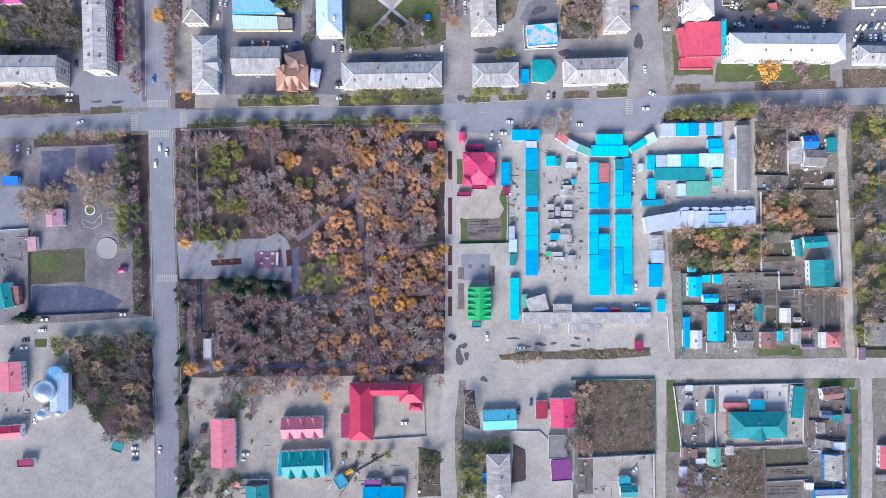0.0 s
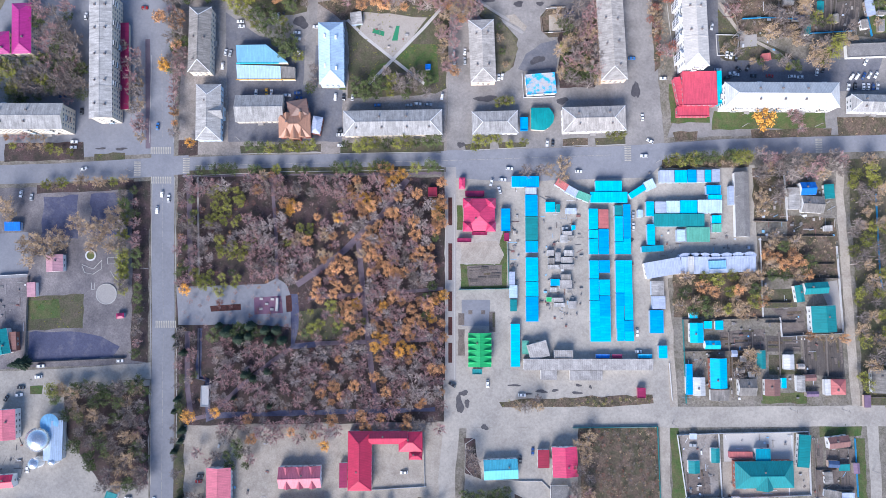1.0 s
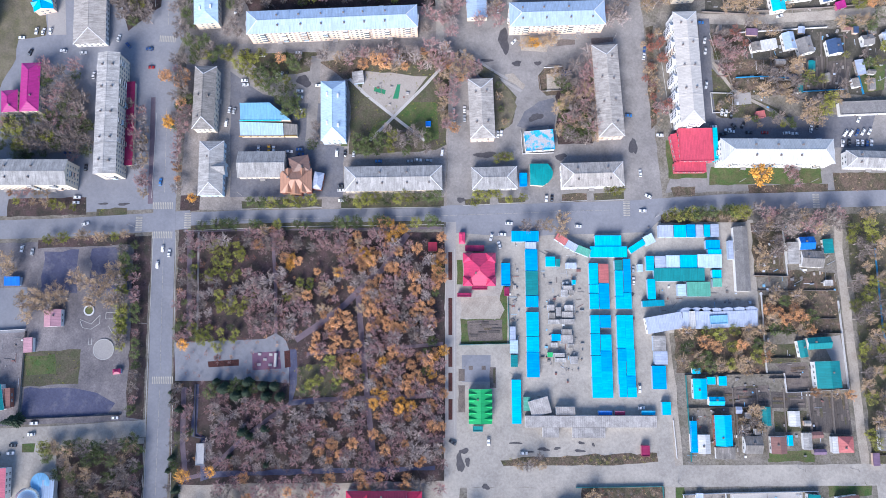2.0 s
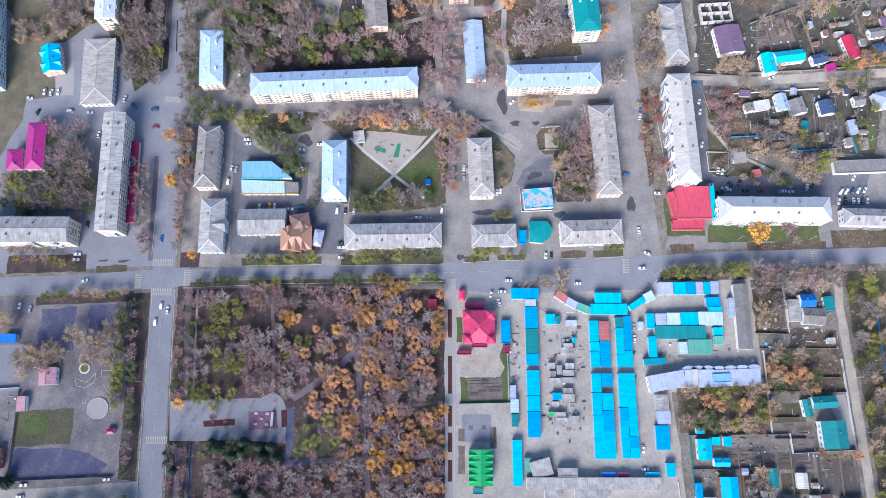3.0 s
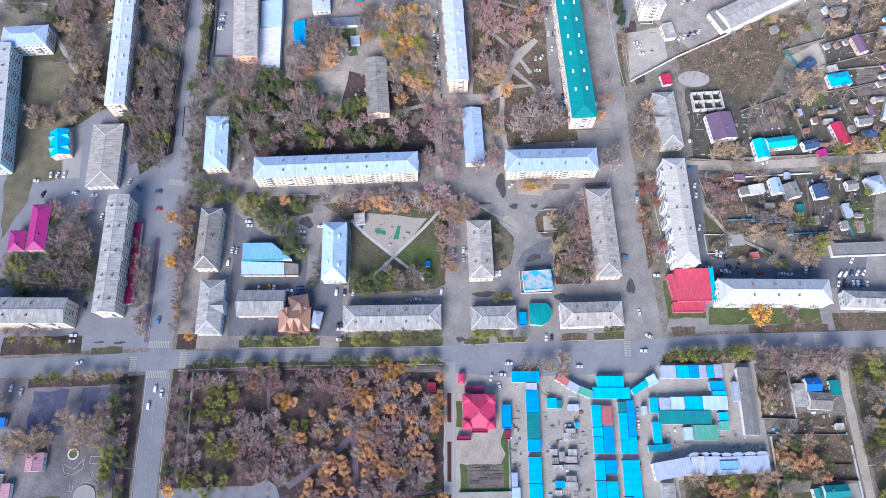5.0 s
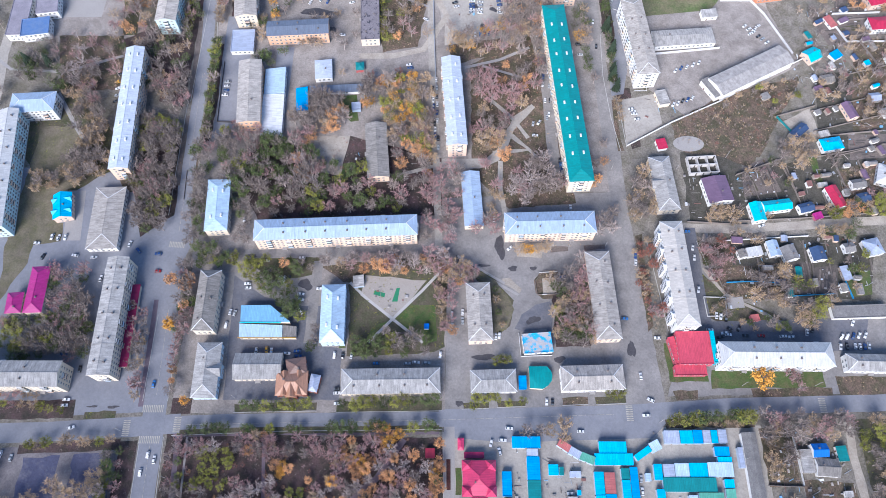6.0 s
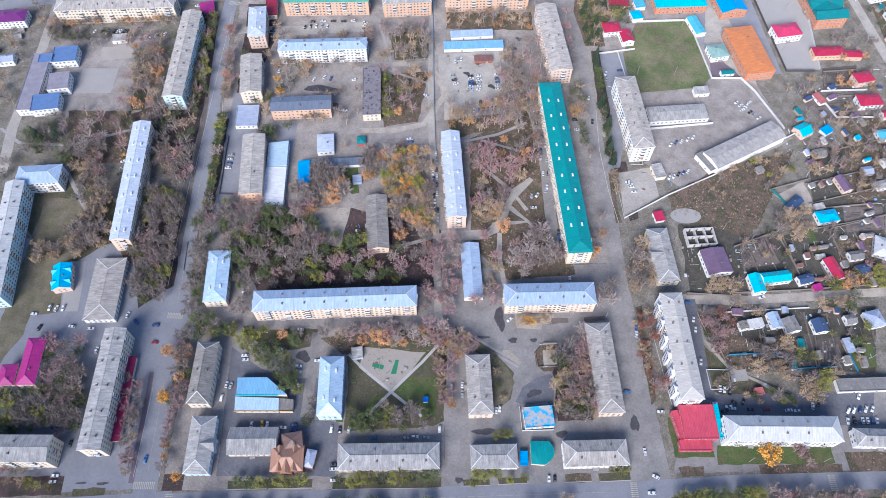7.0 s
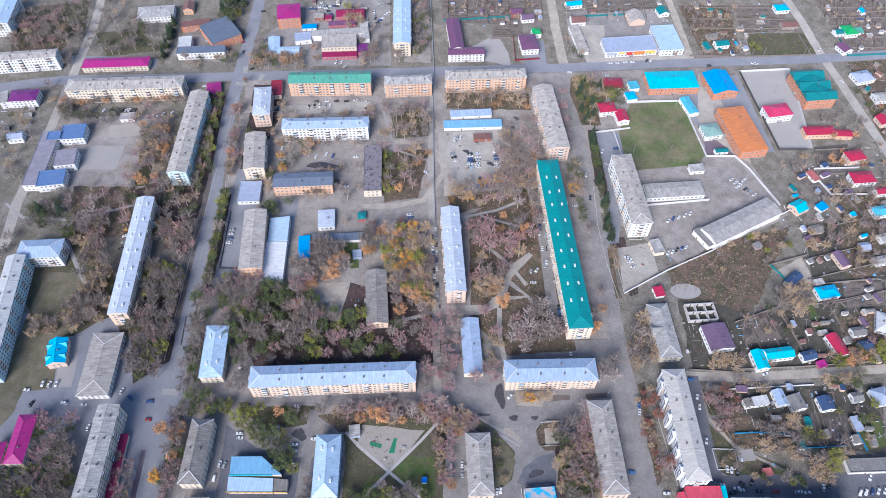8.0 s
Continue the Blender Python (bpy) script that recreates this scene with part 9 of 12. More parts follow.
fence([(318.1, 516.0), (307.9, 416.4)], 2.2, "white")
fence([(162.8, 470.4), (210.3, 472.3), (217.9, 405.4), (241.2, 405.5), (249.3, 391.7), (263.6, 353.0)], 2.2, "white")
fence([(128.2, 432.2), (160.2, 438.0)], 2, "white")
fence([(145.4, 435.1), (148.3, 406.7)], 2, "white")
fence([(130.1, 271.2), (163.9, 290.9), (200.8, 309.0), (271.2, 349.1)], 2.2, "white")
fence([(158.7, 352.3), (209.7, 358.4)], 2.4, "white")
fence([(202.5, 247.6), (234.9, 260.1)], 2.5, "wood")
fence([(234.9, 260.1), (241.0, 235.5)], 2, "wood")
fence([(163.9, 211.8), (204.2, 209.2)], 1.8, "wood")
fence([(193.8, 212.0), (239.2, 214.3), (293.2, 218.7)], 1.8, "wood")
fence([(186.6, 197.8), (242.6, 201.3)], 1.8, "white")
fence([(218.9, 158.6), (250.8, 160.5)], 1.8, "blue")
fence([(223.5, 186.3), (221.8, 156.8)], 1.7, "wood")
fence([(241.6, 186.4), (238.0, 158.6)], 1.7, "wood")
fence([(261.8, 262.6), (287.3, 267.5), (317.2, 274.8)], 1.8, "wood")
fence([(297.6, 392.1), (307.1, 364.9), (336.2, 365.2)], 2, "white")
fence([(302.2, 392.1), (339.5, 393.7)], 2, "white")
fence([(240.1, 296.4), (270.2, 305.8)], 2, "wood")
fence([(240.1, 296.4), (250.7, 279.2)], 2, "teal")
fence([(269.0, 279.3), (288.1, 281.8), (313.5, 284.4)], 2, "wood")
fence([(230.6, 534.5), (277.8, 533.4), (288.3, 543.4), (284.5, 560.3)], 1.8, "wood")
fence([(277.8, 533.4), (347.6, 537.3)], 1.6, "wood")
fence([(379.4, 561.3), (378.9, 536.0), (415.9, 538.8)], 2, "teal")
fence([(1.5, 585.5), (70.8, 593.5)], 2, "teal")
fence([(140.2, 594.2), (182.4, 597.4)], 2, "teal")
fence([(46.1, 557.9), (66.1, 559.8)], 2.2, "wood")
fence([(67.9, 562.4), (67.9, 526.4), (90.6, 529.1)], 2, "maroon")
fence([(258.7, 173.3), (261.7, 157.0)], 1.8, "blue")
fence([(374.9, 624.9), (382.9, 596.9), (441.3, 606.7)], 1.8, "wood")
fence([(341.2, 578.4), (344.9, 537.3)], 1.6, "wood")
fence([(-152.8, 235.5), (-152.7, 235.2)], 1, "wood")
fence([(137.5, -82.4), (161.8, -81.4)], 2, "white")
fence([(137.5, -82.4), (142.1, -118.9)], 2, "white")
fence([(161.8, -81.4), (162.8, -118.9), (214.8, -117.0), (214.9, -81.2)], 2, "white")
fence([(161.8, -81.4), (214.9, -80.5)], 2.2, "white")
fence([(204.7, -82.5), (204.7, -97.4)], 2, "white")
fence([(142.1, -118.9), (162.8, -118.3)], 2, "wood")
fence([(235.3, 28.7), (237.3, -23.0), (200.8, -25.0), (200.1, -13.5)], 2, "white")
fence([(189.7, 10.2), (236.0, 9.4)], 2, "wood")
fence([(189.7, 33.8), (190.0, -13.5)], 2, "white")
fence([(142.0, -14.8), (199.8, -14.2)], 1.8, "wood")
fence([(142.3, -33.7), (189.6, -33.1)], 1.8, "wood")
fence([(212.9, -24.4), (214.3, -49.0)], 1.8, "wood")
fence([(142.3, -14.8), (143.2, -64.1)], 1.8, "teal")
fence([(171.0, -33.8), (171.0, -60.8)], 1.6, "wood")
fence([(187.9, -45.6), (187.9, -62.5)], 1.6, "wood")
fence([(186.3, 44.0), (206.6, 43.3)], 1.8, "wood")
fence([(205.3, 72.7), (206.3, 43.9)], 1.8, "white")
fence([(260.1, 60.1), (260.7, 10.1), (262.3, 1.6)], 1.6, "blue")
fence([(76.3, -78.2), (126.0, -77.6), (126.9, -122.6)], 1.8, "teal")
fence([(80.3, -124.9), (125.6, -122.6), (125.8, -152.0)], 2.2, "white")
fence([(76.8, -139.1), (76.8, -151.9)], 2, "white")
fence([(24.8, -108.6), (57.6, -109.0), (62.7, -114.0)], 1, "white")
fence([(-42.1, -113.9), (-10.0, -111.9)], 1.4, "white")
fence([(-11.6, -84.2), (-11.0, -111.9)], 1.4, "white")
fence([(-247.4, 11.6), (-247.5, -39.8)], 1.8, "wood")
fence([(-247.5, -39.8), (-188.0, -37.2)], 1.8, "wood")
fence([(-265.0, 11.6), (-248.1, 12.6)], 2, "white")
fence([(9.5, 3.0), (39.2, 3.7), (38.6, 30.7)], 1.6, "teal")
fence([(-145.1, -19.7), (-144.4, -49.5), (-139.0, -50.1)], 1.2, "wood")
fence([(133.8, -40.5), (135.1, -62.4)], 1.4, "white")
fence([(191.8, -120.0), (192.8, -152.1)], 1.4, "wood")
fence([(192.8, -130.5), (218.2, -129.2)], 1.4, "wood")
fence([(193.5, -139.3), (218.2, -138.0)], 1.4, "white")
fence([(217.6, -84.5), (218.2, -118.3)], 1.4, "wood")
fence([(241.9, -84.6), (242.5, -118.4)], 1.6, "blue")
fence([(241.9, -121.8), (242.8, -152.2)], 1.8, "blue")
fence([(48.9, 119.3), (68.1, 119.9)], 1.4, "white")
fence([(48.2, 133.8), (48.9, 119.3)], 1.4, "white")
fence([(-32.0, -121.3), (-52.3, -133.1), (-62.4, -148.3)], 1.4, "wood")
fence([(74.9, 176.1), (66.0, 176.1), (60.1, 168.7), (61.2, 159.6), (76.8, 160.4)], 1, "wood")
fence([(-174.0, 228.0), (-175.2, 250.9)], 1, "wood")
fence([(146.0, 390.9), (150.1, 319.1), (140.8, 319.1)], 0.6, "white")
fence([(133.1, 397.1), (139.5, 394.0)], 0.6, "white")
kerb([(120.8, 372.5), (119.2, 332.5), (121.5, 295.7), (125.6, 267.5)])
puddle(20.5, 410.3, 3.0, 2.4, 0, 40)
puddle(30.1, 422.1, 3.4, 2.6, 23, 41)
puddle(40.0, 396.4, 2.6, 3.4, 46, 42)
puddle(31.2, 379.0, 4.0, 2.2, 69, 43)
puddle(41.0, 374.3, 3.6, 3.0, 92, 44)
puddle(26.3, 399.4, 2.2, 2.8, 115, 45)
puddle(59.4, 439.2, 4.0, 2.0, 138, 46)
puddle(64.9, 449.7, 3.0, 2.4, 161, 47)
kerb([(-165.3, 291.3), (-167.2, 335.9), (-172.6, 388.4)])
kerb([(-182.5, 216.2), (-183.5, 303.8), (-183.0, 309.0)])
kerb([(-181.7, 309.0), (-180.6, 413.7), (-179.9, 476.1)])
kerb([(-161.8, 70.9), (-159.6, 7.4)])
kerb([(-158.6, -19.7), (-157.0, -83.9)])
kerb([(-177.6, 146.0), (-177.7, 91.9)])
kerb([(-163.4, 146.0), (-162.8, 91.9)])
kerb([(-157.4, 71.6), (-95.9, 74.2), (0.5, 75.4)])
kerb([(-122.9, 85.1), (-73.9, 86.0)])
kerb([(-62.1, 85.3), (0.5, 86.2)])
kerb([(-175.3, 68.2), (-173.8, -39.9)])
kerb([(-172.8, -56.8), (-171.6, -110.9)])
kerb([(130.1, 271.2), (127.8, 311.1)])
kerb([(12.3, 87.2), (28.5, 87.8)])
kerb([(33.3, 88.2), (50.2, 88.8)])
kerb([(72.2, 89.5), (87.7, 90.1)])
kerb([(92.4, 89.8), (110.4, 90.8)])
kerb([(18.8, -107.9), (12.7, -101.1), (13.0, -87.6), (18.1, -84.2), (22.2, -87.6), (22.1, -106.2)])
kerb([(41.1, -115.7), (49.2, -119.8), (50.1, -136.7), (47.4, -140.0), (40.3, -140.7)])
kerb([(135.4, 197.6), (141.5, 135.8)])
kerb([(168.3, 197.7), (173.1, 178.5)])
kerb([(1.5, 60.5), (1.3, -50.4)])
kerb([(6.9, 60.5), (6.7, -50.4)])
pole(141.5, -64.1, 9)
pole(174.5, 58.2, 9)
pole(135.1, -75.9, 9)
pole(161.5, -62.5, 9)
pole(204.8, -67.6, 9)
pole(235.2, -67.7, 9)
pole(-156.8, 47.9, 9)
pole(-156.8, 24.3, 9)
pole(-156.2, -33.2, 9)
pole(-157.6, -53.5, 9)
pole(-176.4, 15.8, 9)
pole(-176.6, -67.0, 9)
pole(-177.3, -87.3, 9)
pole(12.8, -9.8, 9)
pole(128.9, 79.6, 9)
pole(76.6, 96.6, 9)
pole(181.4, 101.5, 9)
pole(225.3, 101.4, 9)
pole(252.0, -103.2, 9)
pole(252.0, -142.1, 9)
pole(-187.2, 74.3, 9)
pole(-180.7, -87.3, 9)
pole(-46.8, 90.0, 9)
pole(-122.9, 93.5, 9)
pole(-89.1, 88.4, 9)
pole(51.2, 91.5, 9)
pole(158.2, 410.0, 9)
pole(188.6, 410.3, 9)
pole(257.4, 414.1, 9)
pole(288.8, 535.1, 9)
pole(262.3, 491.4, 9)
pole(343.0, 539.8, 9)
pole(342.4, 488.4, 9)
pole(295.7, 484.2, 9)
pole(203.9, 465.0, 9)
pole(249.9, 526.6, 9)
pole(355.1, 466.4, 9)
pole(373.7, 462.9, 9)
pole(151.2, 494.2, 9)
pole(161.1, 509.8, 9)
pole(117.5, 252.6, 9)
pole(107.0, 295.6, 9)
pole(162.6, 252.8, 9)
pole(198.2, 262.2, 9)
pole(215.6, 253.1, 9)
pole(282.8, 437.6, 9)
pole(311.7, 495.7, 9)
pole(-113.7, 462.2, 9)
pole(243.9, 534.7, 9)
pole(376.7, 561.2, 9)
pole(299.4, 535.2, 9)
pole(336.5, 535.6, 9)
pole(79.6, 486.0, 9)
pole(-42.6, 523.7, 9)
pole(199.8, 218.2, 9)
pole(232.9, 218.4, 9)
pole(261.7, 214.4, 9)
pole(176.7, 156.6, 9)
pole(83.8, 193.4, 9)
pole(107.4, 193.5, 9)
pole(-166.6, 237.6, 9)
ruin(180.3, 254.8, 20.5, 13.5, 4.0)
church(-234.1, -87.2, 8.0)
fountain(-210.9, 23.7, 3.2)
round_stage(-200.8, 0.7, 5.8)
digger(-55.3, -132.1, 30)
memorial_wall(-98.7, -5.6, 8.0, 88)
heating_pipe([(-11.6, 620.6), (-7.1, 508.2), (-7.6, 456.0), (-5.8, 371.5), (-4.0, 320.7)])
crossing(-170.6, 87.2, 13.6, 4.2, 0)
crossing(-169.9, 69.2, 13.6, 4.2, 0)
crossing(-165.0, -17.3, 13.6, 4.2, 0)
crossing(-184.5, 76.0, 9.5, 4.0, 90)
crossing(-155.0, 78.0, 9.5, 4.0, 90)
crossing(111.7, 85.0, 10, 4.0, 90)
crossing(227.3, 89.6, 9.5, 4.0, 90)
crossing(-173.4, 194.4, 11, 4.0, -4)
crossing(-178.4, 511.2, 10, 4, 95)
crossing(-162.4, 501.2, 10, 4, 80)
crossing(-179.1, 491.9, 11, 4, -6)
teal_hall(59.7, 105.7, 0)
centre_line([(-171.5, 149.4), (-169.9, 91.9)])
centre_line([(-168.9, 66.5), (-168.0, 31.0), (-166.7, -12.9)])
centre_line([(-166.4, -23.1), (-165.5, -87.3), (-164.9, -141.4)])
centre_line([(-150.0, 78.0), (-1.2, 80.8), (103.6, 84.3)])
centre_line([(-173.6, 204.0), (-174.2, 241.9), (-175.4, 286.0), (-176.5, 335.8)])
clutter([(142.3, -15.1), (189.6, -15.2), (189.6, -62.5), (143.2, -62.4)], 55, 401)
clutter([(189.7, 8.5), (235.3, 8.4), (235.2, -60.9), (189.6, -62.5)], 35, 402)
clutter([(189.8, 76.1), (235.4, 76.0), (235.3, 32.1), (188.0, 32.1)], 40, 403)
clutter([(138.8, -82.7), (161.5, -82.8), (161.4, -118.3), (142.5, -118.2)], 35, 404)
clutter([(164.2, -82.8), (214.9, -82.8), (214.8, -117.7), (164.1, -117.6)], 22, 405)
clutter([(142.1, -119.9), (170.9, -120.0), (170.8, -148.7), (142.1, -148.6)], 30, 406)
clutter([(216.6, -84.5), (241.9, -84.6), (241.8, -148.8), (218.1, -148.8)], 45, 407)
clutter([(59.6, 59.4), (81.6, 59.4), (81.5, -9.9), (60.2, -9.9)], 10, 408)
clutter([(39.3, 67.9), (127.2, 69.4), (128.7, -43.8), (39.1, -43.7)], 8, 409)
clutter([(113.7, 76.2), (186.4, 76.1), (186.3, 8.5), (120.4, 8.6)], 10, 410)
clutter([(-130.0, -134.7), (-103.0, -133.0), (-103.0, -148.2), (-130.1, -148.2)], 20, 411)
clutter([(-65.8, -121.3), (-8.3, -121.4), (-15.1, -145.0), (-62.4, -144.9)], 20, 412)
clutter([(80.3, -125.6), (124.2, -124.3), (124.8, -147.9), (80.9, -147.9)], 25, 413)
clutter([(-265.0, 10.9), (-248.1, 10.9), (-248.2, -19.5), (-265.1, -19.5)], 17, 414)
clutter([(-265.2, -83.7), (-244.9, -83.8), (-244.9, -107.4), (-265.2, -107.4)], 20, 415)
clutter([(190.3, 197.8), (287.2, 202.3), (273.2, 157.0), (219.4, 160.3), (189.6, 180.4)], 80, 416)
clutter([(207.8, 253.1), (309.6, 262.9), (294.7, 214.6), (205.0, 212.0)], 75, 417)
clutter([(276.7, 367.7), (352.1, 368.2), (312.8, 262.9), (261.8, 262.6)], 95, 418)
clutter([(265.4, 391.8), (373.3, 424.9), (352.1, 368.2), (275.8, 364.7)], 45, 419)
clutter([(248.6, 568.6), (292.2, 569.0), (284.6, 539.2), (246.9, 536.3)], 35, 420)
clutter([(236.7, 618.6), (350.6, 619.9), (346.8, 569.6), (248.6, 568.6)], 40, 421)
clutter([(373.4, 620.1), (446.6, 620.9), (416.5, 540.5), (380.3, 540.1)], 50, 422)
clutter([(-1.4, 620.7), (106.5, 621.9), (97.1, 575.8), (1.5, 579.2)], 45, 423)
clutter([(129.3, 622.2), (231.9, 623.3), (224.7, 586.1), (124.9, 580.5)], 30, 424)
clutter([(-134.4, 619.2), (-52.4, 620.2), (-49.8, 565.5), (-125.4, 564.7)], 35, 425)
clutter([(166.5, 252.9), (210.5, 248.6), (201.8, 214.1), (162.5, 213.9)], 35, 426)
clutter([(242.3, 355.7), (275.0, 361.8), (280.5, 322.7), (253.4, 317.2)], 30, 427)
clutter([(-71.0, 260.6), (-8.2, 289.8), (-7.6, 247.3), (-61.3, 238.2)], 15, 428)
clutter([(-52.3, 170.0), (-13.6, 168.3), (-30.0, 145.3)], 12, 429)
clutter([(-0.6, 431.8), (52.0, 435.7), (49.5, 384.0), (-0.4, 383.6)], 15, 430)
clutter([(-380.9, 456.3), (-343.3, 460.2), (-336.4, 412.5), (-361.9, 405.8)], 20, 431)
clutter([(148.4, 321.8), (183.4, 306.3), (163.9, 290.9), (146.6, 285.9)], 12, 432)
clutter([(376.1, 527.8), (411.9, 528.1), (375.8, 431.6)], 25, 433)
plot_fences([(190.3, 197.8), (287.2, 202.3), (273.2, 157.0), (219.4, 160.3), (189.6, 180.4)], 88, 15, 520)
plot_fences([(215.6, 253.1), (309.6, 262.9), (296.2, 218.7), (206.0, 216.2)], 98, 15, 521)
plot_fences([(266.6, 333.4), (343.5, 345.1), (312.8, 262.9), (261.8, 262.6)], 15, 20, 522)
plot_fences([(276.7, 367.7), (352.1, 368.2), (339.3, 333.9), (280.5, 322.7)], 110, 20, 523)
plot_fences([(236.7, 618.6), (339.2, 619.7), (337.1, 573.9), (248.6, 568.6)], 0, 16, 524)
plot_fences([(373.4, 620.1), (446.6, 620.9), (416.5, 540.5), (380.3, 540.1)], 0, 16, 525)
plot_fences([(-1.4, 630.4), (107.4, 631.6), (97.4, 580.2), (1.5, 583.7)], 90, 18, 526)
plot_fences([(130.3, 631.9), (233.8, 633.0), (226.5, 595.2), (125.3, 585.0)], 90, 20, 527)
plot_fences([(311.3, 421.1), (340.9, 424.6), (329.5, 365.1), (298.2, 364.9)], 5, 14, 528)
plot_fences([(166.0, -20.2), (235.3, -20.3), (235.2, -54.1), (165.9, -54.0)], 90, 16, 529)
plot_fences([(189.7, 8.5), (211.6, 8.4), (211.6, -23.7), (189.6, -23.6)], 0, 14, 530)
plot_fences([(248.8, -33.9), (275.8, -33.9), (275.8, -67.7), (248.7, -67.7)], 0, 14, 531)
plot_fences([(188.0, 47.4), (235.4, 47.3), (235.3, 10.1), (188.0, 10.2)], 0, 16, 532)
plot_fences([(216.6, -84.5), (241.9, -84.6), (241.8, -148.8), (218.1, -148.8)], 0, 14, 533)
kerb([(-216.0, 17.6), (-214.3, 13.5), (-209.2, 12.5), (-204.2, 15.9), (-204.2, 21.0)])
kerb([(-216.0, 18.3), (-209.2, 15.6), (-204.2, 21.0)])
kerb([(-200.8, 22.3), (-187.9, 22.6)])
kerb([(-200.8, 22.3), (-200.8, 18.6), (-188.9, 18.9)])
kerb([(-198.8, 14.2), (-196.7, 10.8), (-194.0, 8.4)])
kerb([(-209.9, 7.4), (-209.9, 3.4), (-208.2, 3.4), (-208.2, 7.4)])
clutter([(58.9, 60.4), (82.6, 60.4), (82.5, -15.0), (60.2, -15.0)], 60, 801)
clutter([(39.3, 64.5), (44.4, 64.5), (45.3, 3.6), (39.9, 3.7)], 24, 802)
clutter([(189.8, 76.1), (235.4, 72.6), (235.3, 32.1), (189.7, 32.1)], 50, 803)
clutter([(-75.9, -121.2), (-1.6, -121.4), (-1.6, -145.0), (-72.6, -144.9)], 30, 804)
clutter([(-150.2, -83.9), (-102.9, -84.0), (-103.0, -141.5), (-148.6, -141.4)], 24, 805)
clutter([(123.8, 37.3), (184.6, 37.2), (184.6, 23.0), (123.8, 23.1)], 26, 806)
clutter([(167.3, 176.6), (225.1, 167.6), (216.6, 139.5), (170.8, 146.1)], 24, 807)

# ---- trees ----
grove([(-141.5, 64.1), (-119.6, 62.7), (-119.6, 52.9), (-139.9, 53.0)], 12, "l", 3.6, 5.2, 601)
grove([(-151.7, 53.0), (-121.3, 52.9), (-121.3, 42.5), (-150.7, 42.5)], 14, "ll", 3.6, 5, 602)
grove([(-137.2, 33.0), (-110.8, 33.7), (-111.5, 26.9), (-119.6, 20.1), (-135.9, 20.8)], 12, "l", 4, 5.6, 603)
grove([(-148.7, 13.4), (-122.4, 14.1), (-121.7, 7.3), (-133.2, 0.6), (-146.7, 4.6)], 14, "lle", 4, 6, 604)
grove([(-117.6, 45.2), (-91.9, 45.1), (-91.9, 32.3), (-116.2, 32.3)], 11, "wwp", 6, 8.5, 605)
grove([(-153.4, 68.2), (-129.7, 68.8), (-129.7, 62.1), (-151.7, 60.8)], 9, "wp", 5, 8, 606)
grove([(-112.1, 74.2), (-98.6, 73.5), (-95.9, 62.0), (-111.1, 62.7)], 8, "trp", 5, 7, 607)
grove([(-95.9, 55.3), (-84.4, 54.6), (-85.1, 48.5), (-95.3, 48.5)], 5, "or", 5, 7, 608)
grove([(-95.9, 41.7), (-77.3, 41.0), (-78.4, 30.9), (-92.6, 30.9)], 11, "rtlp", 4.5, 6.5, 609)
grove([(-71.6, 22.4), (-58.1, 23.4), (-52.0, 14.6), (-68.9, 13.3)], 10, "rr", 5, 7, 610)
grove([(-78.4, 9.9), (-48.7, 10.6), (-48.7, -2.3), (-75.7, -2.9)], 15, "rrp", 4.5, 6.5, 611)
grove([(-60.2, -4.3), (-48.0, -3.6), (-48.7, -13.8), (-62.2, -14.8)], 9, "rrp", 4.5, 6.5, 612)
grove([(-6.7, 58.5), (0.4, 58.5), (0.7, 40.2), (-5.3, 40.2)], 8, "rro", 5, 6.5, 613)
grove([(-54.0, 59.2), (-43.2, 59.2), (-43.2, 50.4), (-53.3, 50.5)], 6, "ro", 5, 7, 614)
grove([(-39.1, 76.5), (-20.8, 75.4), (-22.9, 66.0), (-37.8, 68.0)], 9, "rro", 5, 7, 615)
grove([(-31.7, 62.9), (-7.3, 61.2), (-8.1, 5.4), (-28.4, 3.8)], 40, "wpgwprp", 5.5, 8.5, 616)
grove([(-62.1, 69.7), (-31.7, 69.7), (-31.7, 32.5), (-45.3, 27.5), (-48.6, 47.7), (-62.1, 51.1)], 40, "pwprrptr", 4.8, 7.5, 617)
grove([(-45.2, 32.5), (-28.3, 37.6), (-28.4, 1.1), (-44.6, 1.1)], 32, "prwprp", 4.5, 7.5, 618)
grove([(-119.6, 69.8), (-62.1, 70.8), (-62.1, 58.6), (-75.6, 59.6), (-116.2, 60.7)], 26, "ppgp", 4.5, 7, 619)
grove([(-116.2, 31.0), (-75.7, 30.2), (-80.8, 9.9), (-96.0, 8.9), (-114.6, 11.3)], 30, "ppwgp", 4.5, 7.5, 620)
grove([(-75.6, 47.8), (-48.6, 47.7), (-48.6, 23.4), (-74.0, 23.4)], 20, "ppwgrt", 4.5, 7, 621)
grove([(-150.0, 41.8), (-116.2, 41.8), (-116.2, 33.0), (-148.4, 14.1), (-150.0, 32.7)], 14, "pgw", 4.5, 7, 622)
grove([(-82.5, -3.6), (-62.2, -2.9), (-62.2, -25.9), (-82.5, -26.6)], 8, "lepe", 4.5, 6.5, 623)
grove([(-62.2, -14.8), (-47.0, -14.8), (-47.0, -26.6), (-62.2, -26.6)], 9, "rlp", 4.5, 7, 624)
grove([(-43.6, 0.4), (0.3, 0.3), (0.3, -33.5), (-42.0, -33.4)], 64, "rrpwprpo", 4.2, 7, 625)
grove([(-42.0, -33.4), (0.3, -33.5), (0.2, -67.3), (-38.7, -67.2)], 52, "prrwppwr", 4.2, 7, 626)
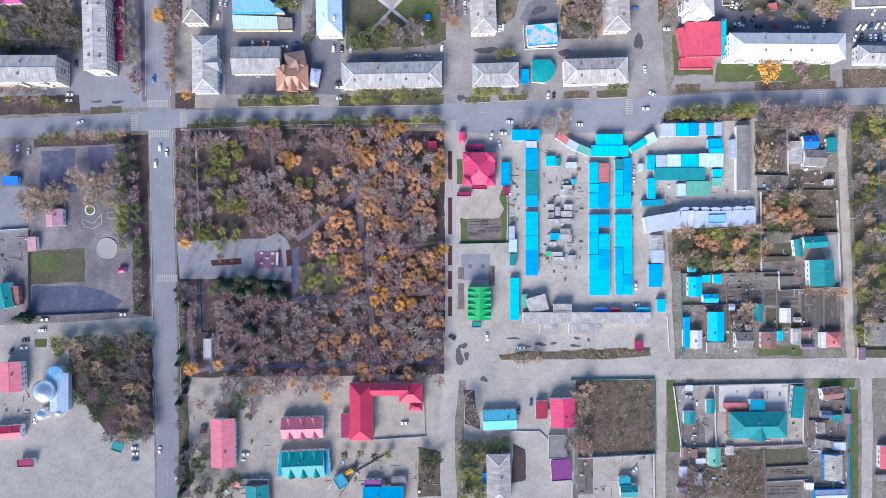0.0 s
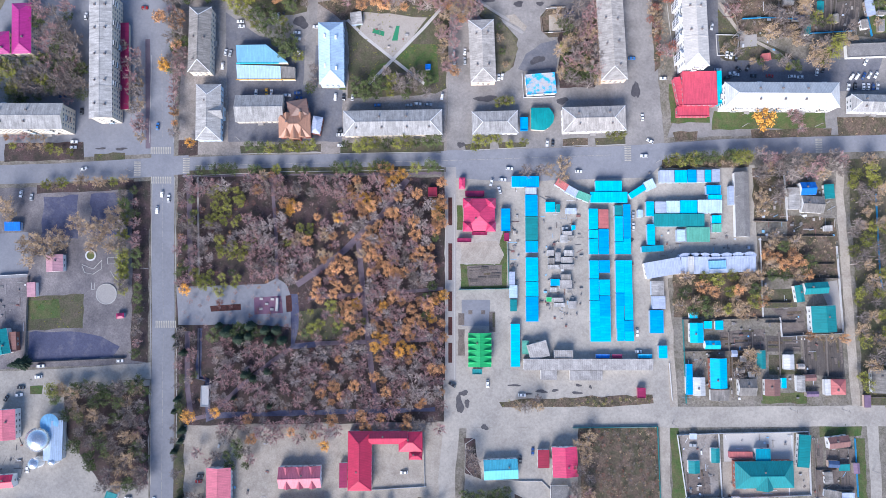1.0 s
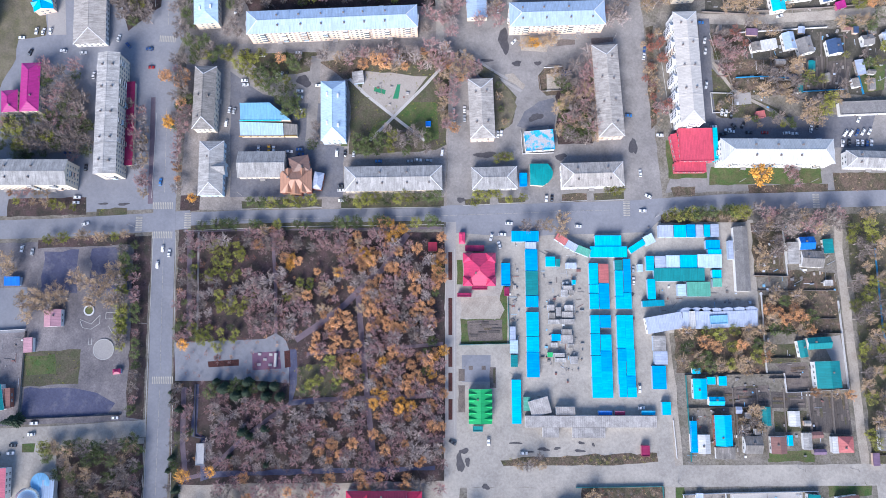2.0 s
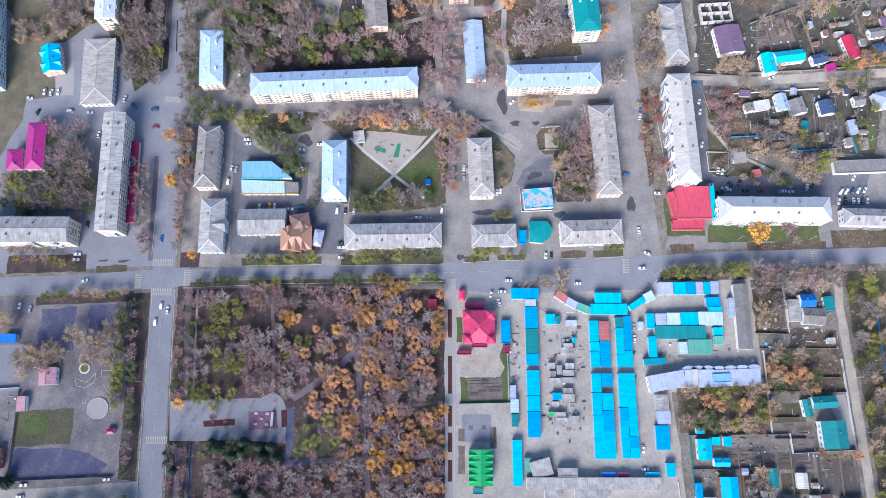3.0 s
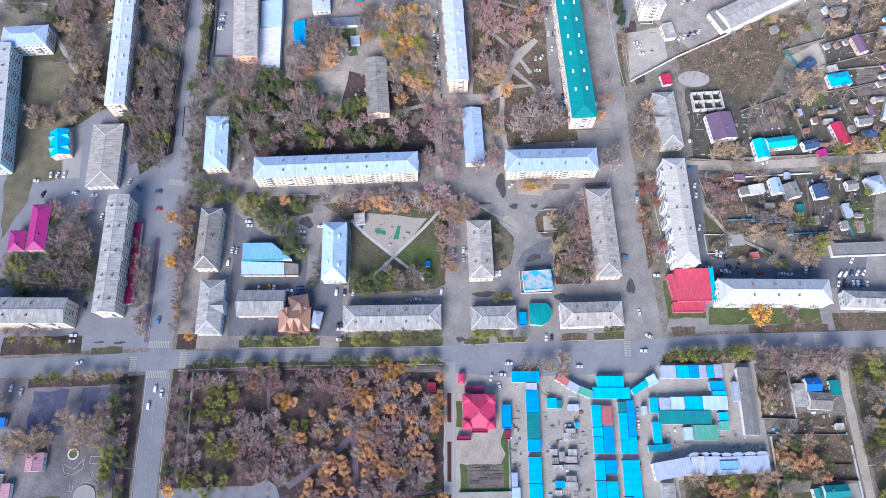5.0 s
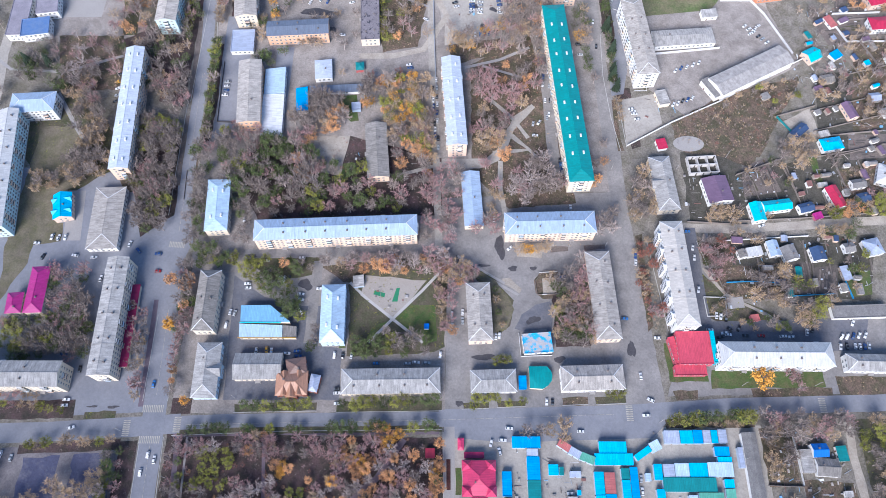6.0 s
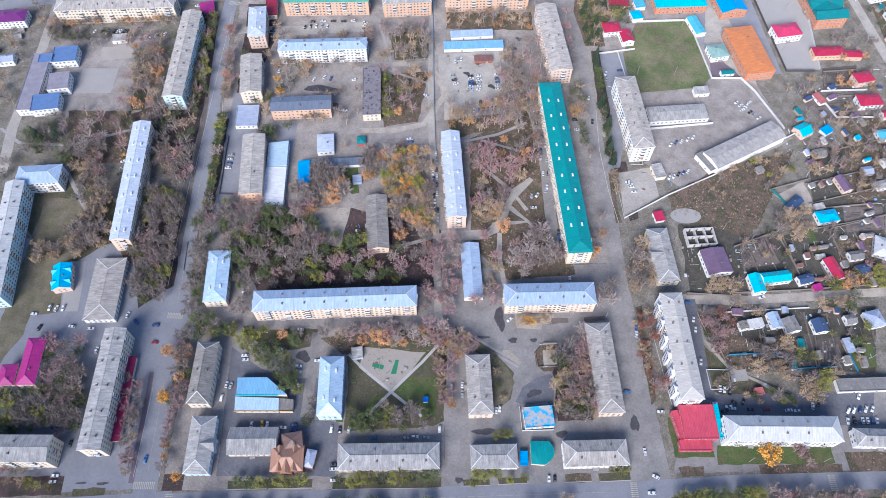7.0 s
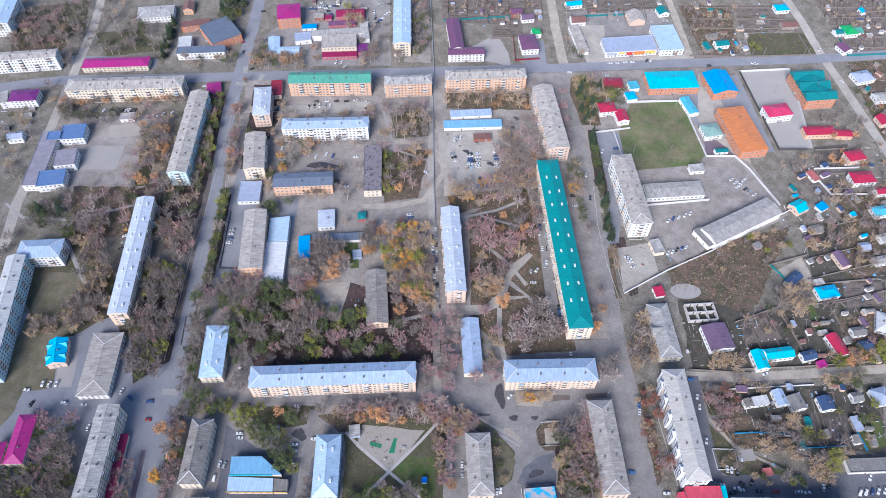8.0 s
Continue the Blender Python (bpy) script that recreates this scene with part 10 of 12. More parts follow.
grove([(-85.9, -31.6), (-43.7, -30.0), (-40.3, -67.2), (-89.4, -67.1)], 60, "pgwwppr", 4.2, 7.5, 627)
grove([(-136.6, -24.8), (-89.3, -31.6), (-89.4, -67.1), (-133.3, -67.1)], 58, "gpwwppn", 4.2, 7.5, 628)
grove([(45.9, 197.9), (72.6, 198.0), (70.7, 188.6), (47.2, 188.5)], 9, "oott", 6, 8.5, 629)
grove([(73.8, 165.1), (95.0, 167.0), (92.3, 129.0), (73.7, 128.9)], 26, "eepgpe", 6.5, 9.5, 630)
grove([(89.2, 183.8), (94.3, 183.8), (94.4, 156.2), (90.2, 156.2)], 7, "pwp", 6, 8.5, 631)
grove([(112.5, 178.2), (117.1, 178.2), (116.2, 129.1), (110.9, 129.1)], 10, "pgtp", 5.5, 8, 632)
grove([(100.9, 213.5), (115.6, 217.8), (111.7, 195.5), (100.5, 193.5)], 8, "wgp", 7, 9.5, 633)
grove([(7.5, 184.5), (21.1, 179.6), (20.8, 170.3), (11.7, 168.5)], 8, "ttg", 6.5, 9, 634)
grove([(128.4, 177.5), (131.9, 177.5), (131.4, 139.1), (129.7, 137.4)], 9, "ptd", 3.5, 5.5, 635)
grove([(171.1, 197.0), (191.6, 197.1), (190.3, 180.4), (170.3, 180.3)], 9, "pgdp", 5, 8, 636)
grove([(196.6, 173.0), (220.2, 175.0), (217.8, 152.6), (203.0, 151.4), (193.3, 160.2)], 8, "tgg", 7.5, 10, 637)
grove([(223.7, 154.0), (242.6, 154.8), (238.6, 139.6), (221.6, 139.5)], 5, "tgl", 7, 9.5, 638)
grove([(167.2, 157.3), (180.4, 157.3), (179.5, 145.5), (168.7, 144.4)], 5, "tg", 4, 6, 639)
grove([(183.8, 143.4), (211.3, 144.6), (215.5, 136.1), (185.1, 135.3)], 9, "elgt", 4, 6.5, 640)
grove([(-64.6, 190.3), (2.2, 191.4), (2.2, 177.7), (-49.2, 175.9)], 9, "wpw", 6.5, 9, 641)
grove([(-160.6, 192.2), (-144.3, 192.2), (-143.1, 177.0), (-155.5, 176.9)], 7, "eg", 6, 8.5, 642)
grove([(-168.8, 173.1), (-160.4, 175.0), (-153.8, 134.6), (-159.8, 134.6)], 9, "gpr", 6, 8.5, 643)
grove([(189.5, 209.9), (204.4, 210.0), (201.3, 197.9), (190.3, 197.8)], 3, "gt", 5, 7, 644)
grove([(0.2, 217.1), (7.7, 217.2), (5.7, 177.7), (1.1, 177.7)], 8, "pwp", 6.5, 9, 645)
grove([(19.0, 217.2), (39.3, 211.2), (36.8, 197.1), (22.2, 197.0)], 5, "pw", 6, 8, 646)
grove([(0.5, 166.6), (7.5, 166.6), (7.2, 128.0), (2.3, 128.0)], 8, "prp", 5.5, 8, 647)
grove([(-133.2, -18.0), (-94.4, -18.1), (-91.0, -28.2), (-134.9, -24.8)], 16, "nnne", 6, 9, 9)
grove([(-157.4, 69.9), (-148.3, 70.9), (-148.4, 7.3), (-157.5, 7.4)], 24, "pgpe", 4, 6.5, 10)
grove([(-156.9, -21.4), (-146.1, -21.4), (-146.1, -53.5), (-156.3, -53.5)], 14, "gpe", 4, 6.5, 11)
grove([(-129.9, -72.1), (-58.9, -72.2), (-59.0, -84.1), (-130.0, -84.0)], 30, "ppgrp", 4.5, 7.5, 12)
grove([(-55.6, -68.9), (-1.5, -69.0), (-1.5, -78.1), (-48.8, -78.0)], 16, "pprg", 4.5, 7.5, 13)
tree("o", -61.5, 45.7, 7)
tree("o", -90.9, 51.2, 6)
tree("o", -152.5, 3.3, 6.5)
tree("o", -148.5, -70.4, 7.5)
tree("o", -133.3, -68.7, 6)
tree("o", 190.5, 103.8, 12)
tree("o", -69.1, -87.4, 6.5)
tree("o", -168.5, 139.9, 7)
tree("o", -151.3, 91.2, 6.5)
tree("o", -25.7, -33.4, 7)
tree("o", -51.4, -4.6, 6)
grove([(-159.6, -21.4), (-157.8, -148.2), (-153.0, -148.2), (-152.8, -21.4)], 22, "gne", 3.5, 6, 14)
tree_row([(-153.4, 74.6), (-129.7, 75.3), (-75.6, 75.9)], 15, "ele", 5.5, 7.5, 15, 1)
tree_row([(-65.5, 76.2), (-1.2, 77.1)], 15, "lee", 6, 8.5, 16, 1)
tree_row([(-119.5, 88.4), (-75.6, 89.0)], 7, "le", 6, 8, 17, 1)
tree_row([(-60.4, 89.0), (-1.2, 91.6)], 10, "le", 6.5, 8.5, 18, 1)
tree_row([(-239.6, 65.0), (-217.6, 67.3), (-187.9, 68.3)], 9, "ltet", 5, 7.5, 19, 1)
tree_row([(-192.3, 63.2), (-189.9, 37.8), (-190.0, 0.7)], 12, "lete", 5, 7.5, 20, 1)
tree_row([(-183.8, 64.9), (-181.2, 14.2), (-179.9, -36.6)], 16, "pge", 4.5, 7, 21, 1)
grove([(-249.8, 32.9), (-224.4, 36.2), (-222.7, 22.7), (-246.4, 19.3)], 9, "tt", 7, 10, 22)
grove([(-221.0, 48.0), (-192.3, 48.0), (-192.3, 27.7), (-209.2, 26.0)], 8, "tt", 8, 11, 23)
tree_row([(-261.5, 88.7), (-244.6, 89.3), (-221.0, 84.5)], 7, "ltp", 4, 6, 24, 1)
tree_row([(-264.9, 93.7), (-237.8, 95.4)], 5, "rpt", 4, 6.5, 25, 1)
grove([(-264.8, 139.4), (-215.8, 149.4), (-215.8, 117.3), (-258.1, 119.1)], 24, "egg", 6, 9, 26)
grove([(-231.0, 156.2), (-215.8, 156.2), (-215.8, 119.0), (-229.4, 119.0)], 14, "ggp", 6, 9, 27)
tree_row([(-183.7, 149.4), (-182.0, 119.0), (-181.1, 91.9)], 9, "gtp", 5, 8, 28, 1)
tree_row([(-161.7, 149.4), (-160.7, 118.9), (-160.8, 95.3)], 10, "gpr", 4.5, 7.5, 29, 1)
grove([(-84.0, 135.7), (-77.2, 135.7), (-77.2, 120.5), (-84.0, 120.5)], 3, "ge", 6, 8, 30)
grove([(-53.5, 128.2), (-7.9, 128.8), (-9.6, 120.4), (-51.9, 119.4)], 16, "gele", 6, 9, 31)
tree_row([(33.3, 116.2), (42.1, 115.5)], 3, "ll", 5, 6.5, 32, 1)
grove([(73.3, 152.3), (83.4, 152.3), (83.4, 127.0), (74.2, 127.0)], 9, "egl", 6, 8.5, 33)
grove([(85.1, 142.2), (93.5, 142.2), (93.5, 123.6), (85.1, 123.6)], 7, "gt", 6, 9, 34)
grove([(13.0, 93.3), (49.5, 94.9), (49.5, 88.2), (13.0, 87.5)], 7, "l", 4.5, 6.5, 35)
tree_row([(98.5, 94.8), (109.7, 96.5)], 3, "l", 5, 7, 36, 1)
tree_row([(10.6, 77.4), (19.1, 77.4)], 3, "l", 6, 7.5, 37, 1)
grove([(44.4, 79.7), (73.2, 78.6), (73.1, 69.5), (47.8, 72.9)], 9, "tlgr", 6.5, 9, 38)
tree_row([(134.0, 79.6), (157.7, 81.9), (184.7, 82.9)], 15, "lle", 6.5, 8.5, 39, 1)
grove([(186.4, 84.5), (235.4, 86.2), (238.8, 72.6), (188.1, 69.3)], 26, "tggp", 6.5, 10, 40)
tree_row([(208.4, 109.9), (215.2, 98.0)], 3, "p", 6, 8, 41, 1)
grove([(186.4, 71.0), (205.0, 72.7), (203.3, 60.9), (186.4, 47.4)], 8, "pgt", 6, 9, 42)
grove([(240.5, 77.7), (262.5, 81.0), (262.2, -67.7), (243.6, -67.7)], 45, "tggl", 6, 9.5, 43)
grove([(139.0, 10.3), (189.7, 11.9), (189.6, -10.1), (138.9, -10.0)], 26, "trtle", 6, 8.5, 44)
grove([(189.7, 33.8), (211.7, 35.5), (221.8, 10.1), (189.7, 11.9)], 16, "ttre", 6, 8.5, 45)
grove([(171.0, -33.8), (185.2, -33.8), (185.2, -47.3), (171.0, -47.3)], 7, "tg", 5, 7, 46)
tree_row([(213.3, -23.7), (238.6, -26.4)], 4, "tr", 5, 7, 47, 1)
grove([(-146.9, -92.4), (-119.8, -84.0), (-106.3, -97.5), (-116.5, -100.9), (-140.1, -99.2)], 10, "gep", 5, 8, 48)
grove([(-152.0, -114.4), (-140.1, -111.0), (-140.2, -141.4), (-150.3, -148.2)], 9, "eg", 6, 8, 49)
grove([(-140.2, -134.7), (-119.9, -133.0), (-123.3, -148.2), (-143.6, -148.2)], 7, "eg", 5, 8, 50)
grove([(-231.3, -53.4), (-173.9, -53.5), (-173.9, -70.4), (-221.2, -72.0)], 20, "eget", 6, 9, 51)
grove([(-214.5, -72.0), (-173.9, -70.4), (-173.9, -110.9), (-195.9, -110.9), (-214.5, -87.2)], 34, "egegt", 6, 9.5, 52)
tree_row([(-177.9, -53.5), (-173.9, -110.9)], 8, "gp", 5, 7, 53, 1)
grove([(-157.0, -99.1), (-153.0, -99.1), (-152.0, -144.8), (-157.1, -144.8)], 8, "gn", 4, 6, 54)
grove([(10.3, -114.6), (37.3, -113.0), (39.0, -119.7), (12.0, -121.4)], 12, "ee", 5, 7, 55)
grove([(10.3, -121.4), (23.8, -121.4), (24.8, -148.5), (11.2, -148.4)], 16, "eel", 5, 7.5, 56)
tree_row([(15.4, -87.6), (18.1, -104.5)], 3, "g", 6, 9, 57, 1)
grove([(78.0, -80.9), (84.7, -80.9), (88.0, -118.1), (79.6, -121.5)], 8, "tg", 6, 9, 58)
grove([(72.8, -109.7), (86.4, -109.7), (86.3, -121.5), (74.5, -121.5)], 5, "gp", 5, 7, 59)
tree_row([(-62.4, -121.9), (-28.6, -122.3)], 4, "le", 4, 5.5, 60, 1)
grove([(-18.5, -121.3), (-1.5, -118.0), (-1.6, -138.3), (-15.1, -134.9)], 6, "te", 4.5, 6.5, 61)
grove([(-8.1, -13.2), (0.5, 67.9), (-4.6, 68.0), (-11.5, -13.2)], 12, "er", 5, 7, 62)
tree_row([(-4.6, 62.9), (-4.0, 44.3)], 3, "r", 6, 7.5, 63, 1)
tree_row([(0.2, -72.3), (-4.8, -70.6)], 1, "l", 7, 8, 64, 1)
grove([(35.7, -61.2), (66.2, -59.9), (66.2, -66.0), (39.1, -67.3)], 5, "tg", 5, 7, 65)
grove([(142.1, -131.7), (154.0, -125.0), (157.3, -148.7), (142.1, -148.6)], 9, "gpt", 5, 7.5, 66)
grove([(147.4, -10.0), (157.5, -8.4), (191.3, -12.8), (187.9, -16.9)], 5, "t", 4, 6, 67)
grove([(-271.6, 129.2), (-251.3, 120.8), (-251.3, 117.4), (-271.6, 117.4)], 4, "e", 6, 8, 68)
grove([(-173.3, 269.4), (-138.8, 289.0), (-104.3, 274.6), (-62.3, 251.5), (-19.2, 242.8), (-18.5, 219.1), (-122.6, 214.4), (-133.3, 233.4), (-143.3, 246.6)], 90, "egegpel", 6.5, 10, 70)
grove([(-142.2, 251.1), (-134.0, 260.3), (-122.7, 192.4), (-137.8, 196.2)], 16, "geg", 6, 9, 71)
grove([(-179.1, 250.9), (-170.4, 264.7), (-160.0, 233.3), (-155.2, 192.2), (-166.0, 192.1)], 15, "gge", 6, 9, 72)
grove([(-240.5, 358.0), (-198.2, 376.0), (-186.8, 364.2), (-191.0, 303.8), (-204.6, 308.9)], 42, "ggte", 6.5, 10, 73)
grove([(-213.2, 293.5), (-183.5, 288.7), (-180.8, 224.6), (-197.9, 203.8), (-212.1, 250.7)], 48, "gglpg", 6.5, 10, 74)
grove([(-256.2, 273.6), (-240.4, 288.3), (-221.8, 250.6), (-248.7, 237.1)], 14, "tgt", 7, 10, 75)
grove([(-272.6, 340.7), (-251.1, 340.8), (-230.9, 269.0), (-255.1, 283.3)], 10, "gpt", 6.5, 9, 76)
grove([(-345.7, 387.1), (-341.2, 387.1), (-282.2, 357.7), (-307.5, 329.4), (-330.4, 357.3)], 8, "eg", 6, 9, 77)
grove([(-315.3, 351.7), (-284.8, 351.9), (-274.4, 318.9), (-304.7, 321.4)], 10, "ene", 7, 9.5, 78)
tree_row([(-153.4, 269.5), (-185.6, 358.4), (-175.8, 388.4)], 1, "e", 6, 8, 79, 1)
tree_row([(-165.0, 277.0), (-166.3, 300.0), (-166.0, 320.0), (-167.6, 345.0), (-167.6, 362.0)], 19, "eellg", 6.5, 8.5, 80, 0.9)
tree_row([(-167.4, 378.0), (-170.0, 396.0), (-172.5, 430.0)], 9, "tgtr", 6.5, 9, 180, 1)
tree_row([(-175.9, 400.9), (-177.4, 476.2), (-172.5, 522.4)], 10, "grt", 6, 8.5, 81, 1)
grove([(-213.1, 468.5), (-189.8, 476.1), (-180.3, 388.4), (-198.2, 376.0), (-201.3, 370.0)], 30, "elep", 6.5, 9, 82)
grove([(-29.6, 615.8), (-14.9, 615.9), (-15.6, 525.7), (-27.1, 527.2)], 26, "gteplg", 5.5, 8.5, 1300)
grove([(-172.3, 528.2), (-123.8, 527.9), (-120.9, 511.9), (-169.9, 513.0)], 24, "gtrgte", 5.5, 7.5, 1301)
grove([(-215.1, 618.4), (-194.8, 618.7), (-195.3, 588.9), (-209.0, 585.1)], 18, "enel", 6, 8.5, 1302)
grove([(-75.3, 544.0), (-60.5, 544.2), (-58.7, 514.1), (-73.2, 513.9)], 8, "pgt", 6, 8, 1303)
grove([(-92.3, 582.8), (-79.2, 582.9), (-78.4, 572.3), (-91.4, 572.2)], 3, "tt", 8, 9, 1304)
grove([(116.5, 501.6), (143.1, 501.9), (135.9, 446.8), (113.6, 446.6)], 26, "eltlge", 5, 8, 1305)
grove([(-249.2, 426.4), (-227.9, 447.0), (-223.5, 388.0), (-241.4, 369.7)], 16, "rgtp", 6.5, 9, 83)
grove([(-350.7, 497.1), (-318.1, 489.8), (-309.7, 446.3), (-336.0, 453.1)], 8, "g", 6, 8.5, 84)
grove([(-421.7, 579.2), (-345.6, 616.9), (-332.2, 562.6), (-353.5, 537.0), (-404.3, 532.3)], 45, "ggp", 6, 9, 85)
grove([(-340.3, 562.5), (-325.5, 567.0), (-327.6, 520.9), (-344.4, 508.9)], 9, "g", 6, 9, 86)
grove([(-342.8, 607.5), (-311.9, 617.3), (-302.4, 571.6), (-328.2, 567.0)], 8, "tg", 6, 9, 87)
grove([(-305.4, 562.8), (-266.2, 567.6), (-261.8, 537.9), (-292.8, 535.9)], 12, "ge", 6, 9, 88)
tree_row([(-257.4, 580.9), (-255.9, 546.3), (-256.9, 517.6)], 9, "en", 7, 9, 89, 1)
grove([(-238.1, 525.8), (-200.6, 534.4), (-182.8, 522.3), (-220.9, 506.1)], 9, "etg", 6, 8, 90)
grove([(-328.3, 482.2), (-231.1, 483.1), (-222.1, 464.8), (-318.9, 460.4)], 16, "gtr", 5, 7.5, 91)
grove([(-302.2, 453.4), (-278.0, 453.6), (-277.9, 436.3), (-300.7, 432.7)], 9, "ge", 5.5, 8, 92)
grove([(-252.6, 439.9), (-231.9, 443.5), (-233.4, 419.9), (-247.5, 419.8)], 7, "er", 5.5, 8, 93)
grove([(-103.7, 269.8), (-69.1, 284.5), (-67.9, 320.3), (-99.0, 314.8), (-106.8, 294.2)], 22, "gtgr", 6.5, 9.5, 94)
grove([(-60.2, 331.1), (-34.5, 331.3), (-8.5, 310.2), (0.1, 251.9), (-31.1, 251.7), (-37.1, 294.6), (-57.6, 294.5)], 40, "tggrl", 6.5, 10, 95)
grove([(-36.8, 289.6), (-4.2, 299.9), (-1.7, 234.1), (-30.4, 234.0)], 18, "gpt", 6, 9, 96)
grove([(-13.6, 251.8), (0.1, 256.5), (4.0, 196.9), (-10.6, 196.8)], 16, "pgp", 6.5, 9, 97)
grove([(4.0, 251.9), (13.8, 252.0), (13.2, 204.9), (4.0, 204.9)], 9, "pg", 6.5, 9, 98)
grove([(27.5, 252.1), (41.4, 256.7), (39.5, 217.4), (28.2, 213.2)], 6, "tp", 6, 8.5, 99)
grove([(19.1, 331.7), (42.9, 337.4), (75.8, 372.1), (76.2, 321.3), (49.6, 300.3), (28.6, 290.1)], 14, "ggrp", 6.5, 10, 100)
grove([(20.4, 290.0), (45.0, 290.2), (43.1, 252.1), (19.6, 252.0)], 8, "gpr", 6.5, 9.5, 101)
grove([(51.5, 261.4), (82.2, 252.4), (87.3, 226.0), (45.5, 223.7)], 11, "ggp", 7, 10, 102)
tree_row([(71.4, 372.1), (76.2, 321.3), (84.0, 271.0), (86.2, 252.4)], 12, "gp", 5.5, 8, 103, 1)
grove([(46.9, 428.9), (76.4, 409.4), (73.6, 372.1), (40.0, 371.8)], 22, "gtg", 6.5, 9.5, 104)
grove([(4.1, 377.6), (44.7, 377.9), (65.7, 354.5), (17.2, 348.4)], 16, "gtp", 6.5, 9, 105)
grove([(4.2, 485.3), (79.6, 486.0), (77.8, 460.3), (4.2, 459.7)], 26, "tgtr", 6, 8.5, 106)
grove([(103.0, 493.7), (110.6, 493.8), (107.4, 416.1), (102.1, 409.6)], 7, "gp", 6, 8, 107)
grove([(115.7, 493.9), (140.6, 490.3), (129.2, 439.7), (115.1, 443.1)], 18, "entl", 6.5, 9, 108)
grove([(140.6, 490.3), (162.8, 486.7), (150.6, 471.8), (138.2, 471.7)], 7, "etn", 6, 8, 109)
tree_row([(125.5, 429.5), (126.0, 378.5), (126.4, 316.3)], 20, "een", 6.5, 8.5, 110, 1)
grove([(100.8, 396.8), (110.0, 396.9), (114.4, 321.5), (108.9, 310.9)], 12, "egt", 6, 8.5, 111)
tree_row([(126.5, 311.1), (126.7, 280.8)], 4, "t", 6, 8, 112, 1)
grove([(90.1, 252.4), (112.7, 275.9), (115.6, 239.2), (99.7, 234.7)], 6, "rg", 6, 9, 113)
grove([(123.3, 239.2), (144.9, 252.7), (144.5, 217.9), (122.6, 209.5)], 14, "tg", 6.5, 9, 114)
grove([(44.2, 199.1), (92.0, 201.3), (94.7, 193.4), (45.6, 191.2)], 12, "tt", 6, 8.5, 115)
grove([(69.1, 170.5), (89.3, 178.1), (94.0, 132.3), (70.6, 132.2)], 24, "tegp", 6.5, 9, 116)
grove([(114.5, 217.7), (120.1, 217.8), (116.5, 193.5), (107.4, 193.5)], 4, "g", 7, 9, 117)
tree_row([(112.5, 178.2), (115.1, 139.1)], 7, "gp", 6, 8, 118, 1)
grove([(120.0, 197.5), (135.4, 197.6), (140.5, 139.2), (130.3, 139.1)], 14, "ptd", 4, 6, 119)
grove([(-78.0, 181.0), (0.4, 187.1), (4.0, 173.9), (-45.4, 173.0)], 30, "pwtpgr", 5.5, 8.5, 120)
grove([(0.3, 208.9), (5.7, 177.7), (25.2, 174.0), (17.9, 166.7), (-3.0, 166.6)], 12, "trp", 6, 8, 121)
grove([(-131.4, 180.8), (-110.4, 182.8), (-89.5, 159.0), (-83.9, 141.6), (-94.4, 145.0), (-122.4, 169.7)], 24, "el", 6, 8.5, 122)
grove([(-99.7, 182.8), (-81.8, 182.9), (-82.5, 173.5), (-94.8, 173.5)], 5, "rge", 5.5, 7, 123)
tree("r", -100.2, 179.1, 8)
tree("r", -170.3, 167.6, 9)
tree("o", -167.9, 137.9, 7)
grove([(-182.0, 176.8), (-159.8, 180.7), (-153.1, 134.6), (-166.4, 134.5)], 18, "egg", 6, 8.5, 124)
grove([(-153.5, 184.5), (-132.4, 186.5), (-131.1, 178.9), (-152.3, 178.8)], 6, "el", 6, 8, 125)
tree_row([(33.7, 166.7), (37.4, 135.4)], 4, "te", 4, 6, 126, 1)
tree_row([(-3.0, 166.6), (2.3, 135.2)], 7, "pt", 5, 7, 127, 1)
grove([(-56.0, 401.9), (-42.6, 411.6), (-35.7, 359.5), (-49.1, 362.3)], 9, "el", 6, 8.5, 128)
grove([(-44.6, 455.7), (-10.6, 463.1), (-10.1, 428.4), (-38.6, 428.1)], 10, "tg", 6.5, 9.5, 129)
grove([(-154.1, 394.8), (-138.1, 394.9), (-132.8, 358.8), (-144.7, 364.5)], 6, "te", 6, 8, 130)
tree_row([(-126.6, 361.7), (-88.7, 359.1)], 6, "t", 5, 7, 131, 1)
grove([(-141.9, 347.2), (-114.4, 353.1), (-112.6, 339.0), (-125.5, 338.9)], 4, "e", 7, 9, 132)
grove([(-164.0, 534.7), (-127.2, 535.1), (-125.3, 518.9), (-161.5, 518.5)], 12, "gt", 5.5, 7.5, 133)
grove([(-96.1, 600.9), (-82.2, 601.0), (-80.5, 578.4), (-93.0, 578.2)], 4, "tl", 7, 10, 134)
grove([(-30.1, 592.4), (-9.6, 592.6), (-8.9, 532.2), (-27.3, 532.0)], 12, "ge", 6, 8.5, 135)
grove([(-69.3, 574.1), (-50.2, 574.3), (-48.2, 531.8), (-64.0, 531.6)], 8, "g", 5, 7.5, 136)
grove([(174.1, 291.0), (205.6, 311.6), (266.6, 333.4), (260.4, 312.0), (229.7, 291.3), (192.6, 291.1)], 16, "tgtl", 3.5, 6, 137)
grove([(236.6, 271.9), (266.2, 276.9), (258.9, 253.4), (233.3, 253.2)], 10, "tgt", 6.5, 9.5, 138)
grove([(263.5, 322.6), (296.9, 333.6), (294.1, 312.2), (267.2, 306.8)], 8, "gt", 5.5, 8, 139)
grove([(178.4, 218.1), (195.8, 220.3), (192.3, 205.8), (175.4, 205.0)], 7, "t", 6.5, 9, 140)
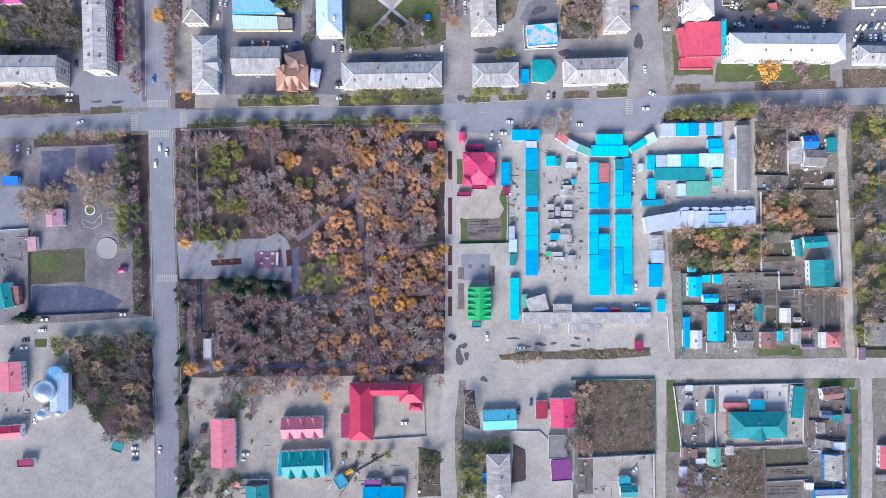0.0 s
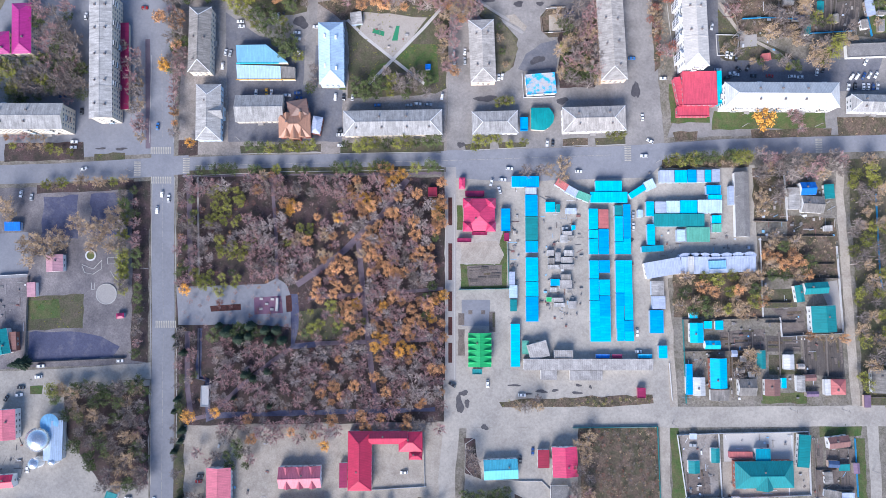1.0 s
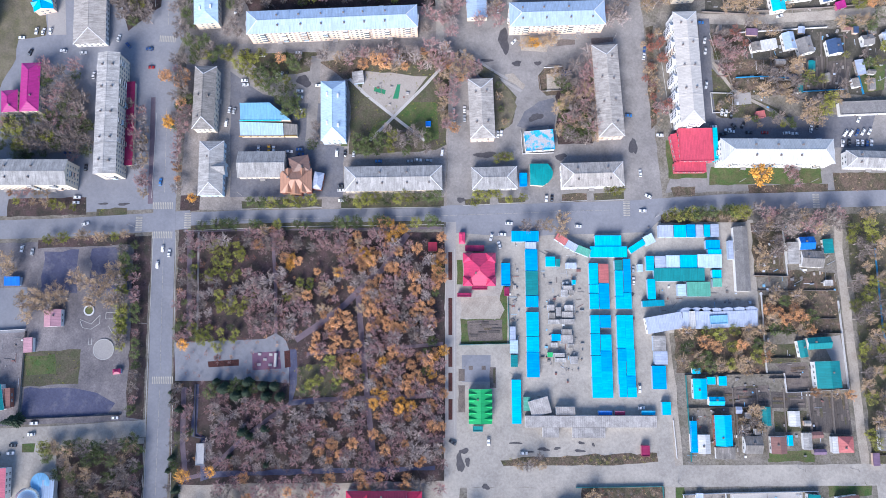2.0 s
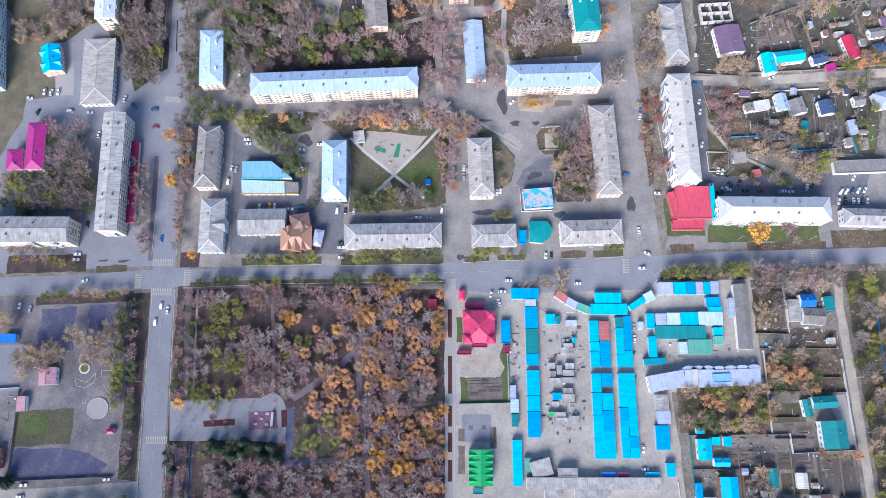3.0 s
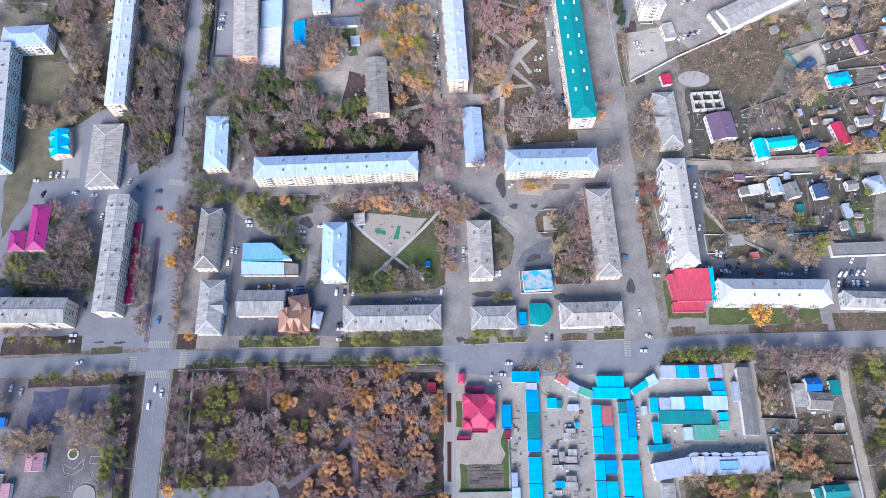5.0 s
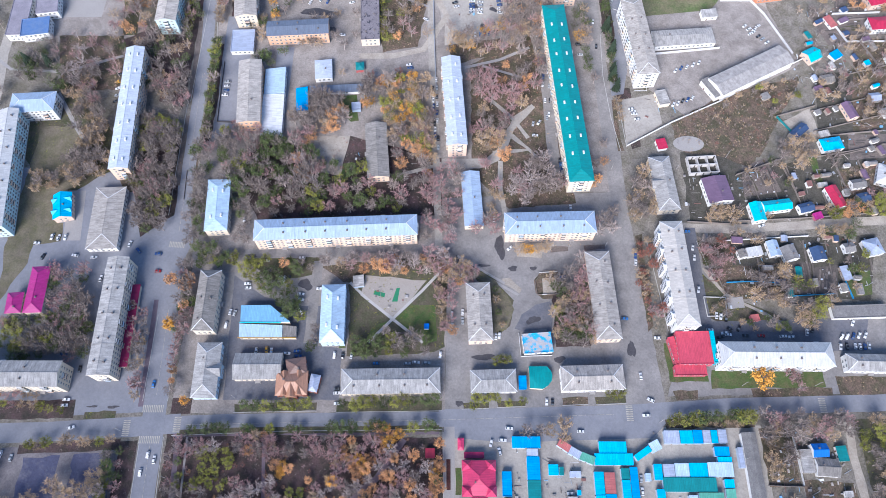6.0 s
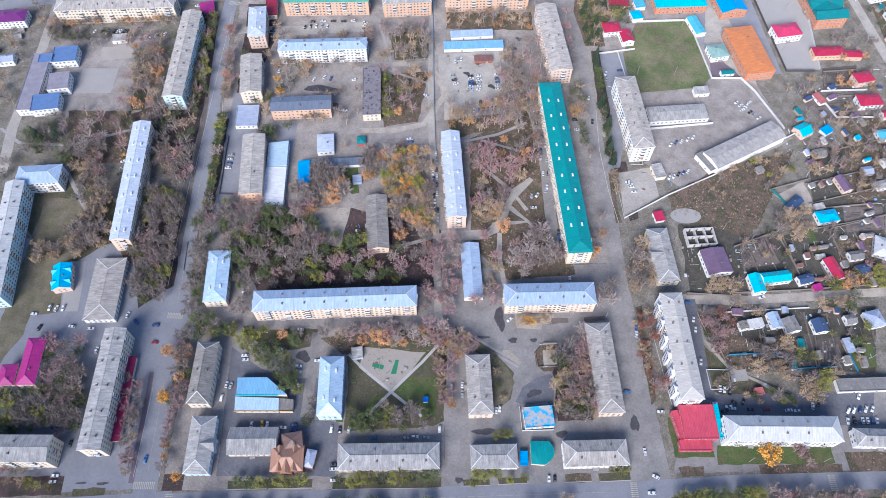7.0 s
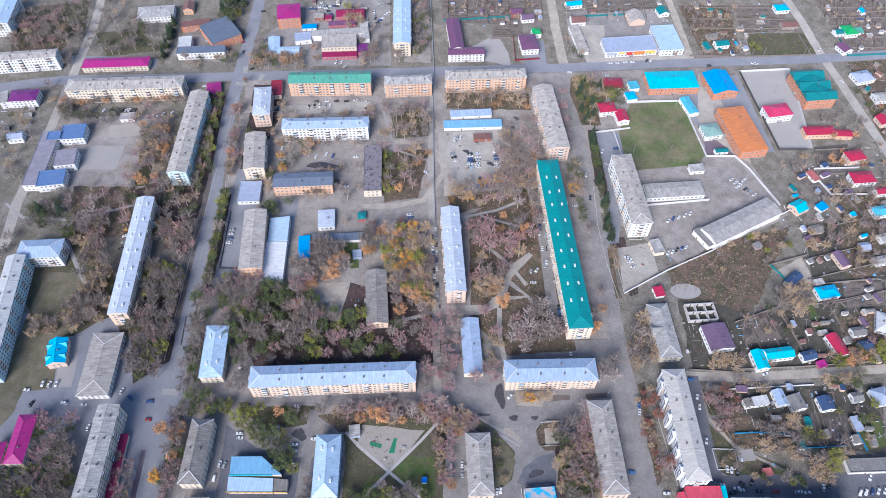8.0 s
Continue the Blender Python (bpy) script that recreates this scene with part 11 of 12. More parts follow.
grove([(164.7, 197.7), (179.3, 197.8), (180.2, 171.1), (166.1, 171.0)], 12, "pge", 5, 8, 141)
grove([(197.9, 171.1), (223.7, 175.0), (219.7, 149.8), (197.5, 156.7)], 6, "gtg", 6.5, 9.5, 142)
grove([(226.5, 149.8), (246.1, 156.9), (240.3, 139.6), (225.6, 136.2)], 3, "tl", 8, 10, 143)
grove([(251.0, 210.2), (275.2, 210.3), (271.0, 198.2), (247.1, 198.1)], 8, "net", 7, 9.5, 144)
grove([(248.0, 218.5), (301.0, 231.5), (294.7, 214.6), (249.8, 212.3)], 14, "ltr", 5.5, 8, 145)
grove([(314.6, 373.9), (354.4, 374.2), (323.6, 291.9), (291.4, 291.7)], 26, "tgg", 4.5, 7.5, 146)
grove([(281.3, 547.5), (303.5, 560.5), (301.6, 543.5), (284.6, 539.2)], 5, "l", 4.5, 6, 147)
grove([(239.5, 604.5), (296.9, 609.8), (287.8, 573.4), (235.9, 559.8)], 16, "tg", 4.5, 7, 148)
grove([(326.9, 455.4), (366.2, 455.7), (362.0, 443.8), (323.1, 443.5)], 9, "g", 4.5, 6.5, 149)
grove([(373.3, 519.7), (391.7, 474.0), (383.6, 452.3), (362.6, 473.7)], 8, "ge", 4.5, 7, 150)
grove([(272.6, 401.3), (306.2, 404.8), (295.7, 385.9), (266.6, 379.6)], 8, "tg", 4.5, 7, 151)
grove([(101.2, 626.7), (124.1, 626.9), (119.0, 525.3), (116.3, 550.1)], 6, "tg", 4.5, 7, 152)
grove([(-1.4, 620.7), (100.8, 621.9), (95.8, 593.8), (1.5, 592.7)], 10, "gt", 4, 6, 153)
grove([(380.7, 625.0), (448.4, 625.7), (421.3, 553.1), (384.6, 552.8)], 12, "gt", 4, 6, 154)
grove([(-337.2, 340.2), (-320.3, 329.3), (-313.4, 287.9), (-317.5, 287.9)], 3, "g", 6, 8, 155)
grove([(202.7, 248.5), (215.6, 253.1), (246.7, 214.3), (198.0, 214.0)], 8, "gt", 4, 6.5, 156)
grove([(-248.3, 175.3), (-226.5, 175.3), (-217.8, 129.7), (-237.7, 122.3)], 26, "ggpe", 6.5, 9, 157)
grove([(-270.9, 140.8), (-239.3, 142.7), (-235.9, 122.3), (-265.7, 122.3)], 14, "elg", 6.5, 9, 158)
tree_row([(-195.9, 163.7), (-185.6, 126.0), (-181.9, 97.3)], 7, "gp", 6.5, 9, 159, 1)
grove([(-275.9, 249.5), (-254.4, 258.2), (-247.1, 236.6), (-275.9, 228.1)], 8, "tg", 6, 9, 160)
grove([(-205.5, 236.7), (-187.2, 240.9), (-182.6, 203.4), (-201.1, 203.4)], 22, "gge", 6.5, 9, 161)
grove([(-130.1, 420.7), (-109.9, 420.9), (-107.6, 388.9), (-123.5, 388.8)], 7, "ett", 6.5, 9, 701)
grove([(-77.6, 333.8), (-15.3, 334.2), (-16.9, 310.1), (-66.6, 304.6)], 11, "totrd", 6, 8.5, 702)
tree_row([(69.1, 372.1), (74.9, 305.5), (78.6, 234.6)], 15, "pgwt", 6.5, 9, 703, 1)
grove([(-161.8, 427.1), (-147.6, 427.2), (-145.9, 401.2), (-159.2, 397.9)], 5, "et", 6, 8, 704)
grove([(-64.4, 459.1), (-44.8, 459.2), (-43.2, 424.8), (-59.7, 424.6)], 5, "pt", 6.5, 9, 705)
grove([(-107.6, 388.9), (-64.4, 390.5), (-63.5, 377.0), (-103.6, 373.7)], 5, "gt", 5.5, 8, 706)
grove([(-265.8, 453.7), (-236.0, 461.1), (-219.1, 369.9), (-244.3, 363.8)], 22, "ggprt", 6.5, 9, 648)
grove([(-294.7, 369.3), (-243.6, 369.7), (-235.2, 321.8), (-282.8, 318.8)], 26, "ggpw", 6.5, 9, 649)
grove([(-315.3, 351.7), (-292.8, 363.4), (-272.8, 313.6), (-302.0, 313.4)], 8, "eg", 6, 9, 650)
grove([(-334.5, 478.4), (-225.3, 479.4), (-220.1, 467.0), (-326.2, 460.3)], 12, "rtg", 5.5, 8, 651)
grove([(-148.0, 461.9), (-133.3, 462.0), (-125.6, 370.6), (-134.5, 370.5)], 9, "rget", 6, 8.5, 652)
grove([(-139.1, 451.3), (-61.7, 455.5), (-61.2, 447.1), (-138.1, 444.3)], 8, "tg", 5, 7, 653)
grove([(-123.5, 424.1), (-67.1, 427.9), (-66.0, 413.4), (-121.7, 410.3)], 8, "rtg", 5.5, 8, 654)
grove([(-49.9, 462.8), (-5.7, 466.8), (-7.6, 415.2), (-42.7, 414.9)], 11, "gtp", 6.5, 9, 655)
grove([(-37.9, 411.7), (-7.6, 413.9), (-8.3, 359.7), (-33.5, 359.5)], 10, "tgr", 6, 8.5, 656)
grove([(-222.9, 468.4), (-215.5, 468.5), (-206.7, 370.0), (-214.7, 369.9)], 11, "rge", 6, 8.5, 657)
grove([(-329.6, 562.6), (-297.0, 571.7), (-273.9, 533.6), (-308.1, 525.1)], 10, "geg", 6, 9, 658)
grove([(-182.5, 551.3), (-164.5, 555.7), (-162.7, 526.6), (-177.9, 524.0)], 4, "gt", 6, 8, 659)
grove([(-127.7, 539.2), (-117.6, 543.5), (-115.4, 523.0), (-125.6, 521.3)], 3, "tg", 6, 8, 660)
grove([(276.7, 367.7), (361.2, 392.6), (331.3, 312.4), (275.6, 306.9)], 20, "gtp", 5, 8, 661)
grove([(235.7, 613.9), (292.4, 614.5), (278.2, 535.0), (241.2, 534.6)], 12, "gt", 4.5, 7, 662)
grove([(-1.4, 620.7), (100.8, 621.9), (91.9, 580.2), (4.2, 579.3)], 14, "tg", 4, 6.5, 663)
grove([(374.9, 624.9), (448.4, 625.7), (416.5, 540.5), (380.3, 540.1)], 12, "tg", 4, 6.5, 664)
grove([(41.9, 422.2), (75.9, 402.9), (73.6, 372.1), (44.4, 371.9)], 9, "gtr", 6.5, 9, 665)
grove([(217.4, 260.0), (311.3, 267.6), (296.2, 218.7), (209.2, 214.1)], 16, "gtpe", 4.5, 7, 666)
grove([(194.0, 197.9), (287.2, 202.3), (271.1, 158.8), (215.9, 160.3)], 14, "gtle", 4.5, 7, 667)
grove([(323.1, 458.9), (388.9, 466.7), (361.2, 392.6), (314.0, 386.0)], 14, "gtr", 4.5, 7, 668)
grove([(-98.8, 370.8), (-36.3, 374.2), (-35.6, 356.6), (-96.9, 353.3)], 6, "tg", 5.5, 8, 669)
grove([(-379.5, 452.7), (-350.5, 453.0), (-327.7, 387.2), (-354.8, 387.0)], 10, "gte", 5.5, 8, 670)
grove([(-258.8, 256.7), (-232.3, 256.7), (-230.8, 239.0), (-254.1, 236.5)], 8, "ttg", 6.5, 9, 901)
grove([(-272.0, 244.0), (-257.0, 244.0), (-256.3, 233.6), (-269.7, 233.6)], 4, "tg", 5.5, 8, 902)
grove([(-34.8, 137.4), (-17.1, 137.4), (-17.0, 128.1), (-32.9, 127.0)], 4, "gw", 6, 8.5, 903)
grove([(-276.5, 143.0), (-222.3, 163.8), (-216.4, 117.2), (-270.6, 117.2)], 10, "eggp", 6, 8.5, 904)
grove([(-342.2, 482.1), (-329.8, 482.3), (-314.4, 442.9), (-331.1, 442.7)], 8, "tg", 6, 8, 1000)
grove([(-321.7, 456.8), (-302.2, 453.5), (-299.6, 441.6), (-321.6, 441.4)], 7, "eg", 6, 8, 1001)
grove([(-251.3, 416.5), (-229.8, 434.7), (-216.2, 412.2), (-219.3, 367.0), (-238.7, 369.8)], 24, "grpgtt", 7.5, 10, 1002)
grove([(-205.7, 476.0), (-190.1, 461.6), (-177.9, 373.2), (-198.0, 367.1)], 12, "egl", 7, 9, 1003)
grove([(-133.2, 415.5), (-123.7, 418.2), (-115.3, 388.9), (-127.4, 383.9)], 5, "ogt", 7, 9, 1004)
grove([(-183.4, 454.5), (-173.2, 460.3), (-162.6, 388.6), (-169.8, 373.3)], 12, "pgp", 7, 9, 1005)
grove([(-43.5, 452.2), (-6.6, 454.7), (-8.1, 421.8), (-37.5, 424.9)], 13, "gtgo", 8, 10.5, 1006)
grove([(-50.7, 407.1), (-42.8, 416.3), (-21.4, 407.3), (-16.4, 365.5), (-43.8, 362.4)], 12, "lgtp", 7.5, 10, 1007)
grove([(47.8, 427.6), (81.2, 454.0), (81.4, 396.7), (66.5, 366.2), (45.4, 371.9)], 28, "ggpt", 8, 10.5, 1008)
grove([(2.8, 366.9), (61.8, 376.9), (65.2, 360.3), (30.3, 348.5), (5.0, 352.9)], 22, "tgogt", 7.5, 10, 1009)
grove([(22.1, 329.6), (70.0, 329.9), (64.1, 306.6), (50.2, 296.3), (21.7, 310.4)], 16, "gpprt", 8, 11, 1010)
grove([(28.9, 301.2), (46.1, 289.2), (42.2, 267.0), (24.7, 266.9)], 9, "gtp", 8, 10.5, 1011)
grove([(59.8, 255.9), (80.7, 260.7), (78.2, 234.6), (58.6, 238.0)], 11, "ggw", 8, 11, 1012)
grove([(47.3, 242.3), (62.9, 234.5), (60.6, 223.8), (46.3, 223.7)], 5, "w", 7, 9, 1013)
grove([(-152.0, 276.7), (-133.7, 283.2), (-122.2, 260.4), (-129.5, 233.5), (-144.0, 233.4)], 12, "eglg", 8, 10.5, 1014)
grove([(-124.1, 278.4), (-105.5, 277.5), (-104.8, 260.5), (-119.8, 260.4)], 5, "ee", 8, 10, 1015)
grove([(-127.6, 250.3), (-87.3, 258.3), (-68.5, 233.8), (-82.8, 225.1), (-123.6, 224.9)], 22, "egpgw", 8, 10.5, 1016)
grove([(-103.4, 273.7), (-90.7, 282.5), (-90.5, 242.4), (-100.0, 246.8)], 9, "pr", 7, 9, 1017)
grove([(-59.1, 328.5), (-9.7, 332.6), (-6.6, 290.9), (-35.8, 285.7), (-57.8, 309.9)], 18, "tglog", 8, 11, 1018)
grove([(-96.4, 318.0), (-77.0, 318.2), (-66.2, 289.5), (-101.5, 284.3)], 14, "tgg", 8, 10.5, 1019)
grove([(-15.6, 292.8), (-2.5, 288.9), (-3.6, 234.2), (-12.9, 238.5)], 11, "gpr", 7, 9.5, 1020)
grove([(103.3, 394.4), (116.2, 394.5), (110.6, 361.8), (99.1, 366.4)], 7, "eeto", 7.5, 9.5, 1021)
grove([(-280.8, 328.6), (-251.3, 338.7), (-245.5, 303.5), (-254.4, 294.3), (-266.1, 308.5)], 10, "gtp", 7.5, 10, 1022)
grove([(-259.2, 299.3), (-242.3, 306.6), (-230.4, 250.6), (-247.4, 238.0)], 18, "gggt", 8, 10.5, 1023)
grove([(-213.9, 333.4), (-185.1, 339.1), (-180.2, 299.8), (-194.3, 303.8)], 14, "ggpp", 8, 10, 1024)
grove([(-209.5, 291.6), (-185.7, 294.7), (-176.0, 250.9), (-201.6, 250.8)], 18, "gggl", 8, 10, 1025)
grove([(-212.7, 248.4), (-188.2, 253.1), (-179.6, 216.2), (-204.1, 216.1)], 10, "gpl", 7.5, 9.5, 1026)
grove([(-170.1, 267.6), (-161.4, 267.6), (-153.7, 224.8), (-164.2, 224.7)], 7, "eg", 7, 9.5, 1027)
tree("t", -258.9, 53.1, 11)
tree("t", -256.5, 48.1, 9)
tree("n", -246.9, -39.8, 9)
tree("l", -259.4, 123.1, 6)
grove([(-240.8, -48.3), (-176.6, -48.4), (-176.6, -55.5), (-235.4, -55.4)], 14, "tgtle", 7, 9.5, 1100)
tree_row([(-189.9, 60.8), (-188.6, 4.0)], 12, "legl", 6.5, 8.5, 1101, 1)
grove([(-174.8, 537.2), (-138.1, 537.6), (-136.2, 522.9), (-172.5, 522.5)], 12, "tgge", 6, 8, 1200)
grove([(-75.6, 548.2), (-60.8, 550.0), (-59.3, 523.6), (-71.1, 521.9)], 6, "gg", 7, 9, 1201)
grove([(-44.4, 565.7), (-37.9, 565.7), (-36.4, 523.9), (-41.6, 523.8)], 6, "ggl", 7, 9, 1202)
grove([(118.3, 543.5), (130.7, 545.3), (130.4, 523.9), (117.8, 523.8)], 5, "te", 5, 7, 1203)
grove([(119.8, 494.0), (137.2, 503.4), (139.6, 474.7), (130.5, 450.2), (118.5, 464.3)], 16, "eent", 7, 9.5, 1204)
grove([(150.5, 495.8), (161.4, 494.4), (156.0, 464.7), (144.2, 471.8)], 8, "eel", 6.5, 8.5, 1205)
grove([(214.8, 534.5), (219.5, 531.3), (224.6, 568.5), (219.2, 568.4)], 4, "t", 5, 6, 1206)
grove([(-217.3, 609.0), (-203.3, 609.1), (-200.7, 564.0), (-210.4, 563.9)], 9, "ene", 8, 10, 1207)
grove([(-376.8, 528.6), (-349.6, 524.8), (-346.2, 514.4), (-372.4, 515.8)], 8, "ggt", 6, 8, 1208)
grove([(-416.3, 579.3), (-375.8, 588.8), (-351.0, 562.5), (-364.0, 536.9), (-408.9, 544.8)], 24, "ggpt", 6.5, 9, 1209)
grove([(-302.1, 580.6), (-284.9, 577.2), (-274.7, 558.1), (-291.9, 554.5)], 8, "eg", 7, 9, 1210)
scrub([(80.3, -79.2), (125.6, -78.3), (126.2, -121.6), (80.9, -122.5)], 300, "tdgdgg", 1, 2.4, 300)
scrub([(137.3, 11.9), (189.7, 13.5), (189.6, -13.5), (137.2, -13.4)], 60, "ttrl", 1.2, 2.6, 301)
scrub([(189.7, 32.1), (235.3, 32.1), (237.0, 9.4), (189.7, 9.5)], 80, "ttge", 1.2, 3, 302)
scrub([(169.2, -121.0), (191.8, -120.0), (191.8, -148.7), (170.1, -148.7)], 150, "ttdgg", 1, 2.4, 303)
scrub([(163.9, 290.9), (206.8, 316.9), (266.6, 333.4), (222.0, 262.4), (188.3, 271.6), (166.2, 271.5)], 260, "tgdgg", 1, 2.4, 304)
scrub([(312.6, 367.9), (352.1, 368.2), (323.6, 291.9), (292.2, 281.9)], 90, "tgg", 1.2, 3, 305)
scrub([(274.6, 253.5), (311.9, 260.6), (296.2, 218.7), (270.6, 218.6)], 70, "tgg", 1.2, 3, 306)
scrub([(235.7, 613.9), (286.8, 614.4), (279.3, 539.1), (244.2, 536.3)], 70, "tg", 1.2, 3, 307)
scrub([(21.4, 342.8), (66.9, 372.0), (86.2, 252.4), (45.8, 230.1), (21.6, 252.0)], 120, "tgd", 1, 2.4, 308)
scrub([(174.9, 178.5), (218.8, 182.5), (218.3, 156.8), (180.2, 156.6)], 70, "tg", 1.2, 3, 309)
scrub([(-157.4, 69.9), (0.5, 69.6), (0.2, -67.3), (-157.0, -70.4)], 620, "ppprdd", 1.6, 3.6, 310)
scrub([(-133.3, 233.4), (-135.5, 269.6), (-64.6, 279.6), (0.1, 261.1), (0.2, 217.1), (-122.3, 212.4)], 120, "gpd", 1.4, 3.2, 311)
scrub([(34.0, -62.3), (123.6, -59.7), (123.6, -64.8), (35.7, -67.3)], 60, "tl", 1, 2.2, 312)
scrub([(-421.7, 579.2), (-345.6, 616.9), (-332.2, 562.6), (-353.5, 537.0), (-404.3, 532.3)], 90, "gwt", 1.4, 3.4, 313)
scrub([(243.9, 81.1), (276.0, 82.7), (275.8, -67.7), (248.7, -67.7)], 120, "tgl", 1, 2.6, 314)
scrub([(134.0, 82.9), (184.7, 85.2), (184.7, 77.1), (133.3, 75.8)], 60, "ltt", 1.6, 3.4, 315)
scrub([(-285.8, 369.4), (-241.4, 369.7), (-228.2, 319.2), (-274.4, 318.9)], 60, "gtp", 1.4, 3, 316)
scrub([(118.3, 193.5), (133.6, 197.6), (139.8, 135.8), (129.7, 135.8)], 60, "rtd", 1, 2.2, 317)

# ---- shop signs ----
def shop_sign(x0, x1, z0, z1, mat, label):
    """A sign board with a folded rim, hung on the south wall of the flat-roofed shop."""
    top = thing("sign_board", pose(174.3, 543.4, 0, 0, 0, 6.0) @ pose((x0 + x1) / 2, -10.75, z0), label, "sign")
    half = (x1 - x0) / 2
    bm = bmesh.new()
    add_box(bm, -half, -0.1, 0.0, half, 0.25, z1 - z0)
    part("board", bm, mat, top)
    bm = bmesh.new()
    for z in (0.0, z1 - z0 - 0.12):
        add_box(bm, -half - 0.05, -0.16, z, half + 0.05, -0.1, z + 0.12)
    part("rim", bm, "fence_white", top)


material("sign_orange", (0.78, 0.26, 0.06), 0.6)
material("sign_yellow", (0.8, 0.55, 0.08), 0.6)
material("sign_red", (0.6, 0.06, 0.05), 0.6)
material("sign_grey", (0.42, 0.45, 0.5), 0.6)
for x0_, x1_, z0_, z1_, mat_, label_ in (
        (-23.0, -13.5, 3.6, 6.2, "sign_grey", "pale grey sign board on a shop wall"), (-12.0, -6.5, 4.4, 6.2, "sign_yellow", "yellow sign board on a shop wall"),
        (-4.5, 1.0, 2.6, 6.2, "sign_red", "red sign board beside a shop entrance"), (2.0, 12.5, 2.8, 6.3, "sign_orange", "large orange sign board on a shop wall"),
        (13.5, 22.5, 3.4, 6.2, "sign_yellow", "yellow and orange sign board on a shop wall")):
    shop_sign(x0_, x1_, z0_, z1_, mat_, label_)

# ---- parked and waiting cars ----
car(-216.6, 76.0, 20, "w")
car(-172.6, 101.9, 88, "c")
car(-169.0, 60.7, 90, "w")
car(-164.9, 58.0, 90, "w")
car(-171.7, 50.9, 90, "w")
car(-169.3, -119.9, 88, "w")
car(-159.2, -137.1, 90, "w")
car(-238.3, -41.8, 0, "w")
car(-191.4, -38.8, 4, "w")
car(-239.4, -48.2, 0, "w")
car(40.0, 75.9, 0, "w")
car(29.1, 67.5, 80, "w")
car(35.9, 69.1, 0, "w")
car(33.9, 62.7, -75, "w")
car(81.8, 74.1, 0, "w")
car(121.3, 83.5, 0, "w")
car(125.0, 92.6, -30, "w")
car(120.7, 107.1, 90, "w")
car(62.9, 91.4, 85, "w")
car(66.3, 91.4, 90, "k")
car(172.9, 85.4, 0, "w")
car(26.2, -52.7, 90, "w")
car(5.3, -53.0, -35, "k")
car(46.5, -59.1, 0, "w")
car(115.7, -33.6, 0, "w")
car(115.1, -22.5, 90, "w")
car(52.5, -91.9, 88, "b")
car(45.1, -96.6, 88, "k")
car(-23.1, -103.9, 0, "w")
car(-118.3, -122.3, 0, "w")
car(-142.6, -105.7, 0, "k")
car(-143.3, -108.8, 0, "r")
car(146.7, -88.3, 0, "g")
car(113.9, -132.2, 40, "w")
car(73.3, 39.7, 5, "g")
car(-249.5, -54.3, 0, "k")
car(-250.5, -58.7, 0, "w")
car(-258.0, -60.7, 60, "k")
car(133.9, 131.1, 0, "w")
car(176.1, 134.4, 0, "w")
car(173.0, 131.7, 10, "k")
car(188.9, 132.7, 0, "k")
car(198.7, 132.6, 0, "r")
car(212.2, 132.3, 0, "w")
car(217.2, 131.9, 0, "w")
car(227.4, 135.0, 75, "w")
car(36.0, 132.6, 85, "w")
car(-65.3, 119.9, 88, "w")
car(-60.2, 119.6, 88, "k")
car(-54.8, 119.6, 85, "w")
car(-39.6, 114.8, 0, "c")
car(-20.7, 114.8, 0, "g")
car(-15.3, 115.5, 0, "w")
car(-8.9, 115.1, 0, "g")
car(-0.5, 120.2, 85, "w")
car(-62.3, 96.6, 0, "w")
car(-61.9, 99.0, 0, "k")
car(-61.6, 90.2, 0, "w")
car(-222.9, 92.5, 0, "w")
car(-223.3, 89.1, 0, "w")
car(-256.0, 118.9, -45, "k")
car(-230.7, 120.2, 0, "b")
car(-218.9, 111.1, 88, "k")
car(-113.5, 122.4, 85, "w")
car(-107.1, 123.0, 88, "y")
car(-104.1, 122.3, 88, "w")
car(-94.6, 121.0, 0, "w")
car(-88.2, 122.3, 0, "b")
car(-87.6, 119.3, 0, "b")
car(7.0, 142.1, 88, "g")
car(13.4, 142.1, 88, "g")
car(13.4, 147.8, 88, "w")
car(246.2, 125.8, 85, "w")
car(250.3, 126.2, 85, "k")
car(-253.8, 60.9, 80, "w")
car(-247.4, 58.9, 85, "g")
parked(-184.5, -118.8, -184.5, -125.6, 3, 0, "wwb")
parked(255.4, 126.1, 264.1, 126.1, 4, 86, "wwbw")
parked(-243.8, -101.5, -243.8, -104.6, 1, 85, "w")
parked(114.2, 47.4, 114.1, 40.6, 2, 88, "gw")
car(-131.1, 212.8, 80, "w")
car(-113.5, 183.2, 0, "w")
car(-90.5, 184.9, 0, "w")
car(-123.8, 166.8, 0, "w")
car(-123.0, 163.9, 0, "w")
car(-132.4, 147.7, 80, "w")
car(-129.5, 147.0, 80, "g")
car(-134.1, 139.1, 80, "w")
car(-77.4, 163.4, 0, "w")
car(-89.1, 159.8, 0, "w")
car(-89.0, 156.2, -10, "w")
car(-88.6, 148.2, -55, "w")
car(-184.4, 187.5, 0, "b")
car(-182.5, 175.4, 0, "r")
car(35.2, 213.7, 88, "w")
car(44.8, 192.1, 45, "w")
car(6.7, 146.9, 90, "g")
car(6.6, 141.4, 90, "w")
car(12.7, 141.1, 90, "w")
car(12.8, 148.6, 90, "k")
car(33.9, 131.8, 80, "w")
car(86.8, 222.3, 88, "w")
car(126.6, 187.1, 80, "b")
car(126.1, 182.1, 80, "w")
car(115.0, 143.6, 0, "c")
car(162.6, 204.5, 0, "c")
car(164.8, 192.7, 80, "w")
car(164.8, 185.7, 80, "w")
car(164.2, 163.4, 80, "w")
car(213.2, 208.9, 20, "w")
car(172.9, 145.9, 80, "w")
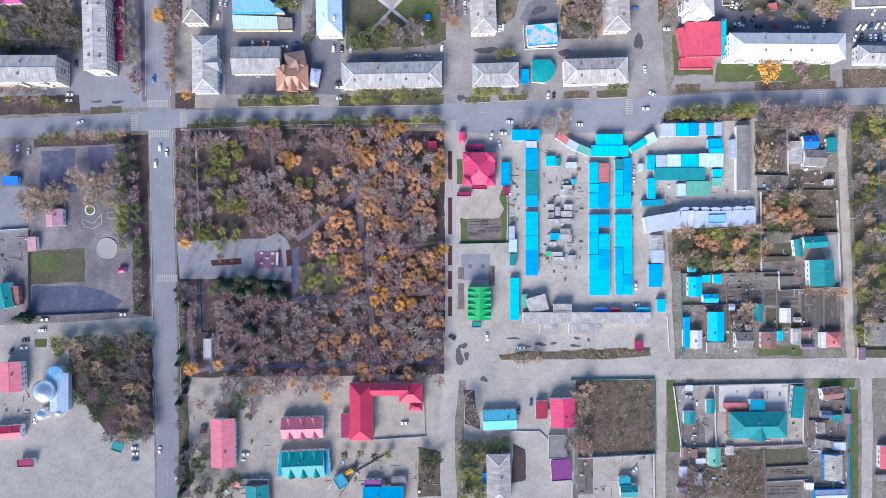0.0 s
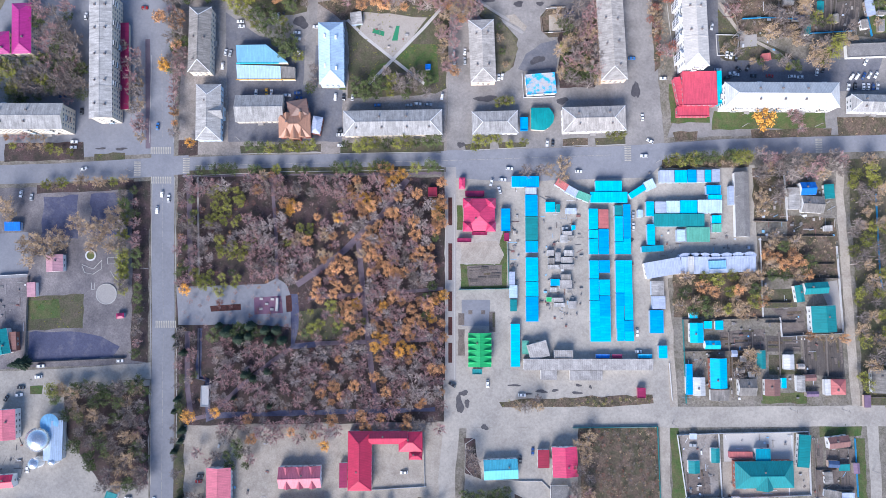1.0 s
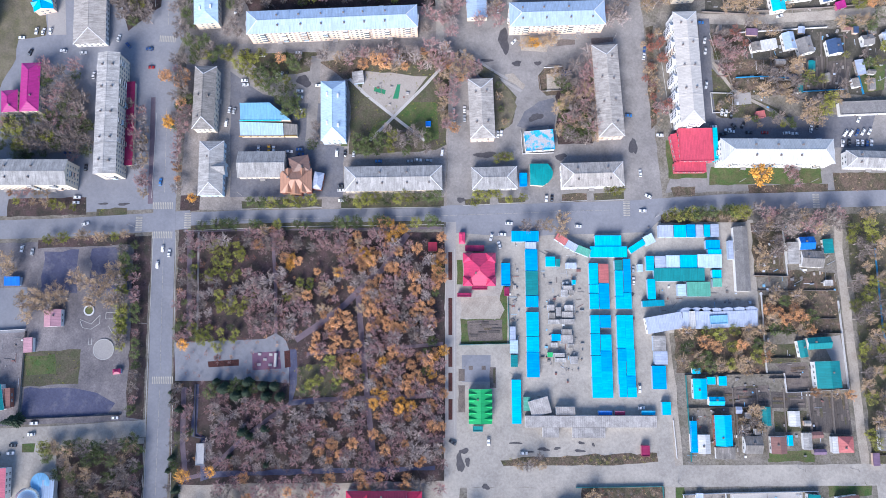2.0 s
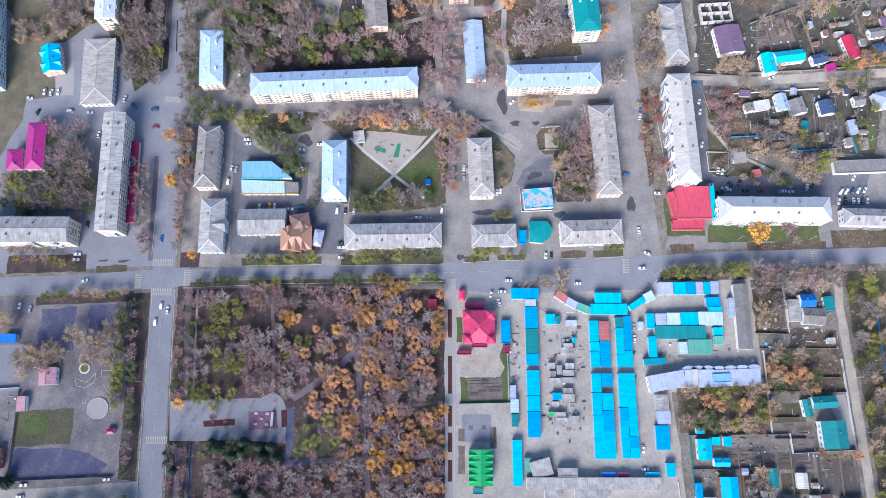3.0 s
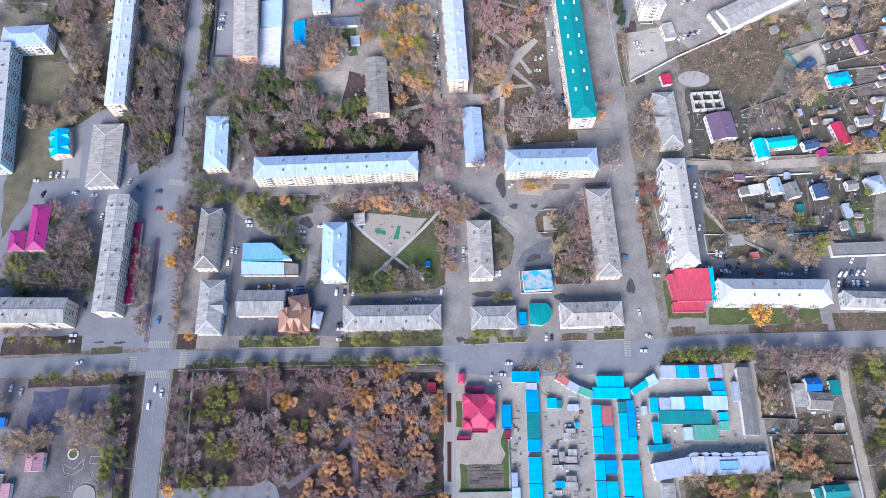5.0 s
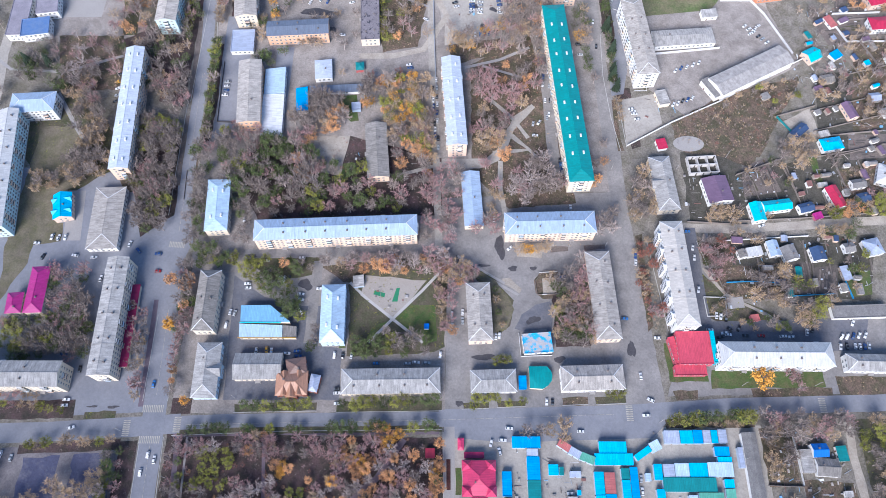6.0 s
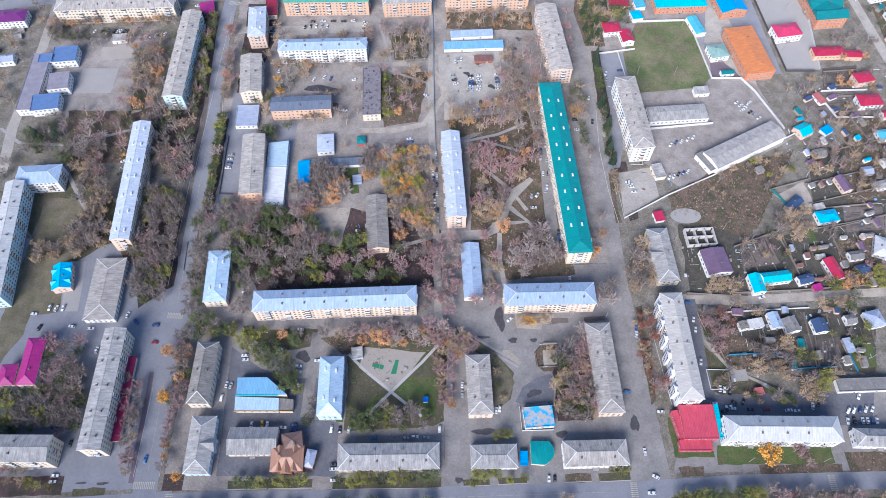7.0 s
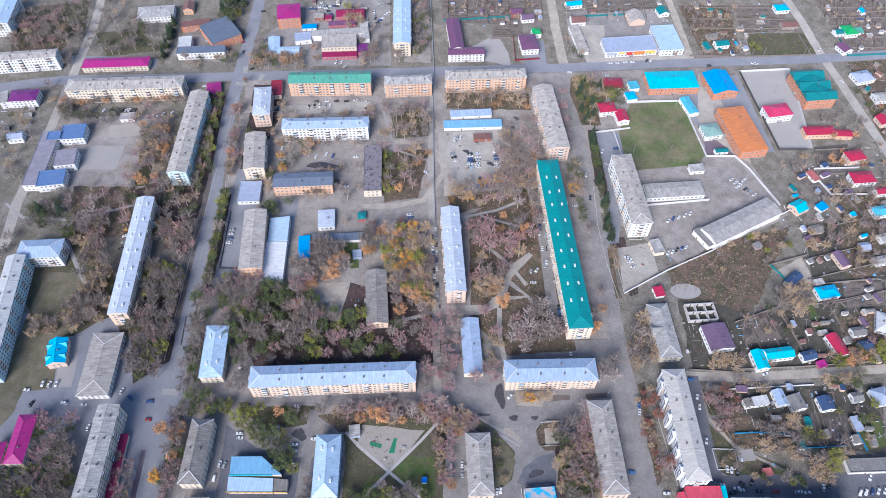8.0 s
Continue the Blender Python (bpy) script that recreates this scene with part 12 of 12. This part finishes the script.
car(175.5, 145.2, 80, "w")
car(178.5, 143.8, 80, "k")
car(167.3, 136.4, 0, "w")
car(179.8, 136.8, -45, "k")
car(188.0, 132.1, 0, "k")
car(197.3, 132.2, 0, "r")
car(257.4, 141.1, 60, "w")
car(129.1, 352.6, 80, "w")
car(103.3, 361.7, 0, "k")
car(104.0, 351.8, 0, "w")
car(69.5, 290.8, 60, "w")
car(65.3, 289.8, 80, "g")
car(66.2, 280.0, 0, "w")
car(77.0, 297.9, 80, "w")
car(74.2, 324.5, 80, "w")
car(140.5, 401.5, 80, "w")
car(137.2, 388.3, 0, "w")
car(132.9, 410.4, 70, "w")
car(133.0, 404.6, 70, "g")
car(144.5, 413.8, 0, "b")
car(116.3, 510.1, 0, "w")
car(138.2, 504.8, 20, "w")
car(149.1, 505.7, 0, "w")
car(289.8, 523.7, 0, "w")
car(245.8, 520.8, 0, "k")
car(287.4, 524.4, 0, "w")
car(354.9, 544.8, 60, "w")
car(360.6, 499.9, -50, "w")
car(-175.8, 599.0, 20, "k")
car(-187.5, 550.3, 30, "r")
car(-184.5, 536.1, 70, "k")
car(-172.7, 512.0, 40, "k")
car(-75.4, 370.3, 0, "w")
car(-12.3, 385.9, -45, "w")
car(-24.1, 341.9, 0, "w")
car(-23.1, 339.1, 0, "b")
car(-23.9, 334.7, 0, "b")
car(-210.9, 487.7, 0, "w")
car(-102.2, 402.7, 70, "w")
car(-94.1, 405.4, 70, "w")
car(-88.8, 403.5, 70, "b")
car(-69.8, 402.4, 10, "w")
car(-142.3, 457.6, 0, "k")
car(-140.9, 461.2, 30, "b")
car(-97.1, 522.3, 70, "w")
car(-91.9, 522.4, 70, "w")
car(-88.7, 516.0, 50, "w")
car(-121.3, 544.2, 60, "r")
car(140.0, 293.8, 0, "w")
car(-315.3, 299.4, 75, "w")
parked(-156.9, 326.2, -157.4, 314.5, 4, 0, "gwbw")
parked(75.2, 310.2, 75.5, 294.9, 2, 85, "wg")
parked(173.3, 337.7, 192.0, 344.5, 5, 60, "wbwww")
parked(167.5, 306.7, 182.4, 312.5, 5, 60, "wwkbw")
parked(136.8, 302.9, 138.6, 298.3, 3, 0, "www")
parked(232.4, 379.9, 246.3, 363.9, 6, 35, "wwwkgw")
parked(235.2, 372.7, 242.9, 380.0, 3, 35, "www")
parked(-115.1, 462.8, -96.6, 463.7, 5, 85, "kkwgw")
parked(-109.4, 468.7, -75.0, 470.4, 5, 0, "kwkkw")
parked(-64.9, 467.6, -64.0, 454.7, 5, 0, "wwkwk")
parked(8.8, 406.8, 11.5, 398.6, 3, 10, "gkw")
parked(23.6, 407.0, 23.3, 392.4, 6, 0, "kwbbwg")
parked(30.1, 407.0, 29.7, 392.5, 5, 0, "wwgww")
parked(45.1, 408.4, 45.3, 392.6, 5, 0, "wbbww")
parked(11.2, 424.5, 16.0, 425.9, 3, 80, "wgw")
parked(25.6, 371.1, 36.3, 372.4, 4, 85, "wcrb")
parked(64.5, 429.6, 66.8, 428.3, 2, 85, "gw")
parked(82.0, 258.8, 84.3, 243.0, 6, 85, "kcbgkb")
parked(78.5, 310.2, 79.4, 389.7, 7, 85, "kgwkkgb")
parked(-6.5, 320.2, -4.4, 279.6, 9, 85, "kwwbgwkwb")
parked(-290.6, 456.3, -280.7, 455.7, 3, 60, "wkw")
parked(-274.6, 456.4, -263.9, 456.5, 5, 60, "kwwkk")
parked(-246.8, 450.3, -231.5, 453.3, 5, 70, "wwwkw")
parked(-235.4, 308.1, -236.4, 332.1, 5, 20, "kgwyk")
parked(-52.5, 598.5, -62.6, 582.0, 6, 10, "wwgwbk")
parked(-121.1, 606.3, -104.5, 608.3, 6, 0, "wgkwbk")
parked(-64.4, 612.5, -52.0, 612.7, 3, 0, "wgkwbk")
parked(-67.0, 599.5, -63.8, 583.1, 4, 85, "wgkwbk")
parked(134.1, 560.6, 136.4, 543.6, 4, 10, "wbww")
parked(76.4, 172.7, 76.1, 166.9, 3, 5, "kbw")
parked(6.7, 148.5, 6.7, 141.7, 2, 88, "wg")
parked(35.6, 132.8, 35.6, 132.8, 1, 88, "w")
parked(-119.6, 613.6, -109.3, 595.1, 5, 10, "wgwkb")
parked(155.1, 523.2, 176.3, 525.0, 4, 0, "wwww")
parked(189.7, 527.5, 193.4, 527.6, 2, 60, "kw")
parked(135.8, 557.8, 135.9, 536.8, 4, 70, "wwww")
parked(347.1, 499.0, 347.1, 491.4, 3, 0, "www")
parked(-103.4, 170.2, -97.8, 170.6, 3, 75, "wwk")
parked(77.2, 172.1, 77.3, 165.9, 3, 0, "bbw")
parked(178.5, 133.1, 175.0, 136.4, 2, 0, "wk")
parked(248.4, 132.0, 263.3, 133.4, 5, 60, "wwbww")
parked(-256.4, 199.7, -247.6, 199.7, 3, 80, "www")
parked(-258.8, 185.7, -258.8, 185.7, 1, 75, "k")
parked(-265.1, 194.9, -265.1, 194.9, 1, 0, "w")
parked(-238.4, 186.5, -238.4, 186.5, 1, -15, "w")
parked(-225.4, 184.9, -225.4, 184.9, 1, 0, "w")
parked(-204.1, 194.9, -204.1, 194.9, 1, 80, "w")
parked(-197.9, 189.7, -197.9, 189.7, 1, -50, "b")
parked(-182.4, 176.7, -182.4, 176.7, 1, 0, "r")
parked(-218.2, 170.4, -218.2, 170.4, 1, 85, "w")
car(78.3, 172.1, 0, "b")
car(78.0, 169.2, 0, "k")
car(78.3, 165.9, 0, "w")
car(45.9, 192.1, 45, "w")
car(35.6, 213.7, 90, "w")
car(36.5, 130.9, 80, "c")
car(163.9, 193.5, 80, "w")
car(164.4, 185.7, 80, "w")
car(164.7, 164.1, 80, "w")
car(173.5, 144.2, 80, "w")
car(176.1, 143.8, 80, "w")
car(179.5, 143.8, 80, "b")
car(168.6, 136.4, 0, "w")
car(173.5, 133.1, 0, "w")
car(187.2, 131.8, 0, "k")
car(199.4, 132.2, 0, "r")
car(212.5, 132.6, 0, "w")
car(218.5, 132.6, 0, "c")
car(227.8, 136.6, 75, "w")
car(231.2, 136.6, 75, "k")
car(185.4, 137.4, 60, "k")
car(126.3, 185.5, 85, "b")
car(126.8, 182.1, 85, "w")
car(116.4, 143.6, 0, "w")
parked(-3.6, 328.3, -2.4, 270.0, 9, 88, "wgkwbwwkg")
parked(72.6, 371.5, 75.2, 331.5, 4, 80, "wkgb")
parked(116.2, 383.9, 116.4, 360.0, 2, 85, "wk")
parked(-131.2, 412.2, -126.9, 397.5, 2, 85, "wg")

plant_woods()
sow_tufts()
sow_beds()
